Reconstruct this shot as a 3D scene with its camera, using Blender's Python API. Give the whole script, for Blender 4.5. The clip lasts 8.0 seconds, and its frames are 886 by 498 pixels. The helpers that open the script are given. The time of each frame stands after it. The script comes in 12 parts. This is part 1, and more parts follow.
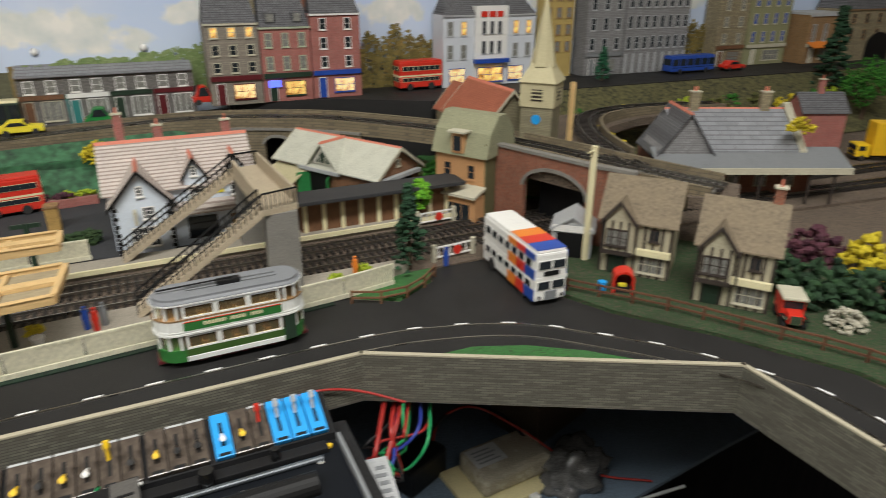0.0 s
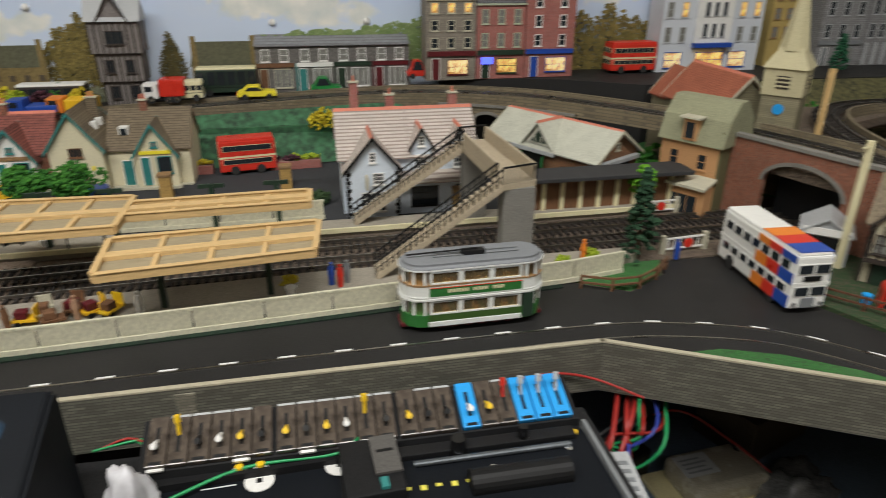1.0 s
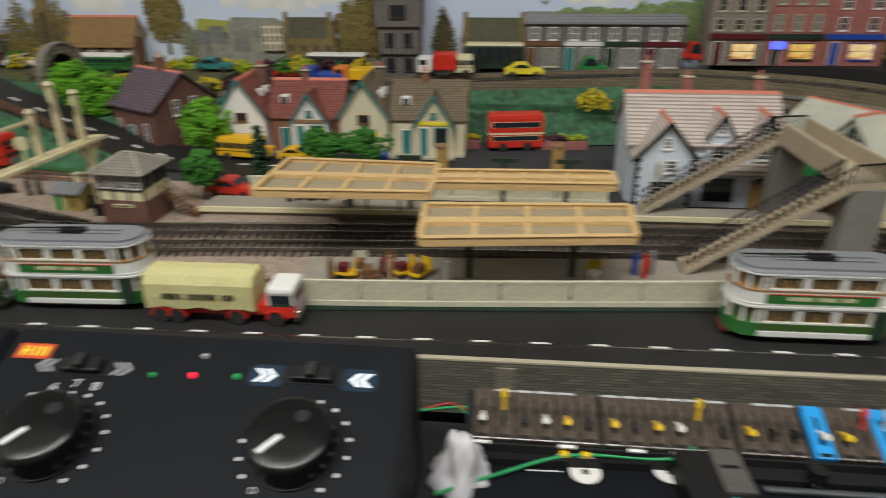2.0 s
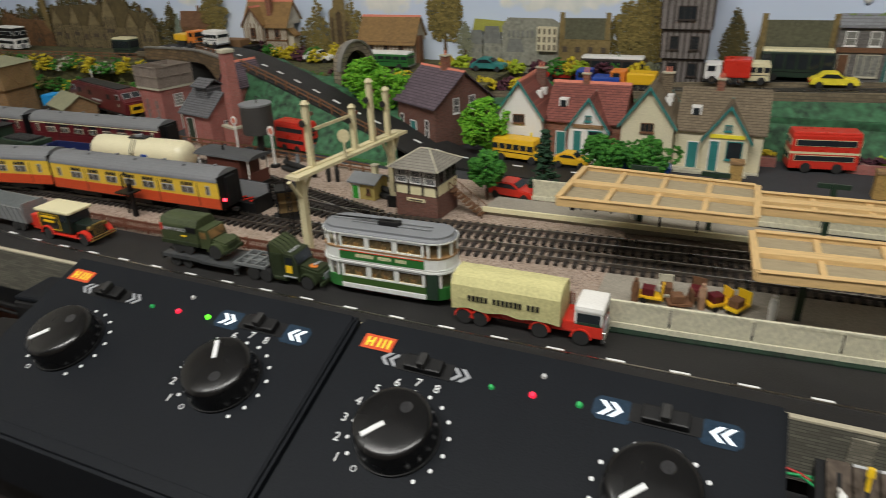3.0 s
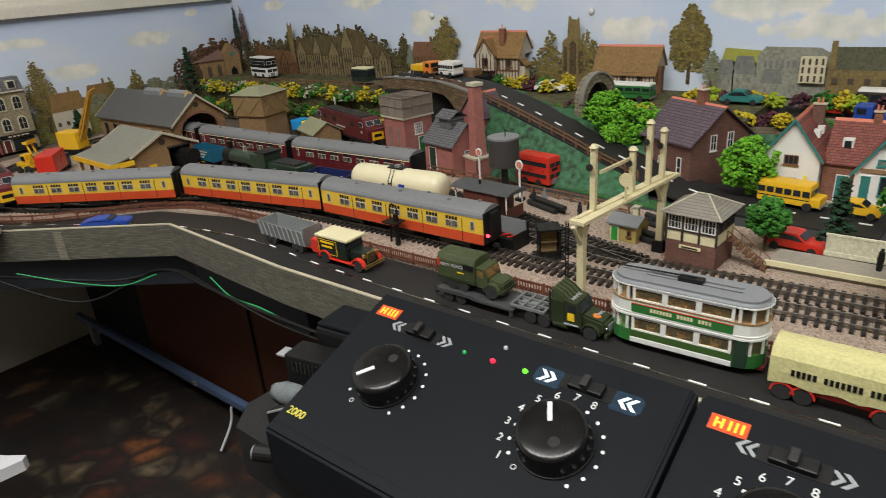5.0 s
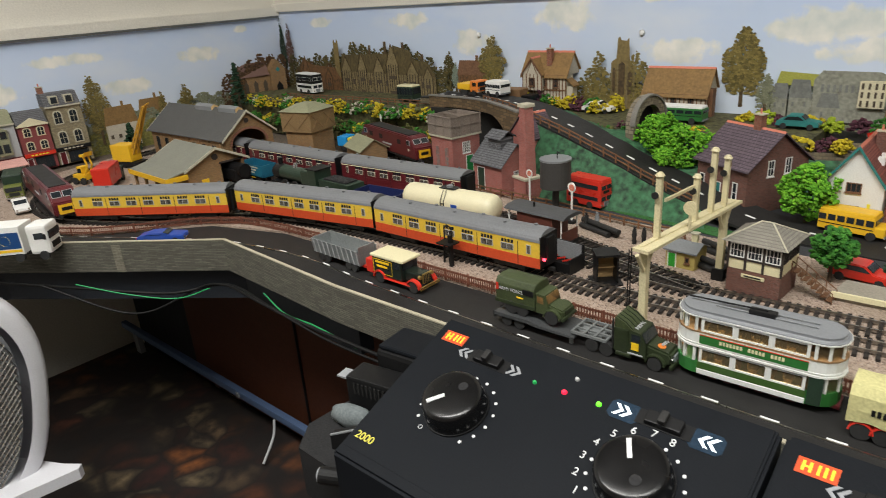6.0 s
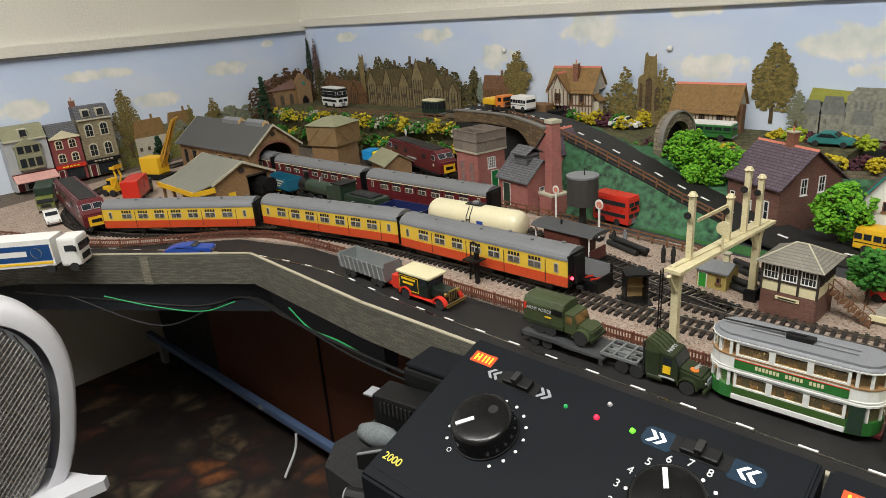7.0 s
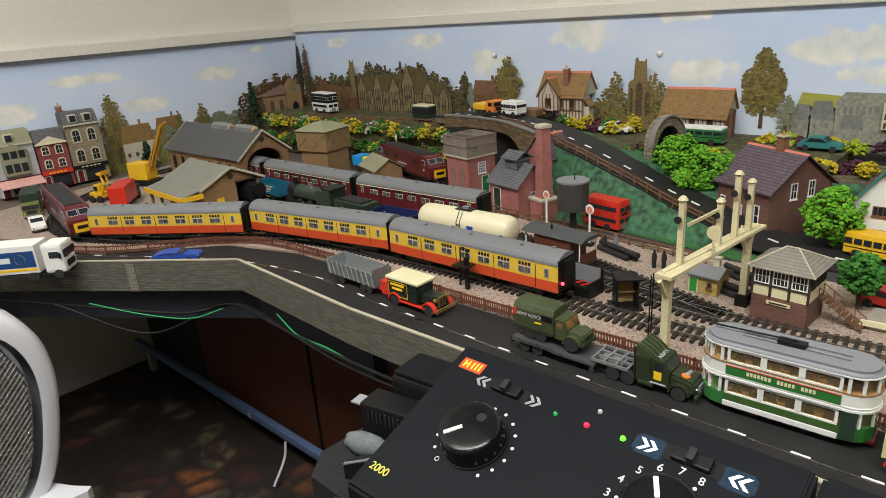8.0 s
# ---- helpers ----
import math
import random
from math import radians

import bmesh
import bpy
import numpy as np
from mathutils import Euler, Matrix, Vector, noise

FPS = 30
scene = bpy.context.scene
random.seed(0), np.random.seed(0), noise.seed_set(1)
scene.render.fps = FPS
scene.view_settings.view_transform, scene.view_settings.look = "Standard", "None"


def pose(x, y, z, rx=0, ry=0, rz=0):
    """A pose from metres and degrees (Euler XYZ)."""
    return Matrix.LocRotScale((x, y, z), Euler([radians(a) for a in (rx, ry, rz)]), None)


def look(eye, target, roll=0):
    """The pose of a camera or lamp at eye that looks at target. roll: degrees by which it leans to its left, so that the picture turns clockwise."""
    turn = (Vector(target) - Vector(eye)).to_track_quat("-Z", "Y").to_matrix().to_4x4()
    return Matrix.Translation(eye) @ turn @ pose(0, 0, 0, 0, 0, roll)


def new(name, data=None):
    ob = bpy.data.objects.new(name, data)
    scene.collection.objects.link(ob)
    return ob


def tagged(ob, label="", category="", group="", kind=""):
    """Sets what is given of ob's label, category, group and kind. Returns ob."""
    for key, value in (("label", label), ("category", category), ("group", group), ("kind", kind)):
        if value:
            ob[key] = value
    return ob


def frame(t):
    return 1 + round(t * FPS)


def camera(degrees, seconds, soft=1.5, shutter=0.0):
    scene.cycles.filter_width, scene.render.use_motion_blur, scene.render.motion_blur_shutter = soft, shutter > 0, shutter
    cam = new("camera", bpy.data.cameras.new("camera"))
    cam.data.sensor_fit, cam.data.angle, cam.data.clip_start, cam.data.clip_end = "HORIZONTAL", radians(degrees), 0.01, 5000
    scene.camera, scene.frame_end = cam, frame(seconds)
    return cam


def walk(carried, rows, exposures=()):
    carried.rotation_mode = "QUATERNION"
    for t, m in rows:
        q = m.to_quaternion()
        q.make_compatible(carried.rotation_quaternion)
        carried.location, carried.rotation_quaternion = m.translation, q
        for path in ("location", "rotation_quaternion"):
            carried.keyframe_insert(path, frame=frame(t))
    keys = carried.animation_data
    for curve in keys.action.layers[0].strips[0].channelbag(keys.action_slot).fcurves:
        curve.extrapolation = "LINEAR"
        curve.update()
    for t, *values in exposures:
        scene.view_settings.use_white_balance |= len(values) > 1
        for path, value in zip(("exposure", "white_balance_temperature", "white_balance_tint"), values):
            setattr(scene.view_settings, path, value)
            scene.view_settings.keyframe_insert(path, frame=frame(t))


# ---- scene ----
cam = camera(68.1, 8.0, 0.9, 0.5)
PATH = [
    (0, (0.1714, 0.0573, 0.2749), (0.9414, 1.7277, -0.5104), 0.24),
    (0.5, (0.1372, 0.0732, 0.2670), (0.7095, 1.8171, -0.5275), 0.12),
    (1, (0.1010, 0.0941, 0.2626), (0.4560, 1.8818, -0.5610), 0.33),
    (1.5, (0.0654, 0.1101, 0.2578), (0.1965, 1.9198, -0.5835), 0.19),
    (2, (0.0011, 0.1204, 0.2506), (-0.1782, 1.9168, -0.6102), -0.38),
    (2.2, (-0.0234, 0.1222, 0.2514), (-0.3585, 1.8968, -0.6080), -1.17),
    (3.3, (-0.0943, 0.1283, 0.2537), (-0.9292, 1.7341, -0.5975), -1.97),
    (3.5, (-0.1022, 0.1253, 0.2581), (-0.9751, 1.7125, -0.5897), -1.91),
    (4, (-0.1329, 0.1150, 0.2643), (-1.1415, 1.6317, -0.5618), -2.50),
    (4.5, (-0.1595, 0.1078, 0.2681), (-1.2822, 1.5546, -0.5359), -3.90),
    (6, (-0.2020, 0.0846, 0.2839), (-1.4570, 1.4562, -0.4533), -4.18),
    (6.5, (-0.2085, 0.0819, 0.2882), (-1.5087, 1.4236, -0.4256), -4.21),
    (7, (-0.2105, 0.0843, 0.2879), (-1.5176, 1.4268, -0.4117), -4.21),
    (7.5, (-0.2117, 0.0861, 0.2867), (-1.5174, 1.4347, -0.4036), -4.19),
    (8, (-0.2123, 0.0908, 0.2852), (-1.5059, 1.4539, -0.3996), -4.13),
]
walk(cam, [(t, look(eye, target, roll)) for t, eye, target, roll in PATH], [(0, 0.02), (0.5, -0.1), (1, -0.2), (2, -0.36), (4, -0.2), (4.5, -0.14), (6, 0.06), (8, 0.1)])

# ---- room light ----
world = bpy.data.worlds.new("room")
world.use_nodes = True
world.node_tree.nodes["Background"].inputs[0].default_value = (0.75, 0.8, 0.9, 1)
world.node_tree.nodes["Background"].inputs[1].default_value = 0.032
scene.world = world
scene.view_settings.exposure = 0.0


def lamp(name, x, y, z, sx, sy, watts, colour=(0.972, 0.96, 0.915)):
    data = bpy.data.lights.new(name, "AREA")
    data.shape, data.size, data.size_y, data.energy, data.color = "RECTANGLE", sx, sy, watts, colour
    ob = new(name, data)
    ob.location = (x, y, z)
    return ob


lamp("tube_light_front", -0.45, -0.2, 1.42, 1.6, 0.25, 34.5)
lamp("tube_light_back", 0.65, -0.15, 1.42, 1.4, 0.25, 14)
# added fill, no known lamp: lets light reach under the board's edge
lamp("fill_light_room", 0.1, -1.1, 1.4, 1.2, 0.2, 4.5)

# ---- materials ----
def shader(name):
    m = bpy.data.materials.new(name)
    m.use_nodes = True
    nt = m.node_tree
    return m, nt, nt.nodes["Principled BSDF"]


def node(nt, kind, **kw):
    n = nt.nodes.new(kind)
    for k, v in kw.items():
        n.inputs[k].default_value = v
    return n


def mix(nt, fac, a, b, blend="MIX"):
    n = nt.nodes.new("ShaderNodeMix")
    n.data_type, n.blend_type = "RGBA", blend
    for sock, val in ((n.inputs[0], fac), (n.inputs[6], a), (n.inputs[7], b)):
        if isinstance(val, bpy.types.NodeSocket):
            nt.links.new(val, sock)
        elif isinstance(val, (int, float)):
            sock.default_value = val
        else:
            sock.default_value = (*val, 1)
    return n.outputs[2]


def ramp(nt, fac, lo, hi):
    n = nt.nodes.new("ShaderNodeMapRange")
    n.inputs[1].default_value, n.inputs[2].default_value = lo, hi
    nt.links.new(fac, n.inputs[0])
    return n.outputs[0]


def grain(nt, scale, detail=3.0, vec=None, stretch=None):
    tc = nt.nodes.new("ShaderNodeTexCoord")
    out = vec or tc.outputs["Object"]
    if stretch:
        mp = nt.nodes.new("ShaderNodeMapping")
        mp.inputs["Scale"].default_value = stretch
        nt.links.new(out, mp.inputs[0])
        out = mp.outputs[0]
    n = node(nt, "ShaderNodeTexNoise", Scale=scale, Detail=detail)
    nt.links.new(out, n.inputs["Vector"])
    return n.outputs["Fac"]


def relief(nt, bsdf, height, strength, dist=0.001):
    b = node(nt, "ShaderNodeBump", Strength=strength, Distance=dist)
    nt.links.new(height, b.inputs["Height"])
    nt.links.new(b.outputs[0], bsdf.inputs["Normal"])


def paint(name, col, rough=0.55, metal=0.0, var=0.12, fine=700, coarse=45, bump=0.12, stretch=None, col2=None, rnd=0.0, spec=0.5):
    """A surface with fine grain, coarse patches and slight relief."""
    m, nt, b = shader(name)
    g1, g2 = grain(nt, fine, 4, stretch=stretch), grain(nt, coarse, 3, stretch=stretch)
    dark = tuple(c * (1 - 2.2 * var) for c in col)
    light = tuple(min(1, c * (1 + 1.3 * var)) for c in (col2 or col))
    c1 = mix(nt, ramp(nt, g1, 0.3, 0.7), dark, light)
    c2 = mix(nt, ramp(nt, g2, 0.35, 0.68), c1, mix(nt, 0.5, c1, light))
    if rnd:
        oi = nt.nodes.new("ShaderNodeObjectInfo")
        hs = node(nt, "ShaderNodeHueSaturation")
        mr = ramp(nt, oi.outputs["Random"], 0, 1)
        ma = nt.nodes.new("ShaderNodeMath")
        ma.operation = "MULTIPLY_ADD"
        ma.inputs[1].default_value, ma.inputs[2].default_value = 2 * rnd, 1 - rnd
        nt.links.new(mr, ma.inputs[0])
        nt.links.new(ma.outputs[0], hs.inputs["Value"])
        nt.links.new(c2, hs.inputs["Color"])
        c2 = hs.outputs[0]
    nt.links.new(c2, b.inputs["Base Color"])
    b.inputs["Metallic"].default_value = metal
    b.inputs["Specular IOR Level"].default_value = spec
    rr = ramp(nt, g2, 0.0, 1.0)
    mm = nt.nodes.new("ShaderNodeMath")
    mm.operation = "MULTIPLY_ADD"
    mm.inputs[1].default_value, mm.inputs[2].default_value = 0.25, max(0.02, rough - 0.12)
    nt.links.new(rr, mm.inputs[0])
    nt.links.new(mm.outputs[0], b.inputs["Roughness"])
    if bump:
        relief(nt, b, g1, bump, 0.0006)
    return m


def courses(name, col, mortar, width, height, axis="xy", gap=0.12, var=0.3, rough=0.8, bump=0.4, offset=0.5, slant=None):
    """Bricks, stones, slates or tiles in rows; axis: what runs along a row."""
    m, nt, b = shader(name)
    tc = nt.nodes.new("ShaderNodeTexCoord")
    sep = nt.nodes.new("ShaderNodeSeparateXYZ")
    nt.links.new(tc.outputs["Object"], sep.inputs[0])
    com = nt.nodes.new("ShaderNodeCombineXYZ")
    if axis == "xy":
        ad = nt.nodes.new("ShaderNodeMath")
        nt.links.new(sep.outputs[0], ad.inputs[0])
        nt.links.new(sep.outputs[1], ad.inputs[1])
        nt.links.new(ad.outputs[0], com.inputs[0])
    else:
        nt.links.new(sep.outputs["xy".index(axis)], com.inputs[0])
    nt.links.new(sep.outputs[2], com.inputs[1])
    br = nt.nodes.new("ShaderNodeTexBrick")
    br.offset = offset
    br.inputs["Color1"].default_value = (*[c * (1 - var) for c in col], 1)
    br.inputs["Color2"].default_value = (*[min(1, c * (1 + var)) for c in col], 1)
    br.inputs["Mortar"].default_value = (*mortar, 1)
    br.inputs["Scale"].default_value = 1.0
    br.inputs["Mortar Size"].default_value = height * gap
    br.inputs["Brick Width"].default_value = width
    br.inputs["Row Height"].default_value = height
    nt.links.new(com.outputs[0], br.inputs["Vector"])
    g = grain(nt, 60, 4)
    c = mix(nt, ramp(nt, g, 0.3, 0.75), br.outputs["Color"], mix(nt, 0.35, br.outputs["Color"], tuple(c * 0.45 for c in col)))
    g2 = grain(nt, 900, 3)
    c = mix(nt, 0.18, c, mix(nt, g2, (0, 0, 0), (1, 1, 1)), "OVERLAY")
    nt.links.new(c, b.inputs["Base Color"])
    b.inputs["Roughness"].default_value = rough
    inv = nt.nodes.new("ShaderNodeMath")
    inv.operation = "SUBTRACT"
    inv.inputs[0].default_value = 1
    nt.links.new(br.outputs["Fac"], inv.inputs[1])
    relief(nt, b, inv.outputs[0], bump, 0.0006)
    return m


def glow(name, col, power):
    m, nt, b = shader(name)
    b.inputs["Base Color"].default_value = (*col, 1)
    b.inputs["Emission Color"].default_value = (*col, 1)
    b.inputs["Emission Strength"].default_value = power
    return m


def lit_interior(name, bright, dim, power):
    """A lamp-lit shop interior: goods and shelves in front of a warm light."""
    m, nt, b = shader(name)
    tc = nt.nodes.new("ShaderNodeTexCoord")
    v = node(nt, "ShaderNodeTexVoronoi", Scale=150.0)
    n = node(nt, "ShaderNodeTexNoise", Scale=60.0, Detail=3.0)
    nt.links.new(tc.outputs["Object"], v.inputs["Vector"])
    nt.links.new(tc.outputs["Object"], n.inputs["Vector"])
    mix = nt.nodes.new("ShaderNodeMath")
    mix.operation = "MULTIPLY_ADD"
    mix.inputs[1].default_value = 0.35
    nt.links.new(v.outputs["Color"], mix.inputs[0])
    nt.links.new(n.outputs["Fac"], mix.inputs[2])
    r = nt.nodes.new("ShaderNodeValToRGB")
    r.color_ramp.elements[0].position, r.color_ramp.elements[0].color = 0.5, (*dim, 1)
    r.color_ramp.elements[1].position, r.color_ramp.elements[1].color = 0.82, (*bright, 1)
    nt.links.new(mix.outputs[0], r.inputs[0])
    nt.links.new(r.outputs[0], b.inputs["Base Color"])
    nt.links.new(r.outputs[0], b.inputs["Emission Color"])
    b.inputs["Emission Strength"].default_value = power
    return m


def stones(name, cols, size, rough=0.9, bump=0.7):
    """Loose stones or scatter of that size."""
    m, nt, b = shader(name)
    tc = nt.nodes.new("ShaderNodeTexCoord")
    v = node(nt, "ShaderNodeTexVoronoi", Scale=1 / size)
    nt.links.new(tc.outputs["Object"], v.inputs["Vector"])
    sep = nt.nodes.new("ShaderNodeSeparateColor")
    nt.links.new(v.outputs["Color"], sep.inputs[0])
    c = mix(nt, sep.outputs[0], cols[0], cols[1])
    c = mix(nt, ramp(nt, sep.outputs[1], 0.6, 0.9), c, cols[2])
    c = mix(nt, ramp(nt, grain(nt, 25, 4), 0.35, 0.7), c, mix(nt, 0.5, c, cols[3]))
    nt.links.new(c, b.inputs["Base Color"])
    b.inputs["Roughness"].default_value = rough
    inv = nt.nodes.new("ShaderNodeMath")
    inv.operation = "SUBTRACT"
    inv.inputs[0].default_value = 1
    nt.links.new(v.outputs["Distance"], inv.inputs[1])
    relief(nt, b, inv.outputs[0], bump, size)
    return m


def leafy(name, col, col2):
    """Foliage: each clump a little different."""
    m, nt, b = shader(name)
    geo = nt.nodes.new("ShaderNodeNewGeometry")
    c = mix(nt, geo.outputs["Random Per Island"], col, col2)
    c = mix(nt, ramp(nt, grain(nt, 900, 3), 0.35, 0.65), mix(nt, 0.45, c, (0, 0, 0)), c)
    nt.links.new(c, b.inputs["Base Color"])
    b.inputs["Roughness"].default_value = 0.85
    relief(nt, b, grain(nt, 700, 4), 0.8, 0.001)
    return m


def glassy(name, tint=(0.9, 0.95, 0.95)):
    m, nt, b = shader(name)
    b.inputs["Base Color"].default_value = (*tint, 1)
    b.inputs["Roughness"].default_value = 0.06
    b.inputs["Transmission Weight"].default_value = 0.92
    b.inputs["IOR"].default_value = 1.35
    return m


WHITE = paint("white_paint", (0.78, 0.77, 0.74), 0.5, var=0.05)
CREAM = paint("cream_plastic", (0.72, 0.66, 0.42), 0.45, var=0.06)
PALE = paint("pale_cream_render", (0.66, 0.6, 0.42), 0.8, var=0.1)
# BLACK is plastic, and also paints the shade inside arch openings
BLACK = paint("black_plastic_and_opening_shade", (0.007, 0.007, 0.0075), 0.5, spec=0.3, var=0.15)
DARK = paint("dark_grey_underframe", (0.014, 0.0135, 0.013), 0.65, var=0.25)
GREY = paint("grey_paint", (0.2, 0.21, 0.22), 0.5, var=0.1)
LGREY = paint("light_grey_paint", (0.42, 0.43, 0.44), 0.5, var=0.08)
ROOFGREY = paint("coach_roof_grey", (0.17, 0.175, 0.185), 0.5, var=0.1, coarse=25)
YELLOW = paint("coach_yellow", (0.72, 0.48, 0.05), 0.38, var=0.05, bump=0.03)
RED = paint("coach_red", (0.55, 0.07, 0.02), 0.38, var=0.07, bump=0.03)
MAROON = paint("maroon_paint", (0.105, 0.013, 0.017), 0.35, var=0.1, bump=0.03)
BUSRED = paint("bus_red", (0.62, 0.035, 0.02), 0.3, var=0.06, bump=0.02)
GREEN = paint("tram_green", (0.03, 0.16, 0.035), 0.35, var=0.08, bump=0.02)
DGREEN = paint("locomotive_green", (0.02, 0.04, 0.025), 0.4, var=0.2)
ARMY = paint("army_green", (0.045, 0.06, 0.022), 0.6, var=0.2)
TEAL = paint("teal_paint", (0.03, 0.2, 0.19), 0.5, var=0.1)
BLUE = paint("blue_paint", (0.02, 0.07, 0.36), 0.35, var=0.1)
SKYBLUE = paint("bright_blue_plastic", (0.02, 0.33, 0.78), 0.4, var=0.05)
ORANGE = paint("orange_paint", (0.75, 0.22, 0.03), 0.4, var=0.07)
SCHOOLYEL = paint("school_bus_yellow", (0.8, 0.47, 0.02), 0.4, var=0.05)
BRIGHTYEL = paint("bright_yellow", (0.85, 0.72, 0.05), 0.4, var=0.06)
GOLD = paint("yellow_lever", (0.85, 0.55, 0.02), 0.35, var=0.05)
PINKBRICK = courses("pink_brick", (0.4, 0.13, 0.11), (0.36, 0.2, 0.17), 0.0032, 0.0011, var=0.2)
BRICK = courses("red_brick", (0.26, 0.09, 0.05), (0.25, 0.17, 0.13), 0.0032, 0.0011, var=0.3)
DBRICK = courses("brown_brick", (0.17, 0.07, 0.05), (0.18, 0.12, 0.1), 0.0032, 0.0011, var=0.3)
TANBRICK = courses("tan_brick", (0.3, 0.17, 0.07), (0.28, 0.2, 0.12), 0.0032, 0.0011, var=0.25)
STONE = courses("grey_stone_courses", (0.138, 0.132, 0.104), (0.075, 0.07, 0.056), 0.011, 0.0022, gap=0.14, var=0.3, bump=0.9)
BSTONE = courses("buff_stone", (0.3, 0.25, 0.15), (0.2, 0.17, 0.12), 0.005, 0.0025, var=0.25)
GSTONE = courses("grey_ashlar", (0.27, 0.265, 0.27), (0.18, 0.18, 0.18), 0.006, 0.003, var=0.15)
SLATE = courses("slate_roof", (0.14, 0.14, 0.15), (0.05, 0.05, 0.055), 0.004, 0.003, "x", var=0.2)
PSLATE = courses("purple_slate_roof", (0.13, 0.095, 0.12), (0.05, 0.035, 0.045), 0.004, 0.0028, "x", var=0.2)
RTILE = courses("red_tile_roof", (0.26, 0.08, 0.06), (0.1, 0.03, 0.025), 0.003, 0.0025, "x", var=0.25)
ORTILE = courses("orange_tile_roof", (0.42, 0.13, 0.07), (0.25, 0.07, 0.04), 0.003, 0.0022, "y", var=0.15)
BTILE = courses("brown_tile_roof", (0.2, 0.155, 0.1), (0.09, 0.065, 0.04), 0.003, 0.0025, "x", var=0.2)
CTILE = courses("cream_tile_roof", (0.6, 0.53, 0.48), (0.33, 0.26, 0.23), 0.2, 0.003, "x", gap=0.2, var=0.06, bump=0.9)
PALESLATE = paint("pale_weathered_roof", (0.5, 0.5, 0.42), 0.85, var=0.14, coarse=60)
GREENROOF = paint("grey_green_roof", (0.27, 0.27, 0.17), 0.85, var=0.15)
RIDGE = paint("salmon_ridge_tile", (0.62, 0.2, 0.13), 0.7, var=0.1)
TIMBER = paint("dark_timber", (0.035, 0.025, 0.02), 0.7, var=0.2)
WOOD = paint("pale_balsa_wood", (0.62, 0.42, 0.19), 0.6, var=0.1, fine=500, coarse=60, stretch=(0.15, 1, 1))
OLDWOOD = paint("brown_wood", (0.16, 0.075, 0.035), 0.7, var=0.25, stretch=(1, 1, 0.2))
ROADM = paint("asphalt_paper", (0.0185, 0.0178, 0.0175), 0.62, spec=0.35, var=0.25, fine=900, coarse=30, bump=0.25)
YARD = paint("yard_asphalt", (0.045, 0.046, 0.05), 0.8, spec=0.25, var=0.15, fine=900, bump=0.2)
LINE = paint("white_road_marking", (0.75, 0.75, 0.74), 0.6, var=0.06)
RAIL = paint("nickel_rail", (0.42, 0.4, 0.37), 0.3, metal=1.0, var=0.15)
SLEEPER = paint("dark_sleeper", (0.02, 0.015, 0.012), 0.85, var=0.3)
BALLAST = stones("pink_ballast", ((0.36, 0.26, 0.2), (0.5, 0.4, 0.33), (0.2, 0.14, 0.11), (0.3, 0.24, 0.18)), 0.0016)
DIRT = stones("brown_ballast", ((0.12, 0.09, 0.065), (0.2, 0.15, 0.11), (0.07, 0.05, 0.04), (0.1, 0.08, 0.06)), 0.0014)
GRASS = stones("grass_scatter", ((0.02, 0.12, 0.025), (0.04, 0.18, 0.035), (0.03, 0.06, 0.02), (0.05, 0.14, 0.045)), 0.0012)
# strong dark mottling puts the shadow among the bank's lumps into its colour
BANK = paint("moulded_green_bank_shade_mottled", (0.006, 0.026, 0.015), 0.75, var=0.6, fine=120, coarse=24, bump=1.0, col2=(0.03, 0.1, 0.045))
CLAY = paint("cream_concrete", (0.5, 0.47, 0.36), 0.8, var=0.1)
CONC = paint("grey_concrete", (0.2, 0.19, 0.17), 0.85, var=0.15)
WINDOW = paint("dark_window", (0.02, 0.025, 0.03), 0.15, var=0.2, bump=0.0)
CURTAIN = paint("window_with_curtain", (0.22, 0.22, 0.2), 0.25, var=0.3, fine=300, bump=0.0)
TRAMSEAT = paint("tan_seats_behind_glass", (0.18, 0.1, 0.035), 0.3, var=0.45, fine=160, bump=0.0)
LIT = lit_interior("lit_window", (1.0, 0.68, 0.2), (0.3, 0.12, 0.02), 0.75)
LITW = lit_interior("lit_shop_window", (1.0, 0.8, 0.4), (0.4, 0.2, 0.05), 0.8)
LITB = glow("blue_shop_light", (0.1, 0.15, 1.0), 1.5)
TYRE = paint("rubber_tyre", (0.02, 0.02, 0.02), 0.75)
CHROME = paint("chrome", (0.7, 0.7, 0.7), 0.2, metal=1.0, var=0.05, bump=0)
TREE_BRIGHT = leafy("bright_foliage", (0.085, 0.33, 0.01), (0.25, 0.6, 0.03))
BUSH_DARK = leafy("dark_hedge_foliage", (0.008, 0.032, 0.012), (0.03, 0.085, 0.028))
TREE_MID = leafy("mid_green_foliage", (0.02, 0.14, 0.012), (0.07, 0.28, 0.025))
TREE_FIR = leafy("dark_fir_foliage", (0.008, 0.04, 0.015), (0.02, 0.075, 0.03))
TREE_BLUE = leafy("blue_green_fir", (0.012, 0.1, 0.05), (0.03, 0.18, 0.08))
BUSH_YEL = leafy("yellow_bush", (0.5, 0.38, 0.01), (0.8, 0.65, 0.03))
BUSH_LIME = leafy("lime_bush", (0.3, 0.42, 0.01), (0.5, 0.6, 0.04))
BUSH_PUR = leafy("purple_bush", (0.06, 0.015, 0.03), (0.14, 0.04, 0.06))
BUSH_OLIVE = leafy("olive_scrub", (0.06, 0.07, 0.015), (0.16, 0.16, 0.04))
BUSH_WHITE = leafy("pale_blossom", (0.45, 0.42, 0.32), (0.65, 0.62, 0.5))
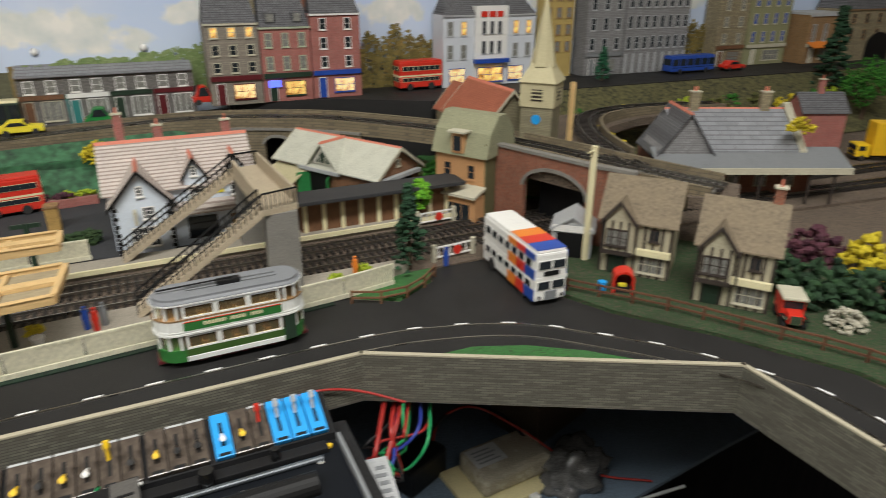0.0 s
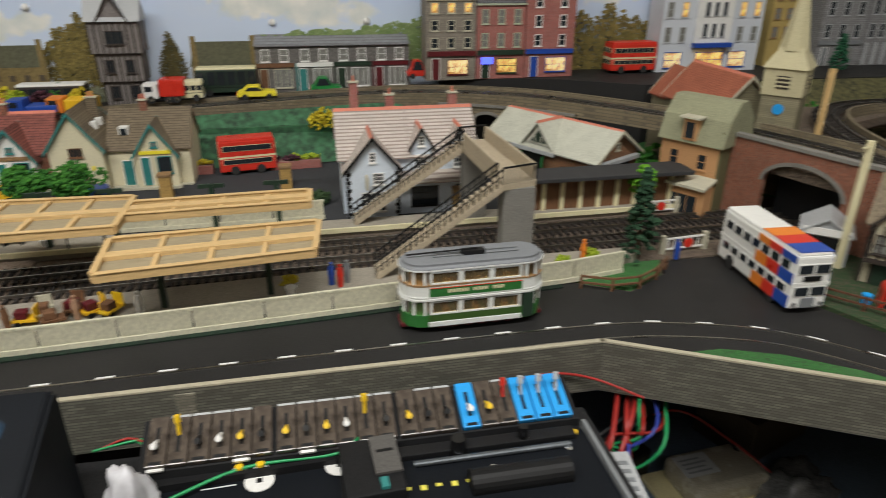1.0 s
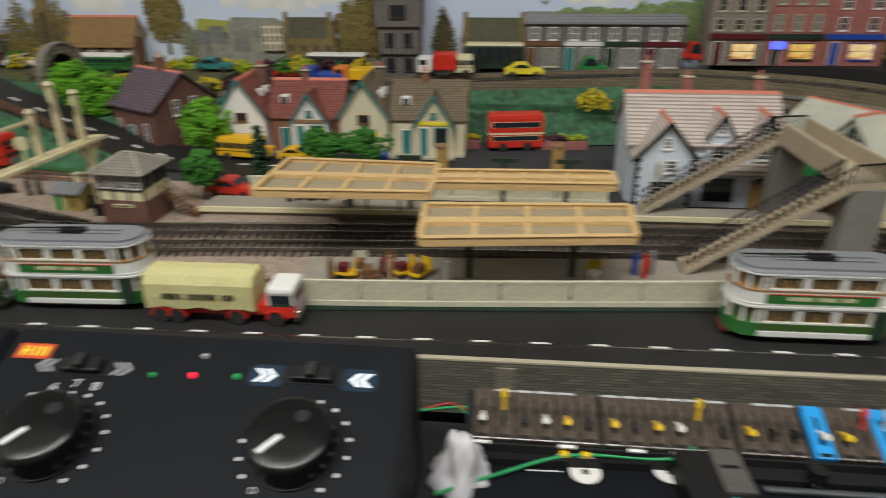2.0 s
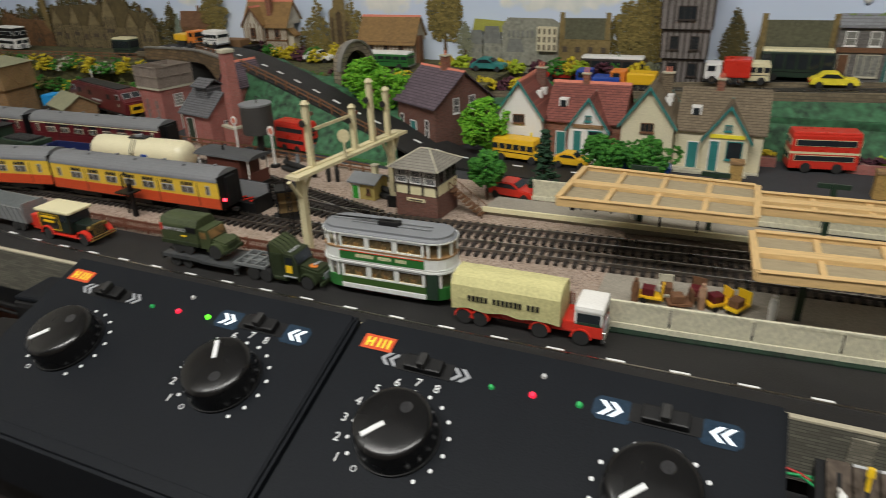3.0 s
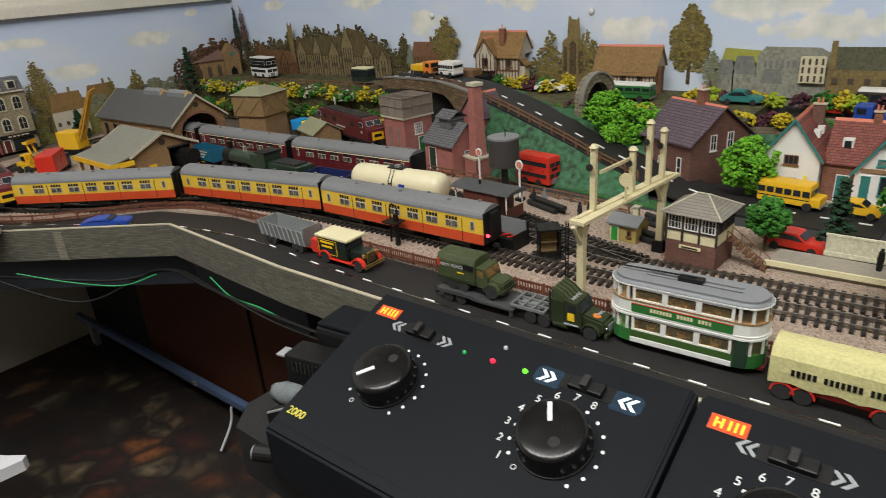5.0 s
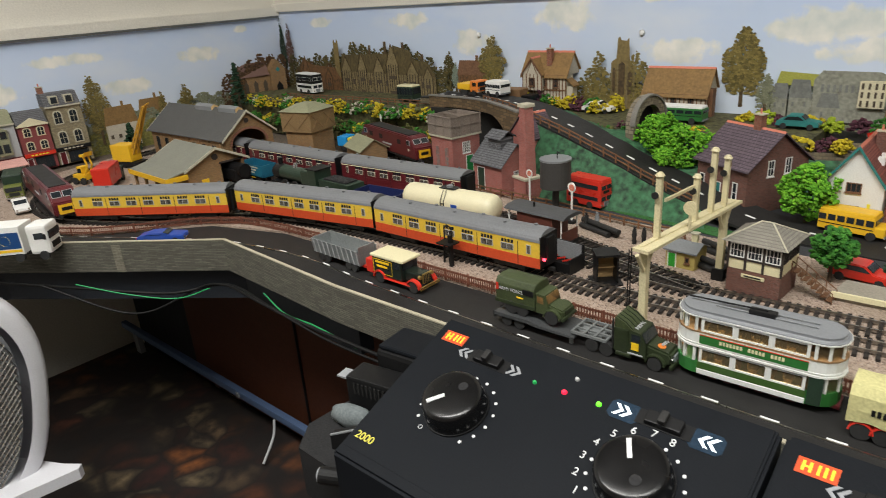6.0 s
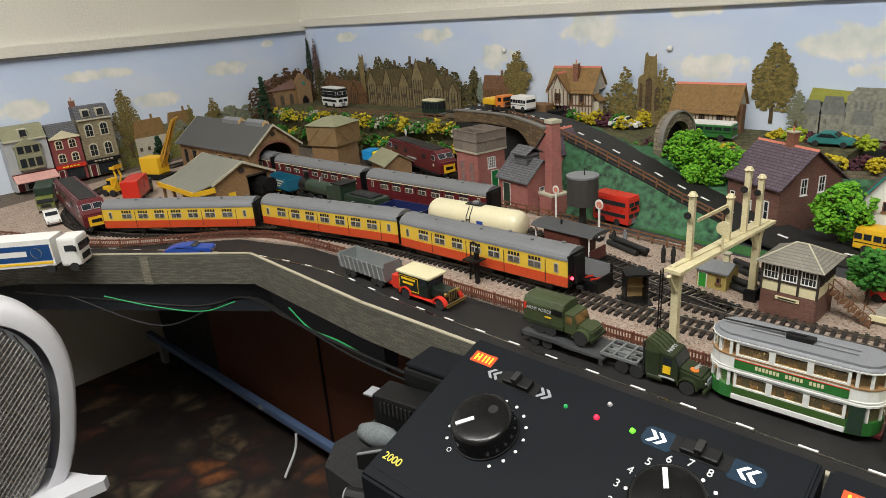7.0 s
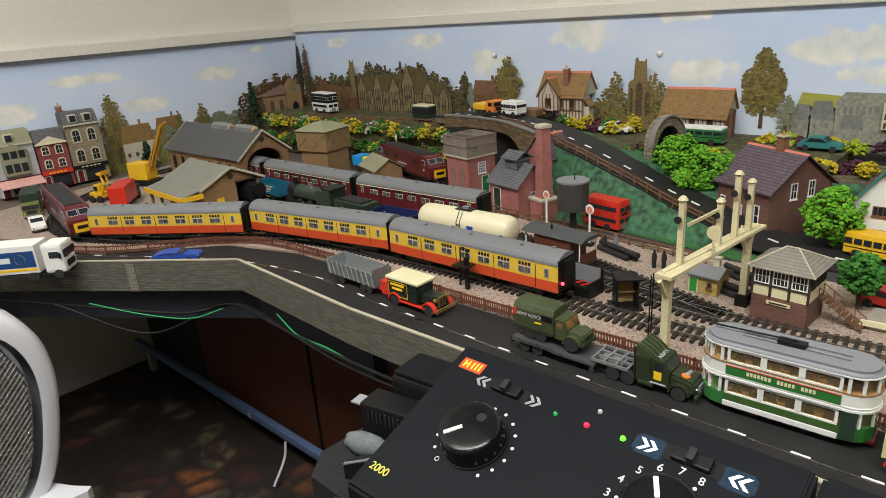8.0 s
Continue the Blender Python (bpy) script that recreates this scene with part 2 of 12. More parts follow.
BARK = paint("bark", (0.08, 0.05, 0.03), 0.9, var=0.3)


SCRUB = paint("dark_scrub_bank", (0.035, 0.042, 0.016), 0.9, var=0.45, fine=160, coarse=40, bump=0.9, col2=(0.08, 0.075, 0.03))


# ---- mesh helpers ----
def finish(bm, name, material, smooth=False):
    me = bpy.data.meshes.new(name)
    if smooth:
        for f in bm.faces:
            f.smooth = True
    bm.to_mesh(me)
    bm.free()
    me.materials.append(material)
    return me


def part(name, bm, material, parent, label="", smooth=False):
    ob = new(name, finish(bm, name, material, smooth))
    ob.parent = parent
    if label:
        ob["label"] = label
    return ob


def share(name, me, parent, m=None, label=""):
    ob = new(name, me)
    ob.parent = parent
    if m is not None:
        ob.matrix_basis = m
    if label:
        ob["label"] = label
    return ob


def thing(name, x, y, z, rot, label, category, group="", kind=""):
    ob = new(name)
    ob.empty_display_size = 0.01
    ob.matrix_basis = pose(x, y, z, 0, 0, rot)
    return tagged(ob, label, category, group, kind)


def box(bm, x0, x1, y0, y1, z0, z1, bevel=0.0, m=None):
    r = bmesh.ops.create_cube(bm, size=1)["verts"]
    mat = Matrix.LocRotScale(((x0 + x1) / 2, (y0 + y1) / 2, (z0 + z1) / 2), None, (abs(x1 - x0), abs(y1 - y0), abs(z1 - z0)))
    bmesh.ops.transform(bm, matrix=(m @ mat) if m is not None else mat, verts=r)
    if bevel:
        edges = {e for v in r for e in v.link_edges}
        bmesh.ops.bevel(bm, geom=list(edges), offset=bevel, segments=2, profile=0.6, affect="EDGES")
    return bm


def B(x0, x1, y0, y1, z0, z1, bevel=0.0):
    return box(bmesh.new(), x0, x1, y0, y1, z0, z1, bevel)


def cyl(bm, r, h, m, seg=20, r2=None, caps=True):
    """A cylinder along local z from 0 to h."""
    bmesh.ops.create_cone(bm, cap_ends=caps, segments=seg, radius1=r, radius2=r if r2 is None else r2, depth=h, matrix=m @ pose(0, 0, h / 2))
    return bm


def prism(bm, pts, lo, hi, axis="y"):
    """A polygon pushed along an axis. y: points are (x, z); x: points are (y, z); z: points are (x, y)."""
    put = {"y": lambda p, d: (p[0], d, p[1]), "x": lambda p, d: (d, p[0], p[1]), "z": lambda p, d: (p[0], p[1], d)}[axis]
    a = [bm.verts.new(put(p, lo)) for p in pts]
    b = [bm.verts.new(put(p, hi)) for p in pts]
    n = len(pts)
    faces = [bm.faces.new(a), bm.faces.new(b[::-1])]
    for i in range(n):
        faces.append(bm.faces.new((a[i], b[i], b[(i + 1) % n], a[(i + 1) % n])))
    bmesh.ops.recalc_face_normals(bm, faces=faces)
    return bm


def solid(name, label, pts, z0, z1, material, category="ground", kind="structure"):
    ob = new(name, finish(prism(bmesh.new(), pts, z0, z1, "z"), name, material))
    return tagged(ob, label, category, kind=kind)


def tube(bm, pts, r, seg=8):
    """A round bar through points."""
    for a, b in zip(pts, pts[1:]):
        a, b = Vector(a), Vector(b)
        d = b - a
        m = Matrix.Translation(a) @ d.to_track_quat("Z", "Y").to_matrix().to_4x4()
        cyl(bm, r, d.length, m, seg)
    return bm


def lathe(prof, seg=32):
    """A round body about local x: (x, radius) pairs."""
    bm = bmesh.new()
    rings = [[bm.verts.new((x, r * math.cos(a), r * math.sin(a))) for a in [2 * math.pi * i / seg for i in range(seg)]] for x, r in prof]
    for p, q in zip(rings, rings[1:]):
        for i in range(seg):
            bm.faces.new((p[i], q[i], q[(i + 1) % seg], p[(i + 1) % seg]))
    bm.faces.new(rings[0]), bm.faces.new(rings[-1][::-1])
    bmesh.ops.recalc_face_normals(bm, faces=bm.faces[:])
    return bm


def curve_points(ctrl, step):
    """Points at even steps along a smooth line through the given points (Catmull-Rom)."""
    P = [Vector(p) for p in ctrl]
    P = [2 * P[0] - P[1]] + P + [2 * P[-1] - P[-2]]
    fine = []
    for i in range(1, len(P) - 2):
        for k in range(40):
            t = k / 40
            a, b, c, d = P[i - 1:i + 3]
            fine.append(0.5 * (2 * b + (c - a) * t + (2 * a - 5 * b + 4 * c - d) * t * t + (3 * b - a - 3 * c + d) * t ** 3))
    fine.append(P[-2])
    out, run, want = [fine[0]], 0.0, step
    for a, b in zip(fine, fine[1:]):
        length = (b - a).length
        while length and run + length >= want:
            out.append(a.lerp(b, (want - run) / length))
            want += step
        run += length
    return out


def ribbon(bm, pts, left, right, z0, z1):
    """A band with thickness along points in plan; left and right are offsets."""
    rows = []
    for i, p in enumerate(pts):
        d = (pts[min(i + 1, len(pts) - 1)] - pts[max(i - 1, 0)])
        n = Vector((-d.y, d.x, 0)).normalized()
        q, s = p + n * left, p + n * right
        rows.append([bm.verts.new((v.x, v.y, v.z + dz)) for v, dz in ((q, z1), (s, z1), (s, z0), (q, z0))])
    for a, b in zip(rows, rows[1:]):
        for k in range(4):
            bm.faces.new((a[k], a[(k + 1) % 4], b[(k + 1) % 4], b[k]))
    bm.faces.new(rows[0]), bm.faces.new(rows[-1][::-1])
    bmesh.ops.recalc_face_normals(bm, faces=bm.faces[:])
    return bm


def letters(text, size, m, material, parent, name="lettering", depth=0.0002):
    cu = bpy.data.curves.new(name, "FONT")
    cu.body, cu.size, cu.align_x, cu.align_y, cu.extrude = text, size, "CENTER", "CENTER", depth
    tmp = bpy.data.objects.new(name, cu)
    scene.collection.objects.link(tmp)
    me = bpy.data.meshes.new_from_object(tmp.evaluated_get(bpy.context.evaluated_depsgraph_get()))
    bpy.data.objects.remove(tmp)
    me.materials.clear()
    me.materials.append(material)
    ob = new(name, me)
    ob.parent = parent
    ob.matrix_basis = m
    return ob


def clumps(centres, radius, seed, squash=0.8, jag=0.45):
    """One mesh of many small uneven clumps of foliage."""
    rng = random.Random(seed)
    ico = bmesh.new()
    bmesh.ops.create_icosphere(ico, subdivisions=1, radius=1)
    base = [v.co.copy() for v in ico.verts]
    tri = [[v.index for v in f.verts] for f in ico.faces]
    ico.free()
    vs, fs = [], []
    for c in centres:
        r = radius * rng.uniform(0.55, 1.25)
        turn = Euler((rng.uniform(0, 6), rng.uniform(0, 6), rng.uniform(0, 6))).to_matrix()
        k = len(vs)
        for p in base:
            q = turn @ (p * r * rng.uniform(1 - jag, 1 + jag))
            vs.append((c[0] + q.x, c[1] + q.y, c[2] + q.z * squash))
        fs += [[i + k for i in f] for f in tri]
    me = bpy.data.meshes.new("foliage")
    me.from_pydata(vs, [], fs)
    return me

# ---- the room ----
XL, XR, YB, YF, ZF, ZC = -1.70, 1.95, 1.155, -1.5, -0.78, 1.5
PLASTER = paint("cream_wall_paint", (0.7, 0.67, 0.6), 0.8, var=0.05, coarse=8, fine=300)
FLOORM = paint("dark_floor", (0.03, 0.02, 0.017), 0.8, var=0.3, coarse=10)


def wall(name, x0, x1, y0, y1, z0, z1, material=PLASTER):
    # also builds the dark panels added below the layout
    return tagged(new(name, finish(B(x0, x1, y0, y1, z0, z1), name, material)), "plain room wall, or dark panel added under the layout", "wall", kind="structure")


wall("wall_north", XL - 0.1, XR + 0.1, YB, YB + 0.1, ZF, ZC)
wall("wall_west", XL - 0.1, XL, YF, YB, ZF, ZC)
# unseen east and south walls, made dark brown to weaken the fill light
DIMW = paint("low_bounce_wall", (0.2, 0.17, 0.13), 0.85, var=0.08, coarse=8, fine=300)
wall("wall_east", XR, XR + 0.1, YF, YB, ZF, ZC, DIMW)
wall("wall_south", XL - 0.1, XR + 0.1, YF - 0.1, YF, ZF, ZC, DIMW)
tagged(new("floor", finish(B(XL - 0.1, XR + 0.1, YF - 0.1, YB + 0.1, ZF - 0.1, ZF), "floor", FLOORM)), "dark floor under the layout", "floor", kind="structure")
# the ceiling is out of view; its dull grey holds down bounced light
tagged(new("ceiling", finish(B(XL - 0.1, XR + 0.1, YF - 0.1, YB + 0.1, ZC, ZC + 0.1), "ceiling", paint("low_bounce_ceiling", (0.4, 0.38, 0.34), 0.85, var=0.05))), "unseen ceiling, dulled to cut bounced light", "ceiling", kind="structure")


def sky_paper(name, axis, clouds):
    """Printed blue sky with soft printed clouds: (along, up, half length, half height)."""
    m, nt, b = shader(name)
    tc = nt.nodes.new("ShaderNodeTexCoord")
    sep = nt.nodes.new("ShaderNodeSeparateXYZ")
    nt.links.new(tc.outputs["Object"], sep.inputs[0])
    wob = node(nt, "ShaderNodeTexNoise", Scale=38.0, Detail=5.0)
    nt.links.new(tc.outputs["Object"], wob.inputs["Vector"])

    def math_node(op, a, b_=None, c=None):
        n = nt.nodes.new("ShaderNodeMath")
        n.operation = op
        for sock, val in zip(n.inputs, (a, b_, c)):
            if isinstance(val, bpy.types.NodeSocket):
                nt.links.new(val, sock)
            elif val is not None:
                sock.default_value = val
        return n.outputs[0]

    warp = math_node("SUBTRACT", wob.outputs["Fac"], 0.5)
    along, up = sep.outputs[axis], sep.outputs[2]
    cover = None
    for u, z, ru, rz in clouds:
        a = math_node("MULTIPLY_ADD", along, 1 / ru, -u / ru)
        c = math_node("MULTIPLY_ADD", up, 1 / rz, -z / rz)
        r2 = math_node("ADD", math_node("MULTIPLY", a, a), math_node("MULTIPLY", c, c))
        edge = math_node("MULTIPLY_ADD", warp, 3.2, r2)
        soft = nt.nodes.new("ShaderNodeMapRange")
        soft.inputs[1].default_value, soft.inputs[2].default_value, soft.inputs[3].default_value, soft.inputs[4].default_value = 0.45, 1.05, 1.0, 0.0
        nt.links.new(edge, soft.inputs[0])
        cover = soft.outputs[0] if cover is None else math_node("MAXIMUM", cover, soft.outputs[0])
    blue = mix(nt, ramp(nt, up, 0.03, 0.25), (0.7, 0.77, 0.86), (0.53, 0.64, 0.86))
    blue = mix(nt, ramp(nt, grain(nt, 5, 4, stretch=(1, 1, 2)), 0.45, 0.75), blue, (0.7, 0.75, 0.84))
    puff = mix(nt, ramp(nt, grain(nt, 26, 5), 0.35, 0.65), (0.64, 0.68, 0.65), (0.88, 0.85, 0.78))
    nt.links.new(mix(nt, math_node("MULTIPLY", cover, 0.92), blue, puff), b.inputs["Base Color"])
    b.inputs["Roughness"].default_value = 0.55
    relief(nt, b, grain(nt, 12, 2), 0.15, 0.004)
    return m


SKYP = sky_paper("printed_sky_paper", 0, [(-1.524, 0.228, 0.045, 0.012), (-1.224, 0.226, 0.055, 0.017), (-1.06, 0.18, 0.05, 0.024), (-0.847, 0.228, 0.06, 0.03), (-0.664, 0.252, 0.045, 0.012), (-0.63, 0.166, 0.06, 0.022), (-0.43, 0.2, 0.09, 0.028), (-0.34, 0.168, 0.1, 0.02), (0.05, 0.2, 0.1, 0.03), (0.14, 0.178, 0.07, 0.022), (0.26, 0.215, 0.05, 0.02), (0.58, 0.21, 0.06, 0.022), (0.9, 0.225, 0.08, 0.022), (1.23, 0.22, 0.07, 0.02)])
SKYW = sky_paper("printed_sky_paper_end", 1, [(0.62, 0.2, 0.085, 0.012), (0.909, 0.178, 0.055, 0.018), (0.737, 0.131, 0.055, 0.018), (1.037, 0.225, 0.02, 0.009), (0.473, 0.15, 0.05, 0.02), (0.3, 0.2, 0.08, 0.02)])
back = thing("backdrop_north", 0, 0, 0, 0, "printed blue sky paper with clouds on the back wall", "backdrop", kind="structure")
part("sheet", B(XL, XR, YB - 0.004, YB - 0.001, -0.05, 0.256), SKYP, back)
part("rail", B(XL, XR, YB - 0.012, YB - 0.001, 0.256, 0.276, 0.002), PLASTER, back, "cream moulding above the backdrop")
side = thing("backdrop_west", 0, 0, 0, 0, "printed blue sky paper on the end wall", "backdrop", kind="structure")
prof = [(-0.6, -0.05), (YB - 0.004, -0.05), (YB - 0.004, 0.248), (-0.6, 0.248)]
part("sheet", prism(bmesh.new(), prof, XL + 0.001, XL + 0.004, "x"), SKYW, side)
prof = [(-0.6, 0.248), (YB - 0.004, 0.248), (YB - 0.004, 0.268), (-0.6, 0.268)]
part("rail", prism(bmesh.new(), prof, XL + 0.001, XL + 0.016, "x"), PLASTER, side, "cream moulding above the backdrop")
# solid grey strip that paints the shadow line below the moulding
prof = [(-0.6, 0.243), (YB - 0.004, 0.243), (YB - 0.004, 0.248), (-0.6, 0.248)]
part("shadow_gap", prism(bmesh.new(), prof, XL + 0.0045, XL + 0.012, "x"), GREY, side, "grey strip painted as shadow under the moulding")

# ---- baseboard and ground ----
EDGE = [(-1.45, -0.02), (-1.222, 0.285), (-0.935, 0.478), (-0.70, 0.463), (0.294, 0.4695), (0.546, 0.338), (0.551, 0.235), (0.553, -0.25)]
outline = [(XL, -0.02)] + EDGE + [(1.94, -0.25), (1.94, YB - 0.004), (XL, YB - 0.004)]
solid("ground", "dark painted baseboard of the model layout", outline, -0.035, -0.002, DIRT)


def inset(poly, d):
    """Shift an open line sideways (to its left)."""
    P = [Vector((*p, 0)) for p in poly]
    out = []
    for i, p in enumerate(P):
        a = (P[i] - P[i - 1]).normalized() if i else (P[1] - P[0]).normalized()
        b = (P[i + 1] - P[i]).normalized() if i < len(P) - 1 else a
        n1, n2 = Vector((-a.y, a.x, 0)), Vector((-b.y, b.x, 0))
        n = (n1 + n2).normalized()
        out.append(p + n * d / max(0.5, n.dot(n1)))
    return [(q.x, q.y) for q in out]


# the road along the front, between the edge wall and the fence
inner = inset(EDGE, 0.004)
outer = [(-1.62, 0.12), (-1.36, 0.30), (-1.15, 0.385), (-1.02, 0.51), (-0.90, 0.545), (-0.60, 0.546), (-0.2, 0.552), (0.10, 0.562), (0.30, 0.580), (0.355, 0.548), (0.40, 0.575), (0.415, 0.618), (0.468, 0.615), (0.478, 0.53), (0.515, 0.452), (0.569, 0.385), (0.622, 0.3), (0.655, -0.24)]
solid("road", "dark asphalt-printed road along the front edge", inner + outer[::-1], -0.002, 0.0, ROADM, "road")
wedge = [(0.335, 0.4525), (0.379, 0.452), (0.418, 0.437), (0.458, 0.41), (0.498, 0.372), (0.512, 0.36)]
solid("grass_verge", "flat bright green verge between road and edge wall", wedge, 0.0, 0.0012, GRASS, "grass")

# edge wall in straight runs
edge = thing("edge_wall", 0, 0, 0, 0, "grey stone-pattern retaining wall with pale top along the front edge", "wall", kind="structure")
JOINTM = courses("buff_stone_joint", (0.235, 0.215, 0.165), (0.14, 0.13, 0.1), 0.009, 0.0022, gap=0.14, var=0.25, bump=0.9)
CAP = paint("pale_card_edge", (0.42, 0.38, 0.28), 0.8, var=0.12)
for a, b in zip(EDGE, EDGE[1:]):
    d = Vector((b[0] - a[0], b[1] - a[1], 0))
    m = pose(a[0], a[1], 0, 0, 0, math.degrees(math.atan2(d.y, d.x)))
    bm = box(bmesh.new(), -0.0015, d.length + 0.0005, -0.003, 0.0, -0.034, 0.0075)
    ob = part("panel", bm, STONE, edge)
    ob.matrix_basis = m
    ob = part("cap", box(bmesh.new(), -0.0015, d.length + 0.0005, -0.0032, 0.0006, 0.0075, 0.0088), CAP, edge, "pale bare card edge")
    ob.matrix_basis = m
    if d.length > 0.2:
        for k in range(1, int(d.length / 0.17)):
            s = k * 0.17 + 0.02
            ob = part("joint_strip", box(bmesh.new(), s, s + 0.012, -0.0042, -0.003, -0.034, 0.004), JOINTM, edge)
            ob.matrix_basis = m

# road markings: the dashed centre line and the thin guide rails
centre = [(-1.60, 0.10, 0), (-1.30, 0.295, 0), (-1.13, 0.392, 0), (-1.0, 0.463, 0), (-0.92, 0.492, 0), (-0.80, 0.507, 0), (-0.66, 0.497, 0), (-0.29, 0.493, 0), (0.11, 0.501, 0), (0.293, 0.503, 0), (0.366, 0.494, 0), (0.435, 0.469, 0), (0.49, 0.422, 0), (0.53, 0.38, 0), (0.565, 0.325, 0), (0.585, 0.263, 0), (0.597, 0.0, 0), (0.597, -0.2, 0)]
pts = curve_points(centre, 0.002)
marks = thing("road_marking", 0, 0, 0, 0, "white dashed centre line on the road", "road marking", kind="structure")
step = 20
for i in range(6, len(pts) - 10, step):
    part("dash", ribbon(bmesh.new(), pts[i:i + 7], 0.0015, -0.0015, 0.0, 0.0006), LINE, marks)
rails = thing("tram_rail", 0, 0, 0, 0, "thin shiny tram rails set in the road", "tram track", kind="structure")
for off, i0, i1 in ((-0.0018, 60, 1300), (-0.0215, 760, 1300)):
    part("rail", ribbon(bmesh.new(), pts[i0:i1:3], off + 0.0003, off - 0.0011, 0.0, 0.0012), RAIL, rails)

# ---- track beds and railway tracks ----
bed = [(-1.55, 0.30), (-1.36, 0.302), (-1.15, 0.387), (-1.02, 0.512), (-0.90, 0.547), (-0.60, 0.548), (-0.16, 0.5535), (-0.16, 0.70), (-0.30, 0.79), (-0.55, 0.80), (-0.75, 0.82), (-1.66, 0.82)]
solid("ballast_ground", "pinkish-grey ballast between the tracks", bed, -0.002, 0.002, BALLAST)
bed2 = [(-0.158, 0.60), (0.66, 0.60), (1.58, 0.50), (1.58, 0.72), (0.7, 0.72), (0.48, 0.74), (-0.158, 0.70)]
solid("track_bed", "brown ballast under the station tracks", bed2, -0.002, 0.0018, DIRT)

T_MAIN = [(1.55, 0.55, 0.004), (1.1, 0.6, 0.004), (0.66, 0.645, 0.004), (0.1, 0.643, 0.004), (-0.2, 0.628, 0.004), (-0.45, 0.606, 0.004), (-0.70, 0.604, 0.004), (-0.95, 0.575, 0.004), (-1.12, 0.462, 0.004), (-1.27, 0.40, 0.004), (-1.42, 0.43, 0.004), (-1.54, 0.55, 0.004), (-1.585, 0.72, 0.004), (-1.58, 0.80, 0.004)]
T_LOOP = [(1.5, 0.62, 0.004), (1.1, 0.66, 0.004), (0.66, 0.685, 0.004), (0.1, 0.682, 0.004), (-0.15, 0.668, 0.004), (-0.40, 0.651, 0.004), (-0.50, 0.661, 0.004), (-0.60, 0.673, 0.004), (-0.72, 0.668, 0.004), (-0.84, 0.660, 0.004), (-0.96, 0.628, 0.004), (-1.07, 0.553, 0.004), (-1.17, 0.468, 0.004)]
T_SIDE = [(-0.40, 0.655, 0.004), (-0.52, 0.692, 0.004), (-0.64, 0.726, 0.004), (-0.76, 0.741, 0.004), (-0.95, 0.735, 0.004), (-1.2, 0.731, 0.004), (-1.5, 0.744, 0.004)]
T_YARD = [(-0.80, 0.664, 0.004), (-0.95, 0.666, 0.004), (-1.1, 0.674, 0.004), (-1.25, 0.68, 0.004), (-1.42, 0.695, 0.004)]
T_UPPER = [(-0.66, 1.005, 0.052), (-0.5, 1.012, 0.054), (-0.3, 1.035, 0.058), (0.0, 1.055, 0.068), (0.22, 1.055, 0.076), (0.38, 0.992, 0.079), (0.49, 0.892, 0.079), (0.565, 0.79, 0.079), (0.612, 0.69, 0.079), (0.648, 0.605, 0.077), (0.70, 0.515, 0.072)]
T_CURVE = [(0.655, 0.60, 0.0775), (0.672, 0.67, 0.078), (0.70, 0.75, 0.078), (0.748, 0.825, 0.078), (0.81, 0.866, 0.077), (0.9, 0.88, 0.075), (1.05, 0.87, 0.07)]


def track(name, ctrl, label, zlift=0.0):
    t = thing(name, 0, 0, 0, 0, label, "railway track", "railway tracks", "structure")
    pts = curve_points(ctrl, 0.0078)
    vs, fs = [], []
    for a, b in zip(pts, pts[1:]):
        d = (b - a).normalized()
        n = Vector((-d.y, d.x, 0)).normalized()
        c = (a + b) / 2
        k = len(vs)
        for dz in (0.0004, -0.002):
            for s, f in ((1, 1), (1, -1), (-1, -1), (-1, 1)):
                vs.append(c + n * 0.0165 * s + d * 0.0017 * f + Vector((0, 0, dz)))
        fs += [(k, k + 1, k + 2, k + 3), (k, k + 4, k + 5, k + 1), (k + 1, k + 5, k + 6, k + 2), (k + 2, k + 6, k + 7, k + 3), (k + 3, k + 7, k + 4, k)]
    me = bpy.data.meshes.new("sleepers")
    me.from_pydata(vs, [], fs)
    me.materials.append(SLEEPER)
    ob = new("sleepers", me)
    ob.parent = t
    ob["kind"] = "stuff"
    for o in (0.00825, -0.00825):
        part("rail", ribbon(bmesh.new(), pts, o + 0.0006, o - 0.0006, 0.0002, 0.0027), RAIL, t)
    return pts


main_pts = track("railway_track", T_MAIN, "main line with dark sleepers and steel rails")
loop_pts = track("railway_track", T_LOOP, "second line beside the main line with steel rails")
side_pts = track("railway_track", T_SIDE, "siding curving to the engine shed with steel rails")
track("railway_track", T_YARD, "yard siding with dark sleepers and steel rails")
track("railway_track", T_UPPER, "raised line on the viaduct with steel rails")
track("railway_track", T_CURVE, "raised branch line curving round behind the church")

# ---- raised ground ----
solid("yard", "dark asphalt yard in front of the cottages", [(-0.40, 0.79), (-0.30, 0.735), (0.13, 0.735), (0.30, 0.75), (0.40, 0.75), (0.56, 0.74), (0.56, 0.97), (-0.40, 0.97)], -0.002, 0.0016, YARD)
solid("lower_road_ground", "dark asphalt ground behind the tracks", [(-0.86, 0.822), (-0.75, 0.822), (-0.55, 0.80), (-0.40, 0.792), (-0.40, 0.97), (-0.86, 0.97)], -0.002, 0.0012, YARD)
solid("upper_street", "raised street level behind the viaduct wall", [(-0.13, 1.082), (0.30, 1.086), (0.30, YB - 0.005), (-0.13, YB - 0.005)], -0.002, 0.07, ROADM)
solid("upper_street", "lower stretch of the raised street behind the cottages", [(-0.40, 1.05), (-0.13, 1.07), (-0.13, YB - 0.005), (-0.40, YB - 0.005)], -0.002, 0.058, ROADM)
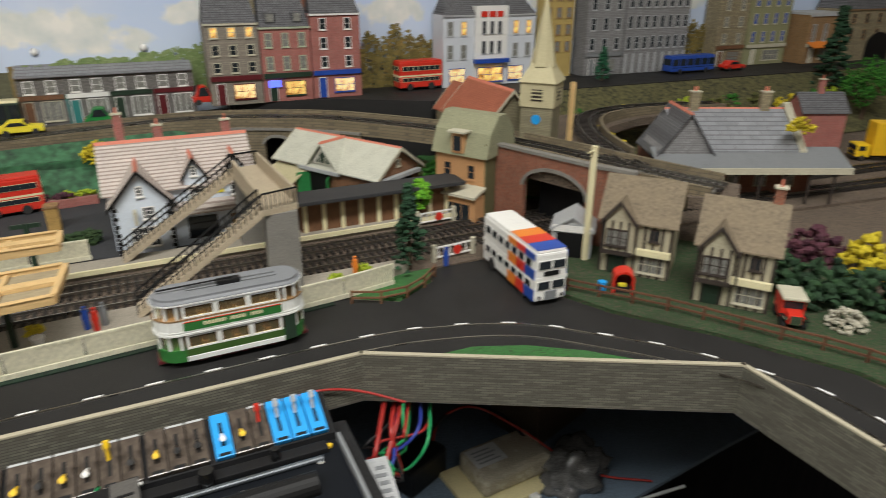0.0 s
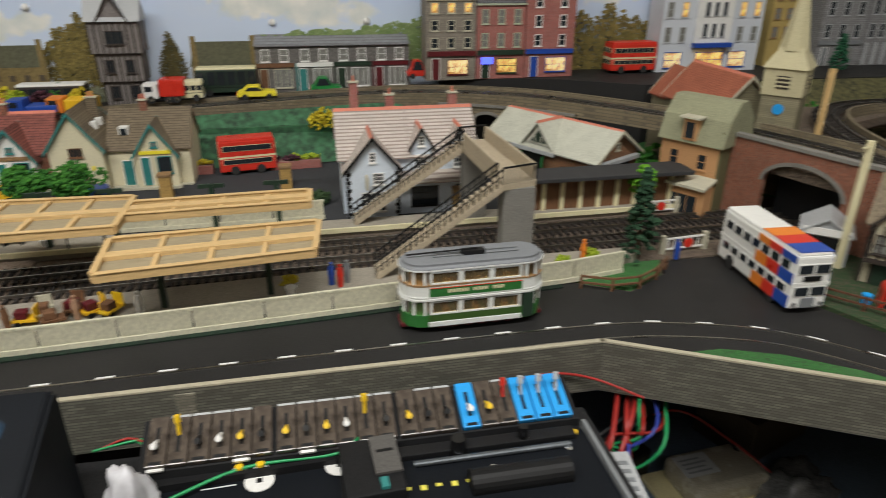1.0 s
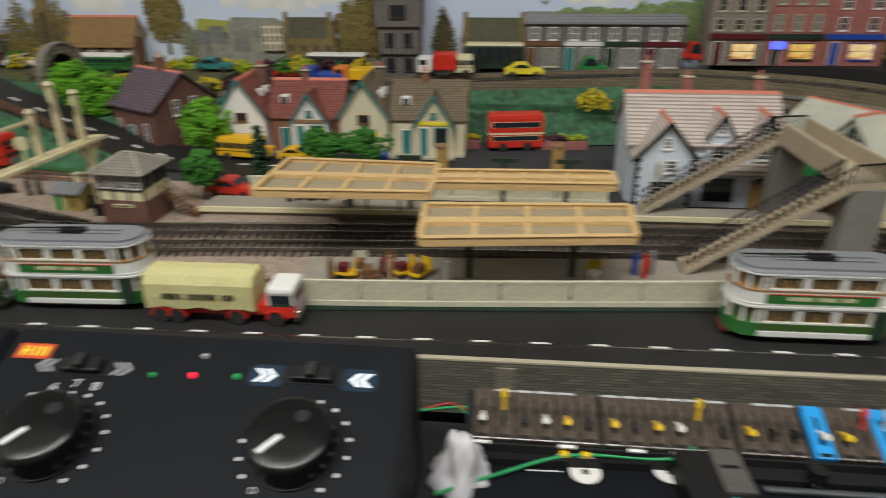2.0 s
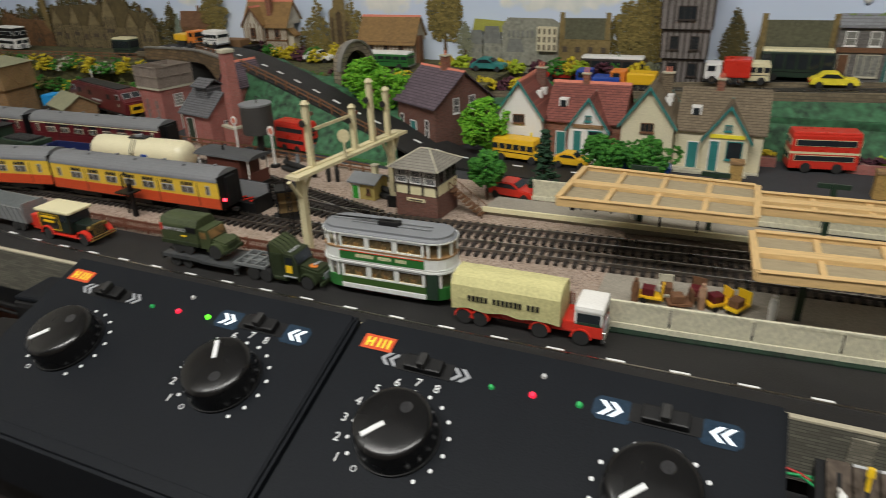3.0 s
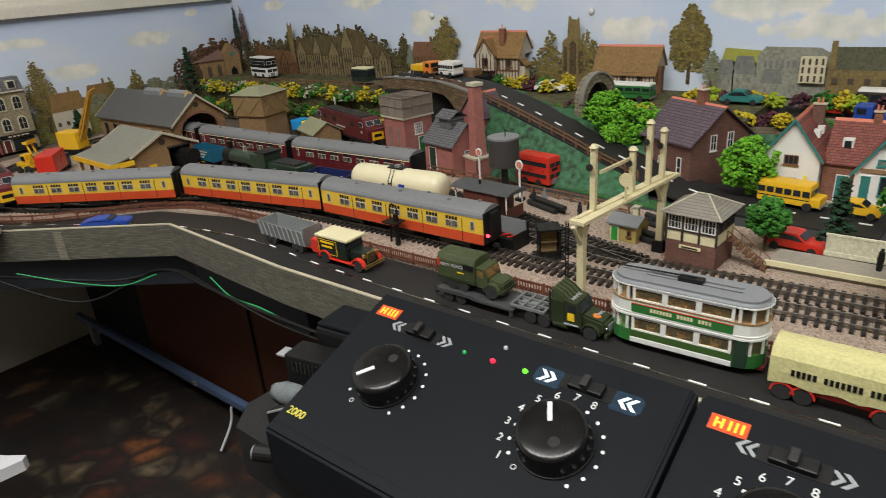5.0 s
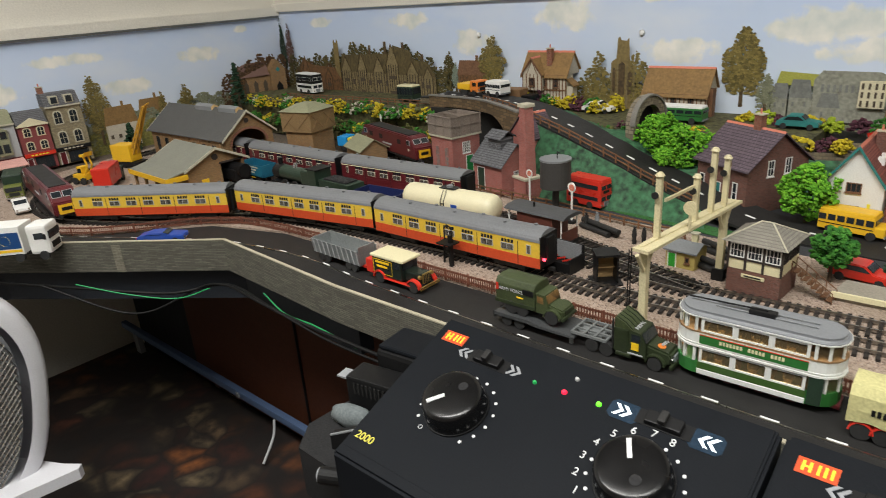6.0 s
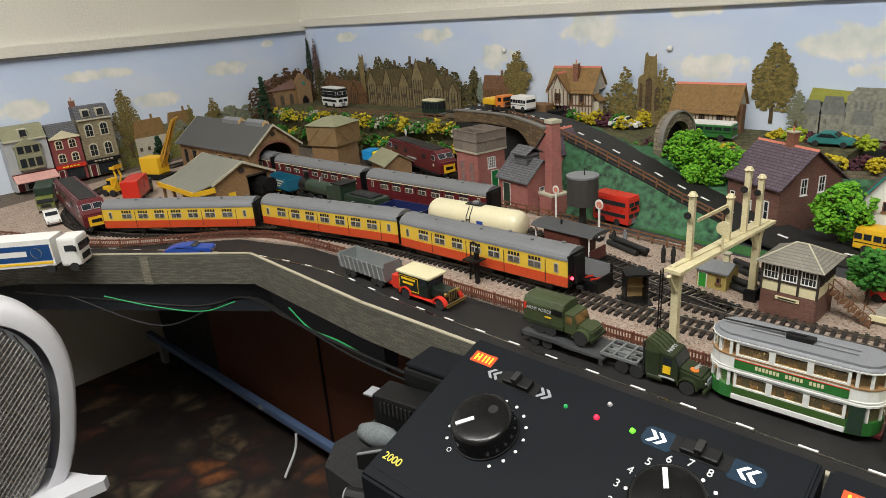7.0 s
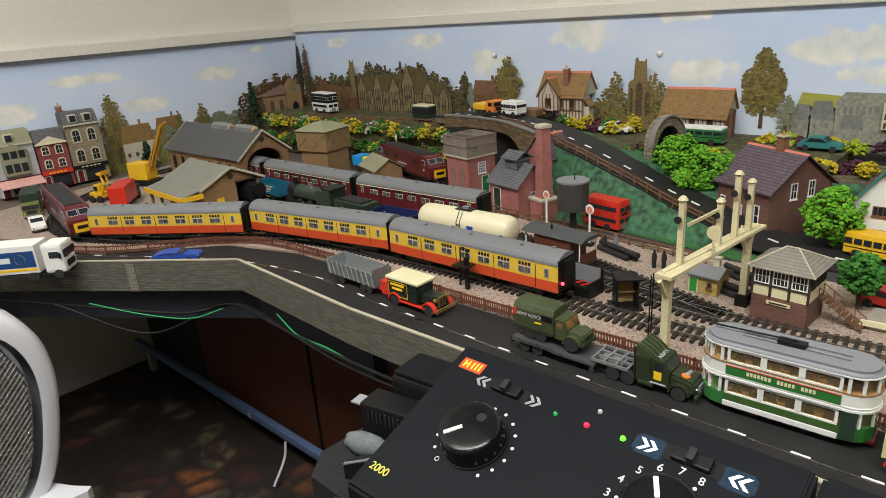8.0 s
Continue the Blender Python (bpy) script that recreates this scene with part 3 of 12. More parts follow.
solid("upper_ground", "earth under the raised line behind the cottages", [(-0.40, 0.98), (-0.13, 1.0), (0.30, 1.005), (0.30, 1.086), (-0.13, 1.082), (-0.13, 1.07), (-0.40, 1.05)], -0.002, 0.046, BANK)
solid("upper_street", "raised street in front of the tall buildings", [(0.30, 1.086), (0.46, 1.063), (0.58, 0.99), (0.62, 1.0), (0.86, 1.0), (1.94, 0.97), (1.94, YB - 0.005), (0.30, YB - 0.005)], -0.002, 0.088, ROADM)
solid("hill", "raised scrub-covered ground at the back corner", [(XL + 0.004, 0.98), (-1.45, 0.97), (-1.0, 1.0), (-0.86, 0.985), (-0.40, 0.975), (-0.40, YB - 0.005), (XL + 0.004, YB - 0.005)], -0.002, 0.072, SCRUB)


def slope(name, label, near, far, material, category="ground", cuts=40, rough=0.004, seed=3):
    """A bank between two lines of points."""
    A, Z2 = curve_points(near, 0.01), curve_points(far, 0.01)
    n = 60
    bm = bmesh.new()
    rows = []
    for i in range(n + 1):
        a, b = A[round(i * (len(A) - 1) / n)], Z2[round(i * (len(Z2) - 1) / n)]
        row = []
        for k in range(cuts // 4 + 1):
            t = k / (cuts // 4)
            p = a.lerp(b, t)
            w = noise.noise(Vector((p.x * 40 + seed, p.y * 40, p.z * 40))) * rough * (0 if k in (0, cuts // 4) else 1)
            row.append(bm.verts.new((p.x, p.y + w, p.z + w)))
        rows.append(row)
    for r, s in zip(rows, rows[1:]):
        for k in range(len(r) - 1):
            bm.faces.new((r[k], s[k], s[k + 1], r[k + 1]))
    return tagged(new(name, finish(bm, name, material, True)), label, category, kind="structure")


# ramp road from the bridge down to the yard, with its green bank
RAMP = [(-1.08, 1.057, 0.093), (-0.92, 1.017, 0.099), (-0.80, 0.952, 0.1035), (-0.70, 0.915, 0.089), (-0.62, 0.9, 0.065), (-0.555, 0.894, 0.042), (-0.48, 0.877, 0.023), (-0.41, 0.86, 0.0085), (-0.33, 0.854, 0.0036), (-0.22, 0.849, 0.0032)]
rp = curve_points(RAMP, 0.004)
tagged(new("ramp_road", finish(ribbon(bmesh.new(), rp, 0.036, -0.036, -0.003, 0.0), "ramp_road", ROADM)), "sloping dark road from the bridge down to the yard", "road", kind="structure")
rmk = thing("road_marking", 0, 0, 0, 0, "white dashes on the sloping road", "road marking", kind="structure")
for i in range(4, len(rp) - 4, 9):
    part("dash", ribbon(bmesh.new(), rp[i:i + 4], 0.0015, -0.0015, 0.0, 0.0006), LINE, rmk)


def beside(pts, off, dz=0.0, pick=None):
    out = []
    for i, p in enumerate(pts):
        d = pts[min(i + 1, len(pts) - 1)] - pts[max(i - 1, 0)]
        n = Vector((-d.y, d.x, 0)).normalized()
        out.append(p + n * off + Vector((0, 0, dz)))
    return out


front = [p for p in beside(rp, -0.034)[42:172] if p.x > -0.785]
slope("grass_bank", "moulded green bank below the sloping road", [(p.x + 0.01, p.y - 0.02 - 0.35 * max(0, p.z - 0.005), 0.001) for p in front[::6]], [tuple(p) for p in front[::6]], BANK)
backl = beside(rp, 0.034)[50:172]
slope("grass_bank", "scrubby green bank above the sloping road", [tuple(p) for p in backl[::6]], [(p.x + 0.02, max(p.y + 0.03, 0.978), 0.072) for p in backl[::6]], BANK, seed=9)
slope("grass_bank", "green moulded bank below the raised line", [(-0.40, 0.962, 0.001), (-0.2, 0.965, 0.001), (0.05, 0.972, 0.001), (0.16, 0.978, 0.001), (0.29, 0.98, 0.001)], [(-0.40, 0.99, 0.052), (-0.2, 1.01, 0.057), (0.05, 1.024, 0.064), (0.16, 1.028, 0.067), (0.29, 1.028, 0.07)], BANK, seed=5)
slope("grass_bank", "dark green bank with flowers at the back of the goods yard", [(-1.66, 0.95, 0.001), (-1.4, 0.96, 0.001), (-1.1, 0.965, 0.001), (-1.025, 0.965, 0.001)], [(-1.66, 1.0, 0.073), (-1.4, 1.0, 0.073), (-1.1, 1.02, 0.073), (-1.025, 1.015, 0.085)], SCRUB, seed=7)
ob = solid("yard_grass", "green strip beside the lower road", [(-0.64, 0.835), (-0.42, 0.80), (-0.42, 0.825), (-0.64, 0.862)], 0.0, 0.0022, GRASS, "grass")

# viaduct that carries the raised line
vw = thing("viaduct", 0, 0, 0, 0, "brown stone viaduct wall with an arch under the raised line", "viaduct", kind="structure")
vp = curve_points(T_UPPER, 0.01)
i0 = min(range(len(vp)), key=lambda i: (vp[i] - Vector((0.27, 1.058, 0.079))).length)
i1 = min(range(len(vp)), key=lambda i: (vp[i] - Vector((0.49, 0.892, 0.079))).length)
# near-black colour that stands for the shade under the road bridge
OPENSHADE = paint("opening_shade_black", (0.012, 0.011, 0.01), 0.9, var=0.3)
VSTONE = courses("viaduct_stone", (0.2, 0.16, 0.1), (0.12, 0.1, 0.07), 0.008, 0.004, var=0.2)
part("deck", ribbon(bmesh.new(), vp, 0.024, -0.024, -0.012, -0.0022), CONC, vw)
part("parapet", ribbon(bmesh.new(), vp[2:], -0.024, -0.028, -0.014, 0.004), VSTONE, vw, "low stone parapet")
part("parapet", ribbon(bmesh.new(), vp[2:], 0.028, 0.024, -0.014, 0.006), VSTONE, vw)


def arch_span(parent, a, b, z0, z1, material, rise=0.0, pier=0.12, thick=0.006):
    """A length of wall between two plan points, with a round arch through it where rise is given."""
    d = Vector((b[0] - a[0], b[1] - a[1], 0))
    n = d.length
    pts = [(0, z0)]
    if rise:
        r = n * (0.5 - pier)
        pts += [(n * pier, z0)] + [(n / 2 - r * math.cos(t), rise - r * 0.55 + r * 0.55 * math.sin(t)) for t in [math.pi * i / 14 for i in range(15)]] + [(n * (1 - pier), z0)]
    pts += [(n, z0), (n, z1), (0, z1)]
    m = pose(a[0], a[1], 0, 0, 0, math.degrees(math.atan2(d.y, d.x)))
    ob = part("wall_span", prism(bmesh.new(), pts, 0, thick, "y"), material, parent)
    ob.matrix_basis = m
    cp = part("coping", B(0, n, -0.0022, thick + 0.001, z1, z1 + 0.0035), CONC, parent)
    cp.matrix_basis = m
    if rise:
        # a black sheet behind the arch paints the shade seen through it
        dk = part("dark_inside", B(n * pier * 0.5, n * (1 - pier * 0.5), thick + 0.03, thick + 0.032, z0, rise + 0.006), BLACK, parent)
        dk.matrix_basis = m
        ring = [(n / 2 - (r + 0.004) * math.cos(t), rise - r * 0.55 + (r * 0.55 + 0.004) * math.sin(t)) for t in [math.pi * i / 14 for i in range(15)]]
        ring += [(n / 2 + r * math.cos(t), rise - r * 0.55 + r * 0.55 * math.sin(t)) for t in [math.pi * i / 14 for i in range(15)]]
        rg_ = part("arch_ring", prism(bmesh.new(), ring, -0.0012, 0.0, "y"), CONC, parent)
        rg_.matrix_basis = m


face = beside(vp, -0.0285)


def face_at(x):
    p = min(face, key=lambda q: abs(q.x - x) + (1 if q.y < 0.9 else 0))
    return (p.x, p.y)


stops = [0.272, 0.315, 0.362, 0.41, 0.452, 0.495, 0.53]
for k, (a, b) in enumerate(zip(stops, stops[1:])):
    arch_span(vw, face_at(a), face_at(b), -0.001, 0.066, VSTONE, 0.056 if k == 1 else 0.0)
bv2 = thing("brick_viaduct", 0, 0, 0, 0, "red brick viaduct wall with a round arch over the main line", "viaduct", kind="structure")
line = [(0.528, 0.745), (0.5535, 0.677), (0.5865, 0.589), (0.61, 0.548)]
for k, (a, b) in enumerate(zip(line, line[1:])):
    arch_span(bv2, a, b, -0.001, 0.0865, BRICK, 0.071 if k == 1 else 0.0, 0.06)
part("deck", prism(bmesh.new(), [(0.535, 0.747), (0.56, 0.68), (0.593, 0.592), (0.617, 0.551), (0.69, 0.49), (0.735, 0.53), (0.70, 0.62), (0.735, 0.74), (0.78, 0.81), (0.86, 0.84), (1.05, 0.845), (1.05, 0.9), (0.8, 0.905), (0.68, 0.92), (0.58, 0.87)], 0.055, 0.0665, "z"), DIRT, bv2, "brown earth behind the bridge parapet")
cp = curve_points(T_CURVE, 0.01)
part("parapet", ribbon(bmesh.new(), cp[6:], -0.022, -0.026, -0.03, 0.004), VSTONE, bv2, "low stone parapet")
part("back_wall", prism(bmesh.new(), [(0.535, 0.747), (0.565, 0.80), (0.58, 0.86), (0.576, 0.862), (0.56, 0.803), (0.53, 0.75)], -0.001, 0.073, "z"), BRICK, bv2)

# ---- things: trees and shrubs ----
def tree(x, y, z, h, r, material, label, seed, name="tree", n=170, clump=0.0036, lift=0.28, category="tree"):
    t = thing(name, x, y, z, seed * 37 % 360, label, category)
    rng = random.Random(seed)
    bm = bmesh.new()
    cyl(bm, h * 0.035, h * 0.6, pose(0, 0, 0), 8, h * 0.015)
    for k in range(6):
        a = k * 1.05 + rng.random()
        s = Vector((0, 0, h * rng.uniform(0.25, 0.5)))
        e = Vector((math.cos(a) * r * 0.6, math.sin(a) * r * 0.6, h * rng.uniform(0.5, 0.85)))
        tube(bm, [s, e], h * 0.01, 5)
    part("trunk", bm, BARK, t)
    cs = []
    mid, up = h * (lift + 1.0) / 2, h * (1 - lift) / 2
    lobes = []
    for k in range(22):
        v = Vector((rng.gauss(0, 1), rng.gauss(0, 1), rng.gauss(0, 1))).normalized()
        lobes.append((Vector((v.x * r * 0.66, v.y * r * 0.66, mid + v.z * up * 0.66)), r * rng.uniform(0.26, 0.42)))
    for _ in range(int(n * 5.5)):
        c, q = rng.choice(lobes)
        v = Vector((rng.gauss(0, 1), rng.gauss(0, 1), rng.gauss(0, 0.9))).normalized() * q * rng.uniform(0.8, 1.04)
        cs.append(c + v)
    me = clumps(cs, clump * 0.66, seed)
    me.materials.append(material)
    share("crown", me, t)
    return t


def fir(x, y, z, h, r, label, seed, material=None, name="fir_tree"):
    t = thing(name, x, y, z, 0, label, "tree")
    rng = random.Random(seed)
    part("trunk", cyl(bmesh.new(), h * 0.03, h * 0.9, pose(0, 0, 0), 7, h * 0.008), BARK, t)
    cs = []
    for k in range(260):
        f = rng.random() ** 0.8
        zz = h * (0.1 + 0.9 * f)
        q = r * (1 - f) * (0.75 + 0.35 * ((f * 9) % 1)) + 0.001
        a = rng.uniform(0, 6.283)
        rr = q * rng.uniform(0.45, 1.05)
        cs.append((math.cos(a) * rr, math.sin(a) * rr, zz - rr * 0.25))
    me = clumps(cs, r * 0.17, seed, 0.5, 0.6)
    me.materials.append(material or TREE_FIR)
    share("crown", me, t)
    return t


def bush(x, y, z, r, h, material, label, seed, name="bush", n=60, clump=0.004):
    rng = random.Random(seed)
    cs = []
    n, clump = int(n * 1.8), clump * 0.72
    for _ in range(n):
        a, q = rng.uniform(0, 6.283), r * math.sqrt(rng.random())
        top = h * (1 - (q / r) ** 2 * 0.6)
        cs.append((math.cos(a) * q, math.sin(a) * q, rng.uniform(0.1, 1) * top))
    me = clumps(cs, clump, seed)
    me.materials.append(material)
    ob = new(name, me)
    ob.matrix_basis = pose(x, y, z)
    return tagged(ob, label, "bush")


# ---- things: buildings ----
def window(parent, m, w, h, frame_m=WHITE, pane_m=WINDOW, bars=(1, 1), sill=True, label=""):
    """A window in a wall's face: local x along the wall, z up, y into the wall."""
    f = 0.0011
    bm = bmesh.new()
    for x0, x1, z0, z1 in ((-w / 2, -w / 2 + f, 0, h), (w / 2 - f, w / 2, 0, h), (-w / 2 + f, w / 2 - f, 0, f), (-w / 2 + f, w / 2 - f, h - f, h)):
        box(bm, x0, x1, -0.0009, 0.0006, z0, z1)
    g = 0.0003
    for k in range(1, bars[0] + 1):
        x = -w / 2 + w * k / (bars[0] + 1)
        box(bm, x - g, x + g, -0.0006, 0.0, f, h - f)
    for k in range(1, bars[1] + 1):
        z = h * k / (bars[1] + 1)
        box(bm, -w / 2 + f, w / 2 - f, -0.0006, 0.0, z - g, z + g)
    win = part("window", bm, frame_m, parent)
    win.matrix_basis = m
    pane = part("pane", B(-w / 2 + f * 0.5, w / 2 - f * 0.5, -0.0002, 0.0008, f * 0.5, h - f * 0.5), pane_m, win, label)
    if sill:
        part("sill", B(-w / 2 - 0.0008, w / 2 + 0.0008, -0.0018, 0.0004, -0.0012, 0.0), frame_m, win)
    return win


def door(parent, m, w, h, material=TEAL, frame_m=WHITE, label=""):
    d = part("door", B(-w / 2, w / 2, -0.0008, 0.0008, 0, h, 0.0002), material, parent, label)
    d.matrix_basis = m
    bm = bmesh.new()
    for x0, x1, z0, z1 in ((-w / 2 - 0.0009, -w / 2, 0, h + 0.0009), (w / 2, w / 2 + 0.0009, 0, h + 0.0009), (-w / 2, w / 2, h, h + 0.0009)):
        box(bm, x0, x1, -0.0012, 0.0006, z0, z1)
    part("frame", bm, frame_m, d)
    bm = bmesh.new()
    for cx in (-w / 4, w / 4):
        for z0, z1 in ((0.1 * h, 0.42 * h), (0.5 * h, 0.9 * h)):
            box(bm, cx - w * 0.17, cx + w * 0.17, -0.0011, -0.0007, z0, z1)
    part("panel_relief", bm, material, d)
    return d


def chimney(parent, x, y, z0, z1, sx=0.007, sy=0.005, material=BRICK, pots=2):
    c = part("chimney", B(x - sx / 2, x + sx / 2, y - sy / 2, y + sy / 2, z0, z1), material, parent)
    part("cap", B(x - sx / 2 - 0.0012, x + sx / 2 + 0.0012, y - sy / 2 - 0.0012, y + sy / 2 + 0.0012, z1, z1 + 0.0015), CLAY, c)
    for k in range(pots):
        px = x + (k - (pots - 1) / 2) * 0.004
        part("chimney_pot", cyl(bmesh.new(), 0.0013, 0.006, pose(px, y, z1 + 0.0015), 10, 0.001), RIDGE, c)
    return c


def gable_roof(parent, x0, x1, y0, y1, ze, zr, axis, material, over=0.004, thick=0.0016, ridge=None, edge=None):
    """Two slabs and a ridge. axis: the way that the ridge runs."""
    if axis == "x":
        a0, a1, b0, b1 = x0 - over, x1 + over, y0, y1
    else:
        a0, a1, b0, b1 = y0 - over, y1 + over, x0, x1
    mid = (b0 + b1) / 2
    s = (zr - ze) / (mid - b0)
    for sgn in (-1, 1):
        e = mid + sgn * ((b1 - b0) / 2 + over)
        ze2 = ze - s * over
        prof = [(e, ze2), (mid, zr), (mid, zr + thick), (e, ze2 + thick)]
        part("roof_slope", prism(bmesh.new(), prof, a0, a1, axis), material, parent)
        if edge:
            for a in (a0 - 0.0008, a1):
                prof2 = [(e, ze2 - 0.002), (mid, zr - 0.002), (mid, zr + thick + 0.0006), (e, ze2 + thick + 0.0006)]
                part("bargeboard", prism(bmesh.new(), prof2, a, a + 0.0008, axis), edge, parent)
    if ridge:
        prof = [(mid - 0.0022, zr - 0.0004), (mid, zr + thick + 0.0012), (mid + 0.0022, zr - 0.0004)]
        part("ridge", prism(bmesh.new(), prof, a0, a1, axis), ridge, parent)


def gable_walls(parent, x0, x1, y0, y1, z0, ze, zr, axis, material):
    if axis == "x":
        prof, lo, hi = [(y0, z0), (y1, z0), (y1, ze), ((y0 + y1) / 2, zr), (y0, ze)], x0, x1
    else:
        prof, lo, hi = [(x0, z0), (x1, z0), (x1, ze), ((x0 + x1) / 2, zr), (x0, ze)], y0, y1
    return part("wall", prism(bmesh.new(), prof, lo, hi, axis), material, parent)


def FACE(x, z, y=0.0, side="f", ext=0.0):
    """Pose on a wall face: front (-y), left (-x), right (+x)."""
    return {"f": pose(x, y, z), "r": pose(x, y, z, 0, 0, 90), "l": pose(x, y, z, 0, 0, -90)}[side]

# ---- buildings in the village ----
def cottages(x0, wall_m, roof_m, label1, label2, ridge_m, lean):
    """A gabled cottage and its neighbour with a shop gable."""
    a = thing("cottage", x0 + 0.03, 0.897, 0.0022, 0, label1, "house", "village cottages")
    gable_walls(a, -0.029, 0.029, 0.0, 0.085, 0, 0.052, 0.091, "y", wall_m)
    gable_roof(a, -0.029, 0.029, 0.0, 0.085, 0.053, 0.093, "y", roof_m, 0.004, ridge=ridge_m, edge=TEAL)
    window(a, FACE(0.0, 0.042), 0.015, 0.011, OLDWOOD, WINDOW, (2, 0))
    window(a, FACE(0.0, 0.016), 0.015, 0.011, OLDWOOD, WINDOW, (2, 0))
    part("sign", B(0.015, 0.018, -0.001, 0.0, 0.026, 0.031), BRIGHTYEL, a, "small yellow wall sign")
    chimney(a, 0.012, 0.055, 0.06, 0.1, 0.012, 0.007, DBRICK if lean else BTILE)
    for yy in (0.03, 0.05):
        d = part("skylight", B(0.014, 0.021, yy - 0.004, yy + 0.004, 0.068, 0.077, 0.0004), WHITE, a)
    b = thing("cottage", x0 + 0.107, 0.909, 0.0022, 0, label2, "house", "village cottages")
    gable_walls(b, -0.0465, 0.046, 0.0, 0.075, 0, 0.046, 0.084, "x", PALE if not lean else BRICK)
    gable_roof(b, -0.044, 0.046, 0.0, 0.075, 0.047, 0.085, "x", roof_m, 0.003, ridge=ridge_m)
    gable_walls(b, -0.014, 0.032, -0.012, 0.02, 0, 0.044, 0.074, "y", wall_m)
    gable_roof(b, -0.014, 0.032, -0.012, 0.024, 0.043, 0.077, "y", roof_m, 0.004, edge=TEAL)
    part("sign", B(-0.009, 0.027, -0.0135, -0.0122, 0.042, 0.046), BRIGHTYEL if not lean else TANBRICK, b, "narrow shop sign")
    window(b, FACE(0.018, 0.018, -0.012), 0.017, 0.021, TEAL, WINDOW, (0, 0))
    door(b, FACE(-0.003, 0.004, -0.012), 0.009, 0.034, TEAL)
    window(b, FACE(0.009, 0.05, -0.012), 0.008, 0.007, TEAL, CURTAIN, (1, 0))
    door(b, FACE(-0.026, 0.002, 0.0), 0.011, 0.03, TEAL)
    d = part("dormer", B(-0.033, -0.022, 0.012, 0.03, 0.055, 0.07, 0.0004), WHITE, b)
    part("pane", B(-0.031, -0.024, 0.0112, 0.0122, 0.057, 0.068), WINDOW, d)
    chimney(b, -0.006, 0.0375, 0.07, 0.096, 0.008, 0.006, BRICK)
    part("step", B(-0.046, 0.034, -0.018, -0.0125, 0, 0.003), CLAY, b)
    part("kerb", B(-0.046, 0.046, -0.006, -0.0005, 0, 0.002), CLAY, b)


cottages(-0.357, WHITE, RTILE, "white cottage with red tiled roof and teal bargeboards", "white shop cottage with red tiled roof and gabled front", RIDGE, True)
cottages(-0.203, PALE, BTILE, "cream cottage with brown tiled roof and teal bargeboards", "cream shop cottage with brown tiled roof and gabled porch", BTILE, False)

# the white inn
pub = thing("inn", 0.198, 0.7725, 0.0022, 0, "white inn with black quoins and pale tiled roof with salmon ridge", "house")
BLUEWHITE = paint("bluish_white_render", (0.62, 0.68, 0.76), 0.7, var=0.05)
gable_walls(pub, -0.072, 0.072, 0.0, 0.085, -0.004, 0.064, 0.102, "x", BLUEWHITE)
gable_roof(pub, -0.072, 0.072, 0.0, 0.085, 0.064, 0.103, "x", CTILE, 0.005, ridge=RIDGE)
gable_walls(pub, -0.069, -0.014, -0.022, 0.03, -0.004, 0.055, 0.086, "y", BLUEWHITE)
gable_roof(pub, -0.069, -0.014, -0.022, 0.042, 0.056, 0.088, "y", CTILE, 0.0045, edge=BLACK, ridge=RIDGE)
for x in (-0.069, -0.014):
    for k in range(13):
        s = 0.0045 if k % 2 else 0.0025
        part("quoin", B(x - (0.0004 if x < -0.05 else s), x + (s if x < -0.05 else 0.0004), -0.0227, -0.0215, k * 0.0044, k * 0.0044 + 0.0036), BLACK, pub)
window(pub, FACE(-0.0415, 0.008, -0.022), 0.026, 0.022, WHITE, WINDOW, (4, 2))
window(pub, FACE(-0.036, 0.038, -0.022), 0.012, 0.013, WHITE, WINDOW, (2, 2))
window(pub, FACE(-0.0415, 0.062, -0.022), 0.007, 0.011, WHITE, WINDOW, (1, 2))
part("hanging_sign", B(-0.05, -0.047, -0.034, -0.023, 0.036, 0.05, 0.0006), CLAY, pub, "pale hanging sign on a bracket")
for x in (0.013, 0.055):
    gable_walls(pub, x - 0.011, x + 0.011, -0.003, 0.02, 0.05, 0.073, 0.089, "y", BLUEWHITE)
    gable_roof(pub, x - 0.011, x + 0.011, -0.003, 0.03, 0.073, 0.091, "y", CTILE, 0.003, edge=BLACK, ridge=RIDGE)
    window(pub, FACE(x, 0.072, -0.003), 0.007, 0.011, WHITE, WINDOW, (1, 2))
    window(pub, FACE(x, 0.047, -0.003), 0.014, 0.016, WHITE, WINDOW, (2, 2))
part("notice_board", B(0.028, 0.041, -0.001, 0.0, 0.05, 0.063), BRIGHTYEL, pub, "yellow painted board with a dark emblem")
part("emblem", B(0.032, 0.037, -0.0016, -0.0011, 0.053, 0.06), BLACK, pub)
part("lean_to_roof", prism(bmesh.new(), [(-0.022, 0.036), (0.0, 0.043), (0.0, 0.0445), (-0.022, 0.0375)], -0.013, 0.07, "x"), CTILE, pub, "pale boarded lean-to roof")
part("bay_wall", B(-0.013, 0.07, -0.012, 0.0, -0.004, 0.036), BLUEWHITE, pub)
window(pub, FACE(0.015, 0.008, -0.012), 0.03, 0.022, BLACK, WINDOW, (3, 2))
window(pub, FACE(0.055, 0.012, -0.012), 0.014, 0.02, WHITE, WINDOW, (2, 3))
for x, y, zt in ((-0.052, 0.07, 0.128), (-0.014, 0.05, 0.117), (0.056, 0.046, 0.118)):
    chimney(pub, x, y, 0.08, zt, 0.009, 0.007, PINKBRICK, 1)


TERROOF = courses("pale_grey_slates", (0.26, 0.265, 0.28), (0.15, 0.15, 0.16), 0.004, 0.003, "x", var=0.12)


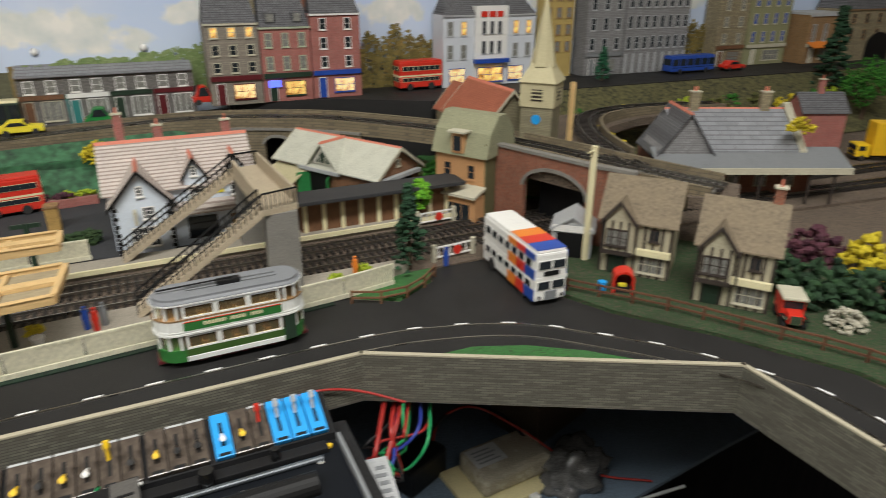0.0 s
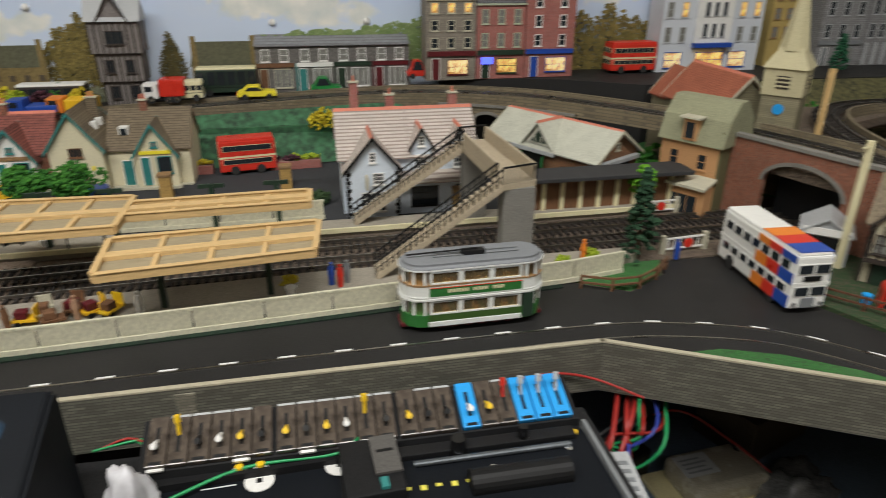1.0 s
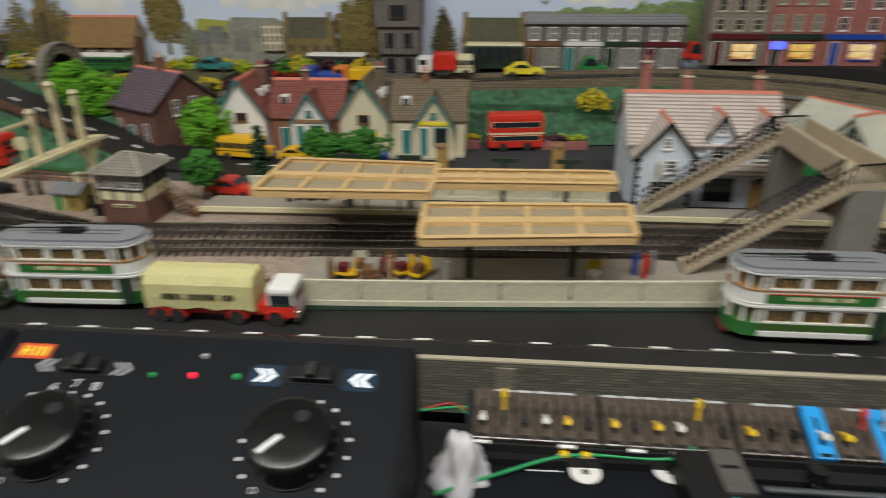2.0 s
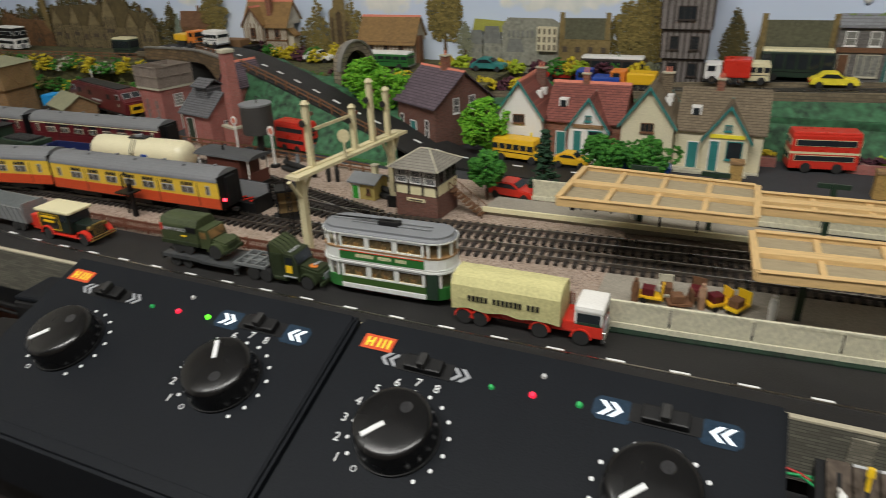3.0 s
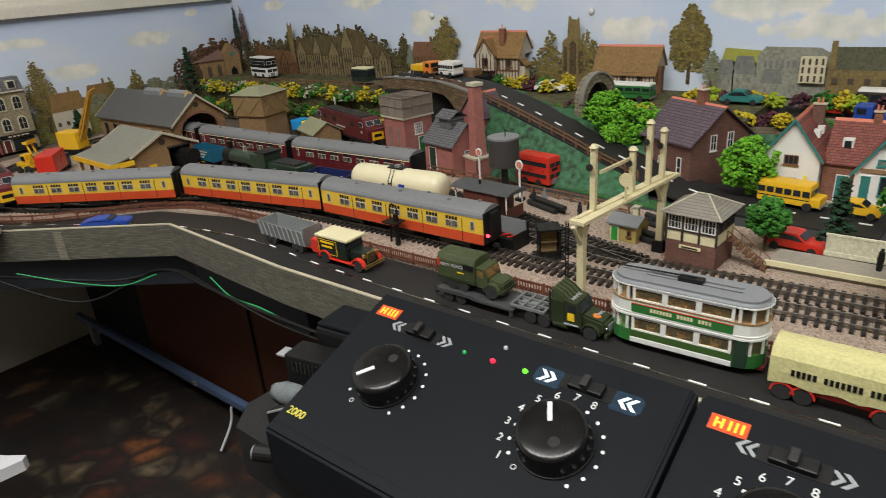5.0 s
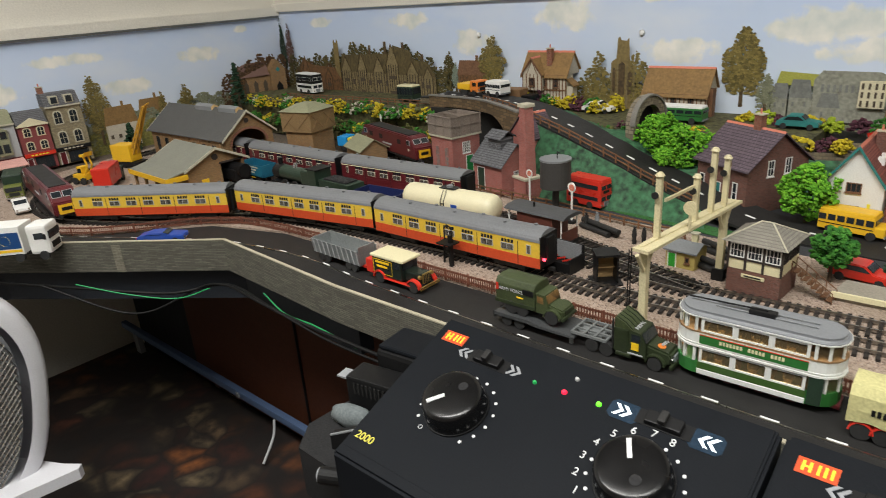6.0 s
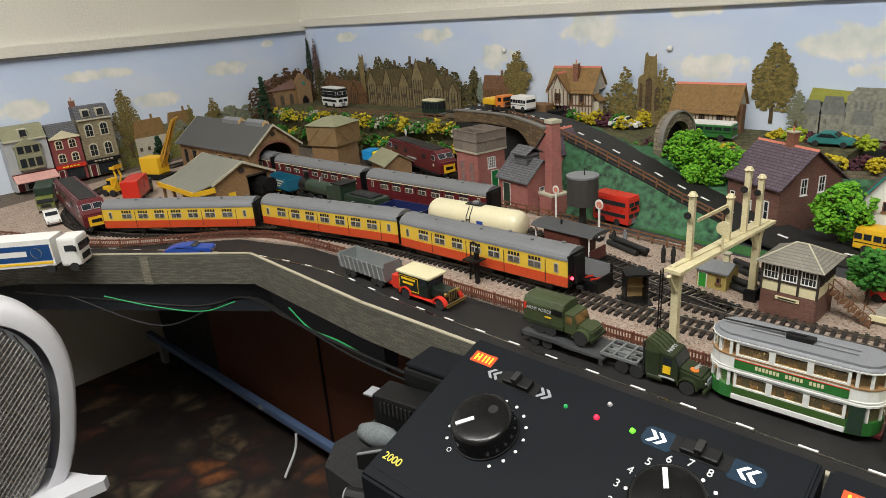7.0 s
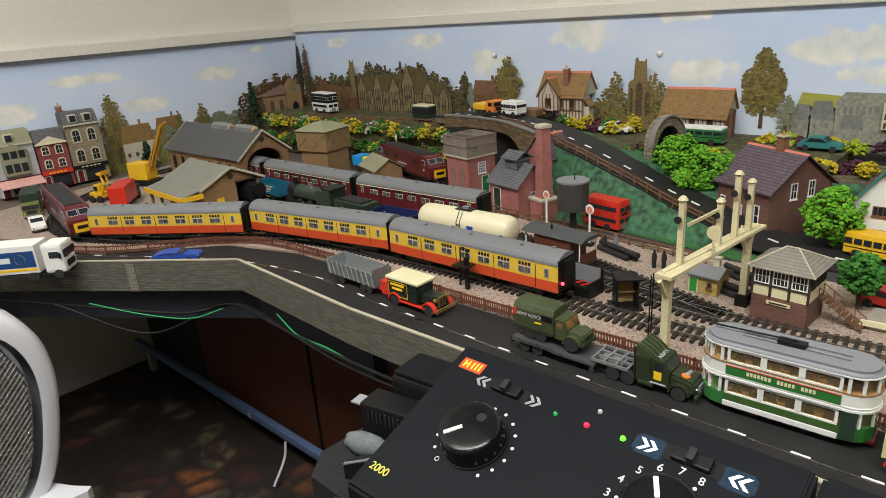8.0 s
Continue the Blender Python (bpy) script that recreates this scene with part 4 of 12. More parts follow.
def terrace(x0, n=4):
    cols = [(OLDWOOD, CLAY), (TEAL, WHITE), (DGREEN, WHITE), (MAROON, WHITE)]
    for k in range(n):
        h = thing("terraced_shop", x0 + 0.0285 + 0.057 * k, 1.118, 0.0705, 0, ["grey terraced shop with brown front", "grey terraced shop with teal front and white sign", "grey terraced shop with dark green front", "grey terraced shop with maroon front"][k], "shop", "row of terraced shops")
        part("wall", B(-0.0284, 0.0284, 0, 0.03, 0, 0.067), courses("dark_terrace_stone", (0.17, 0.16, 0.15), (0.11, 0.1, 0.095), 0.004, 0.002), h)
        part("roof_slope", prism(bmesh.new(), [(-0.004, 0.066), (0.03, 0.077), (0.03, 0.08), (-0.004, 0.0685)], -0.0284, 0.0284, "x"), TERROOF, h)
        for x in (-0.014, 0.013):
            window(h, FACE(x, 0.044), 0.013, 0.018, WHITE, CURTAIN, (0, 1))
        part("fascia", B(-0.027, 0.027, -0.0022, 0, 0.036, 0.042), cols[k][0] if k != 1 else WHITE, h, "shop sign band")
        window(h, FACE(0.01, 0.006), 0.026, 0.028, cols[k][1], CURTAIN, (2, 0))
        door(h, FACE(-0.018, 0.001), 0.011, 0.032, cols[k][0], cols[k][1])
        part("pilaster", B(-0.0284, -0.026, -0.0018, 0, 0, 0.042), cols[k][0], h)


terrace(0.022)


def townhouse(x0, x1, y, z0, ht, wall_m, label, floors, cols, frame_m, pane_m, roof="hip", shop=(LIT, TEAL), depth=0.045, lit=(), name="town_house", cat="house", roof_h=0.022):
    w = x1 - x0
    h = thing(name, (x0 + x1) / 2, y, z0, 0, label, cat)
    part("wall", B(-w / 2, w / 2, 0, depth, 0, ht), wall_m, h)
    a = w / 2
    if roof == "hip":
        bm = bmesh.new()
        prism(bm, [(-0.003, ht), (depth, ht), (depth, ht + roof_h), (depth * 0.45, ht + roof_h)], -a, a, "x")
        for v in bm.verts:
            if v.co.z > ht + 0.001:
                v.co.x *= 0.86
        part("roof_slope", bm, SLATE, h)
    else:
        part("parapet", B(-a - 0.001, a + 0.001, -0.002, depth, ht, ht + 0.005), frame_m, h)
    part("cornice", B(-a - 0.001, a + 0.001, -0.0025, 0.0, ht - 0.003, ht), frame_m, h)
    fh = (ht - 0.042) / floors
    for f in range(floors):
        for c in range(cols):
            x = -a + w * (c + 0.5) / cols
            window(h, FACE(x, 0.046 + fh * f), min(0.011, w / cols * 0.55), fh * 0.62, frame_m, LIT if (f, c) in lit else pane_m, (0, 1))
    if shop:
        part("shop_fascia", B(-a + 0.001, a - 0.001, -0.003, 0, 0.035, 0.042), shop[1], h, "painted shop sign band")
        window(h, FACE(a * 0.28, 0.008), w * 0.42, 0.022, shop[1], shop[0], (2, 1), label="lit shop window")
        door(h, FACE(-a * 0.62, 0.001), 0.011, 0.03, shop[1])
    return h


g = townhouse(0.269, 0.343, 1.074, 0.0885, 0.115, courses("warm_grey_stone", (0.27, 0.235, 0.19), (0.2, 0.18, 0.15), 0.006, 0.003, var=0.15), "tall grey stone town house with lit windows", 3, 3, CLAY, WINDOW, shop=(LITW, MAROON), lit={(2, 0), (2, 1), (2, 2)}, roof_h=0.032)
chimney(g, 0.034, 0.03, 0.11, 0.165, 0.012, 0.01, BSTONE, 3)
g = townhouse(0.345, 0.419, 1.076, 0.0885, 0.108, PINKBRICK, "tall red brick town house with grey mansard roof", 2, 3, paint("pale_green_frame", (0.4, 0.45, 0.32), 0.6), CURTAIN, shop=(LIT, DGREEN), roof_h=0.038)
for x in (-0.02, 0.02):
    d = part("dormer", B(x - 0.008, x + 0.008, -0.001, 0.02, 0.113, 0.128, 0.001), SLATE, g)
    part("pane", B(x - 0.005, x + 0.005, -0.002, -0.0011, 0.115, 0.126), CURTAIN, d)
part("blue_lamp", B(-0.03, -0.012, -0.0036, -0.0026, 0.022, 0.032), LITB, g, "blue lit sign")
chimney(g, 0.03, 0.03, 0.12, 0.166, 0.016, 0.01, BRICK, 3)
g = townhouse(0.421, 0.498, 1.078, 0.0885, 0.125, PINKBRICK, "tall red brick corner house over a lit shop", 3, 2, WHITE, WINDOW, shop=(LITW, BLUE), roof_h=0.03)
chimney(g, -0.03, 0.03, 0.12, 0.172, 0.014, 0.01, BRICK, 3)
g = townhouse(0.646, 0.822, 1.089, 0.0885, 0.117, paint("white_cinema_render", (0.6, 0.63, 0.68), 0.7, var=0.05), "white cinema building with red sign over lit shops", 2, 7, LGREY, CURTAIN, shop=None, roof_h=0.024, name="cinema", cat="cinema", lit={(1, 1), (1, 6), (1, 5)})
part("gable_front", B(-0.03, 0.032, -0.004, 0.02, 0.043, 0.13), WHITE, g)
for k, x in enumerate((-0.014, 0.001, 0.016)):
    window(g, FACE(x, 0.086, -0.004), 0.007, 0.02, GREY, WINDOW, (0, 1))
    window(g, FACE(x, 0.054, -0.004), 0.007, 0.02, GREY, WINDOW, (0, 1))
    part("sign_bar", B(x - 0.006, x + 0.006, -0.0052, -0.0041, 0.113, 0.122), BUSRED, g, "red sign bar")
part("canopy", B(-0.032, 0.034, -0.012, -0.0001, 0.038, 0.045, 0.0006), BLUE, g, "blue canopy")
for x, w, p in ((-0.062, 0.03, LITW), (0.0, 0.05, LIT), (0.052, 0.03, LITW)):
    window(g, FACE(x, 0.006, -0.004 if abs(x) < 0.02 else 0), w, 0.025, BLUE, p, (3, 1), label="brightly lit shop window")
g = townhouse(0.86, 0.925, 1.12, 0.0885, 0.19, paint("yellow_stone_flats", (0.45, 0.33, 0.11), 0.8), "tall yellow block of flats behind the church", 5, 3, TANBRICK, CURTAIN, roof="flat", shop=None, depth=0.025)
g = townhouse(0.945, 1.03, 1.104, 0.0885, 0.15, GSTONE, "grey stone bank building with tall windows", 3, 3, LGREY, WINDOW, roof="flat", shop=(CURTAIN, GREY), depth=0.04)
part("pediment", prism(bmesh.new(), [(-0.042, 0.155), (0.042, 0.155), (0.0, 0.172)], -0.004, 0.03, "y"), GSTONE, g)
g = townhouse(1.031, 1.185, 1.099, 0.0885, 0.155, GSTONE, "long grey stone office building with rows of windows", 3, 8, LGREY, WINDOW, roof="flat", shop=None, depth=0.045)
for k in range(9):
    part("column", cyl(bmesh.new(), 0.0022, 0.036, pose(-0.072 + 0.018 * k, -0.002, 0.002), 10), LGREY, g)
g = townhouse(1.272, 1.352, 1.104, 0.0885, 0.14, BSTONE, "buff stone town house", 3, 2, CLAY, CURTAIN, roof="flat", shop=(CURTAIN, OLDWOOD), depth=0.04)
g = townhouse(1.354, 1.47, 1.099, 0.0885, 0.15, paint("olive_render", (0.26, 0.26, 0.14), 0.8), "olive green rendered town house", 3, 4, CLAY, BLUE, roof="hip", shop=(CURTAIN, CLAY), depth=0.045)
g = townhouse(1.49, 1.595, 1.064, 0.0885, 0.10, TANBRICK, "orange brick shop with orange awning", 1, 3, LGREY, CURTAIN, roof="flat", shop=(CURTAIN, CLAY), depth=0.08)
part("awning", prism(bmesh.new(), [(-0.02, 0.034), (0.0, 0.044), (0.0, 0.046), (-0.02, 0.036)], -0.05, 0.05, "x"), ORANGE, g, "orange awning")

g = townhouse(1.6, 1.86, 1.06, 0.0885, 0.11, BSTONE, "brown stone terrace with arched doorway at the far end", 2, 6, TANBRICK, WINDOW, roof="hip", shop=None, depth=0.08, roof_h=0.04)
part("archway", prism(bmesh.new(), [(-0.05, 0.0)] + [(-0.01 - 0.04 * math.cos(a), 0.03 + 0.03 * math.sin(a)) for a in [math.pi * i / 12 for i in range(13)]] + [(0.03, 0.0)], -0.0022, -0.0004, "y"), BLACK, g, "dark arched doorway")

# narrow timbered tower house
tw = thing("timbered_tower_house", -0.16, 1.1092, 0.0582, 0, "narrow dark timbered tower house with jettied floors", "house")
PLAST = paint("grey_old_plaster", (0.2, 0.18, 0.17), 0.85, var=0.2)
for k, (w, z0, z1, y) in enumerate(((0.054, 0, 0.036, 0.0), (0.06, 0.036, 0.075, -0.004), (0.066, 0.075, 0.118, -0.008))):
    part("wall", B(-w / 2, w / 2, y, 0.032, z0, z1), PLAST, tw)
    n = 8
    for i in range(n + 1):
        x = -w / 2 + w * i / n
        part("post", B(x - 0.0011, x + 0.0011, y - 0.0008, y + 0.0004, z0, z1), TIMBER, tw)
    part("beam", B(-w / 2 - 0.001, w / 2 + 0.001, y - 0.0016, y + 0.0004, z1 - 0.0035, z1), TIMBER, tw)
    for x in ((0.0,) if k == 2 else (-0.013, 0.013)):
        window(tw, FACE(x, z0 + 0.012, y - 0.0008), 0.024 if k == 2 else 0.012, 0.018, TIMBER, WINDOW, (2, 0))
gable_walls(tw, -0.02, 0.02, -0.008, 0.03, 0.118, 0.1181, 0.15, "y", PLAST)
gable_roof(tw, -0.02, 0.02, -0.008, 0.03, 0.118, 0.15, "y", SLATE, 0.003, edge=TIMBER)
part("roof_slope", prism(bmesh.new(), [(-0.012, 0.117), (0.012, 0.15), (0.034, 0.117)], -0.036, 0.036, "x"), LGREY, tw, "pale slate roof")

# pale-roofed goods shed, its end to the viewer
gs = thing("goods_shed", 0.405, 0.863, 0.0022, 30, "brick goods shed with pale weathered roof and green doors", "shed")
GBRICK = courses("orange_brown_brick", (0.27, 0.12, 0.055), (0.26, 0.18, 0.12), 0.0032, 0.0011, var=0.25)
gable_walls(gs, -0.0405, 0.0405, -0.085, 0.085, -0.004, 0.045, 0.072, "y", GBRICK)
gable_roof(gs, -0.0405, 0.0405, -0.085, 0.085, 0.045, 0.0725, "y", PALESLATE, 0.006, ridge=RIDGE, edge=CLAY)
window(gs, FACE(0.0, 0.05, -0.085), 0.008, 0.009, CLAY, CURTAIN, (1, 1))
part("canopy_bar", B(-0.035, 0.038, -0.092, -0.0852, 0.036, 0.041, 0.0006), LGREY, gs, "pale grey beam over the doorway")
part("end_doorway", B(-0.002, 0.026, -0.0866, -0.0852, 0.0, 0.034), BLACK, gs, "dark doorway")
part("blue_barrel", cyl(bmesh.new(), 0.0045, 0.012, pose(0.012, -0.091, -0.001), 12), BLUE, gs)
HALFW = paint("white_timber_boards", (0.62, 0.6, 0.52), 0.7, var=0.1)
gd = part("gable_dormer", prism(bmesh.new(), [(-0.022, 0.047), (0.022, 0.047), (0.0, 0.0725)], -0.043, -0.004, "x"), HALFW, gs, "white timbered cross gable")
for s in (-1, 1):
    part("dormer_roof", prism(bmesh.new(), [(0.0, 0.0735), (s * 0.025, 0.0445), (s * 0.025, 0.046), (0.0, 0.0755)], -0.048, -0.002, "x"), PALESLATE, gd)
part("dormer_ridge", prism(bmesh.new(), [(-0.0016, 0.0742), (0.0, 0.0772), (0.0016, 0.0742)], -0.048, -0.002, "x"), RIDGE, gd)
part("gable_infill", prism(bmesh.new(), [(-0.012, 0.05), (0.012, 0.05), (0.0, 0.0645)], -0.0442, -0.0431, "x"), DGREEN, gd)
for s in (-1, 1):
    part("timber_bar", B(-0.0448, -0.0442, s * 0.005 - 0.0007, s * 0.005 + 0.0007, 0.049, 0.058), HALFW, gd)
part("loading_canopy", B(-0.0475, -0.0407, -0.028, 0.042, 0.037, 0.042, 0.0006), LGREY, gs, "pale grey awning board")
GDOOR = paint("shed_green_door", (0.02, 0.2, 0.05), 0.6)
part("side_opening", B(-0.0422, -0.0407, -0.008, 0.026, 0.0, 0.035), BLACK, gs, "dark doorway")
for y, r in ((-0.008, -35), (0.026, 55)):
    dr = part("door_leaf", B(-0.0008, 0.0008, 0, 0.017, 0, 0.034), GDOOR, gs, "open green door")
    dr.matrix_basis = pose(-0.0425, y, 0.0, 0, 0, r + (0 if y > 0 else 180 - 20))
window(gs, pose(-0.0406, -0.05, 0.012, 0, 0, -90), 0.03, 0.016, OLDWOOD, WINDOW, (3, 1))
part("lean_to", prism(bmesh.new(), [(-0.07, 0.02), (-0.0405, 0.033), (-0.0405, -0.004), (-0.07, -0.004)], 0.036, 0.084, "y"), GBRICK, gs)
part("lean_to_roof", prism(bmesh.new(), [(-0.076, 0.019), (-0.0395, 0.036), (-0.0395, 0.038), (-0.076, 0.021)], 0.031, 0.089, "y"), paint("buff_felt_roof", (0.5, 0.45, 0.27), 0.85, var=0.12), gs)

# mansard house with shop
mh = thing("mansard_house", 0.503, 0.7304, 0.0022, -59, "orange-buff shop house with grey-green mansard roof", "house")
OCHRE = paint("buff_orange_render", (0.5, 0.27, 0.12), 0.8, var=0.1)
part("wall", B(-0.034, 0.034, 0.0, 0.06, -0.02, 0.075), OCHRE, mh)
part("side_wall", B(0.0341, 0.036, 0.0, 0.062, -0.02, 0.09), paint("olive_side_wall", (0.12, 0.11, 0.05), 0.85), mh)
prof = [(-0.005, 0.073), (0.004, 0.1), (0.022, 0.119), (0.038, 0.119), (0.056, 0.1), (0.064, 0.073)]
part("roof", prism(bmesh.new(), prof, -0.037, 0.039, "x"), GREENROOF, mh)
d = part("dormer", B(-0.008, 0.008, -0.006, 0.012, 0.076, 0.1, 0.0005), OCHRE, mh)
part("pane", B(-0.005, 0.005, -0.0072, -0.0061, 0.079, 0.096), WINDOW, d)
part("hood", B(-0.012, 0.012, -0.01, 0.012, 0.1, 0.102), CLAY, d)
for x in (-0.017, 0.016):
    window(mh, FACE(x, 0.045), 0.011, 0.018, OCHRE, WINDOW, (0, 1))
part("shop_roof", prism(bmesh.new(), [(-0.026, 0.03), (0.0, 0.036), (0.0, 0.039), (-0.026, 0.033)], -0.037, 0.037, "x"), CLAY, mh)
part("shop_front", B(-0.035, 0.035, -0.02, 0.0, -0.02, 0.03), OCHRE, mh)
window(mh, FACE(0.01, -0.008, -0.02), 0.036, 0.03, OCHRE, WINDOW, (2, 0))
door(mh, FACE(-0.022, -0.018, -0.02), 0.012, 0.04, OLDWOOD)

# church
ch = thing("church", 0.632, 0.763, 0.0479, 0, "stone church with orange roof and pale broach spire", "church")
CHS = courses("church_stone", (0.27, 0.24, 0.15), (0.2, 0.18, 0.12), 0.004, 0.002, var=0.15)
gable_walls(ch, -0.062, 0.012, 0.03, 0.15, -0.045, 0.045, 0.082, "y", CHS)
gable_roof(ch, -0.062, 0.012, 0.03, 0.15, 0.045, 0.084, "y", ORTILE, 0.005, edge=CLAY, ridge=RIDGE)
gable_walls(ch, -0.055, 0.005, 0.15, 0.2, -0.045, 0.038, 0.07, "y", CHS)
gable_roof(ch, -0.055, 0.005, 0.152, 0.2, 0.038, 0.072, "y", ORTILE, 0.004, edge=CLAY)
R45 = pose(0, 0, 0, 0, 0, 42)
bm = box(bmesh.new(), -0.02, 0.02, -0.02, 0.02, -0.045, 0.07, 0, R45)
part("tower", bm, CHS, ch)
PALES = paint("pale_lead_boards", (0.5, 0.45, 0.28), 0.75, var=0.1)
part("belfry", box(bmesh.new(), -0.0215, 0.0215, -0.0215, 0.0215, 0.07, 0.1, 0, R45), PALES, ch)
for a in (42, -48):
    lv = part("louvre", B(-0.007, 0.007, -0.0225, -0.0216, 0.078, 0.092), TIMBER, ch)
    lv.matrix_basis = pose(0, 0, 0, 0, 0, a)
    for k in range(3):
        part("slat", B(-0.007, 0.007, -0.0232, -0.0225, 0.08 + 0.0045 * k, 0.0818 + 0.0045 * k), PALES, lv)
clock = part("clock", cyl(bmesh.new(), 0.006, 0.001, pose(0, -0.0201, 0.055, 90), 16), SKYBLUE, ch, "pale blue clock face")
clock.matrix_basis = pose(0, 0, 0, 0, 0, -48)
part("broach", cyl(bmesh.new(), 0.034, 0.022, pose(0, 0, 0.1, 0, 0, 87), 4, 0.016), PALES, ch)
part("spire", cyl(bmesh.new(), 0.0165, 0.085, pose(0, 0, 0.118, 0, 0, 22.5), 8, 0.0005), PALES, ch)
part("porch", prism(bmesh.new(), [(-0.015, -0.045), (0.015, -0.045), (0.015, -0.005), (0.0, 0.012), (-0.015, -0.005)], -0.01, 0.028, "y"), CHS, ch)
part("porch_roof", prism(bmesh.new(), [(-0.018, -0.007), (0.0, 0.013), (0.018, -0.007), (0.018, -0.004), (0.0, 0.017), (-0.018, -0.004)], -0.03, 0.026, "y"), ORTILE, ch)
tagged(solid("church_ground", "grey-green ground under the church", [(0.57, 0.78), (0.64, 0.74), (0.68, 0.74), (0.68, 1.0), (0.56, 1.0)], -0.002, 0.0015, GRASS))

# station with broad slate roof
sn = thing("station_building", 0.79, 0.65, 0.0018, -24, "low station building with broad grey slate roof and salmon ridge", "station")
sn.matrix_basis = pose(0.765, 0.668, 0.0018, 0, 0, -24) @ Matrix.Diagonal((0.86, 0.86, 1, 1))
SNS = courses("station_slate", (0.25, 0.26, 0.28), (0.14, 0.14, 0.15), 0.03, 0.0045, "x", var=0.1)
part("wall", B(0.0, 0.235, 0.03, 0.15, 0, 0.052), BRICK, sn)
part("platform_awning", prism(bmesh.new(), [(-0.022, 0.044), (0.03, 0.06), (0.03, 0.064), (-0.022, 0.0475)], -0.02, 0.262, "x"), GREY, sn, "grey awning roof")
part("awning_edge", B(-0.02, 0.262, -0.0235, -0.0215, 0.04, 0.048), CLAY, sn)
gable_roof(sn, 0.02, 0.2, 0.02, 0.16, 0.062, 0.102, "x", SNS, 0.004, ridge=RIDGE)
for x0, x1 in ((0.0, 0.056),):
    gable_walls(sn, -0.012, 0.068, 0.012, 0.09, 0.05, 0.062, 0.108, "y", GSTONE)
    gable_roof(sn, -0.012, 0.068, 0.012, 0.1, 0.06, 0.109, "y", SLATE, 0.006, ridge=RIDGE)
for x in (0.06, 0.17):
    chimney(sn, x, 0.09, 0.09, 0.125, 0.014, 0.011, BSTONE, 2)
for x in (0.2, 0.206):
    part("gable_coping", prism(bmesh.new(), [(0.015, 0.058), (0.09, 0.107), (0.165, 0.058), (0.165, 0.062), (0.09, 0.112), (0.015, 0.062)], x, x + 0.004, "x"), CLAY, sn)
for k in range(8):
    part("post", B(-0.014 + 0.036 * k, -0.011 + 0.036 * k, -0.02, -0.017, 0, 0.042), TIMBER, sn)
for k in range(5):
    window(sn, FACE(0.03 + 0.042 * k, 0.012, 0.03), 0.018, 0.024, CLAY, CURTAIN, (1, 1))
pk = thing("pink_house", 1.13, 0.73, 0.0, -22, "small pink brick house with grey roof", "house")
gable_walls(pk, -0.035, 0.035, 0, 0.05, 0, 0.075, 0.1, "x", PINKBRICK)
gable_roof(pk, -0.035, 0.035, 0, 0.05, 0.075, 0.1, "x", SLATE, 0.003)
chimney(pk, 0.0, 0.025, 0.09, 0.12, 0.008, 0.006, PINKBRICK, 1)


BROWNROOF = paint("weathered_brown_roof", (0.19, 0.15, 0.1), 0.85, var=0.2, fine=420, coarse=45, bump=0.4)


def timbered(x, y, rot, label, w=0.072):
    h = thing("timbered_house", x, y, 0.002, rot, label, "house", "timbered houses")
    HALF = paint("pale_half_timber_plaster", (0.42, 0.38, 0.27), 0.8, var=0.12)
    gable_walls(h, -w / 2, w / 2, 0, 0.055, 0, 0.058, 0.088, "x", HALF)
    gable_roof(h, -w / 2, w / 2, 0, 0.055, 0.058, 0.09, "x", BROWNROOF, 0.004)
    gable_walls(h, -w / 2 + 0.003, -0.001, -0.008, 0.02, 0.024, 0.057, 0.073, "y", HALF)
    gable_roof(h, -w / 2 + 0.003, -0.001, -0.008, 0.03, 0.057, 0.075, "y", BROWNROOF, 0.003, edge=TIMBER)
    for i in range(9):
        xx = -w / 2 + 0.001 + (w - 0.002) * i / 8
        part("post", B(xx - 0.0012, xx + 0.0012, -0.001, 0.0002, 0.0, 0.058), TIMBER, h)
    for i in range(5):
        xx = -w / 2 + 0.004 + 0.0075 * i
        part("post", B(xx - 0.001, xx + 0.001, -0.009, -0.0078, 0.024, 0.056), TIMBER, h)
    for zz in (0.0275, 0.056):
        part("beam", B(-w / 2, w / 2, -0.0013, 0.0002, zz - 0.0015, zz + 0.0015), TIMBER, h)
    part("beam", B(-w / 2 + 0.003, -0.001, -0.0095, -0.0078, 0.022, 0.026), TIMBER, h)
    window(h, FACE(-w / 4, 0.031, -0.0085), 0.02, 0.017, TIMBER, CURTAIN, (3, 1))
    window(h, FACE(w / 4, 0.038, -0.0006), 0.009, 0.012, TIMBER, WINDOW, (1, 0))
    window(h, FACE(w / 4, 0.005, -0.0006), 0.024, 0.018, CLAY, CURTAIN, (3, 1))
    door(h, FACE(-w / 4, 0.0, -0.0006), 0.013, 0.022, DGREEN, TIMBER)
    part("shop_sign", B(-0.002, w / 2, -0.006, -0.0014, 0.024, 0.03), CREAM, h, "pale yellow shop sign")
    return h


timbered(0.579, 0.504, -50, "half-timbered house with brown roof and small gable", 0.066)
g = timbered(0.614, 0.418, -51, "half-timbered house with brown roof beside the fence", 0.062)
chimney(g, 0.024, 0.03, 0.078, 0.104, 0.008, 0.007, BRICK, 1)
gr = thing("garage", 0.55, 0.5652, 0.002, -40, "small white garage with grey roof", "garage")
gable_walls(gr, -0.02, 0.02, 0, 0.04, 0, 0.03, 0.042, "y", LGREY)
gable_roof(gr, -0.02, 0.02, 0, 0.04, 0.03, 0.043, "y", LGREY, 0.003)
part("door_opening", B(-0.015, 0.015, -0.001, 0.0, 0, 0.026), BLACK, gr)
part("sign_board", B(-0.02, 0.02, -0.0022, -0.0012, 0.028, 0.035), WHITE, gr)

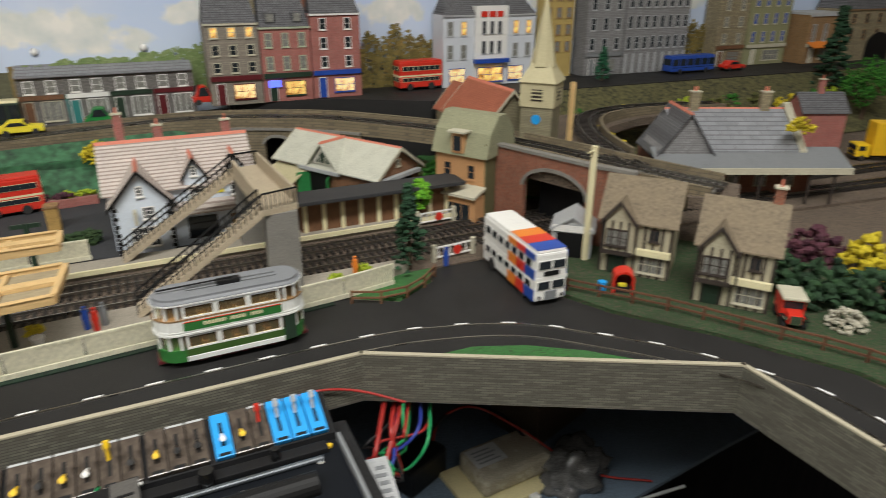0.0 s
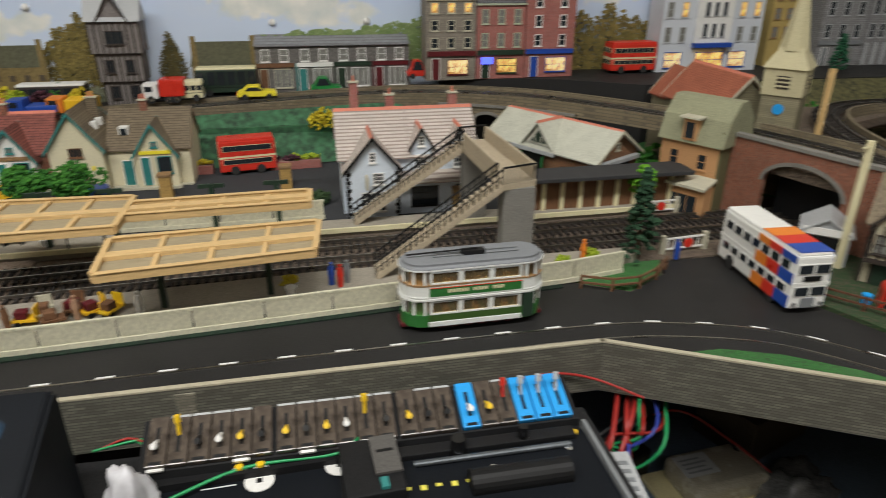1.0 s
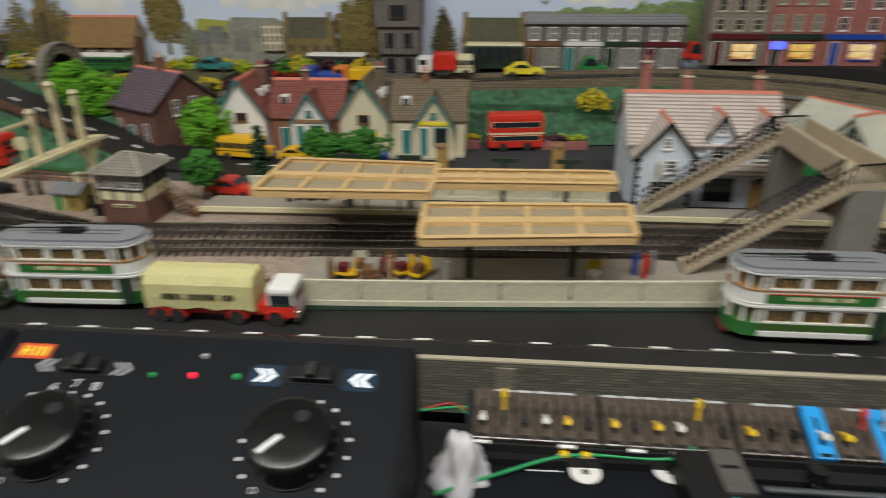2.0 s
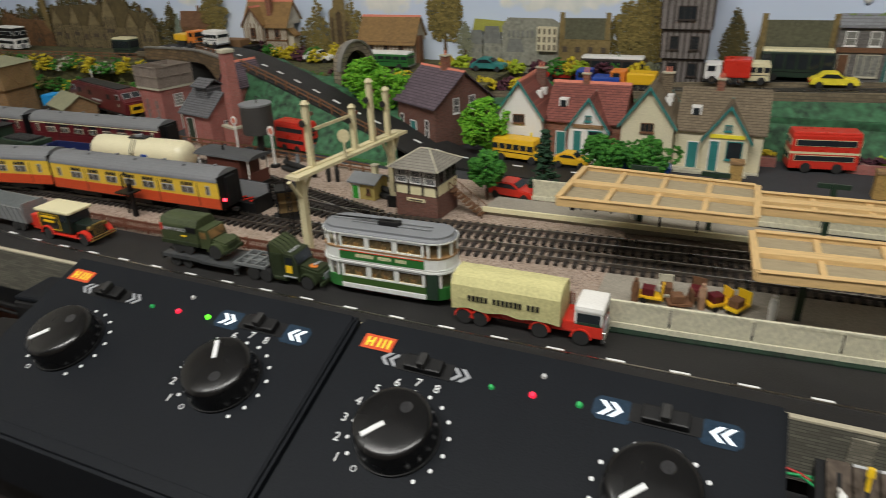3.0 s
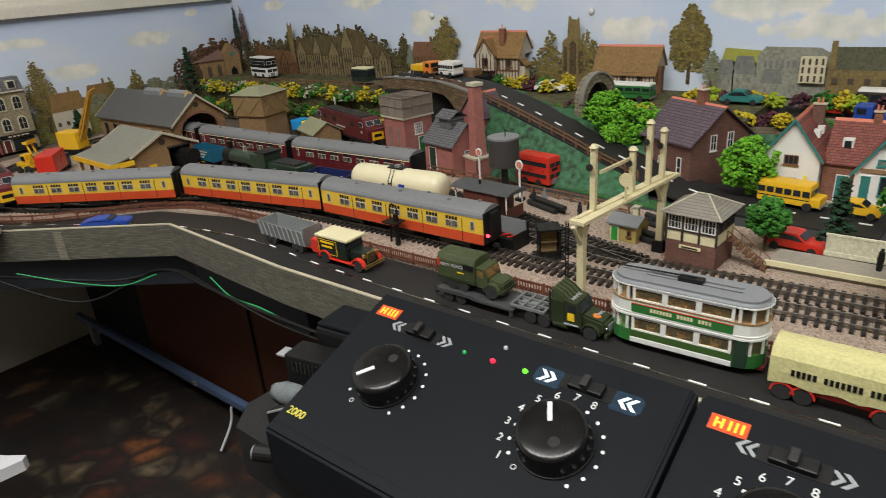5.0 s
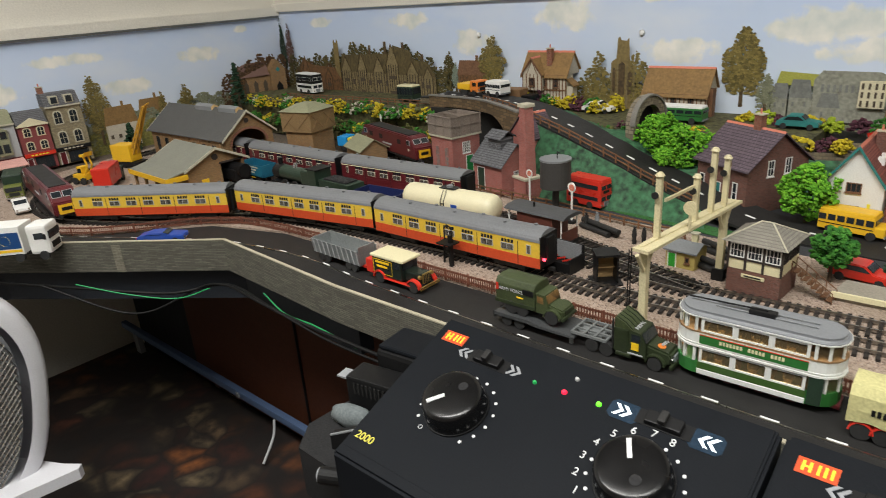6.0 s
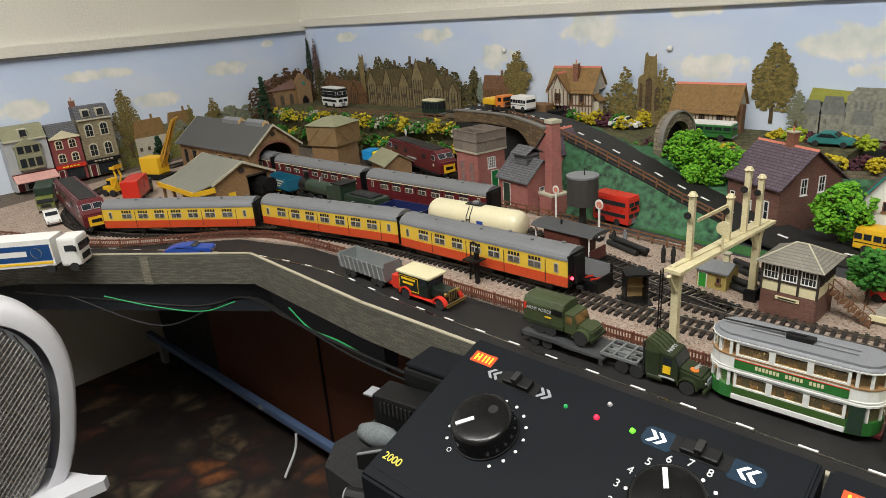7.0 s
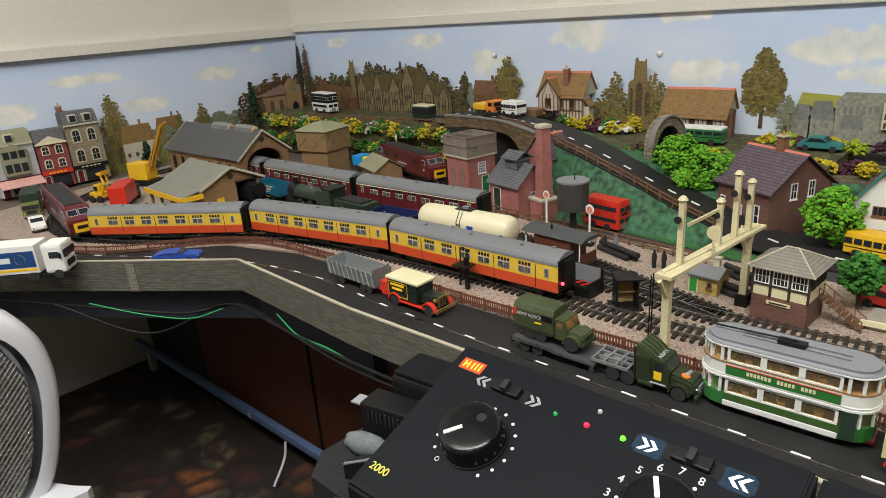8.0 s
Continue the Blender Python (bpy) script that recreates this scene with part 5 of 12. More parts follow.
# signal box
sb = thing("signal_box", -0.362, 0.6687, 0.0022, -4, "cream and brown signal box on a brick base", "signal box")
sb.matrix_basis = pose(-0.359, 0.67, 0.002, 0, 0, -4) @ Matrix.Diagonal((0.84, 0.76, 0.8, 1))
part("base", B(-0.028, 0.028, 0, 0.056, 0, 0.03), DBRICK, sb, "brown brick base")
part("name_board", B(-0.012, 0.012, -0.0014, -0.0002, 0.0215, 0.0255), CREAM, sb, "cream name board")
part("name_bar", B(-0.009, 0.009, -0.0019, -0.0015, 0.0228, 0.0243), DARK, sb)
part("panel_wall", B(-0.028, 0.028, 0.0002, 0.056, 0.03, 0.043), CREAM, sb, "cream panels")
for k in range(4):
    x = -0.028 + 0.0187 * k
    part("post", B(x - 0.0012, x + 0.0012, -0.0013, 0.0, 0.03, 0.064), TIMBER, sb)
part("rail", B(-0.029, 0.029, -0.001, 0.0, 0.042, 0.0438), TIMBER, sb)
part("inner_wall", B(-0.0275, 0.0275, 0.001, 0.0555, 0.043, 0.064), CURTAIN, sb)
for k in range(3):
    window(sb, FACE(-0.0187 + 0.0187 * k, 0.0445), 0.0155, 0.017, WHITE, WINDOW, (3, 1), sill=False)
for yy in (0.012, 0.03, 0.046):
    window(sb, FACE(0.028, 0.0445, yy, "r"), 0.012, 0.017, TIMBER, WINDOW, (2, 1), sill=False)
bm = bmesh.new()
z = [bm.verts.new(p) for p in ((-0.034, -0.008, 0.064), (0.034, -0.008, 0.064), (0.034, 0.064, 0.064), (-0.034, 0.064, 0.064), (-0.006, 0.028, 0.082), (0.006, 0.028, 0.082))]
for f in ((0, 1, 5, 4), (1, 2, 5), (2, 3, 4, 5), (3, 0, 4), (3, 2, 1, 0)):
    bm.faces.new([z[i] for i in f])
part("roof", bm, courses("signal_box_slate", (0.27, 0.25, 0.21), (0.15, 0.14, 0.12), 0.003, 0.0022, "xy", var=0.12), sb)
bm = bmesh.new()
for a, b in (((-0.034, -0.008, 0.0645), (-0.006, 0.028, 0.0825)), ((0.034, -0.008, 0.0645), (0.006, 0.028, 0.0825)), ((0.034, 0.064, 0.0645), (0.006, 0.028, 0.0825)), ((-0.006, 0.028, 0.0825), (0.006, 0.028, 0.0825))):
    tube(bm, [a, b], 0.0009, 6)
part("hip_strip", bm, CLAY, sb, "pale hip strips")
bm = bmesh.new()
for k in range(8):
    part("step", B(0.031 + 0.005 * k, 0.036 + 0.005 * k, 0.03, 0.044, 0.028 - 0.0036 * k, 0.0295 - 0.0036 * k), OLDWOOD, sb, "brown wooden step")
bm = bmesh.new()
for yy in (0.029, 0.045):
    tube(bm, [(0.03, yy, 0.042), (0.072, yy, 0.013)], 0.0007, 6)
    for k in range(5):
        tube(bm, [(0.03 + 0.0105 * k, yy, 0.028 - 0.0072 * k), (0.03 + 0.0105 * k, yy, 0.042 - 0.0072 * k)], 0.0006, 6)
part("handrail", bm, OLDWOOD, sb)

# brown-brick house by the ramp
bh = thing("brick_house", -0.47, 0.902, 0.0022, -28, "brown brick house with purple slate roof and red ridge", "house")
gable_walls(bh, -0.044, 0.04, 0.0, 0.095, -0.003, 0.058, 0.094, "x", DBRICK)
gable_roof(bh, -0.044, 0.04, 0.0, 0.095, 0.058, 0.095, "x", PSLATE, 0.005, ridge=RIDGE)
chimney(bh, 0.004, 0.048, 0.088, 0.112, 0.011, 0.009, BRICK, 1)
door(bh, FACE(-0.008, 0.0), 0.012, 0.032, TEAL)
for x in (-0.034, 0.022):
    window(bh, FACE(x, 0.012), 0.008, 0.026, WHITE, WINDOW, (0, 1))
for yy in (0.035, 0.062):
    window(bh, FACE(0.04, 0.044, yy, "r"), 0.01, 0.02, WHITE, WINDOW, (1, 1))

# pumping house, chimney stack and water tower
eh = thing("pump_house", -0.80, 0.8209, 0.0022, -12, "pink brick pump house with grey slate roof and louvre", "pump house")
eh.matrix_basis = pose(-0.803, 0.822, 0.0022, 0, 0, -12) @ Matrix.Diagonal((0.8, 0.8, 0.88, 1))
gable_walls(eh, 0.0, 0.078, 0.0, 0.07, -0.02, 0.05, 0.078, "x", PINKBRICK)
gable_roof(eh, 0.0, 0.078, 0.0, 0.07, 0.05, 0.079, "x", SLATE, 0.005)
lv = part("louvre", B(0.022, 0.056, 0.02, 0.05, 0.07, 0.088), SLATE, eh)
part("louvre_roof", prism(bmesh.new(), [(0.015, 0.086), (0.035, 0.097), (0.055, 0.086), (0.055, 0.088), (0.035, 0.099), (0.015, 0.088)], 0.017, 0.06, "x"), SLATE, lv)
door(eh, FACE(0.022, 0.0), 0.018, 0.04, DGREEN, label="open doorway")
window(eh, FACE(0.078, 0.008, 0.034, "r"), 0.012, 0.028, WHITE, WINDOW, (3, 5))
gable_walls(eh, 0.024, 0.082, 0.071, 0.13, -0.002, 0.084, 0.116, "y", PINKBRICK)
gable_roof(eh, 0.024, 0.082, 0.071, 0.13, 0.084, 0.117, "y", PSLATE, 0.004, ridge=RIDGE)
cs = thing("chimney_stack", -0.712, 0.829, 0.0022, -20, "tall tapering pink brick chimney stack on a plinth", "chimney")
part("plinth", B(-0.014, 0.014, -0.014, 0.014, -0.02, 0.026), PINKBRICK, cs)
part("plinth_cap", B(-0.0155, 0.0155, -0.0155, 0.0155, 0.026, 0.029), CLAY, cs)
part("shaft", cyl(bmesh.new(), 0.0125, 0.096, pose(0, 0, 0.029, 0, 0, 45), 4, 0.0095), PINKBRICK, cs)
part("crown", B(-0.0085, 0.0085, -0.0085, 0.0085, 0.125, 0.13, 0.0008), CLAY, cs)
wt = thing("water_tower", -0.885, 0.8723, 0.0022, 43, "pink brick water tower with grey panelled iron tank", "water tower")
wt.matrix_basis = pose(-0.889, 0.884, 0.002, 0, 0, 78) @ Matrix.Diagonal((0.92, 0.92, 0.83, 1))
part("wall", B(-0.03, 0.03, -0.03, 0.03, -0.01, 0.075), PINKBRICK, wt)
part("band", B(-0.033, 0.033, -0.033, 0.033, 0.075, 0.079), CLAY, wt)
TANKG = paint("weathered_iron_tank", (0.22, 0.18, 0.15), 0.75, var=0.2)
for x0, x1, y0, y1 in ((-0.032, 0.032, -0.032, -0.030), (-0.032, 0.032, 0.030, 0.032), (-0.032, -0.030, -0.030, 0.030), (0.030, 0.032, -0.030, 0.030)):
    part("tank_side", B(x0, x1, y0, y1, 0.079, 0.115), TANKG, wt, "weathered grey iron tank side")
part("tank_floor", B(-0.03, 0.03, -0.03, 0.03, 0.079, 0.095), TANKG, wt)
part("tie_bar", B(-0.001, 0.001, -0.03, 0.03, 0.112, 0.115), TANKG, wt)
for s in (-90, 0):
    bm = bmesh.new()
    for k in range(4):
        box(bm, -0.033 + 0.0213 * k, -0.0316 + 0.0213 * k, -0.0333, -0.032, 0.079, 0.116)
    for zz in (0.079, 0.097, 0.114):
        box(bm, -0.033, 0.033, -0.0334, -0.032, zz, zz + 0.0014)
    pn = part("panel_rib", bm, TANKG, wt)
    pn.matrix_basis = pose(0, 0, 0, 0, 0, s)
    if s:
        for x in (-0.013, 0.013):
            window(wt, pose(0, 0, 0, 0, 0, s) @ pose(x, -0.03, 0.012), 0.012, 0.045, PINKBRICK, CURTAIN, (2, 4))
    else:
        window(wt, pose(0.0, -0.03, 0.043), 0.017, 0.022, WHITE, CURTAIN, (3, 3))
        part("recess_band", B(-0.026, 0.026, -0.0312, -0.03, 0.068, 0.0735), PINKBRICK, wt)
door(wt, pose(0.006, -0.03, 0.0), 0.014, 0.037, paint("tower_green_door", (0.015, 0.2, 0.05), 0.5))

# round black tank on a post
tk = thing("water_crane_tank", -0.667, 0.8179, 0.0022, 0, "round black water tank on a stout post", "water tank")
tk.matrix_basis = pose(-0.638, 0.784, 0.002) @ Matrix.Diagonal((0.88, 0.88, 0.93, 1))
part("tank", cyl(bmesh.new(), 0.0225, 0.038, pose(0, 0, 0.038), 28), paint("dark_iron", (0.045, 0.042, 0.04), 0.6), tk)
part("lid", cyl(bmesh.new(), 0.0232, 0.0025, pose(0, 0, 0.076), 28), GREY, tk)
part("column", cyl(bmesh.new(), 0.005, 0.038, pose(0, 0, 0), 12), DARK, tk)
part("handle", tube(bmesh.new(), [(0.003, 0, 0.078), (0.003, 0, 0.088), (0.008, 0, 0.086)], 0.0008, 6), DARK, tk)

# engine shed, goods office, brown water tower
def open_gable(parent, hw, ze, zr, opening, y, thick, material):
    """A gable wall with an opening cut up from the ground; opening: its outline from left foot to right foot."""
    pts = [(-hw, -0.01)] + opening + [(hw, -0.01), (hw, ze), (0, zr), (-hw, ze)]
    return part("gable_wall", prism(bmesh.new(), pts, y, y + thick, "y"), material, parent)


es = thing("engine_shed", -1.265, 0.742, 0.0022, 91, "brown brick engine shed with grey roof and round-arched end", "engine shed")
arch = [(-0.037, -0.01)] + [(-0.037 * math.cos(a), 0.042 + 0.026 * math.sin(a)) for a in [math.pi * i / 16 for i in range(17)]] + [(0.037, -0.01)]
for y in (0.0, 0.256):
    open_gable(es, 0.053, 0.06, 0.1005, arch, y, 0.004, TANBRICK)
for s in (-1, 1):
    w = part("side_wall", B(s * 0.053 - 0.0015, s * 0.053 + 0.0015, 0.004, 0.256, -0.01, 0.0595), TANBRICK, es)
    for k in range(7):
        yy = 0.025 + 0.034 * k
        part("buttress", B(s * 0.053 - (0.0026 if s < 0 else -0.0015), s * 0.053 + (0.0026 if s > 0 else -0.0015), yy - 0.014, yy - 0.009, -0.01, 0.056), TANBRICK, w)
        part("arched_window", B(s * 0.0546 - 0.0004, s * 0.0546 + 0.0004, yy, yy + 0.012, 0.02, 0.046), WINDOW, w)
SHEDROOF = paint("engine_shed_roof", (0.085, 0.084, 0.082), 0.85, var=0.15)
gable_roof(es, -0.053, 0.053, 0.0, 0.26, 0.06, 0.101, "y", SHEDROOF, 0.006, edge=CLAY)
for y in (0.045, 0.125):
    lv = part("roof_vent", prism(bmesh.new(), [(-0.008, 0.094), (0.008, 0.094), (0.008, 0.104), (0.0, 0.1085), (-0.008, 0.104)], y - 0.028, y + 0.028, "y"), GREY, es)
    part("vent_end", prism(bmesh.new(), [(-0.007, 0.096), (0.007, 0.096), (0.007, 0.1035), (0.0, 0.1075), (-0.007, 0.1035)], y - 0.0292, y - 0.0281, "y"), WOOD, lv)
ring = [(-0.041 * math.cos(a), 0.042 + 0.03 * math.sin(a)) for a in [math.pi * i / 16 for i in range(17)]] + [(0.037 * math.cos(a), 0.042 + 0.026 * math.sin(a)) for a in [math.pi * i / 16 for i in range(17)]]
part("arch_ring", prism(bmesh.new(), ring, -0.0012, 0.0, "y"), BRICK, es)
part("round_window", cyl(bmesh.new(), 0.0045, 0.0015, pose(0, -0.0001, 0.084, 90), 16), TIMBER, es)
go = thing("goods_office", -1.155, 0.6065, 0.0022, 88, "tan goods office with grey-green roof and yellow canopy", "shed")
OFFROOF = paint("grey_olive_roof", (0.2, 0.2, 0.165), 0.85, var=0.12)
open_gable(go, 0.05, 0.05, 0.0735, [(0.008, -0.01), (0.008, 0.046), (0.045, 0.046), (0.045, -0.01)], 0.0, 0.004, TANBRICK)
part("rear_wall", prism(bmesh.new(), [(-0.05, -0.01), (0.05, -0.01), (0.05, 0.05), (0.0, 0.0735), (-0.05, 0.05)], 0.116, 0.12, "y"), TANBRICK, go)
for s in (-1, 1):
    part("side_wall", B(s * 0.0485 - 0.0015, s * 0.0485 + 0.0015, 0.004, 0.116, -0.01, 0.0495), TANBRICK, go)
gable_roof(go, -0.05, 0.05, 0.0, 0.12, 0.05, 0.0735, "y", OFFROOF, 0.007, edge=CLAY)
part("canopy_roof", prism(bmesh.new(), [(-0.086, 0.0415), (-0.0565, 0.0475), (-0.0565, 0.0495), (-0.086, 0.0435)], -0.006, 0.126, "y"), OFFROOF, go)
part("canopy_edge", B(-0.0875, -0.0862, -0.007, 0.127, 0.036, 0.044), SCHOOLYEL, go, "yellow canopy edge")
part("canopy_end", B(-0.086, -0.052, -0.0078, -0.0066, 0.036, 0.044), SCHOOLYEL, go, "yellow canopy edge")
part("lintel", B(0.006, 0.047, -0.0012, 0.0, 0.046, 0.049), TIMBER, go)
part("round_window", cyl(bmesh.new(), 0.005, 0.0015, pose(0.0, -0.0001, 0.059, 90), 16), TIMBER, go)
for k in range(4):
    part("post", B(-0.083, -0.079, 0.002 + 0.038 * k, 0.006 + 0.038 * k, -0.004, 0.0385), TANBRICK, go)
window(go, FACE(-0.022, 0.008), 0.012, 0.02, GOLD, GOLD, (0, 1))
bw = thing("brown_water_tower", -1.235, 0.858, 0.0022, 12, "square tan brick water tower with pale roof", "water tower")
bw.matrix_basis = pose(-1.235, 0.858, 0.0022, 0, 0, 12) @ Matrix.Diagonal((0.9, 0.9, 0.88, 1))
part("wall", B(-0.035, 0.035, -0.035, 0.035, -0.01, 0.055), TANBRICK, bw)
part("upper_wall", B(-0.04, 0.04, -0.04, 0.04, 0.055, 0.098), paint("tan_iron_panels", (0.25, 0.16, 0.07), 0.8, var=0.2), bw)
for s in (0, -90, 90):
    bm = bmesh.new()
    for x0 in (-0.038, 0.002):
        tube(bm, [(x0, -0.0405, 0.06), (x0 + 0.036, -0.0405, 0.094)], 0.0008, 5)
        tube(bm, [(x0, -0.0405, 0.094), (x0 + 0.036, -0.0405, 0.06)], 0.0008, 5)
    pn = part("cross_brace", bm, TANBRICK, bw)
    pn.matrix_basis = pose(0, 0, 0, 0, 0, s)
part("roof", cyl(bmesh.new(), 0.061, 0.014, pose(0, 0, 0.098, 0, 0, 45), 4, 0.02), GREENROOF, bw)
hut = thing("yard_hut", -1.105, 0.852, 0.0022, -20, "low tan hut with sloping roof", "hut")
gable_walls(hut, -0.035, 0.035, 0, 0.05, 0, 0.025, 0.04, "x", TANBRICK)
gable_roof(hut, -0.035, 0.035, 0, 0.05, 0.025, 0.041, "x", GREENROOF, 0.005)

# shops at the end wall
def end_shop(y0, y1, hh, wall_m, label, roof_m, name, floors, frame_m, fascia_m, awning_m=None, dormers=0, bay=False):
    w = y1 - y0
    h = thing(name, -1.652, (y0 + y1) / 2, 0.004, 90 - 4, label, "shop")
    part("wall", B(-w / 2, w / 2, 0, 0.038, 0, hh), wall_m, h)
    part("roof", prism(bmesh.new(), [(-0.003, hh), (0.038, hh), (0.036, hh + 0.024), (0.012, hh + 0.024)], -w / 2, w / 2, "x"), roof_m, h)
    part("cornice", B(-w / 2 - 0.001, w / 2 + 0.001, -0.0042, 0.0, hh - 0.003, hh), frame_m, h)
    for k in range(dormers):
        x = (k - (dormers - 1) / 2) * w * 0.42
        d = part("dormer", B(x - 0.008, x + 0.008, -0.002, 0.016, hh + 0.003, hh + 0.019, 0.001), frame_m, h)
        part("pane", B(x - 0.0055, x + 0.0055, -0.0032, -0.0021, hh + 0.005, hh + 0.017), WINDOW, d)
    fh = (hh - 0.036) / floors
    if bay:
        b = part("bay_window", B(-w * 0.3, w * 0.3, -0.01, 0.0, 0.04, hh - 0.012, 0.002), GREENROOF, h, "grey-green bay window")
        for f in range(floors):
            for c in (-1, 0, 1):
                part("pane", B(c * w * 0.18 - w * 0.07, c * w * 0.18 + w * 0.07, -0.0112, -0.0101, 0.046 + f * fh * 0.86, 0.042 + (f + 0.75) * fh * 0.86), WINDOW, b)
        part("bay_roof", prism(bmesh.new(), [(-w * 0.33, hh - 0.012), (w * 0.33, hh - 0.012), (0, hh + 0.002)], -0.0115, 0.0, "y"), GREENROOF, b)
    else:
        for f in range(floors):
            for c in (-1, 1):
                x, z0, ww, wh = c * w * 0.22, 0.039 + f * fh, w * 0.26, fh * 0.66
                top = [(x - ww / 2, z0), (x + ww / 2, z0)] + [(x + ww / 2 * math.cos(a), z0 + wh * 0.8 + wh * 0.25 * math.sin(a)) for a in [math.pi * i / 8 for i in range(9)]]
                win = part("window", prism(bmesh.new(), top, -0.0012, 0.0004, "y"), frame_m, h)
                part("pane", prism(bmesh.new(), [(x + (p - x) * 0.74, z0 + wh * 0.5 + (q - z0 - wh * 0.5) * 0.82) for p, q in top], -0.0016, -0.001, "y"), WINDOW, win)
                part("glazing_bar", B(x - ww * 0.4, x + ww * 0.4, -0.002, -0.0014, z0 + wh * 0.5, z0 + wh * 0.5 + 0.0006), frame_m, win)
                part("glazing_bar", B(x - 0.0003, x + 0.0003, -0.002, -0.0014, z0 + 0.001, z0 + wh), frame_m, win)
    part("fascia", B(-w / 2, w / 2, -0.004, 0, 0.027, 0.034), fascia_m, h, "shop sign band")
    for k in range(5):
        part("sign_bar", B(-w * 0.3 + w * 0.12 * k, -w * 0.22 + w * 0.12 * k, -0.0046, -0.004, 0.0293, 0.0318), BRIGHTYEL if fascia_m is not BLACK else CLAY, h)
    if awning_m:
        part("awning", prism(bmesh.new(), [(-0.028, 0.02), (0.0, 0.032), (0.0, 0.034), (-0.028, 0.022)], -w / 2, w / 2, "x"), awning_m, h, "pale pink awning")
    window(h, FACE(w * 0.1, 0.003), w * 0.6, 0.022, BLACK, WINDOW, (3, 0))
    door(h, FACE(-w * 0.36, 0.0), w * 0.16, 0.024, MAROON)
    return h


end_shop(0.408, 0.482, 0.098, LGREY, "white corner shop with grey bay window and pink awning", GREENROOF, "corner_shop", 2, CLAY, MAROON, paint("pink_awning", (0.66, 0.36, 0.32), 0.7), 1, True)
h = end_shop(0.486, 0.541, 0.089, paint("dull_red_brick_front", (0.22, 0.05, 0.05), 0.8, var=0.18), "narrow red brick shop with yellow sign", SLATE, "brick_shop", 2, PALE, BUSRED)
part("gable_front", prism(bmesh.new(), [(-0.027, 0.089), (0.027, 0.089), (0.0, 0.101)], -0.003, 0.01, "y"), PALE, h)
h = end_shop(0.545, 0.61, 0.116, BSTONE, "tall brown stone house with slate mansard and pale arched windows", SLATE, "stone_house", 2, CLAY, BLACK, None, 2)
chimney(h, -0.027, 0.025, 0.12, 0.152, 0.01, 0.008, BRICK, 1)

# bridge abutment and tunnel portal by the ramp
br = thing("road_bridge", 0, 0.0, 0, 0, "stone road bridge with a wide dark arch", "bridge", kind="structure")
deck = [p for p in rp if p.x < -0.76]
part("deck", ribbon(bmesh.new(), deck, 0.04, -0.037, -0.012, -0.0032), VSTONE, br)


def arch_face(pts, off, thick, top, slim, drop):
    """A bridge side along the road edge: slim over the span, widening to the piers at its ends."""
    bm = bmesh.new()
    a, b = beside(pts, off), beside(pts, off - thick)
    n = len(pts) - 1
    rows = []
    for i in range(n + 1):
        u = abs(i / n - 0.46) / 0.54
        low = -slim - drop * max(0.0, u - 0.5) ** 2.2 / 0.5 ** 2.2
        rows.append([bm.verts.new(p + Vector((0, 0, z))) for p, z in ((a[i], top), (b[i], top), (b[i], low), (a[i], low))])
    for r, q in zip(rows, rows[1:]):
        for k in range(4):
            bm.faces.new((r[k], r[(k + 1) % 4], q[(k + 1) % 4], q[k]))
    bm.faces.new(rows[0][::-1])
    bm.faces.new(rows[-1])
    bmesh.ops.recalc_face_normals(bm, faces=bm.faces[:])
    return bm


span = [p for p in rp if -1.045 < p.x < -0.757]
part("arch_face", arch_face(span, -0.037, 0.005, 0.0035, 0.014, 0.07), courses("bridge_brown_stone", (0.17, 0.11, 0.055), (0.1, 0.07, 0.04), 0.01, 0.005, var=0.35), br, "brown stone arch face")
part("coping", ribbon(bmesh.new(), span, -0.0355, -0.0435, 0.0036, 0.0062), CONC, br, "grey coping on the parapet")
part("abutment", prism(bmesh.new(), [(span[-1].x - 0.035, 0.925), (span[-1].x + 0.012, 0.903), (span[-1].x + 0.03, 0.94), (span[-1].x - 0.015, 0.965)], 0.0, 0.088, "z"), VSTONE, br)
# added near-black sheet in place of the shade below the bridge deck
part("back_wall", prism(bmesh.new(), [(-1.03, 0.985), (-0.8, 0.975), (-0.8, 0.981), (-1.03, 0.991)], 0.0, 0.082, "z"), OPENSHADE, br, "black sheet painted as shade in the opening")
pt = thing("tunnel_portal", -0.608, 0.98, 0.044, 76, "round stone tunnel portal in the bank", "tunnel", kind="structure")
bm = bmesh.new()
outer_a = [(0.034 * math.cos(a), 0.042 + 0.038 * math.sin(a)) for a in [math.pi * i / 20 for i in range(21)]]
inner_a = [(0.0245 * math.cos(a), 0.04 + 0.0275 * math.sin(a)) for a in [math.pi * i / 20 for i in range(21)]]
ring = [(0.034, -0.03)] + outer_a + [(-0.034, -0.03), (-0.0245, -0.03)] + inner_a[::-1] + [(0.0245, -0.03)]
part("arch", prism(bm, ring, -0.006, 0.009, "y"), courses("portal_stone", (0.24, 0.2, 0.14), (0.13, 0.11, 0.08), 0.01, 0.006, var=0.3), pt)
rim = [(0.036 * math.cos(a), 0.042 + 0.0405 * math.sin(a)) for a in [math.pi * i / 20 for i in range(21)]]
part("rim", prism(bmesh.new(), rim + outer_a[::-1], -0.0085, 0.0, "y"), CONC, pt, "grey stone rim")
# black sheet painted as the darkness inside the portal
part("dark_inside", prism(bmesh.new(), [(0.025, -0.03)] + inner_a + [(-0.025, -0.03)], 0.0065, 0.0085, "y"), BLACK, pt)

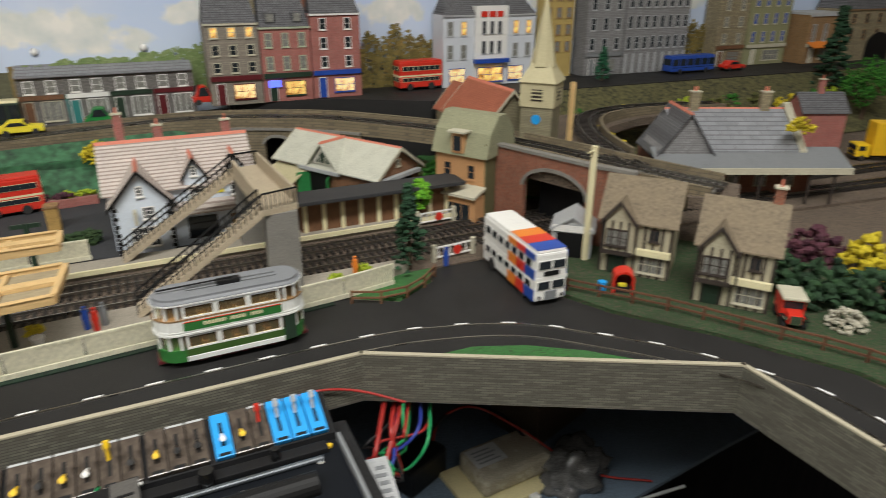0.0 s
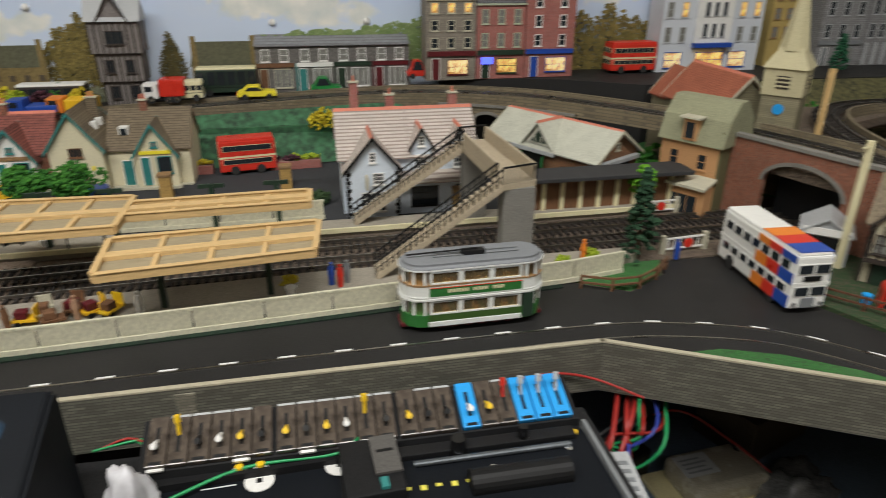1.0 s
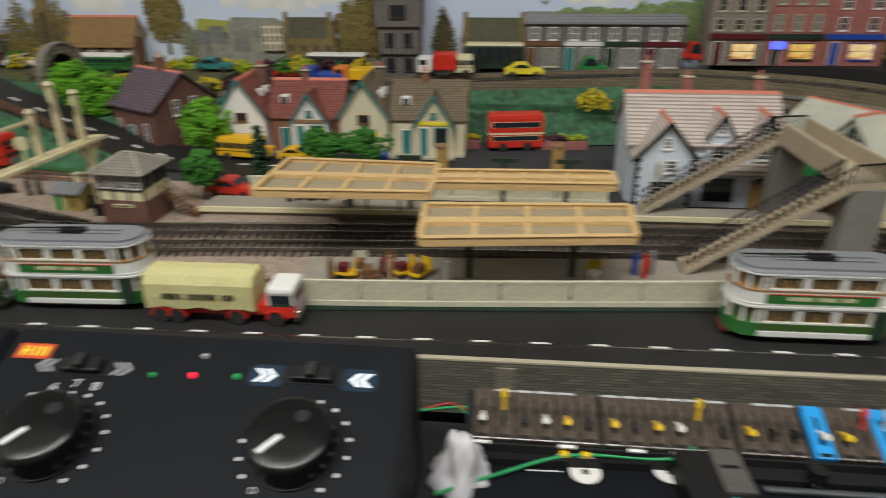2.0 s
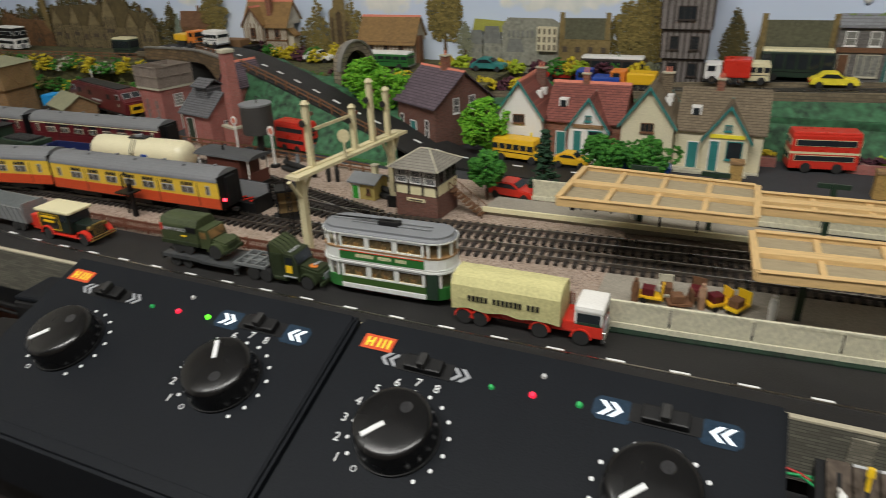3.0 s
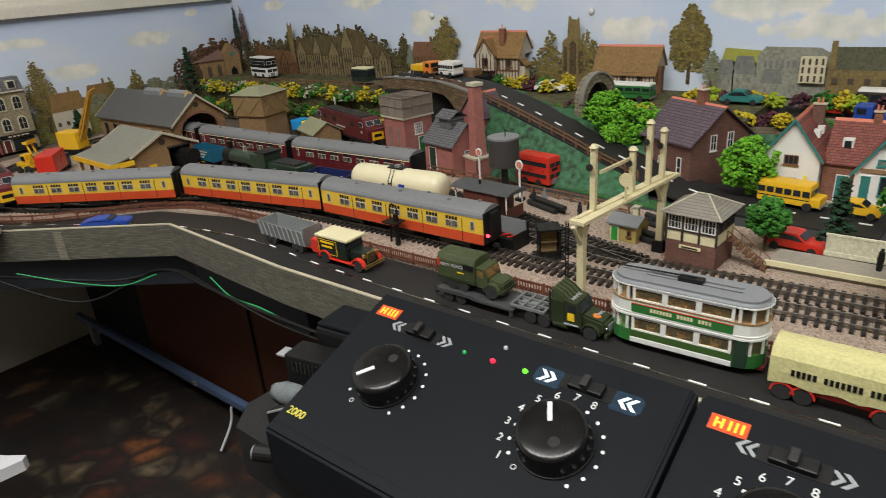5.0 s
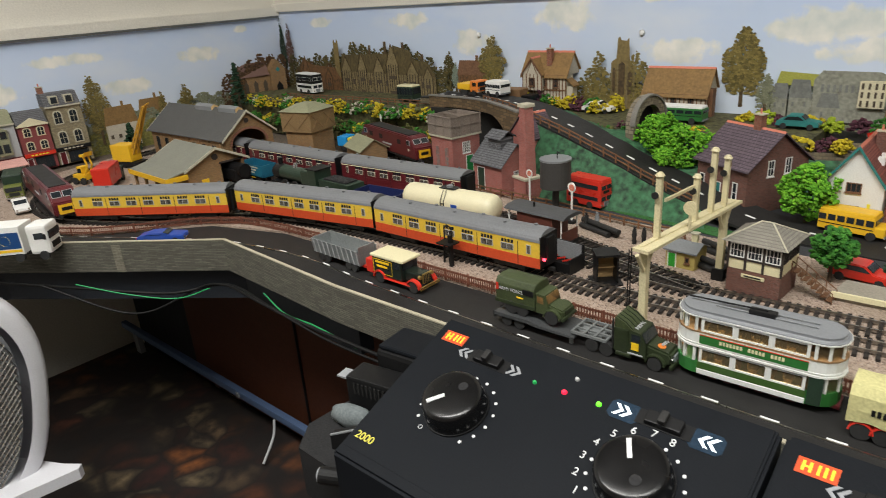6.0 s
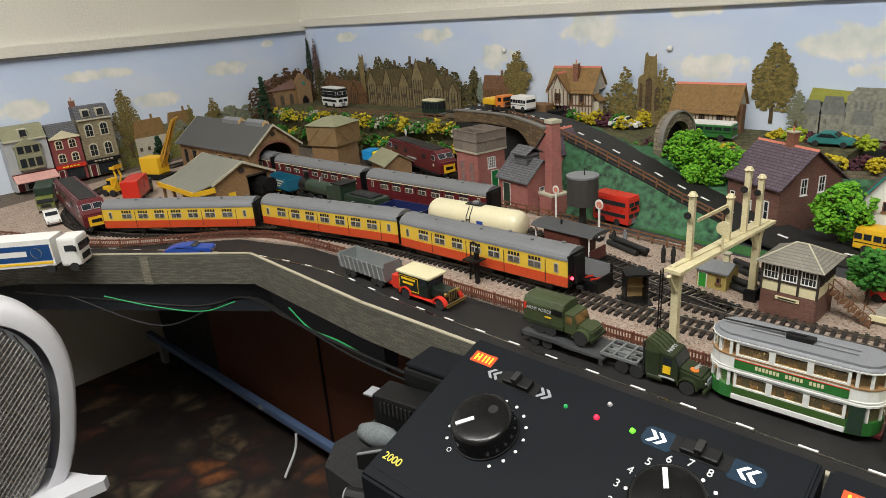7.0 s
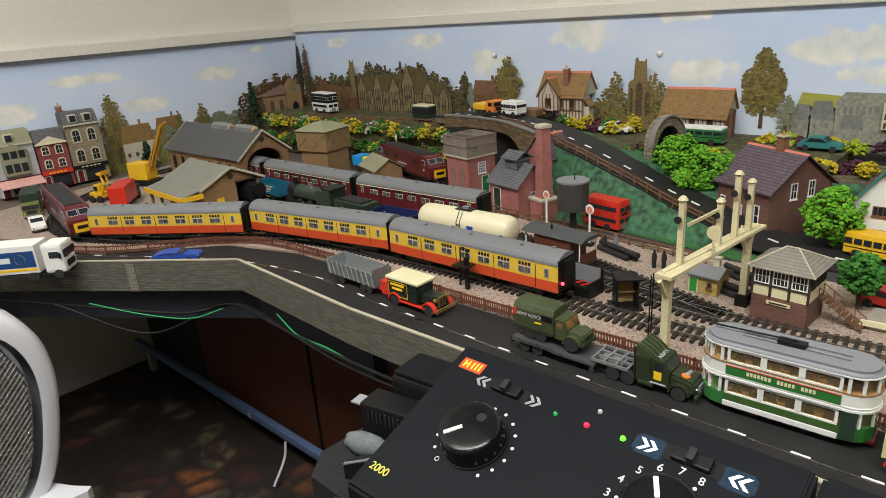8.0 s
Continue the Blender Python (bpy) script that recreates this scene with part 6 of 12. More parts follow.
# ---- rolling stock ----
def wheelset(parent, x, r=0.006, half=0.0085, z=None, rim=None):
    for s in (1, -1):
        w = part("wheel", cyl(bmesh.new(), r, 0.0022, pose(x, s * half - (0.0022 if s < 0 else 0), r if z is None else z, 90 if s < 0 else 90), 18), DARK, parent)
    part("axle", cyl(bmesh.new(), 0.001, half * 2, pose(x, half, r if z is None else z, 90), 8), DARK, parent)


def along(pts, s):
    """The place and heading at s metres along points that stand 7.8 mm apart."""
    i = max(0, min(len(pts) - 2, int(s / 0.0078)))
    return pts[i].lerp(pts[i + 1], min(1, s / 0.0078 - i))


def on_track(pts, s, length):
    a, b = along(pts, s - length * 0.36), along(pts, s + length * 0.36)
    c = (a + b) / 2
    return c.x, c.y, c.z + 0.0027, math.degrees(math.atan2(b.y - a.y, b.x - a.x))


def arc_of(pts, x, y):
    return 0.0078 * min(range(len(pts)), key=lambda i: (pts[i].x - x) ** 2 + (pts[i].y - y) ** 2)


COACHGL = paint("coach_window_glass", (0.1, 0.09, 0.075), 0.12, var=0.5, fine=250, coarse=120, bump=0)


def coach(at, low, high, label, group, line=None, length=0.232, tail=False):
    x, y, z, rot = at
    c = thing("railway_coach", x, y, z, rot, label, "railway coach", group)
    L, w = length / 2, 0.0165
    part("lower_panel", B(-L, L, -w, w, 0.0105, 0.0215, 0.0006), low, c)
    part("upper_panel", B(-L, L, -w + 0.0002, w - 0.0002, 0.0215, 0.0385, 0.0005), high, c)
    arc = [(-w * math.cos(a) * 1.02, 0.0385 + 0.0105 * math.sin(a)) for a in [math.pi * i / 12 for i in range(13)]]
    part("roof", prism(bmesh.new(), arc, -L, L, "x"), ROOFGREY, c, "curved grey roof")
    for k in range(7):
        xx = -L + length * (k + 0.5) / 7
        part("roof_vent", cyl(bmesh.new(), 0.002, 0.0022, pose(xx, 0.004 if k % 2 else -0.004, 0.048), 8), ROOFGREY, c)
    if line:
        for s in (-1, 1):
            part("lining", B(-L + 0.001, L - 0.001, s * w - 0.0003, s * w + 0.0003, 0.0365, 0.0375), line, c)
    n = 9
    for s in (-1, 1):
        yy = s * (w - 0.0002)
        for k in range(n):
            xx = -L + length * (k + 0.5) / n
            ww = 0.0155 if k not in (0, 8) else 0.005
            top = 0.0318 if ww > 0.006 else 0.0345
            fr = part("window", B(xx - ww / 2, xx + ww / 2, yy - 0.0006, yy + 0.0006, 0.0248, top), LGREY if line is None else CLAY, c)
            part("pane", B(xx - ww / 2 + 0.0008, xx + ww / 2 - 0.0008, yy - 0.0009, yy + 0.0009, 0.0255, top - 0.0007), COACHGL, fr)
            if ww > 0.006:
                part("glazing_bar", B(xx - 0.0003, xx + 0.0003, yy - 0.0012, yy + 0.0012, 0.0255, top - 0.0007), LGREY, fr)
                for q in range(4):
                    tx = xx - ww / 2 + ww * (q + 0.5) / 4
                    part("toplight", B(tx - 0.0013, tx + 0.0013, yy - 0.0006, yy + 0.0006, 0.0328, 0.0362), WINDOW, c, "dark small upper light")
        for k in range(1, n):
            if k % 2:
                xx = -L + length * k / n
                part("door_line", B(xx - 0.0003, xx + 0.0003, s * w - 0.0003, s * w + 0.0003, 0.012, 0.036), DARK, c)
    for s in (-1, 1):
        g = part("gangway", B(s * L - 0.004, s * L + 0.004, -0.007, 0.007, 0.012, 0.042, 0.001), BLACK, c, "black corridor connection")
        part("end_panel", B(s * L - 0.0006, s * L + 0.0006, -w + 0.0005, w - 0.0005, 0.011, 0.044), BLACK, c)
        part("coupling", B(s * (L + 0.001), s * (L + 0.007), -0.002, 0.002, 0.005, 0.008), DARK, c)
        bx = s * (L - 0.04)
        part("bogie", B(bx - 0.02, bx + 0.02, -0.0125, 0.0125, 0.004, 0.0095, 0.001), DARK, c)
        wheelset(c, bx - 0.013), wheelset(c, bx + 0.013)
    part("underframe", B(-L + 0.002, L - 0.002, -0.014, 0.014, 0.0085, 0.0105), DARK, c)
    part("battery_box", B(-0.02, 0.014, -0.012, 0.012, 0.0035, 0.0085, 0.0005), DARK, c)
    if tail:
        part("tail_lamp", cyl(bmesh.new(), 0.0016, 0.002, pose(-L - 0.0015, 0.012, 0.02, 0, -90), 10), glow("red_tail_lamp", (1, 0.03, 0.05), 8), c, "glowing red tail lamp")
    return c


def diesel(at, label, front=1, length=0.262):
    x, y, z, rot = at
    d = thing("diesel_locomotive", x, y, z, rot, label, "locomotive", "maroon diesel locomotives")
    L, w = length / 2, 0.0175
    bm = bmesh.new()
    prof = [(-L, 0.011), (L, 0.011), (L, 0.03), (L - 0.006, 0.033), (L - 0.016, 0.045), (L - 0.022, 0.048), (-L + 0.022, 0.048), (-L + 0.016, 0.045), (-L + 0.006, 0.033), (-L, 0.03)]
    prism(bm, prof, -w, w, "y")
    bmesh.ops.bevel(bm, geom=bm.edges[:], offset=0.0018, segments=2, affect="EDGES")
    part("body", bm, MAROON, d, "glossy maroon body")
    part("roof_panel", B(-L + 0.03, L - 0.03, -0.012, 0.012, 0.0478, 0.0492, 0.0005), DARK, d, "dark grey roof panels")
    part("skirt", B(-L + 0.004, L - 0.004, -w - 0.0004, w + 0.0004, 0.0095, 0.0112), DARK, d)
    for s in (-1, 1):
        p = part("warning_panel", B(s * L - 0.0006, s * L + 0.0006, -0.011, 0.011, 0.013, 0.027), SCHOOLYEL, d, "yellow warning panel")
        part("headcode_box", B(s * (L + 0.0006) - 0.0003, s * (L + 0.0006) + 0.0003, -0.007, 0.007, 0.018, 0.023), BLACK, p)
        m = pose(s * (L - 0.0118), 0, 0.0395, 0, s * -40 if s > 0 else 40)
        for yy in (-0.0075, 0.0075):
            ws = part("windscreen", B(-0.0008, 0.0008, yy - 0.006, yy + 0.006, -0.0045, 0.0045), WINDOW, d)
            ws.matrix_basis = m
            fr = part("frame", bmesh_frame(0.006, 0.0045), LGREY, ws)
            fr.matrix_basis = pose(0, yy, 0, 0, 0, 0)
        for q in (-1, 1):
            xx = s * (L - 0.024)
            cw = part("cab_window", B(xx - 0.006, xx + 0.006, q * w - 0.0006, q * w + 0.0006, 0.033, 0.042), LGREY, d)
            part("pane", B(xx - 0.005, xx + 0.005, q * w - 0.0009, q * w + 0.0009, 0.034, 0.041), WINDOW, cw)
            part("roundel", cyl(bmesh.new(), 0.0025, 0.001, pose(s * (L - 0.024), q * w + 0.0005, 0.025, 90), 14), CLAY, d)
        for k in (-1, 1):
            part("buffer", cyl(bmesh.new(), 0.0026, 0.006, pose(s * L, k * 0.011, 0.011, 0, s * 90), 12), DARK, d)
        bx = s * (L - 0.055)
        part("bogie", B(bx - 0.03, bx + 0.03, -0.014, 0.014, 0.003, 0.0095, 0.001), DARK, d)
        for k in (-0.021, 0, 0.021):
            wheelset(d, bx + k, 0.0068)
    for q in (-1, 1):
        for xx in (-0.05, 0.02, 0.06):
            part("grille", B(xx - 0.006, xx + 0.006, q * w - 0.0006, q * w + 0.0006, 0.031, 0.039), DARK, d)
        part("name_plate", B(-0.02, 0.014, q * w - 0.0006, q * w + 0.0006, 0.024, 0.0265), LGREY, d, "pale name plate")
    return d


def bmesh_frame(hy, hz):
    bm = bmesh.new()
    for y0, y1, z0, z1 in ((-hy - 0.0006, -hy, -hz, hz), (hy, hy + 0.0006, -hz, hz), (-hy, hy, hz, hz + 0.0006), (-hy, hy, -hz - 0.0006, -hz)):
        box(bm, -0.0011, 0.0011, y0, y1, z0, z1)
    return bm


# the train in red and yellow, on the curve beyond the sidings
s3 = 2.2085
for k in range(3):
    coach(on_track(main_pts, s3 + 0.243 * k, 0.232), RED, YELLOW, "yellow and red passenger coach with grey roof on the main line", "yellow and red train", tail=(k == 0))
diesel(on_track(main_pts, s3 + 0.243 * 2 + 0.253, 0.25), "maroon diesel locomotive heading the passenger train", length=0.25)
# maroon coaches on the shed road, and a second diesel
sm = arc_of(side_pts, -0.745, 0.741) + 0.118
for k in range(3):
    coach(on_track(side_pts, sm + 0.246 * k, 0.232), MAROON, MAROON, "maroon passenger coach with grey roof on the shed road", "maroon coaches", line=CREAM)

# milk tank wagon
x, y, z, rot = on_track(loop_pts, arc_of(loop_pts, -0.715, 0.668), 0.15)
tw = thing("tank_wagon", x, y, z, rot, "long cream milk tank wagon with thin red stripe", "tank wagon")
MILK = paint("cream_tank", (0.72, 0.66, 0.45), 0.35, var=0.05, bump=0.02)
bm = lathe([(-0.071, 0.004), (-0.0702, 0.009), (-0.068, 0.0135), (-0.064, 0.0165), (-0.0595, 0.0175), (-0.03, 0.0175), (0.0, 0.0175), (0.03, 0.0175), (0.0595, 0.0175), (0.064, 0.0165), (0.068, 0.0135), (0.0702, 0.009), (0.071, 0.004)])
bmesh.ops.translate(bm, vec=(0, 0, 0.031), verts=bm.verts[:])
part("tank", bm, MILK, tw, smooth=True)
for s in (-1, 1):
    part("stripe", B(-0.066, 0.066, s * 0.0166, s * 0.0177, 0.0255, 0.0268), BUSRED, tw, "thin red stripe")
    part("emblem", B(-0.022, -0.013, s * 0.0168, s * 0.0178, 0.0275, 0.034), BLUE, tw, "blue emblem")
    part("sole_bar", B(-0.074, 0.074, s * 0.011 - 0.001, s * 0.011 + 0.001, 0.0095, 0.0125), BLACK, tw)
    bm = bmesh.new()
    for dx in (-0.0025, 0.0025):
        tube(bm, [(dx, s * 0.0185, 0.012), (dx, s * 0.018, 0.036), (dx, s * 0.01, 0.0485)], 0.0005, 5)
    for k in range(7):
        tube(bm, [(-0.0025, s * 0.0184, 0.014 + 0.0033 * k), (0.0025, s * 0.0184, 0.014 + 0.0033 * k)], 0.0004, 5)
    part("ladder", bm, BLACK, tw)
    bx = s * 0.05
    part("bogie", B(bx - 0.016, bx + 0.016, -0.012, 0.012, 0.004, 0.0095, 0.0008), BLACK, tw)
    wheelset(tw, bx - 0.011), wheelset(tw, bx + 0.011)
part("walkway", B(-0.012, 0.012, -0.006, 0.006, 0.0485, 0.0495), DARK, tw)
part("hatch", cyl(bmesh.new(), 0.004, 0.003, pose(0, 0, 0.049), 14), GREY, tw)
part("underframe", B(-0.072, 0.072, -0.009, 0.009, 0.0095, 0.0125), BLACK, tw)

# brake van
x, y, z, rot = on_track(loop_pts, arc_of(loop_pts, -0.587, 0.672), 0.08)
bv = thing("brake_van", x, y, z, rot, "brown goods brake van with dark roof and tail lamp", "brake van")
VANB = paint("bauxite_brown", (0.1, 0.03, 0.02), 0.6, var=0.15)
part("body", B(-0.024, 0.024, -0.015, 0.015, 0.012, 0.04), VANB, bv)
part("veranda_wall", B(0.036, 0.037, -0.015, 0.015, 0.012, 0.025), VANB, bv)
part("veranda_wall", B(-0.037, -0.036, -0.015, 0.015, 0.012, 0.025), VANB, bv)
for sx in (-0.036, 0.036):
    for sy in (-0.0145, 0.0145):
        part("post", B(sx - 0.0006, sx + 0.0006, sy - 0.0006, sy + 0.0006, 0.012, 0.041), WHITE, bv)
arc = [(-0.0175 * math.cos(a), 0.0405 + 0.0045 * math.sin(a)) for a in [math.pi * i / 10 for i in range(11)]]
part("roof", prism(bmesh.new(), arc, -0.041, 0.041, "x"), paint("dark_van_roof", (0.06, 0.062, 0.066), 0.6, var=0.15), bv, "dark grey curved roof")
part("stove_pipe", cyl(bmesh.new(), 0.0012, 0.006, pose(0.008, 0.004, 0.044), 8), BLACK, bv)
part("underframe", B(-0.039, 0.039, -0.013, 0.013, 0.008, 0.012), BLACK, bv)
for k, xx in enumerate((-0.014, 0.004)):
    part("lettering_bar", B(xx, xx + 0.005, -0.0158, -0.015, 0.028, 0.034), CLAY, bv)
part("tail_lamp", cyl(bmesh.new(), 0.0014, 0.002, pose(0.037, -0.01, 0.02, 0, 90), 10), glow("red_lamp", (1, 0.03, 0.02), 8), bv, "glowing red tail lamp")
wheelset(bv, -0.022), wheelset(bv, 0.022)

# steam locomotive with tender, and open wagon
st = thing("steam_locomotive", -0.974, 0.6665, 0.0067, -2, "dark green steam locomotive with tender", "locomotive")
st.matrix_basis = pose(-0.974, 0.6665, 0.0067, 0, 0, -2) @ Matrix.Diagonal((0.87, 0.95, 0.92, 1))
part("boiler", cyl(bmesh.new(), 0.0125, 0.085, pose(-0.1, 0, 0.029, 0, 90), 24), DGREEN, st)
part("smokebox", cyl(bmesh.new(), 0.013, 0.02, pose(-0.12, 0, 0.029, 0, 90), 24), BLACK, st)
part("chimney", cyl(bmesh.new(), 0.0038, 0.012, pose(-0.11, 0, 0.04), 14, 0.0045), BLACK, st)
part("dome", cyl(bmesh.new(), 0.0045, 0.008, pose(-0.065, 0, 0.04), 14, 0.003), CHROME, st, "shiny dome")
part("firebox", B(-0.035, -0.008, -0.0125, 0.0125, 0.016, 0.0425, 0.003), DGREEN, st)
part("cab", B(-0.008, 0.014, -0.0155, 0.0155, 0.014, 0.047, 0.001), DGREEN, st)
part("cab_roof", B(-0.012, 0.018, -0.0165, 0.0165, 0.047, 0.049, 0.0008), BLACK, st)
part("running_plate", B(-0.122, 0.016, -0.0155, 0.0155, 0.0135, 0.0155), BLACK, st)
part("tender", B(0.022, 0.1, -0.0155, 0.0155, 0.013, 0.035, 0.001), DGREEN, st, "green tender")
part("coal", B(0.03, 0.09, -0.012, 0.012, 0.034, 0.038, 0.003), stones("coal", ((0.01, 0.01, 0.01), (0.03, 0.03, 0.03), (0.005, 0.005, 0.005), (0.02, 0.02, 0.02)), 0.002), st)
part("buffer_beam", B(0.1, 0.1015, -0.015, 0.015, 0.01, 0.016), BUSRED, st)
for xx in (-0.085, -0.055, -0.025):
    wheelset(st, xx, 0.0105)
for xx in (-0.11, 0.035, 0.06, 0.085):
    wheelset(st, xx, 0.006)


def open_wagon(x, y, z, rot, body, label, length=0.075, load=True):
    w = thing("open_wagon", x, y, z, rot, label, "goods wagon", "goods wagons")
    L = length / 2
    bm = bmesh.new()
    for x0, x1, y0, y1 in ((-L, L, -0.015, -0.0138), (-L, L, 0.0138, 0.015), (-L, -L + 0.0012, -0.0138, 0.0138), (L - 0.0012, L, -0.0138, 0.0138)):
        box(bm, x0, x1, y0, y1, 0.012, 0.03)
    box(bm, -L, L, -0.0138, 0.0138, 0.0105, 0.014)
    part("body", bm, body, w)
    for k in range(3):
        part("lettering_bar", B(-L + 0.008, L - 0.01 - 0.006 * k, -0.0155, -0.015, 0.0255 - 0.0045 * k, 0.0275 - 0.0045 * k), CLAY, w, "pale lettering bar")
    part("underframe", B(-L + 0.002, L - 0.002, -0.012, 0.012, 0.008, 0.0106), BLACK, w)
    wheelset(w, -L + 0.018), wheelset(w, L - 0.018)


open_wagon(-0.836, 0.6625, 0.0067, 3, paint("navy_wagon", (0.012, 0.02, 0.09), 0.5), "dark blue open wagon with white lettering")
open_wagon(-1.15, 0.6775, 0.0067, -3, paint("turquoise_wagon", (0.01, 0.12, 0.2), 0.5), "turquoise open wagon by the engine shed", 0.072)
sl = thing("black_tank_engine", -1.185, 0.6405, 0.0045, 178, "small black tank engine with yellow lining by the goods office", "locomotive")
part("tank", B(-0.05, 0.03, -0.014, 0.014, 0.014, 0.032, 0.002), BLACK, sl)
part("boiler", cyl(bmesh.new(), 0.011, 0.1, pose(-0.06, 0, 0.03, 0, 90), 20), BLACK, sl)
part("cab", B(0.03, 0.055, -0.0145, 0.0145, 0.014, 0.045, 0.001), BLACK, sl)
part("lining", B(-0.06, 0.055, -0.0152, -0.0145, 0.0145, 0.0158), GOLD, sl)
for xx in (-0.035, -0.005, 0.025):
    wheelset(sl, xx, 0.009)


# ---- road vehicles ----
def wheels(parent, xs, half, r=0.005, width=0.0045, rim=CHROME, z=None):
    for x in xs:
        for s in (-1, 1):
            y0 = s * half
            w = part("wheel", cyl(bmesh.new(), r, width, pose(x, y0 + (width if s > 0 else 0) - (0 if s > 0 else 0), r if z is None else z, 90), 20), TYRE, parent)
            part("hub", cyl(bmesh.new(), r * 0.55, 0.0012, pose(x, y0 + (width + 0.0006 if s > 0 else 0.0006), r if z is None else z, 90), 14), rim, w)


def stadium(L, w, bow):
    """A plan with rounded ends."""
    pts = []
    for s in (1, -1):
        for i in range(9):
            a = -math.pi / 2 + math.pi * i / 8
            pts.append((s * (L - bow + bow * math.cos(a)), s * w * math.sin(a)))
    return pts


TGLASS = glassy("tram_glass", (0.62, 0.5, 0.3))
SEATT = paint("tan_tram_seat", (0.2, 0.12, 0.045), 0.5, var=0.2, fine=300, bump=0.05)
TRAMROOF = paint("tram_roof_grey", (0.2, 0.21, 0.225), 0.55, var=0.06)
OLIVEB = paint("olive_green_waist", (0.045, 0.1, 0.02), 0.4, var=0.08, bump=0.02)
TRAMW = paint("tram_white", (0.74, 0.75, 0.72), 0.35, var=0.04, bump=0.02)


def tram(x, y, rot, label):
    t = thing("tram", x, y, 0.0, rot, label, "tram", "double-deck trams")
    L, w, b = 0.055, 0.0165, 0.016
    tr = part("truck", B(-0.03, 0.03, -0.012, 0.012, 0.0022, 0.0075, 0.0006), MAROON, t, "dark red truck frame")
    for k in range(6):
        part("spring_box", B(-0.028 + 0.0105 * k, -0.0225 + 0.0105 * k, -0.0138, 0.0138, 0.0026, 0.0062, 0.0006), MAROON, tr)
    wheels(t, (-0.017, 0.017), 0.0085, 0.0045, 0.003, DARK)
    part("dash_panel", prism(bmesh.new(), stadium(L, w, b), 0.006, 0.0162, "z"), GREEN, t, "green lower panels")
    part("waist_panel", B(-0.036, 0.036, -w - 0.0004, w + 0.0004, 0.0105, 0.0162), OLIVEB, t, "olive green waist panel")
    part("rocker_panel", B(-0.036, 0.036, -w - 0.0009, w + 0.0009, 0.0062, 0.0105, 0.0004), TRAMW, t, "white rocker panel")
    part("middle_band", prism(bmesh.new(), stadium(L + 0.0006, w + 0.0004, b), 0.0285, 0.0405, "z"), TRAMW, t, "white middle band")
    part("brown_band", prism(bmesh.new(), stadium(L + 0.0009, w + 0.0007, b), 0.0402, 0.0414, "z"), TANBRICK, t, "brown lining band")
    part("lower_lip", prism(bmesh.new(), stadium(L + 0.0016, w + 0.0012, b), 0.0283, 0.0298, "z"), TRAMW, t, "white moulding")
    part("middle_lip", prism(bmesh.new(), stadium(L + 0.0011, w + 0.0009, b), 0.0309, 0.0316, "z"), TRAMW, t, "white moulding")
    bm = prism(bmesh.new(), stadium(L + 0.0008, w + 0.0006, b), 0.0525, 0.0568, "z")
    bmesh.ops.bevel(bm, geom=[e for e in bm.edges if abs(e.verts[0].co.z - 0.0568) < 1e-5 and abs(e.verts[1].co.z - 0.0568) < 1e-5], offset=0.003, segments=3, affect="EDGES")
    part("roof", bm, TRAMROOF, t, "grey roof")
    part("roof_rim", prism(bmesh.new(), stadium(L + 0.0013, w + 0.001, b), 0.0524, 0.0534, "z"), TRAMW, t, "white roof rim")
    for zf in (0.0163, 0.0415):
        for k in range(7):
            xx = -0.036 + 0.0115 * k
            for s in (-1, 1):
                st_ = part("seat", B(xx, xx + 0.005, s * 0.009 - 0.0048, s * 0.009 + 0.0048, zf, zf + 0.0032, 0.0005), SEATT, t, "tan seat")
                part("backrest", B(xx - 0.0008, xx + 0.0003, s * 0.009 - 0.0048, s * 0.009 + 0.0048, zf + 0.003, zf + 0.0076), SEATT, st_)
    for s in (-1, 1):
        pa = part("advertisement_panel", B(-0.0355, 0.0355, s * (w + 0.0004) - 0.0006, s * (w + 0.0004) + 0.0006, 0.0318, 0.039), GREEN, t, "dark green advertisement panel")
        part("red_line", B(-0.0355, 0.0355, s * (w + 0.0011) - 0.0002, s * (w + 0.0011) + 0.0002, 0.0386, 0.0391), BUSRED, pa)
        xl = -0.0215
        for word in (7, 5, 4):
            for k in range(word):
                part("letter_bar", B(xl, xl + 0.0016, s * (w + 0.0011) - 0.0002, s * (w + 0.0011) + 0.0002, 0.0344, 0.0371), CREAM, pa)
                xl += 0.0023
            xl += 0.0032
        for z0, z1, nm in ((0.0162, 0.0285, "lower_window"), (0.0413, 0.0526, "upper_window")):
            for k in range(3):
                xx = -0.0235 + 0.0235 * k
                fr = bmesh.new()
                yy = s * (w - 0.0006)
                for a0, a1, c0, c1 in ((-0.0117, -0.0098, z0, z1), (0.0098, 0.0117, z0, z1), (-0.0098, 0.0098, z0, z0 + 0.0013), (-0.0098, 0.0098, z1 - 0.0022, z1)):
                    box(fr, xx + a0, xx + a1, yy - 0.0009, yy + 0.0009, c0, c1)
                wn = part(nm, fr, TRAMW, t, "white-framed window")
                pn = part("pane", B(xx - 0.0098, xx + 0.0098, yy - 0.0002, yy + 0.0002, z0 + 0.0013, z1 - 0.0022), TGLASS, wn)
                pn.visible_shadow = False
                part("ventilator", B(xx - 0.0095, xx + 0.0095, yy - 0.0012, yy + 0.0012, z1 - 0.0016, z1 - 0.0009), LGREY, wn)
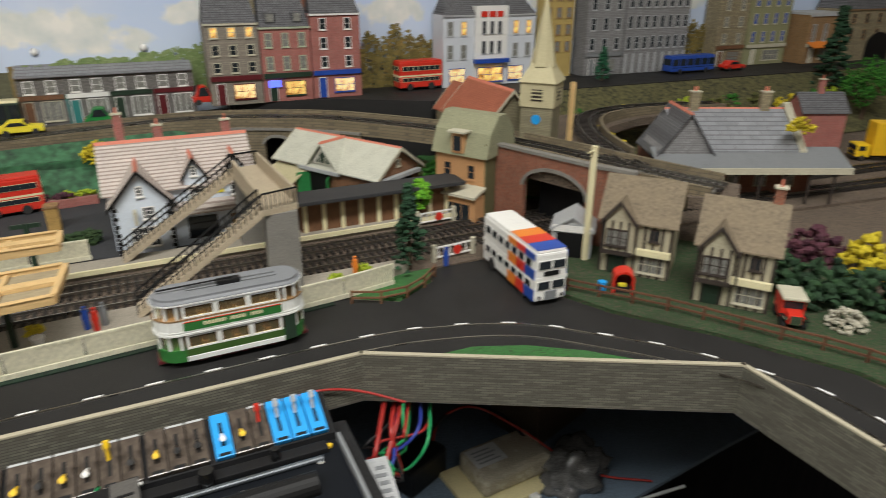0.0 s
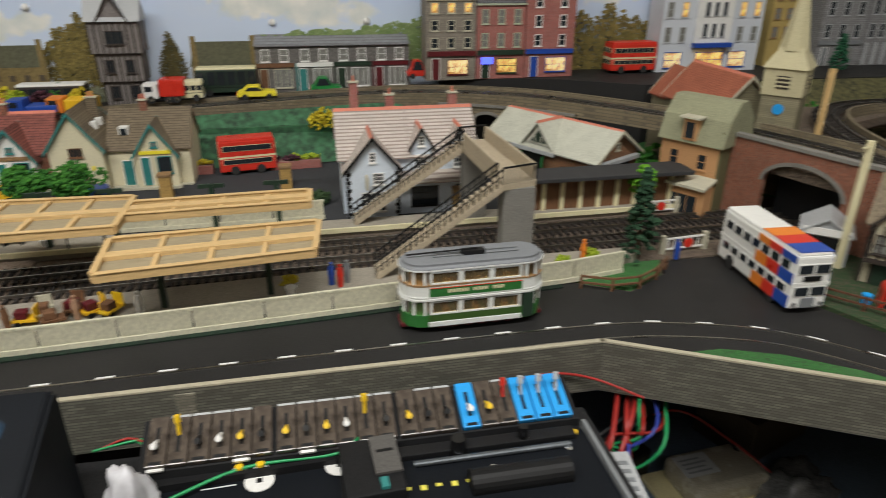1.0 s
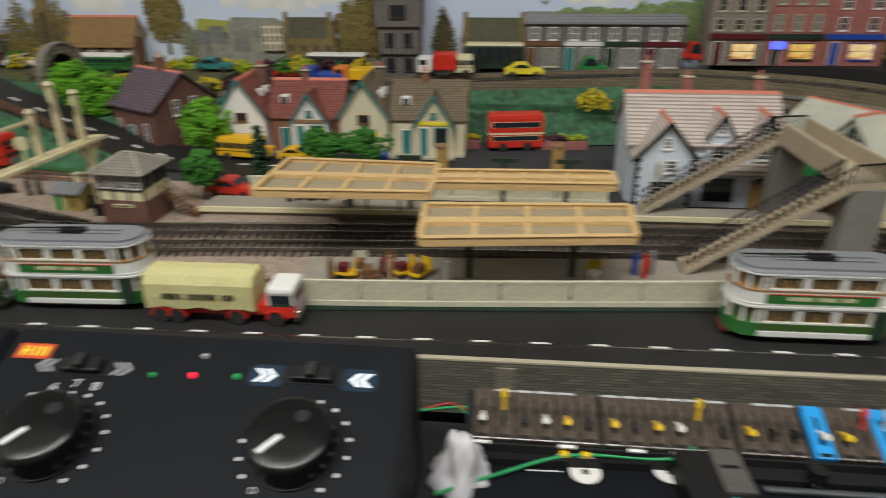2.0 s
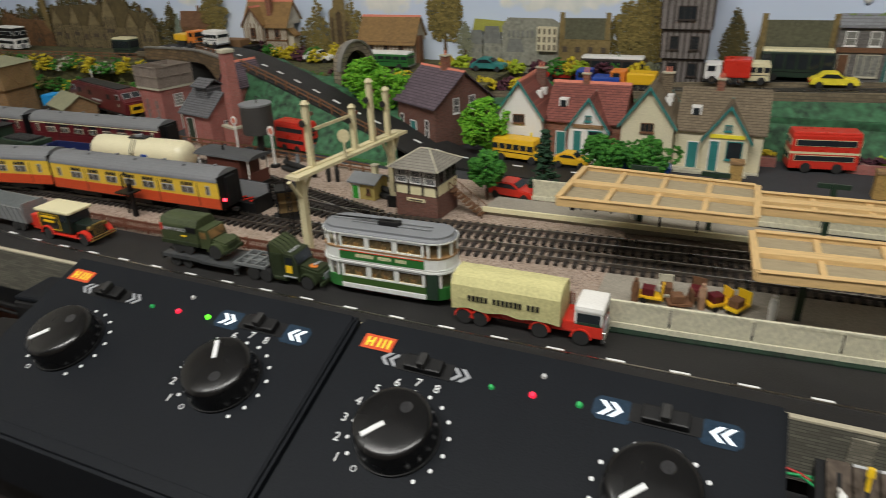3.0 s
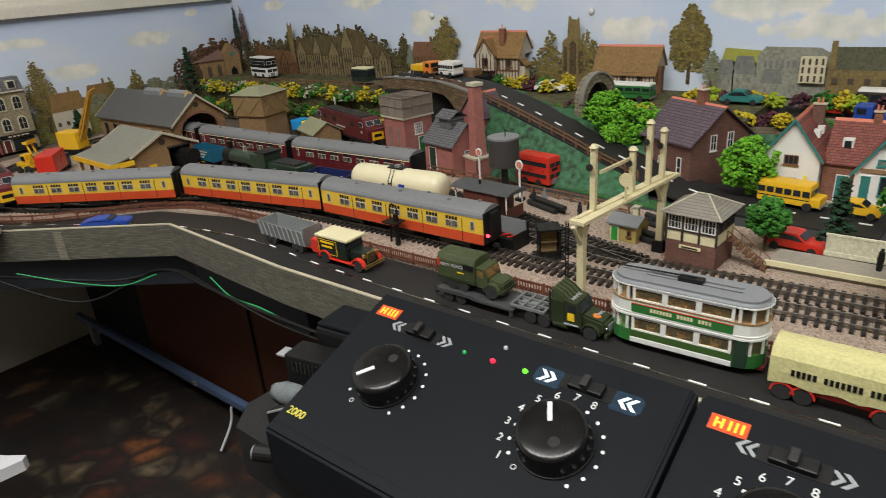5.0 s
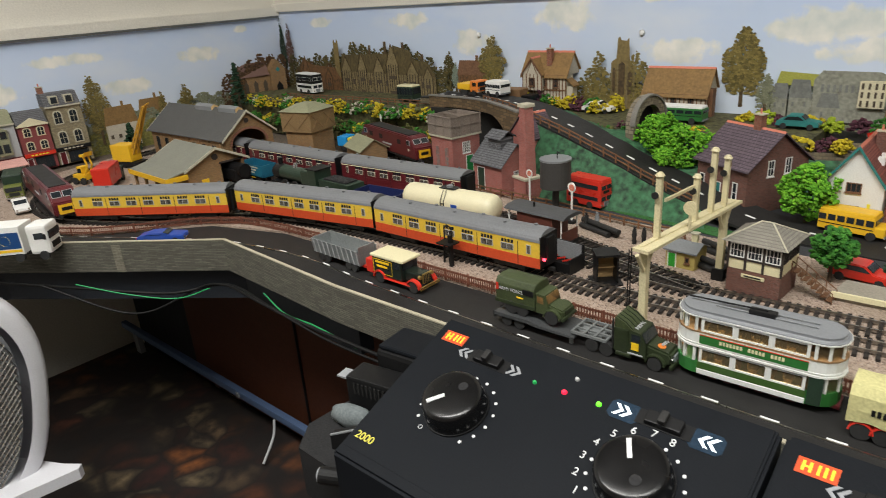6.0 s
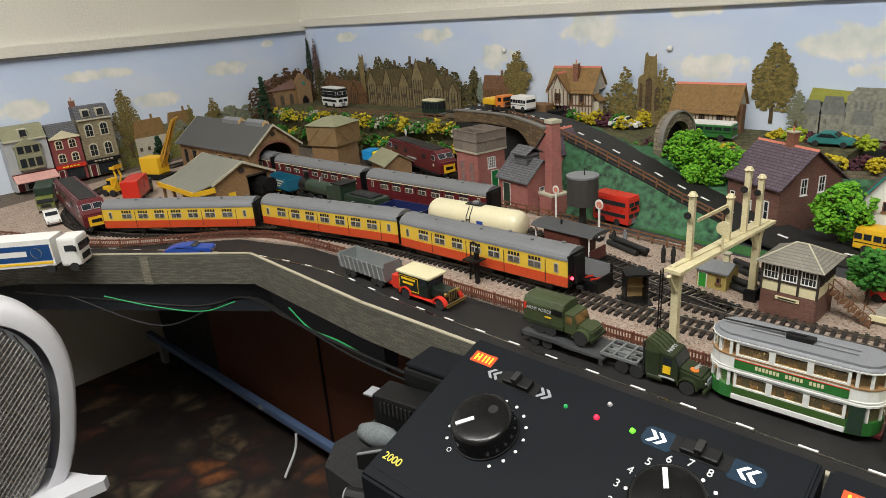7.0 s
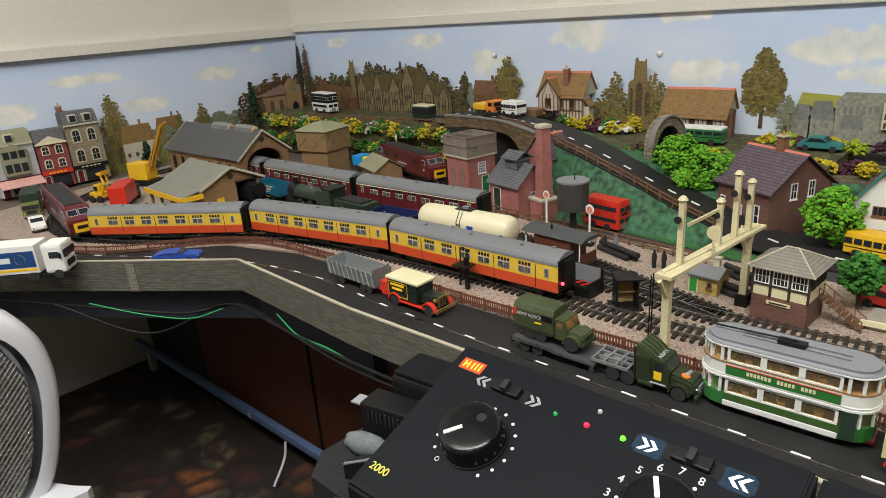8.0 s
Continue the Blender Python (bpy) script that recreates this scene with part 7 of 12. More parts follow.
    for s in (-1, 1):
        for z0, z1 in ((0.0162, 0.0285), (0.0413, 0.0526)):
            for a in (-88, -58, -22, 22, 58, 88):
                aa = math.radians(a)
                px_, py_ = s * (L - b - 0.0008 + b * math.cos(aa)), (w - 0.0006) * math.sin(aa)
                part("pillar", cyl(bmesh.new(), 0.0012, z1 - z0, pose(px_, py_, z0), 6), TRAMW, t)
            gl = bmesh.new()
            ring_ = [(s * (L - b - 0.0008 + b * math.cos(math.radians(a))), (w - 0.0006) * math.sin(math.radians(a))) for a in range(-88, 89, 22)]
            lo_, hi_ = [gl.verts.new((*p, z0)) for p in ring_], [gl.verts.new((*p, z1)) for p in ring_]
            for i in range(len(ring_) - 1):
                gl.faces.new((lo_[i], lo_[i + 1], hi_[i + 1], hi_[i]))
            eg = part("end_glass", gl, TGLASS, t)
            eg.visible_shadow = False
        part("fender", B(s * 0.05, s * 0.056, -0.008, 0.008, 0.003, 0.0062, 0.0008), MAROON, t)
        part("platform_opening", B(0.0368 * s, 0.0455 * s, s * -w - 0.0006 * s, s * -w + 0.004 * s, 0.0072, 0.0285), DGREEN, t, "dark open platform")
        part("bulkhead", B(s * 0.036 - 0.0006, s * 0.036 + 0.0006, -w + 0.002, w - 0.002, 0.0162, 0.0285), SEATT, t)
    bm = bmesh.new()
    for yy in (0.003, -0.003):
        tube(bm, [(-0.03, yy, 0.0577), (0.036, yy, 0.0577)], 0.0005, 6)
    part("trolley_plank", bm, GREY, t)
    part("trolley_base", B(-0.008, 0.01, -0.0035, 0.0035, 0.0566, 0.0602, 0.0008), BLACK, t, "black trolley base")
    part("trolley_pole", tube(bmesh.new(), [(0.004, 0, 0.0605), (-0.05, 0, 0.0595)], 0.0007, 6), BLACK, t, "black trolley pole")
    return t


tram(-0.313, 0.531, 2.5, "green and white double-deck tram on the front road")
tram(0.2095, 0.53, 1.0, "green and white double-deck tram beside the platform fence")


def double_decker(x, y, z, rot, label, L=0.105, size=1.0, low=BUSRED, band=CREAM, up=BUSRED, roof=BUSRED, stripes=None, w=0.0165, h=0.056, name="double_decker_bus", group="double-deck buses"):
    t = thing(name, x, y, z, rot, label, "bus", group)
    t.matrix_basis = pose(x, y, z, 0, 0, rot) @ Matrix.Diagonal((size, size, size, 1))
    a = L / 2
    part("lower_body", B(-a, a, -w, w, 0.005, 0.0265, 0.0018), low, t)
    part("upper_body", B(-a, a, -w, w, 0.0275, h - 0.003, 0.0022), up, t)
    part("band", B(-a - 0.0003, a + 0.0003, -w - 0.0003, w + 0.0003, 0.0262, 0.0292), band, t, "pale band between the decks")
    part("roof", B(-a + 0.001, a - 0.001, -w + 0.001, w - 0.001, h - 0.0045, h, 0.0022), roof, t)
    part("underside", B(-a + 0.004, a - 0.004, -w + 0.002, w - 0.002, 0.0035, 0.006), BLACK, t)
    wheels(t, (-a + 0.022, a - 0.024), w - 0.0045, 0.0068, 0.0048, low)
    n = 7
    for s in (-1, 1):
        for k in range(n):
            xx = -a + 0.006 + (L - 0.012) * (k + 0.5) / n
            for z0, z1 in ((0.0165, 0.0245), (0.037, 0.046)):
                fr = part("window", B(xx - 0.006, xx + 0.006, s * w - 0.0005, s * w + 0.0005, z0, z1), band, t)
                part("pane", B(xx - 0.0052, xx + 0.0052, s * w - 0.0008, s * w + 0.0008, z0 + 0.0007, z1 - 0.0007), WINDOW, fr)
    for s in (-1, 1):
        for z0, z1 in ((0.0165, 0.0255), (0.037, 0.046)):
            for yy in (-0.0075, 0.0075):
                fr = part("end_window", B(s * a - 0.0006, s * a + 0.0006, yy - 0.007, yy + 0.007, z0, z1), band if stripes is None else WHITE, t)
                part("pane", B(s * a - 0.0009, s * a + 0.0009, yy - 0.0062, yy + 0.0062, z0 + 0.0007, z1 - 0.0007), WINDOW, fr)
    part("destination_box", B(a - 0.0004, a + 0.0009, -0.008, 0.008, 0.0305, 0.035), BLACK, t)
    part("radiator", B(a - 0.0002, a + 0.0012, -0.006, 0.006, 0.006, 0.015), GREY, t)
    for yy in (-0.012, 0.012):
        part("headlamp", cyl(bmesh.new(), 0.0018, 0.0014, pose(a - 0.0002, yy, 0.0095, 0, 90), 12), CHROME, t)
    for k, (x0, x1, m_) in enumerate(stripes or ()):
        for s in (-1, 1):
            for z0, z1 in ((0.0055, 0.0165), (0.0268, 0.0368), (0.0462, h - 0.0035)):
                part("stripe", B(x0, x1, s * (w + 0.0004) - 0.0004, s * (w + 0.0004) + 0.0004, z0, z1), m_, t, "painted stripe")
        part("roof_stripe", B(x0, x1, -w + 0.0014, w - 0.0014, h - 0.0002, h + 0.0004), m_, t, "painted roof stripe")
    return t




# maroon diesel standing at the back of the goods yard, on its own siding
T_BACK = [(-0.93, 0.868, 0.004), (-1.02, 0.899, 0.004), (-1.12, 0.93, 0.004), (-1.24, 0.952, 0.004)]
back_pts = track("railway_track", T_BACK, "back siding of the goods yard with steel rails")
diesel(on_track(back_pts, 0.132, 0.215), "maroon diesel locomotive with yellow panel on the back siding", length=0.215)
double_decker(-0.018 + 0.03, 0.9496, 0.0022, 9, "red and cream double-deck bus on the yard", L=0.085, size=0.82, up=BUSRED)
double_decker(-0.617, 0.832, 0.0022, -9, "red double-deck bus on the lower road", L=0.078, size=0.72, band=BUSRED)
double_decker(0.605, 1.1018, 0.0885, 2, "red and cream double-deck bus in the upper street", L=0.092, size=0.85)
double_decker(-1.5, 1.0747, 0.0725, -8, "black and white double-deck bus on the hill road", L=0.088, size=0.85, low=WHITE, up=BLACK, roof=WHITE, band=WHITE)
double_decker(0.477, 0.5411, 0.0005, -93, "white double-deck bus with orange, red and blue stripes", L=0.112, size=0.95, low=WHITE, band=WHITE, up=WHITE, roof=WHITE, stripes=((0.036, 0.0545, BLUE), (0.019, 0.036, BUSRED), (0.002, 0.019, ORANGE)))


def car(x, y, z, rot, body, label, L=0.054, w=0.0105, h=0.019, name="car", estate=False, group="small cars"):
    c = thing(name, x, y, z, rot, label, "car", group)
    a = L / 2
    prof = [(-a, 0.004), (a, 0.004), (a, 0.0095), (a - 0.003, 0.0112), (a * 0.42, 0.0122), (a * 0.1, h), (-a * 0.45, h), (-a * 0.75, 0.0125) if not estate else (-a * 0.95, h - 0.001), (-a + 0.002, 0.0115), (-a, 0.0095)]
    bm = prism(bmesh.new(), prof, -w, w, "y")
    bmesh.ops.bevel(bm, geom=bm.edges[:], offset=0.0009, segments=2, affect="EDGES")
    part("body", bm, body, c)
    side_w = [(a * 0.33, 0.0128), (a * 0.07, h - 0.0016), (-a * 0.42, h - 0.0016), (-a * 0.62, 0.0128)]
    for s in (-1, 1):
        part("side_window", prism(bmesh.new(), side_w, s * w - 0.0004, s * w + 0.0004, "y"), WINDOW, c)
        part("bumper", B(s * a - 0.0008, s * a + 0.0008, -w + 0.001, w - 0.001, 0.0045, 0.0065, 0.0003), CHROME, c)
        for yy in (-w + 0.0025, w - 0.0025):
            part("headlamp" if s > 0 else "tail_lamp", cyl(bmesh.new(), 0.0013, 0.001, pose(s * a, yy, 0.0085, 0, s * 90), 10), CHROME if s > 0 else BUSRED, c)
    m = pose(a * 0.27, 0, (0.0122 + h) / 2, 0, 0, 0)
    ang = math.degrees(math.atan2(h - 0.0122, a * 0.32))
    ws = part("windscreen", B(-0.0036, 0.0036, -w + 0.0018, w - 0.0018, 0.0004, 0.0012), WINDOW, c)
    ws.matrix_basis = pose(a * 0.26, 0, (0.0122 + h) / 2, 0, ang, 0)
    wheels(c, (-a * 0.62, a * 0.62), w - 0.0026, 0.0042, 0.0028, CHROME)
    return c


car(-0.167, 0.8746, 0.0034, 5, BLUE, "blue estate car parked by the cottages", estate=True)
car(-0.252, 0.871, 0.0036, -4, SCHOOLYEL, "yellow taxi on the yard road", L=0.044, w=0.0095, h=0.0175)
car(-0.286, 0.755, 0.0022, -8, BUSRED, "red car with white roof by the platform end")
car(0.023, 1.075, 0.0705, 3, BRIGHTYEL, "bright yellow car on the upper street")
car(-0.432, 1.0747, 0.0725, 0, TEAL, "teal car on the hill")
car(-0.742, 1.087, 0.0725, 0, WHITE, "white car beside the bushes")
car(-1.368, 0.381, 0.0022, -12, WHITE, "white rally car near the corner shops", L=0.058)
car(-1.02, 0.4391, 0.0005, 41, BLUE, "dark blue racing car with rear wing", L=0.062, h=0.015)
vc = thing("vintage_van", 0.641, 0.377, 0.0018, -128, "red vintage van with pale roof behind the fence", "van")
part("body", B(-0.018, 0.004, -0.0095, 0.0095, 0.005, 0.022, 0.0014), BUSRED, vc)
part("bonnet", B(0.003, 0.017, -0.006, 0.006, 0.005, 0.0145, 0.002), BUSRED, vc)
part("roof", B(-0.019, 0.0075, -0.01, 0.01, 0.0222, 0.0252, 0.0014), CLAY, vc, "pale roof")
part("windscreen", B(0.0038, 0.0046, -0.0078, 0.0078, 0.0145, 0.0205), WINDOW, vc)
part("radiator", B(0.0168, 0.0178, -0.0045, 0.0045, 0.006, 0.0135), CHROME, vc)
for s_ in (-1, 1):
    part("mudguard", B(0.006, 0.0165, s_ * 0.0085 - 0.0022, s_ * 0.0085 + 0.0022, 0.0088, 0.0102, 0.0005), BLACK, vc)
    part("headlamp", cyl(bmesh.new(), 0.0017, 0.002, pose(0.016, s_ * 0.0078, 0.0115, 0, 90), 12), CHROME, vc)
wheels(vc, (-0.011, 0.011), 0.0068, 0.0048, 0.003, BUSRED)
car(1.276, 1.0568, 0.0885, 0, BUSRED, "dark red car in the far street")
car(-0.325, 1.105, 0.0585, 0, BUSRED, "red car parked on the raised street")
car(0.121, 1.1, 0.0705, 0, paint("green_car_paint", (0.02, 0.22, 0.05), 0.35), "green van in front of the terrace", h=0.024, L=0.045)
car(0.262, 1.1018, 0.0885, 0, BUSRED, "red van at the end of the terrace", h=0.027, L=0.035)


def coach_bus(x, y, z, rot, body, label, L=0.07, h=0.03, roof=None, name="single_deck_bus", nose=0.0):
    t = thing(name, x, y, z, rot, label, "bus")
    a, w = L / 2, 0.0125
    part("body", B(-a, a - nose, -w, w, 0.0045, h - 0.003, 0.0015), body, t)
    part("roof", B(-a + 0.0006, a - nose - 0.0006, -w + 0.0006, w - 0.0006, h - 0.005, h, 0.0022), roof or body, t)
    if nose:
        part("bonnet", B(a - nose - 0.001, a, -w + 0.001, w - 0.001, 0.0045, 0.0155, 0.0018), body, t)
    n = 6
    for s in (-1, 1):
        part("waist_line", B(-a + 0.001, a - nose - 0.001, s * w - 0.0004, s * w + 0.0004, 0.0115, 0.0123), BLACK, t)
        for k in range(n):
            xx = -a + (L - nose) * (k + 0.5) / n
            part("window", B(xx - (L - nose) / n * 0.4, xx + (L - nose) / n * 0.4, s * w - 0.0006, s * w + 0.0006, 0.0155, h - 0.006), WINDOW, t)
        part("end_window", B(s * (a - (nose if s > 0 else 0)) - 0.0006, s * (a - (nose if s > 0 else 0)) + 0.0006, -w + 0.002, w - 0.002, 0.0165, h - 0.006), WINDOW, t)
    part("bumper", B(a - 0.0006, a + 0.001, -w + 0.001, w - 0.001, 0.0045, 0.0068), GREY, t)
    wheels(t, (-a * 0.6, a * 0.62), w - 0.003, 0.0048, 0.0035, GREY)
    return t


coach_bus(-0.318, 0.878, 0.0034, -8, SCHOOLYEL, "yellow school bus on the yard road", L=0.066, h=0.028, nose=0.01)
coach_bus(-0.594, 1.06, 0.0725, 0, GREEN, "green single-deck bus with white roof by the portal", L=0.08, h=0.026, roof=WHITE)
coach_bus(-0.255, 1.11, 0.0585, 0, TIMBER, "dark bus with long white roof on the raised street", L=0.088, h=0.036, roof=WHITE)
coach_bus(-0.02, 1.115, 0.0705, 0, DGREEN, "dark bus with cream roof behind the caravan", L=0.085, h=0.04, roof=CREAM)
coach_bus(-0.075, 1.08, 0.0705, 2, CREAM, "cream caravan on the raised street", L=0.05, h=0.028, name="caravan")
coach_bus(1.17, 1.067, 0.0885, 0, BLUE, "dark blue single-deck bus in the far street", L=0.11, h=0.034)
coach_bus(-1.162, 1.065, 0.0725, 0, DGREEN, "green van with cream roof on the hill road", L=0.045, h=0.034, roof=CREAM, name="van")
coach_bus(-0.914, 1.037, 0.1, -12, WHITE, "white camper van on the bridge", L=0.04, h=0.027, name="camper_van")


def truck(x, y, z, rot, cab, bed, label, L=0.075, box_h=0.034, name="lorry", cab_roof=None, chassis=None, wheel=CHROME, flat=False, w=0.0135, wx=None):
    t = thing(name, x, y, z, rot, label, "lorry", "lorries")
    a = L / 2
    part("chassis", B(-a, a - 0.002, -w * 0.55, w * 0.55, 0.0055, 0.0085), chassis or DARK, t)
    c = part("cab", B(a - 0.02, a, -w, w, 0.006, 0.026, 0.0016), cab, t)
    if cab_roof:
        part("cab_roof", B(a - 0.0205, a - 0.0005, -w + 0.0004, w - 0.0004, 0.0225, 0.029, 0.002), cab_roof, t)
    part("windscreen", B(a - 0.0006, a + 0.0008, -w + 0.0016, w - 0.0016, 0.0165, 0.0235), WINDOW, t)
    for s in (-1, 1):
        part("cab_window", B(a - 0.013, a - 0.003, s * w - 0.0004, s * w + 0.0006 * s + 0.0002, 0.0165, 0.0232), WINDOW, t)
        part("headlamp", cyl(bmesh.new(), 0.0016, 0.0012, pose(a, s * (w - 0.003), 0.0105, 0, 90), 12), CHROME, t)
    part("grille", B(a - 0.0002, a + 0.0009, -w + 0.006, w - 0.006, 0.009, 0.0145), DARK, t)
    part("bumper", B(a - 0.001, a + 0.0016, -w, w, 0.0045, 0.0075, 0.0005), CHROME if not flat else cab, t)
    if not flat:
        part("load", B(-a, a - 0.022, -w - 0.001, w + 0.001, 0.0088, box_h, 0.002), bed, t)
    else:
        part("flatbed", B(-a, a - 0.022, -w, w, 0.0086, 0.0105), bed, t)
    wheels(t, wx or (-a + 0.012, -a + 0.022, a - 0.01), w - 0.004, 0.0052, 0.004, wheel)
    return t


# cream-tilted lorry with a red chassis
CANVAS = paint("cream_canvas", (0.58, 0.54, 0.26), 0.85, var=0.1, fine=500, coarse=60, bump=0.4)


def arc_guard(x, r, n=12, thick=0.0011):
    """The outline of a mudguard over a wheel at x."""
    return [(x + r * math.cos(math.pi * i / n), 0.0055 + r * math.sin(math.pi * i / n)) for i in range(n + 1)] + [(x + (r - thick) * math.cos(math.pi * i / n), 0.0055 + (r - thick) * math.sin(math.pi * i / n)) for i in range(n, -1, -1)]


lo = thing("lorry", -0.196, 0.5175, 0.0005, 1, "red lorry with cream canvas tilt and white cab roof", "lorry", "lorries")
bm = bmesh.new()
rings = []
for i in range(31):
    f = i / 30
    xx = -0.054 + 0.079 * f
    wob = [noise.noise(Vector((f * 9, k * 3.1, 4.2))) for k in range(6)]
    hem = 0.0118 + 0.0016 * abs(math.sin(f * 9.4)) + 0.0008 * wob[0]
    pts_ = [(-0.0142, hem), (-0.0146 + 0.0006 * wob[1], 0.022), (-0.0142 + 0.0004 * wob[2], 0.0315), (-0.0105, 0.0372 + 0.0006 * wob[3]), (0.0, 0.0382 + 0.0005 * wob[4]), (0.0105, 0.0372 + 0.0006 * wob[5]), (0.0142, 0.0315), (0.0146, 0.022), (0.0142, hem)]
    rings.append([bm.verts.new((xx, p, q)) for p, q in pts_])
for p, q in zip(rings, rings[1:]):
    for k in range(9):
        bm.faces.new((p[k], q[k], q[(k + 1) % 9], p[(k + 1) % 9]))
bm.faces.new(rings[0][::-1]), bm.faces.new(rings[-1])
bmesh.ops.recalc_face_normals(bm, faces=bm.faces[:])
part("canvas_tilt", bm, CANVAS, lo, "creased cream canvas tilt")
part("chassis", B(-0.052, 0.05, -0.0075, 0.0075, 0.0055, 0.0095), BUSRED, lo, "red chassis")
part("cab_back", B(0.026, 0.035, -0.0115, 0.0115, 0.0085, 0.0165, 0.0008), BUSRED, lo)
c = part("cab", B(0.034, 0.0535, -0.013, 0.013, 0.0065, 0.0165, 0.0014), BUSRED, lo, "red lower cab")
part("cab_glass_band", B(0.0348, 0.053, -0.0126, 0.0126, 0.0165, 0.0245), WINDOW, c, "dark cab windows")
part("cab_trim", B(0.0346, 0.0532, -0.0129, 0.0129, 0.0158, 0.0178), DGREEN, c, "dark green band")
part("cab_roof", B(0.0338, 0.0538, -0.0131, 0.0131, 0.0238, 0.03, 0.0026), WHITE, lo, "white cab roof")
for sx in (0.0352, 0.0525):
    for sy in (-0.0124, 0.0124):
        part("cab_pillar", B(sx - 0.0007, sx + 0.0007, sy - 0.0005, sy + 0.0005, 0.0165, 0.0245), WHITE, c)
part("grille", B(0.0534, 0.0542, -0.008, 0.008, 0.009, 0.0155), LGREY, lo)
part("bumper", B(0.0532, 0.0556, -0.0132, 0.0132, 0.0042, 0.0074, 0.0006), CHROME, lo, "silver bumper")
wheels(lo, (-0.045, -0.033, 0.011, 0.0395), 0.0092, 0.0058, 0.004, BUSRED)
for s in (-1, 1):
    for xx in (-0.045, -0.033, 0.011, 0.0395):
        part("mudguard", prism(bmesh.new(), arc_guard(xx, 0.0074), s * 0.0115 - 0.0022, s * 0.0115 + 0.0022, "y"), BUSRED, lo, "red mudguard")
    part("headlamp", cyl(bmesh.new(), 0.0016, 0.0012, pose(0.0535, s * 0.0105, 0.0105, 0, 90), 12), CHROME, lo)
    xl = -0.041
    for word in (5, 7, 3):
        for k in range(word):
            part("letter_bar", B(xl, xl + 0.0021, s * 0.0148 - 0.0003, s * 0.0148 + 0.0003, 0.0205, 0.0248), BLACK, lo, "dark lettering bar")
            xl += 0.0031
        xl += 0.003

# army lorry on a low loader
LOADER = paint("grey_black_deck", (0.05, 0.053, 0.055), 0.55, var=0.2)
STEELG = paint("dull_grey_frame", (0.16, 0.17, 0.17), 0.5, var=0.15)
ll = thing("low_loader", -0.476, 0.517, 0.0005, 1, "grey-black low-loader trailer carrying an army lorry", "trailer")
part("deck", prism(bmesh.new(), [(-0.05, 0.0088), (-0.016, 0.0088), (-0.006, 0.0075), (0.03, 0.0075), (0.03, 0.0095), (-0.004, 0.0098), (-0.014, 0.012), (-0.05, 0.012)], -0.0155, 0.0155, "y"), LOADER, ll)
part("tail_plate", B(-0.0515, -0.05, -0.0155, 0.0155, 0.006, 0.0122), DARK, ll)
part("neck", B(0.03, 0.05, -0.006, 0.006, 0.0085, 0.012), STEELG, ll)
for yy in (-0.0125, -0.004, 0.004, 0.0125):
    part("frame_rail", B(0.026, 0.058, yy - 0.0008, yy + 0.0008, 0.0115, 0.0138), STEELG, ll, "grey open frame")
for xx in (0.027, 0.037, 0.047, 0.0575):
    part("frame_bar", B(xx - 0.0008, xx + 0.0008, -0.0125, 0.0125, 0.0125, 0.0142), STEELG, ll)
wheels(ll, (-0.038, -0.025), 0.0095, 0.0052, 0.0042, LGREY)
for yy in (-0.011, 0.011):
    part("stand", B(0.024, 0.027, yy - 0.0012, yy + 0.0012, 0.0005, 0.0078), STEELG, ll)
ARMYD = paint("dark_army_green", (0.022, 0.032, 0.012), 0.5, var=0.2)
tr = thing("tractor_unit", -0.402, 0.518, 0.0005, 1, "dark green army tractor unit with wind deflector", "lorry", "lorries")
part("chassis", B(-0.034, 0.034, -0.006, 0.006, 0.005, 0.009), DARK, tr)
part("sleeper", B(-0.01, 0.002, -0.0125, 0.0125, 0.007, 0.0285, 0.0014), ARMYD, tr)
part("cab", prism(bmesh.new(), [(0.002, 0.007), (0.016, 0.007), (0.016, 0.019), (0.0115, 0.0275), (0.002, 0.0285)], -0.0115, 0.0115, "y"), ARMYD, tr)
bm = prism(bmesh.new(), [(0.015, 0.007), (0.035, 0.0055), (0.0362, 0.012), (0.034, 0.0155), (0.015, 0.019)], -0.0095, 0.0095, "y")
bmesh.ops.bevel(bm, geom=bm.edges[:], offset=0.0016, segments=2, affect="EDGES")
part("bonnet", bm, ARMYD, tr)
part("deflector", prism(bmesh.new(), [(-0.0095, 0.0285), (0.005, 0.0285), (-0.001, 0.0335), (-0.008, 0.0368), (-0.0095, 0.0368)], -0.0118, 0.0118, "y"), ARMY, tr, "sloping wind deflector")
for k in range(5):
    part("deflector_rib", prism(bmesh.new(), [(-0.0085, 0.0369), (-0.001, 0.0336), (0.005, 0.0287), (0.005, 0.0294), (-0.001, 0.0343), (-0.0085, 0.0376)], -0.0105 + 0.005 * k, -0.0095 + 0.005 * k, "y"), ARMYD, tr)
ws = part("windscreen", B(-0.0004, 0.0004, -0.01, 0.01, -0.0038, 0.0038), WINDOW, tr)
ws.matrix_basis = pose(0.0142, 0, 0.0233, 0, -28)
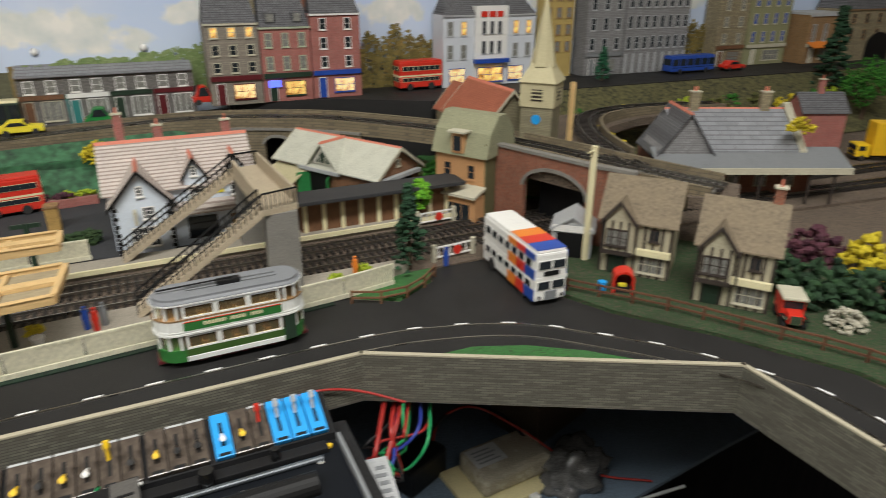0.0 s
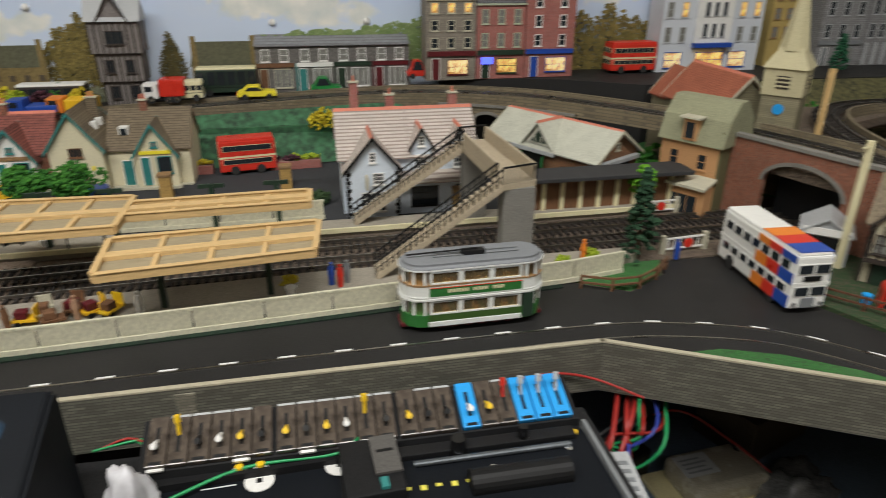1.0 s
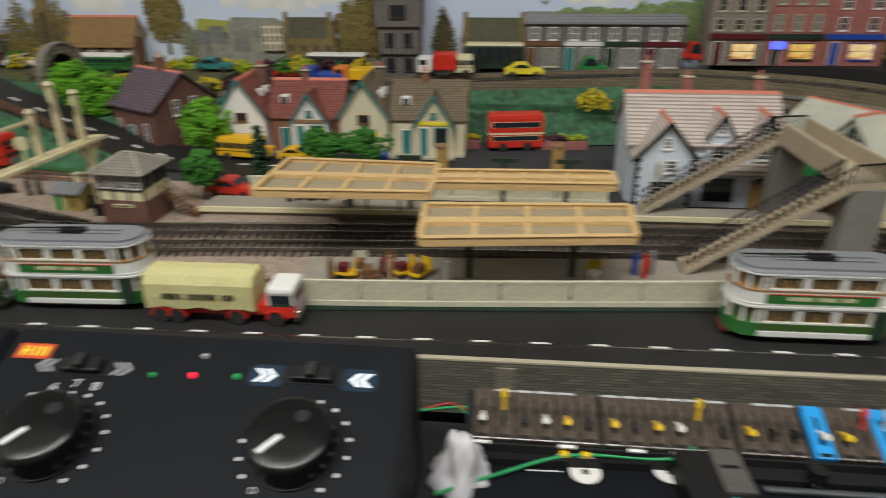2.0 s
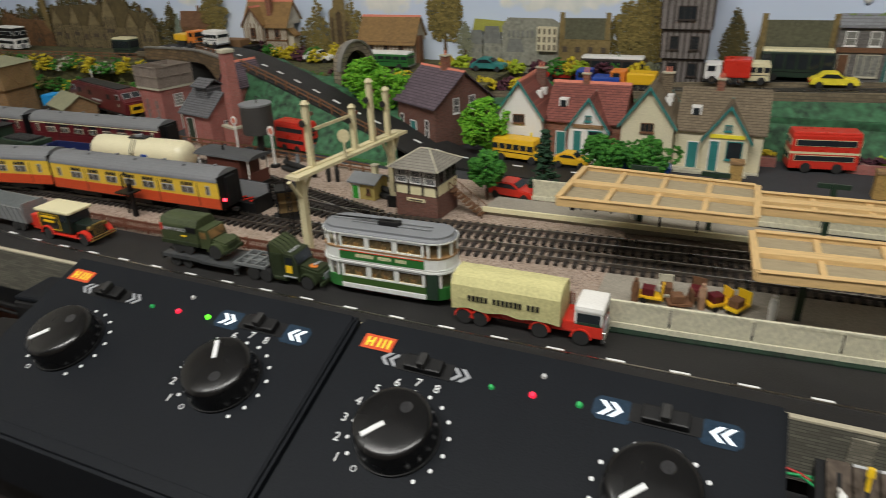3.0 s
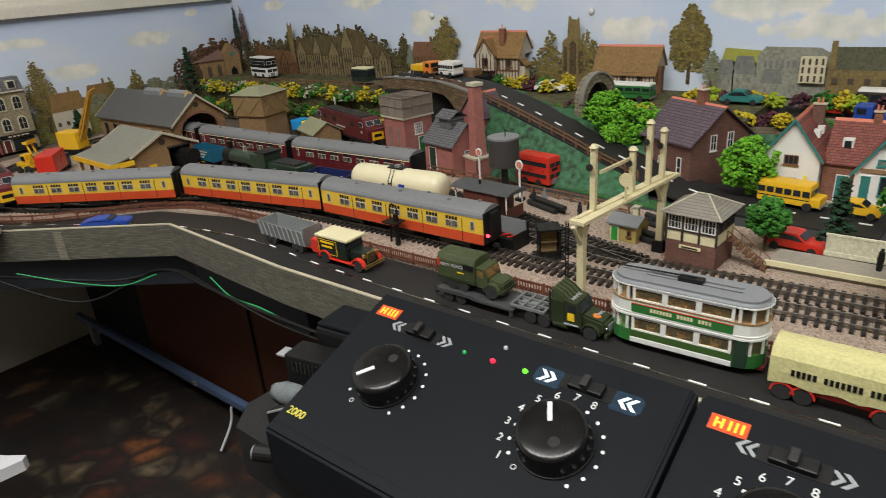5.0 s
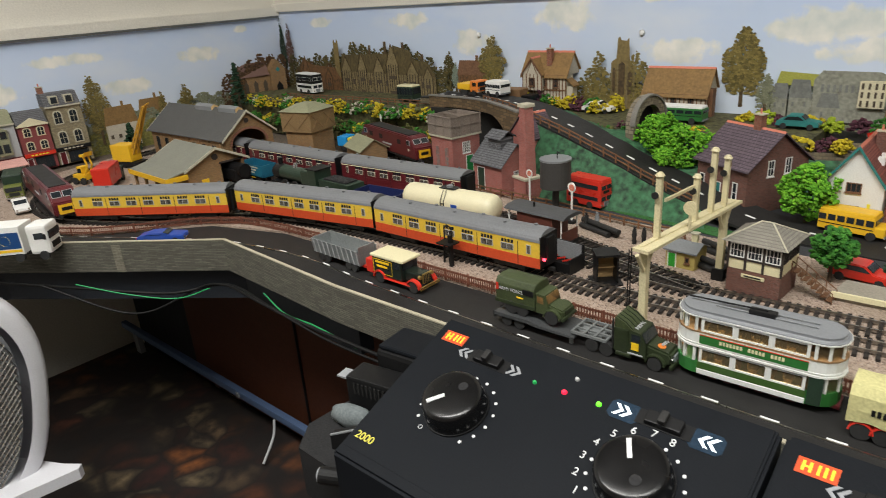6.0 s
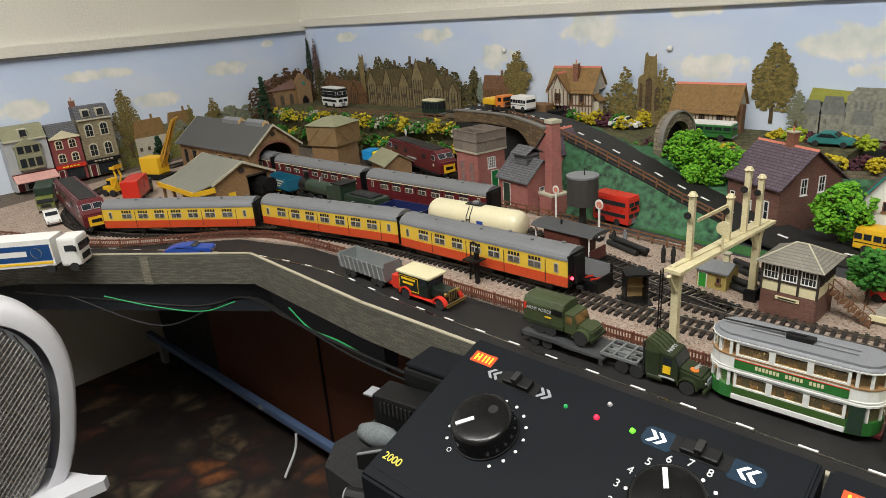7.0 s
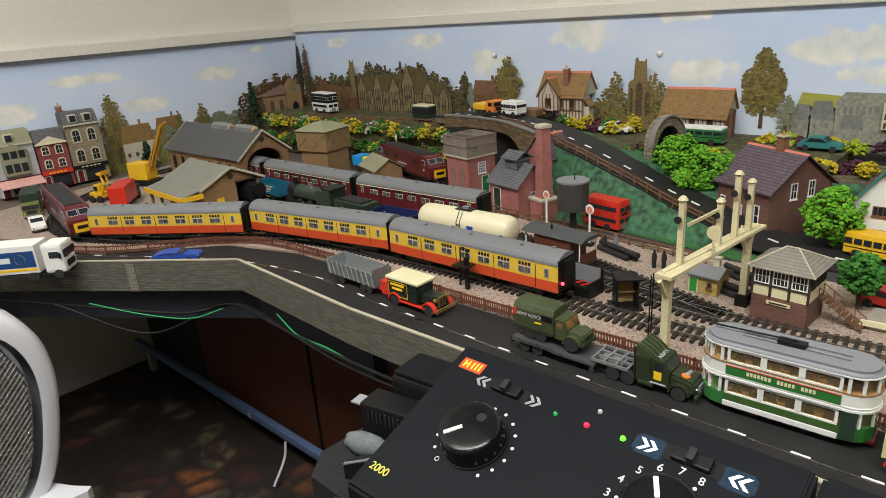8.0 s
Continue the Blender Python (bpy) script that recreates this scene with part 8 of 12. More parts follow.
for s in (-1, 1):
    part("cab_window", B(0.0045, 0.0115, s * 0.0115 - 0.0003, s * 0.0115 + 0.0003, 0.0195, 0.0255), WINDOW, tr)
    part("door_badge", B(0.0045, 0.0105, s * 0.0117 - 0.0003, s * 0.0117 + 0.0003, 0.012, 0.0185), GOLD, tr, "yellow and blue door badge")
    part("fender", prism(bmesh.new(), arc_guard(0.024, 0.008), s * 0.0105 - 0.0024, s * 0.0105 + 0.0024, "y"), ARMYD, tr)
    part("fuel_tank", cyl(bmesh.new(), 0.0032, 0.012, pose(-0.008, s * 0.0098, 0.0062, 0, 90), 14), ARMYD, tr)
    part("headlamp", cyl(bmesh.new(), 0.0014, 0.0012, pose(0.0355, s * 0.0072, 0.0105, 0, 90), 10), CHROME, tr)
    part("exhaust", cyl(bmesh.new(), 0.001, 0.026, pose(-0.0115, s * 0.0105, 0.008), 8), DARK, tr)
    part("step_line", B(-0.004, 0.014, s * 0.0118 - 0.0004, s * 0.0118 + 0.0004, 0.0082, 0.0092), LGREY, tr)
part("fifth_wheel", cyl(bmesh.new(), 0.006, 0.0015, pose(-0.022, 0, 0.009), 18), DARK, tr)
part("grille", B(0.0358, 0.0368, -0.005, 0.005, 0.0075, 0.013), GREY, tr)
part("bumper", B(0.0352, 0.0376, -0.0118, 0.0118, 0.004, 0.0072, 0.0006), ARMYD, tr)
part("bonnet_badge", cyl(bmesh.new(), 0.0032, 0.0006, pose(0.0255, -0.003, 0.0172, 0, 10), 14), ORANGE, tr, "round orange badge")
wheels(tr, (-0.029, -0.0165, 0.024), 0.0085, 0.0056, 0.0042, LGREY)
letters("ARMY", 0.0058, pose(0.0065, 0, 0.0286, 0, 0, 90), LGREY, tr)
letters("ARMY", 0.0046, pose(0.0262, 0.002, 0.0178, 0, 9, 90), LGREY, tr)
al = thing("army_lorry", -0.494, 0.518, 0.0125, 1, "green canvas-covered army lorry on the low loader", "lorry", "lorries")
part("chassis", B(-0.029, 0.028, -0.006, 0.006, 0.005, 0.0085), DARK, al)
tilt = [(-0.0122, 0.0085), (0.0122, 0.0085), (0.0126, 0.0265), (0.0095, 0.0318), (0.0, 0.0328), (-0.0095, 0.0318), (-0.0126, 0.0265)]
bm = prism(bmesh.new(), tilt, -0.033, 0.0075, "x")
bmesh.ops.bevel(bm, geom=bm.edges[:], offset=0.0007, segments=1, affect="EDGES")
part("canvas_cover", bm, ARMY, al, "green canvas cover")
part("body_rail", B(-0.0335, 0.008, -0.0133, 0.0133, 0.0085, 0.0118, 0.0004), ARMYD, al)
part("cab", prism(bmesh.new(), [(0.008, 0.007), (0.0195, 0.007), (0.0195, 0.0155), (0.0165, 0.0245), (0.008, 0.025)], -0.0108, 0.0108, "y"), ARMY, al)
bm = prism(bmesh.new(), [(0.0185, 0.006), (0.0335, 0.006), (0.0335, 0.0132), (0.0185, 0.0162)], -0.009, 0.009, "y")
bmesh.ops.bevel(bm, geom=bm.edges[:], offset=0.0013, segments=2, affect="EDGES")
part("bonnet", bm, ARMY, al)
ws = part("windscreen", B(-0.0004, 0.0004, -0.009, 0.009, -0.0035, 0.0035), TRAMSEAT, al)
ws.matrix_basis = pose(0.0184, 0, 0.0203, 0, -18)
part("bumper", B(0.033, 0.035, -0.0118, 0.0118, 0.0048, 0.0078, 0.0005), ARMYD, al)
part("radiator", B(0.0333, 0.0341, -0.0055, 0.0055, 0.0075, 0.0128), ARMYD, al)
for s in (-1, 1):
    part("cab_window", B(0.0095, 0.0155, s * 0.0108 - 0.0003, s * 0.0108 + 0.0003, 0.0165, 0.0225), TRAMSEAT, al)
    part("fender", prism(bmesh.new(), arc_guard(0.024, 0.0082), s * 0.0104 - 0.0022, s * 0.0104 + 0.0022, "y"), ARMY, al)
    part("badge", B(-0.032, -0.0295, s * 0.0127 - 0.0003, s * 0.0127 + 0.0003, 0.0205, 0.027), BUSRED, al, "red badge")
    part("cover_window", B(-0.004, 0.0068, s * 0.0128 - 0.0004, s * 0.0128 + 0.0004, 0.0215, 0.0262), BLACK, al, "dark window flap")
    part("yellow_mark", B(-0.0105, -0.004, s * 0.0127 - 0.0003, s * 0.0127 + 0.0003, 0.0168, 0.018), GOLD, al)
wheels(al, (-0.0165, -0.0055, 0.024), 0.0085, 0.0062, 0.0042, LGREY)
letters("ARMY FORCE", 0.0042, pose(-0.0165, -0.0128, 0.0226, 90, 0, 0), LGREY, al)

# vintage van with a silver tipping trailer
VAN = paint("black_green_van", (0.012, 0.02, 0.015), 0.3, var=0.1)
BRASSY = paint("dull_brass", (0.5, 0.36, 0.12), 0.35, metal=0.8, var=0.15)
WING = [(0.0092 * math.cos(math.pi * i / 12), 0.006 + 0.0085 * math.sin(math.pi * i / 12)) for i in range(13)] + [(0.0076 * math.cos(math.pi * i / 12), 0.006 + 0.007 * math.sin(math.pi * i / 12)) for i in range(12, -1, -1)]
vv = thing("vintage_van", -0.661, 0.518, 0.0005, 0, "black and red vintage van with cream roof", "van")
part("body", B(-0.028, 0.014, -0.0125, 0.0125, 0.0085, 0.0285, 0.001), VAN, vv)
part("roof", B(-0.03, 0.018, -0.0138, 0.0138, 0.0285, 0.0315, 0.0013), CREAM, vv, "cream roof")
part("bonnet", B(0.014, 0.036, -0.0075, 0.0075, 0.009, 0.0195, 0.0016), VAN, vv)
part("radiator", B(0.036, 0.0374, -0.0055, 0.0055, 0.0085, 0.0195, 0.0006), BRASSY, vv, "brass radiator")
for k in range(4):
    part("grille_bar", B(0.0374, 0.0378, -0.0042 + 0.0024 * k, -0.0032 + 0.0024 * k, 0.0095, 0.018), DARK, vv)
part("bumper", B(0.041, 0.0422, -0.0145, 0.0145, 0.0055, 0.0069, 0.0004), BRASSY, vv, "brass double bumper")
part("bumper_bar", B(0.041, 0.0422, -0.0145, 0.0145, 0.008, 0.0091, 0.0003), BRASSY, vv)
for s in (-1, 1):
    part("bumper_iron", B(0.034, 0.0412, s * 0.006 - 0.0008, s * 0.006 + 0.0008, 0.0058, 0.0086), DARK, vv)
part("windscreen", B(0.0138, 0.0148, -0.0105, 0.0105, 0.02, 0.027), WINDOW, vv)
for s in (-1, 1):
    part("running_board", B(-0.012, 0.026, s * 0.0118 - 0.002, s * 0.0118 + 0.002, 0.0058, 0.0073, 0.0004), BUSRED, vv, "red running board")
    for xx in (0.03, -0.018):
        part("mudguard", prism(bmesh.new(), [(xx + p, q) for p, q in WING], s * 0.0118 - 0.0024, s * 0.0118 + 0.0024, "y"), BUSRED, vv, "red mudguard")
    part("headlamp", cyl(bmesh.new(), 0.0021, 0.0028, pose(0.035, s * 0.0085, 0.0168, 0, 90), 12), BRASSY, vv)
    for x0, x1, z0, z1 in ((-0.0265, 0.001, 0.0262, 0.0266), (-0.0265, 0.001, 0.0108, 0.0112), (-0.0265, -0.0261, 0.0112, 0.0262), (0.0006, 0.001, 0.0112, 0.0262)):
        part("lining", B(x0, x1, s * 0.0127 - 0.0002, s * 0.0127 + 0.0002, z0, z1), GOLD, vv, "thin gold line")
    for z0, x0, x1 in ((0.0225, -0.023, -0.003), (0.018, -0.021, -0.006)):
        part("lettering_bar", B(x0, x1, s * 0.0127 - 0.0003, s * 0.0127 + 0.0003, z0, z0 + 0.0022), GOLD, vv, "gold lettering bar")
    part("cab_window", B(0.004, 0.012, s * 0.0125 - 0.0003, s * 0.0127 + 0.0003, 0.0205, 0.0265), WINDOW, vv)
wheels(vv, (-0.018, 0.03), 0.0098, 0.0062, 0.0034, BUSRED)
part("rear_body", B(-0.04, -0.028, -0.0115, 0.0115, 0.0075, 0.023, 0.0012), BUSRED, vv, "red rear body")
tt = thing("tipping_trailer", -0.754, 0.522, 0.0005, -2, "silver-grey tipping trailer with ribbed sides", "trailer")
bm = bmesh.new()
for s in (-1, 1):
    prism(bm, [(s * 0.0115, 0.009), (s * 0.0105, 0.009), (s * 0.0135, 0.0265), (s * 0.0145, 0.0265)], -0.042, 0.04, "x")
box(bm, -0.042, 0.04, -0.011, 0.011, 0.0085, 0.0105)
box(bm, -0.042, -0.0405, -0.012, 0.012, 0.009, 0.0265)
box(bm, 0.0385, 0.04, -0.012, 0.012, 0.009, 0.03)
part("tub", bm, paint("silver_grey_metal", (0.3, 0.32, 0.32), 0.4, metal=0.5, var=0.12), tt)
for s in (-1, 1):
    for k in range(10):
        xx = -0.038 + 0.0085 * k
        part("rib", prism(bmesh.new(), [(s * 0.0112, 0.009), (s * 0.0123, 0.009), (s * 0.0153, 0.0265), (s * 0.0142, 0.0265)], xx, xx + 0.0012, "x"), LGREY, tt)
wheels(tt, (-0.028, -0.018, 0.02, 0.03), 0.0085, 0.0046, 0.0036, LGREY)
part("chassis", B(-0.036, 0.044, -0.006, 0.006, 0.0055, 0.0085), BUSRED, tt)

# articulated lorry with a blue and white trailer
ar = thing("articulated_lorry", -1.136, 0.3031, 0.0005, 46, "white articulated lorry with blue-sided trailer and yellow stripe", "lorry")
part("trailer_box", B(-0.12, 0.018, -0.0165, 0.0165, 0.01, 0.046, 0.0006), WHITE, ar)
for s in (-1, 1):
    part("blue_panel", B(-0.119, 0.016, s * 0.0165 - 0.0004, s * 0.0165 + 0.0004, 0.018, 0.039), paint("trailer_blue", (0.01, 0.06, 0.2), 0.4) if s < 0 else BLUE, ar, "blue side panel")
    part("yellow_stripe", B(-0.119, 0.016, s * 0.0165 - 0.0005, s * 0.0165 + 0.0005, 0.0135, 0.0165), GOLD, ar, "yellow stripe")
    part("lettering_bar", B(-0.07, -0.014, s * 0.0168 - 0.0004, s * 0.0168 + 0.0004, 0.025, 0.032), WHITE, ar, "white lettering bar")
    bm = bmesh.new()
    bmesh.ops.create_cone(bm, cap_ends=False, segments=20, radius1=0.0065, radius2=0.0065, depth=0.0008, matrix=pose(-0.002, s * 0.0171, 0.0285, 90))
    part("emblem", bm, GOLD, ar, "round wreath emblem")
bm = B(0.024, 0.05, -0.0155, 0.0155, 0.007, 0.045, 0.004)
part("cab", bm, WHITE, ar)
part("windscreen", B(0.0494, 0.0506, -0.013, 0.013, 0.026, 0.036, 0.0004), WINDOW, ar)
part("grille", B(0.0494, 0.0506, -0.01, 0.01, 0.013, 0.021), BLACK, ar)
for s in (-1, 1):
    part("cab_window", B(0.033, 0.045, s * 0.0155 - 0.0004, s * 0.0155 + 0.0004, 0.027, 0.035), WINDOW, ar)
    part("mirror", B(0.046, 0.0485, s * 0.018 - 0.001, s * 0.018 + 0.001, 0.027, 0.034), BLACK, ar)
part("chassis", B(-0.118, 0.045, -0.008, 0.008, 0.006, 0.01), DARK, ar)
wheels(ar, (-0.1, -0.088, 0.01, 0.04), 0.0115, 0.0058, 0.005, LGREY)

truck(-1.485, 0.412, 0.0022, -20, paint("olive_lorry", (0.15, 0.17, 0.03), 0.5), DGREEN, "dark green lorry with olive cab by the shops", L=0.09, box_h=0.04)
truck(-1.385, 0.53, 0.0022, 142, DGREEN, BUSRED, "lorry with bright red box body in the goods yard", L=0.088, box_h=0.04)
dg = thing("digger", -1.452, 0.512, 0.0022, 20, "yellow loading shovel with raised arm in the goods yard", "digger")
part("body", B(-0.016, 0.012, -0.009, 0.009, 0.007, 0.018, 0.0015), SCHOOLYEL, dg)
part("cab", B(-0.004, 0.008, -0.008, 0.008, 0.018, 0.032, 0.0015), SCHOOLYEL, dg)
part("cab_window", B(-0.0025, 0.0065, -0.0083, 0.0083, 0.021, 0.029), WINDOW, dg)
for yy in (-0.005, 0.005):
    part("arm", tube(bmesh.new(), [(0.01, yy, 0.014), (0.022, yy, 0.034), (0.017, yy, 0.052)], 0.0018, 6), SCHOOLYEL, dg)
part("shovel", prism(bmesh.new(), [(0.013, 0.05), (0.024, 0.05), (0.026, 0.058), (0.021, 0.054), (0.013, 0.054)], -0.009, 0.009, "y"), SCHOOLYEL, dg)
wheels(dg, (-0.01, 0.009), 0.0075, 0.0062, 0.0045, SCHOOLYEL)
truck(-0.897, 1.0721, 0.0725, 0, BLACK, paint("brown_canvas", (0.2, 0.11, 0.05), 0.8), "dark lorry with brown canvas cover on the bridge", L=0.075, box_h=0.036)
truck(-0.973, 1.04, 0.1, -10, ORANGE, SCHOOLYEL, "orange farm trailer on the bridge", L=0.055, box_h=0.02, name="farm_trailer")
truck(-0.216, 1.06, 0.0585, 180, ORANGE, SCHOOLYEL, "orange slatted farm trailer on the raised street", L=0.06, box_h=0.024, name="farm_trailer")
truck(-0.262, 1.055, 0.0585, 180, BLUE, BLUE, "blue flat lorry on the raised street", L=0.06, box_h=0.018)
truck(-0.1, 1.075, 0.0705, 180, WHITE, BUSRED, "white mixer lorry with red drum", L=0.055, box_h=0.032, name="mixer_lorry")
truck(-1.185, 0.915, 0.0022, 10, BRIGHTYEL, SKYBLUE, "small yellow and blue mixer lorry in the yard", L=0.045, box_h=0.028, name="mixer_lorry")
truck(1.22, 0.68, 0.0022, 150, GOLD, SCHOOLYEL, "yellow box lorry behind the station", L=0.1, box_h=0.06)
cr = thing("crane", -1.5, 0.617, 0.0022, 22, "yellow rail crane with raised lattice jib", "crane")
part("body", B(-0.025, 0.02, -0.015, 0.015, 0.012, 0.045, 0.002), SCHOOLYEL, cr)
part("base", B(-0.035, 0.035, -0.015, 0.015, 0.003, 0.012), BLACK, cr)
bm = bmesh.new()
J0, J1 = Vector((0.012, 0, 0.026)), Vector((0.066, 0, 0.116))
for yy in (-0.006, 0.006):
    for dx in (0, 0.008):
        tube(bm, [J0 + Vector((dx, yy, 0)), J1 + Vector((dx * 0.4, yy * 0.5, 0))], 0.002, 5)
for k in range(9):
    a, b = J0.lerp(J1, k / 9), J0.lerp(J1, (k + 1) / 9)
    tube(bm, [a + Vector((0, -0.006 + 0.003 * k / 9, 0)), b + Vector((0.006, 0.006 - 0.003 * k / 9, 0))], 0.0007, 5)
    tube(bm, [a + Vector((0.006, -0.006, 0)), b + Vector((0, -0.006, 0))], 0.0007, 5)
tube(bm, [J1, J1 + Vector((0.014, 0, 0.006))], 0.0016, 6)
part("jib", bm, paint("ochre_jib", (0.5, 0.27, 0.03), 0.5, var=0.12), cr, "orange-yellow lattice jib")
wheels(cr, (-0.02, 0.0, 0.02), 0.0085, 0.005, 0.003, DARK)

# ---- station: platforms, canopies, footbridge, fences ----
PLATM = paint("platform_surface", (0.3, 0.27, 0.22), 0.85, var=0.12, fine=600)
solid("platform", "grey-brown front station platform", [(-0.158, 0.551), (-0.06, 0.556), (0.10, 0.568), (0.30, 0.585), (0.385, 0.60), (0.385, 0.616), (0.10, 0.617), (-0.158, 0.600)], -0.001, 0.0095, PLATM, "platform")
solid("platform", "grey rear station platform", [(-0.30, 0.700), (-0.05, 0.708), (0.30, 0.712), (0.50, 0.715), (0.50, 0.738), (-0.295, 0.7335)], -0.0005, 0.0095, PLATM, "platform")
solid("platform_edging", "pale edging of the rear platform", [(-0.30, 0.697), (-0.05, 0.705), (0.50, 0.712), (0.50, 0.7148), (-0.05, 0.7078), (-0.30, 0.6998)], 0.006, 0.0108, CREAM, "platform edge")


CREAMF = paint("cream_concrete_fence", (0.6, 0.57, 0.43), 0.75, var=0.12, fine=400, coarse=60)


def panel_fence(ctrl, z0, z1, label, material=CREAMF, pitch=0.052):
    t = thing("concrete_fence", 0, 0.0, 0, 0, label, "fence", "cream platform fences")
    pts = curve_points([(*p, 0) for p in ctrl], pitch)
    for a, b in zip(pts, pts[1:]):
        d = b - a
        m = Matrix.Translation(a) @ pose(0, 0, 0, 0, 0, math.degrees(math.atan2(d.y, d.x)))
        ob = part("panel", B(0.0008, d.length - 0.0008, -0.0008, 0.0006, z0 + 0.003, z1 - 0.002), material, t)
        ob.matrix_basis = m
        ob = part("bottom_rail", B(0.0, d.length, -0.0018, 0.0006, z0, z0 + 0.0045, 0.0003), material, t)
        ob.matrix_basis = m
        ob = part("top_rail", B(0.0, d.length, -0.0014, 0.0008, z1 - 0.0022, z1, 0.0003), material, t)
        ob.matrix_basis = m
        bm = bmesh.new()
        n = 17
        for k in range(n):
            x = d.length * (k + 0.5) / n
            box(bm, x - 0.0006, x + 0.0006, -0.0015, -0.0009, z0 + 0.0045, z1 - 0.0022)
        ob = part("picket_strip", bm, material, t)
        ob["kind"] = "stuff"
        ob.matrix_basis = m
    return t


panel_fence([(-0.155, 0.536), (-0.06, 0.5415), (0.10, 0.5545), (0.31, 0.5735), (0.388, 0.589)], 0.001, 0.0225, "cream concrete panel fence along the front platform")
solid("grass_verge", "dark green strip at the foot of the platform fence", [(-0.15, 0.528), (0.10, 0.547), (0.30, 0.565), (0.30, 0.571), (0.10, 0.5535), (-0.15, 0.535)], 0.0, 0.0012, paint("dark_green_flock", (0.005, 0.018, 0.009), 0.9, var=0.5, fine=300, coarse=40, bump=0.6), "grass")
panel_fence([(-0.26, 0.7365), (-0.15, 0.7385), (0.0, 0.7395), (0.11, 0.7405)], 0.0095, 0.031, "cream panel fence behind the rear platform")
tagged(new("platform_wall", finish(prism(bmesh.new(), [(-0.155, 0.5455), (-0.06, 0.551), (0.10, 0.564), (0.31, 0.582), (0.31, 0.5835), (0.10, 0.5655), (-0.06, 0.5525), (-0.155, 0.547)], -0.001, 0.003, "z"), "platform_wall", paint("dark_slate_base", (0.04, 0.045, 0.05), 0.8))), "dark base strip under the platform fence", "wall", kind="structure")


def canopy(pts, z, posts, label, rows, tilt=0.0):
    """A flat glazed canopy of pale battens on green posts. pts: near-left, near-right, far-right, far-left."""
    t = thing("platform_canopy", 0, 0.0, 0, 0, label, "canopy", "station canopies")
    P = [Vector((*p, z)) for p in pts]
    PANEL = paint("tan_canopy_boards", (0.33, 0.27, 0.17), 0.8, var=0.1, fine=400, stretch=(0.3, 1, 1))
    bm = bmesh.new()
    for zz in (0.0, -0.0015):
        pass
    prism(bm, [(p.x, p.y) for p in P], z - 0.003, z - 0.001, "z")
    part("board", bm, PANEL, t, "tan boarded panels")

    def bar(a, b, w, h0, h1, name):
        d = b - a
        ob = part(name, B(0, d.length, -w, w, h0, h1, 0.0003), WOOD, t)
        ob.matrix_basis = Matrix.Translation((a.x, a.y, 0)) @ pose(0, 0, 0, 0, 0, math.degrees(math.atan2(d.y, d.x)))
    for a, b in zip(P, P[1:] + P[:1]):
        bar(a, b, 0.0016, z - 0.0045, z + 0.0022, "edge_batten")
        bar(a.lerp(b, 0.01), b.lerp(a, 0.01), 0.0024, z + 0.0022, z + 0.003, "edge_cap")
    ml, mr = P[0].lerp(P[3], 0.5), P[1].lerp(P[2], 0.5)
    bar(ml, mr, 0.0048, z - 0.001, z + 0.0026, "ridge_batten")
    for k in range(1, rows):
        bar(P[0].lerp(P[1], k / rows), P[3].lerp(P[2], k / rows), 0.002, z - 0.001, z + 0.0014, "cross_batten")
    for x, y in posts:
        p = part("post", B(x - 0.0022, x + 0.0022, y - 0.0022, y + 0.0022, 0.0095, z - 0.003), DGREEN, t, "dark green post")
        part("bracket", B(x - 0.012, x + 0.012, y - 0.001, y + 0.001, z - 0.007, z - 0.003), DGREEN, p)
    return t


canopy([(-0.056, 0.532), (0.094, 0.548), (0.0985, 0.606), (-0.06, 0.596)], 0.0595, [(-0.024, 0.575), (0.056, 0.583)], "pale wooden front platform canopy on green posts", 4)
canopy([(-0.2, 0.6), (-0.058, 0.605), (-0.058, 0.676), (-0.196, 0.682)], 0.066, [(-0.15, 0.715), (-0.09, 0.715)], "pale wooden rear canopy, wider end", 4)
canopy([(-0.0575, 0.631), (0.092, 0.637), (0.092, 0.668), (-0.0575, 0.662)], 0.0655, [(0.0, 0.715), (0.06, 0.715)], "pale wooden rear canopy, narrow end", 4)
sg = thing("station_sign", -0.115, 0.7019, 0.0095, 0, "dark blue station name board on posts", "sign")
part("board", B(-0.019, 0.019, -0.0006, 0.0006, 0.014, 0.023), paint("navy_board", (0.012, 0.012, 0.06), 0.5), sg)
part("lettering_bar", B(-0.013, 0.013, -0.001, -0.0006, 0.0168, 0.0202), CLAY, sg)
for xx in (-0.016, 0.016):
    part("post", B(xx - 0.0008, xx + 0.0008, 0.0006, 0.002, 0, 0.023), BLACK, sg)

# footbridge
fb = thing("footbridge", 0, 0.0, 0, 0, "concrete footbridge with black railings and two stairs", "footbridge")
FBM = paint("warm_concrete", (0.42, 0.35, 0.25), 0.85, var=0.12)
DK = 0.0868
part("deck", prism(bmesh.new(), [(0.25, 0.594), (0.283, 0.603), (0.274, 0.742), (0.243, 0.735)], DK - 0.0055, DK, "z"), FBM, fb)
part("side_wall", prism(bmesh.new(), [(0.249, 0.614), (0.2515, 0.614), (0.247, 0.717), (0.2445, 0.717)], DK, DK + 0.0135, "z"), FBM, fb)
part("side_wall", prism(bmesh.new(), [(0.2805, 0.606), (0.283, 0.606), (0.2745, 0.74), (0.272, 0.74)], DK, DK + 0.0135, "z"), FBM, fb)
part("pier", B(0.253, 0.281, 0.597, 0.613, 0.0095, DK - 0.0055), CONC, fb)
part("pier", B(0.246, 0.27, 0.717, 0.734, 0.0095, DK - 0.0055), CONC, fb)


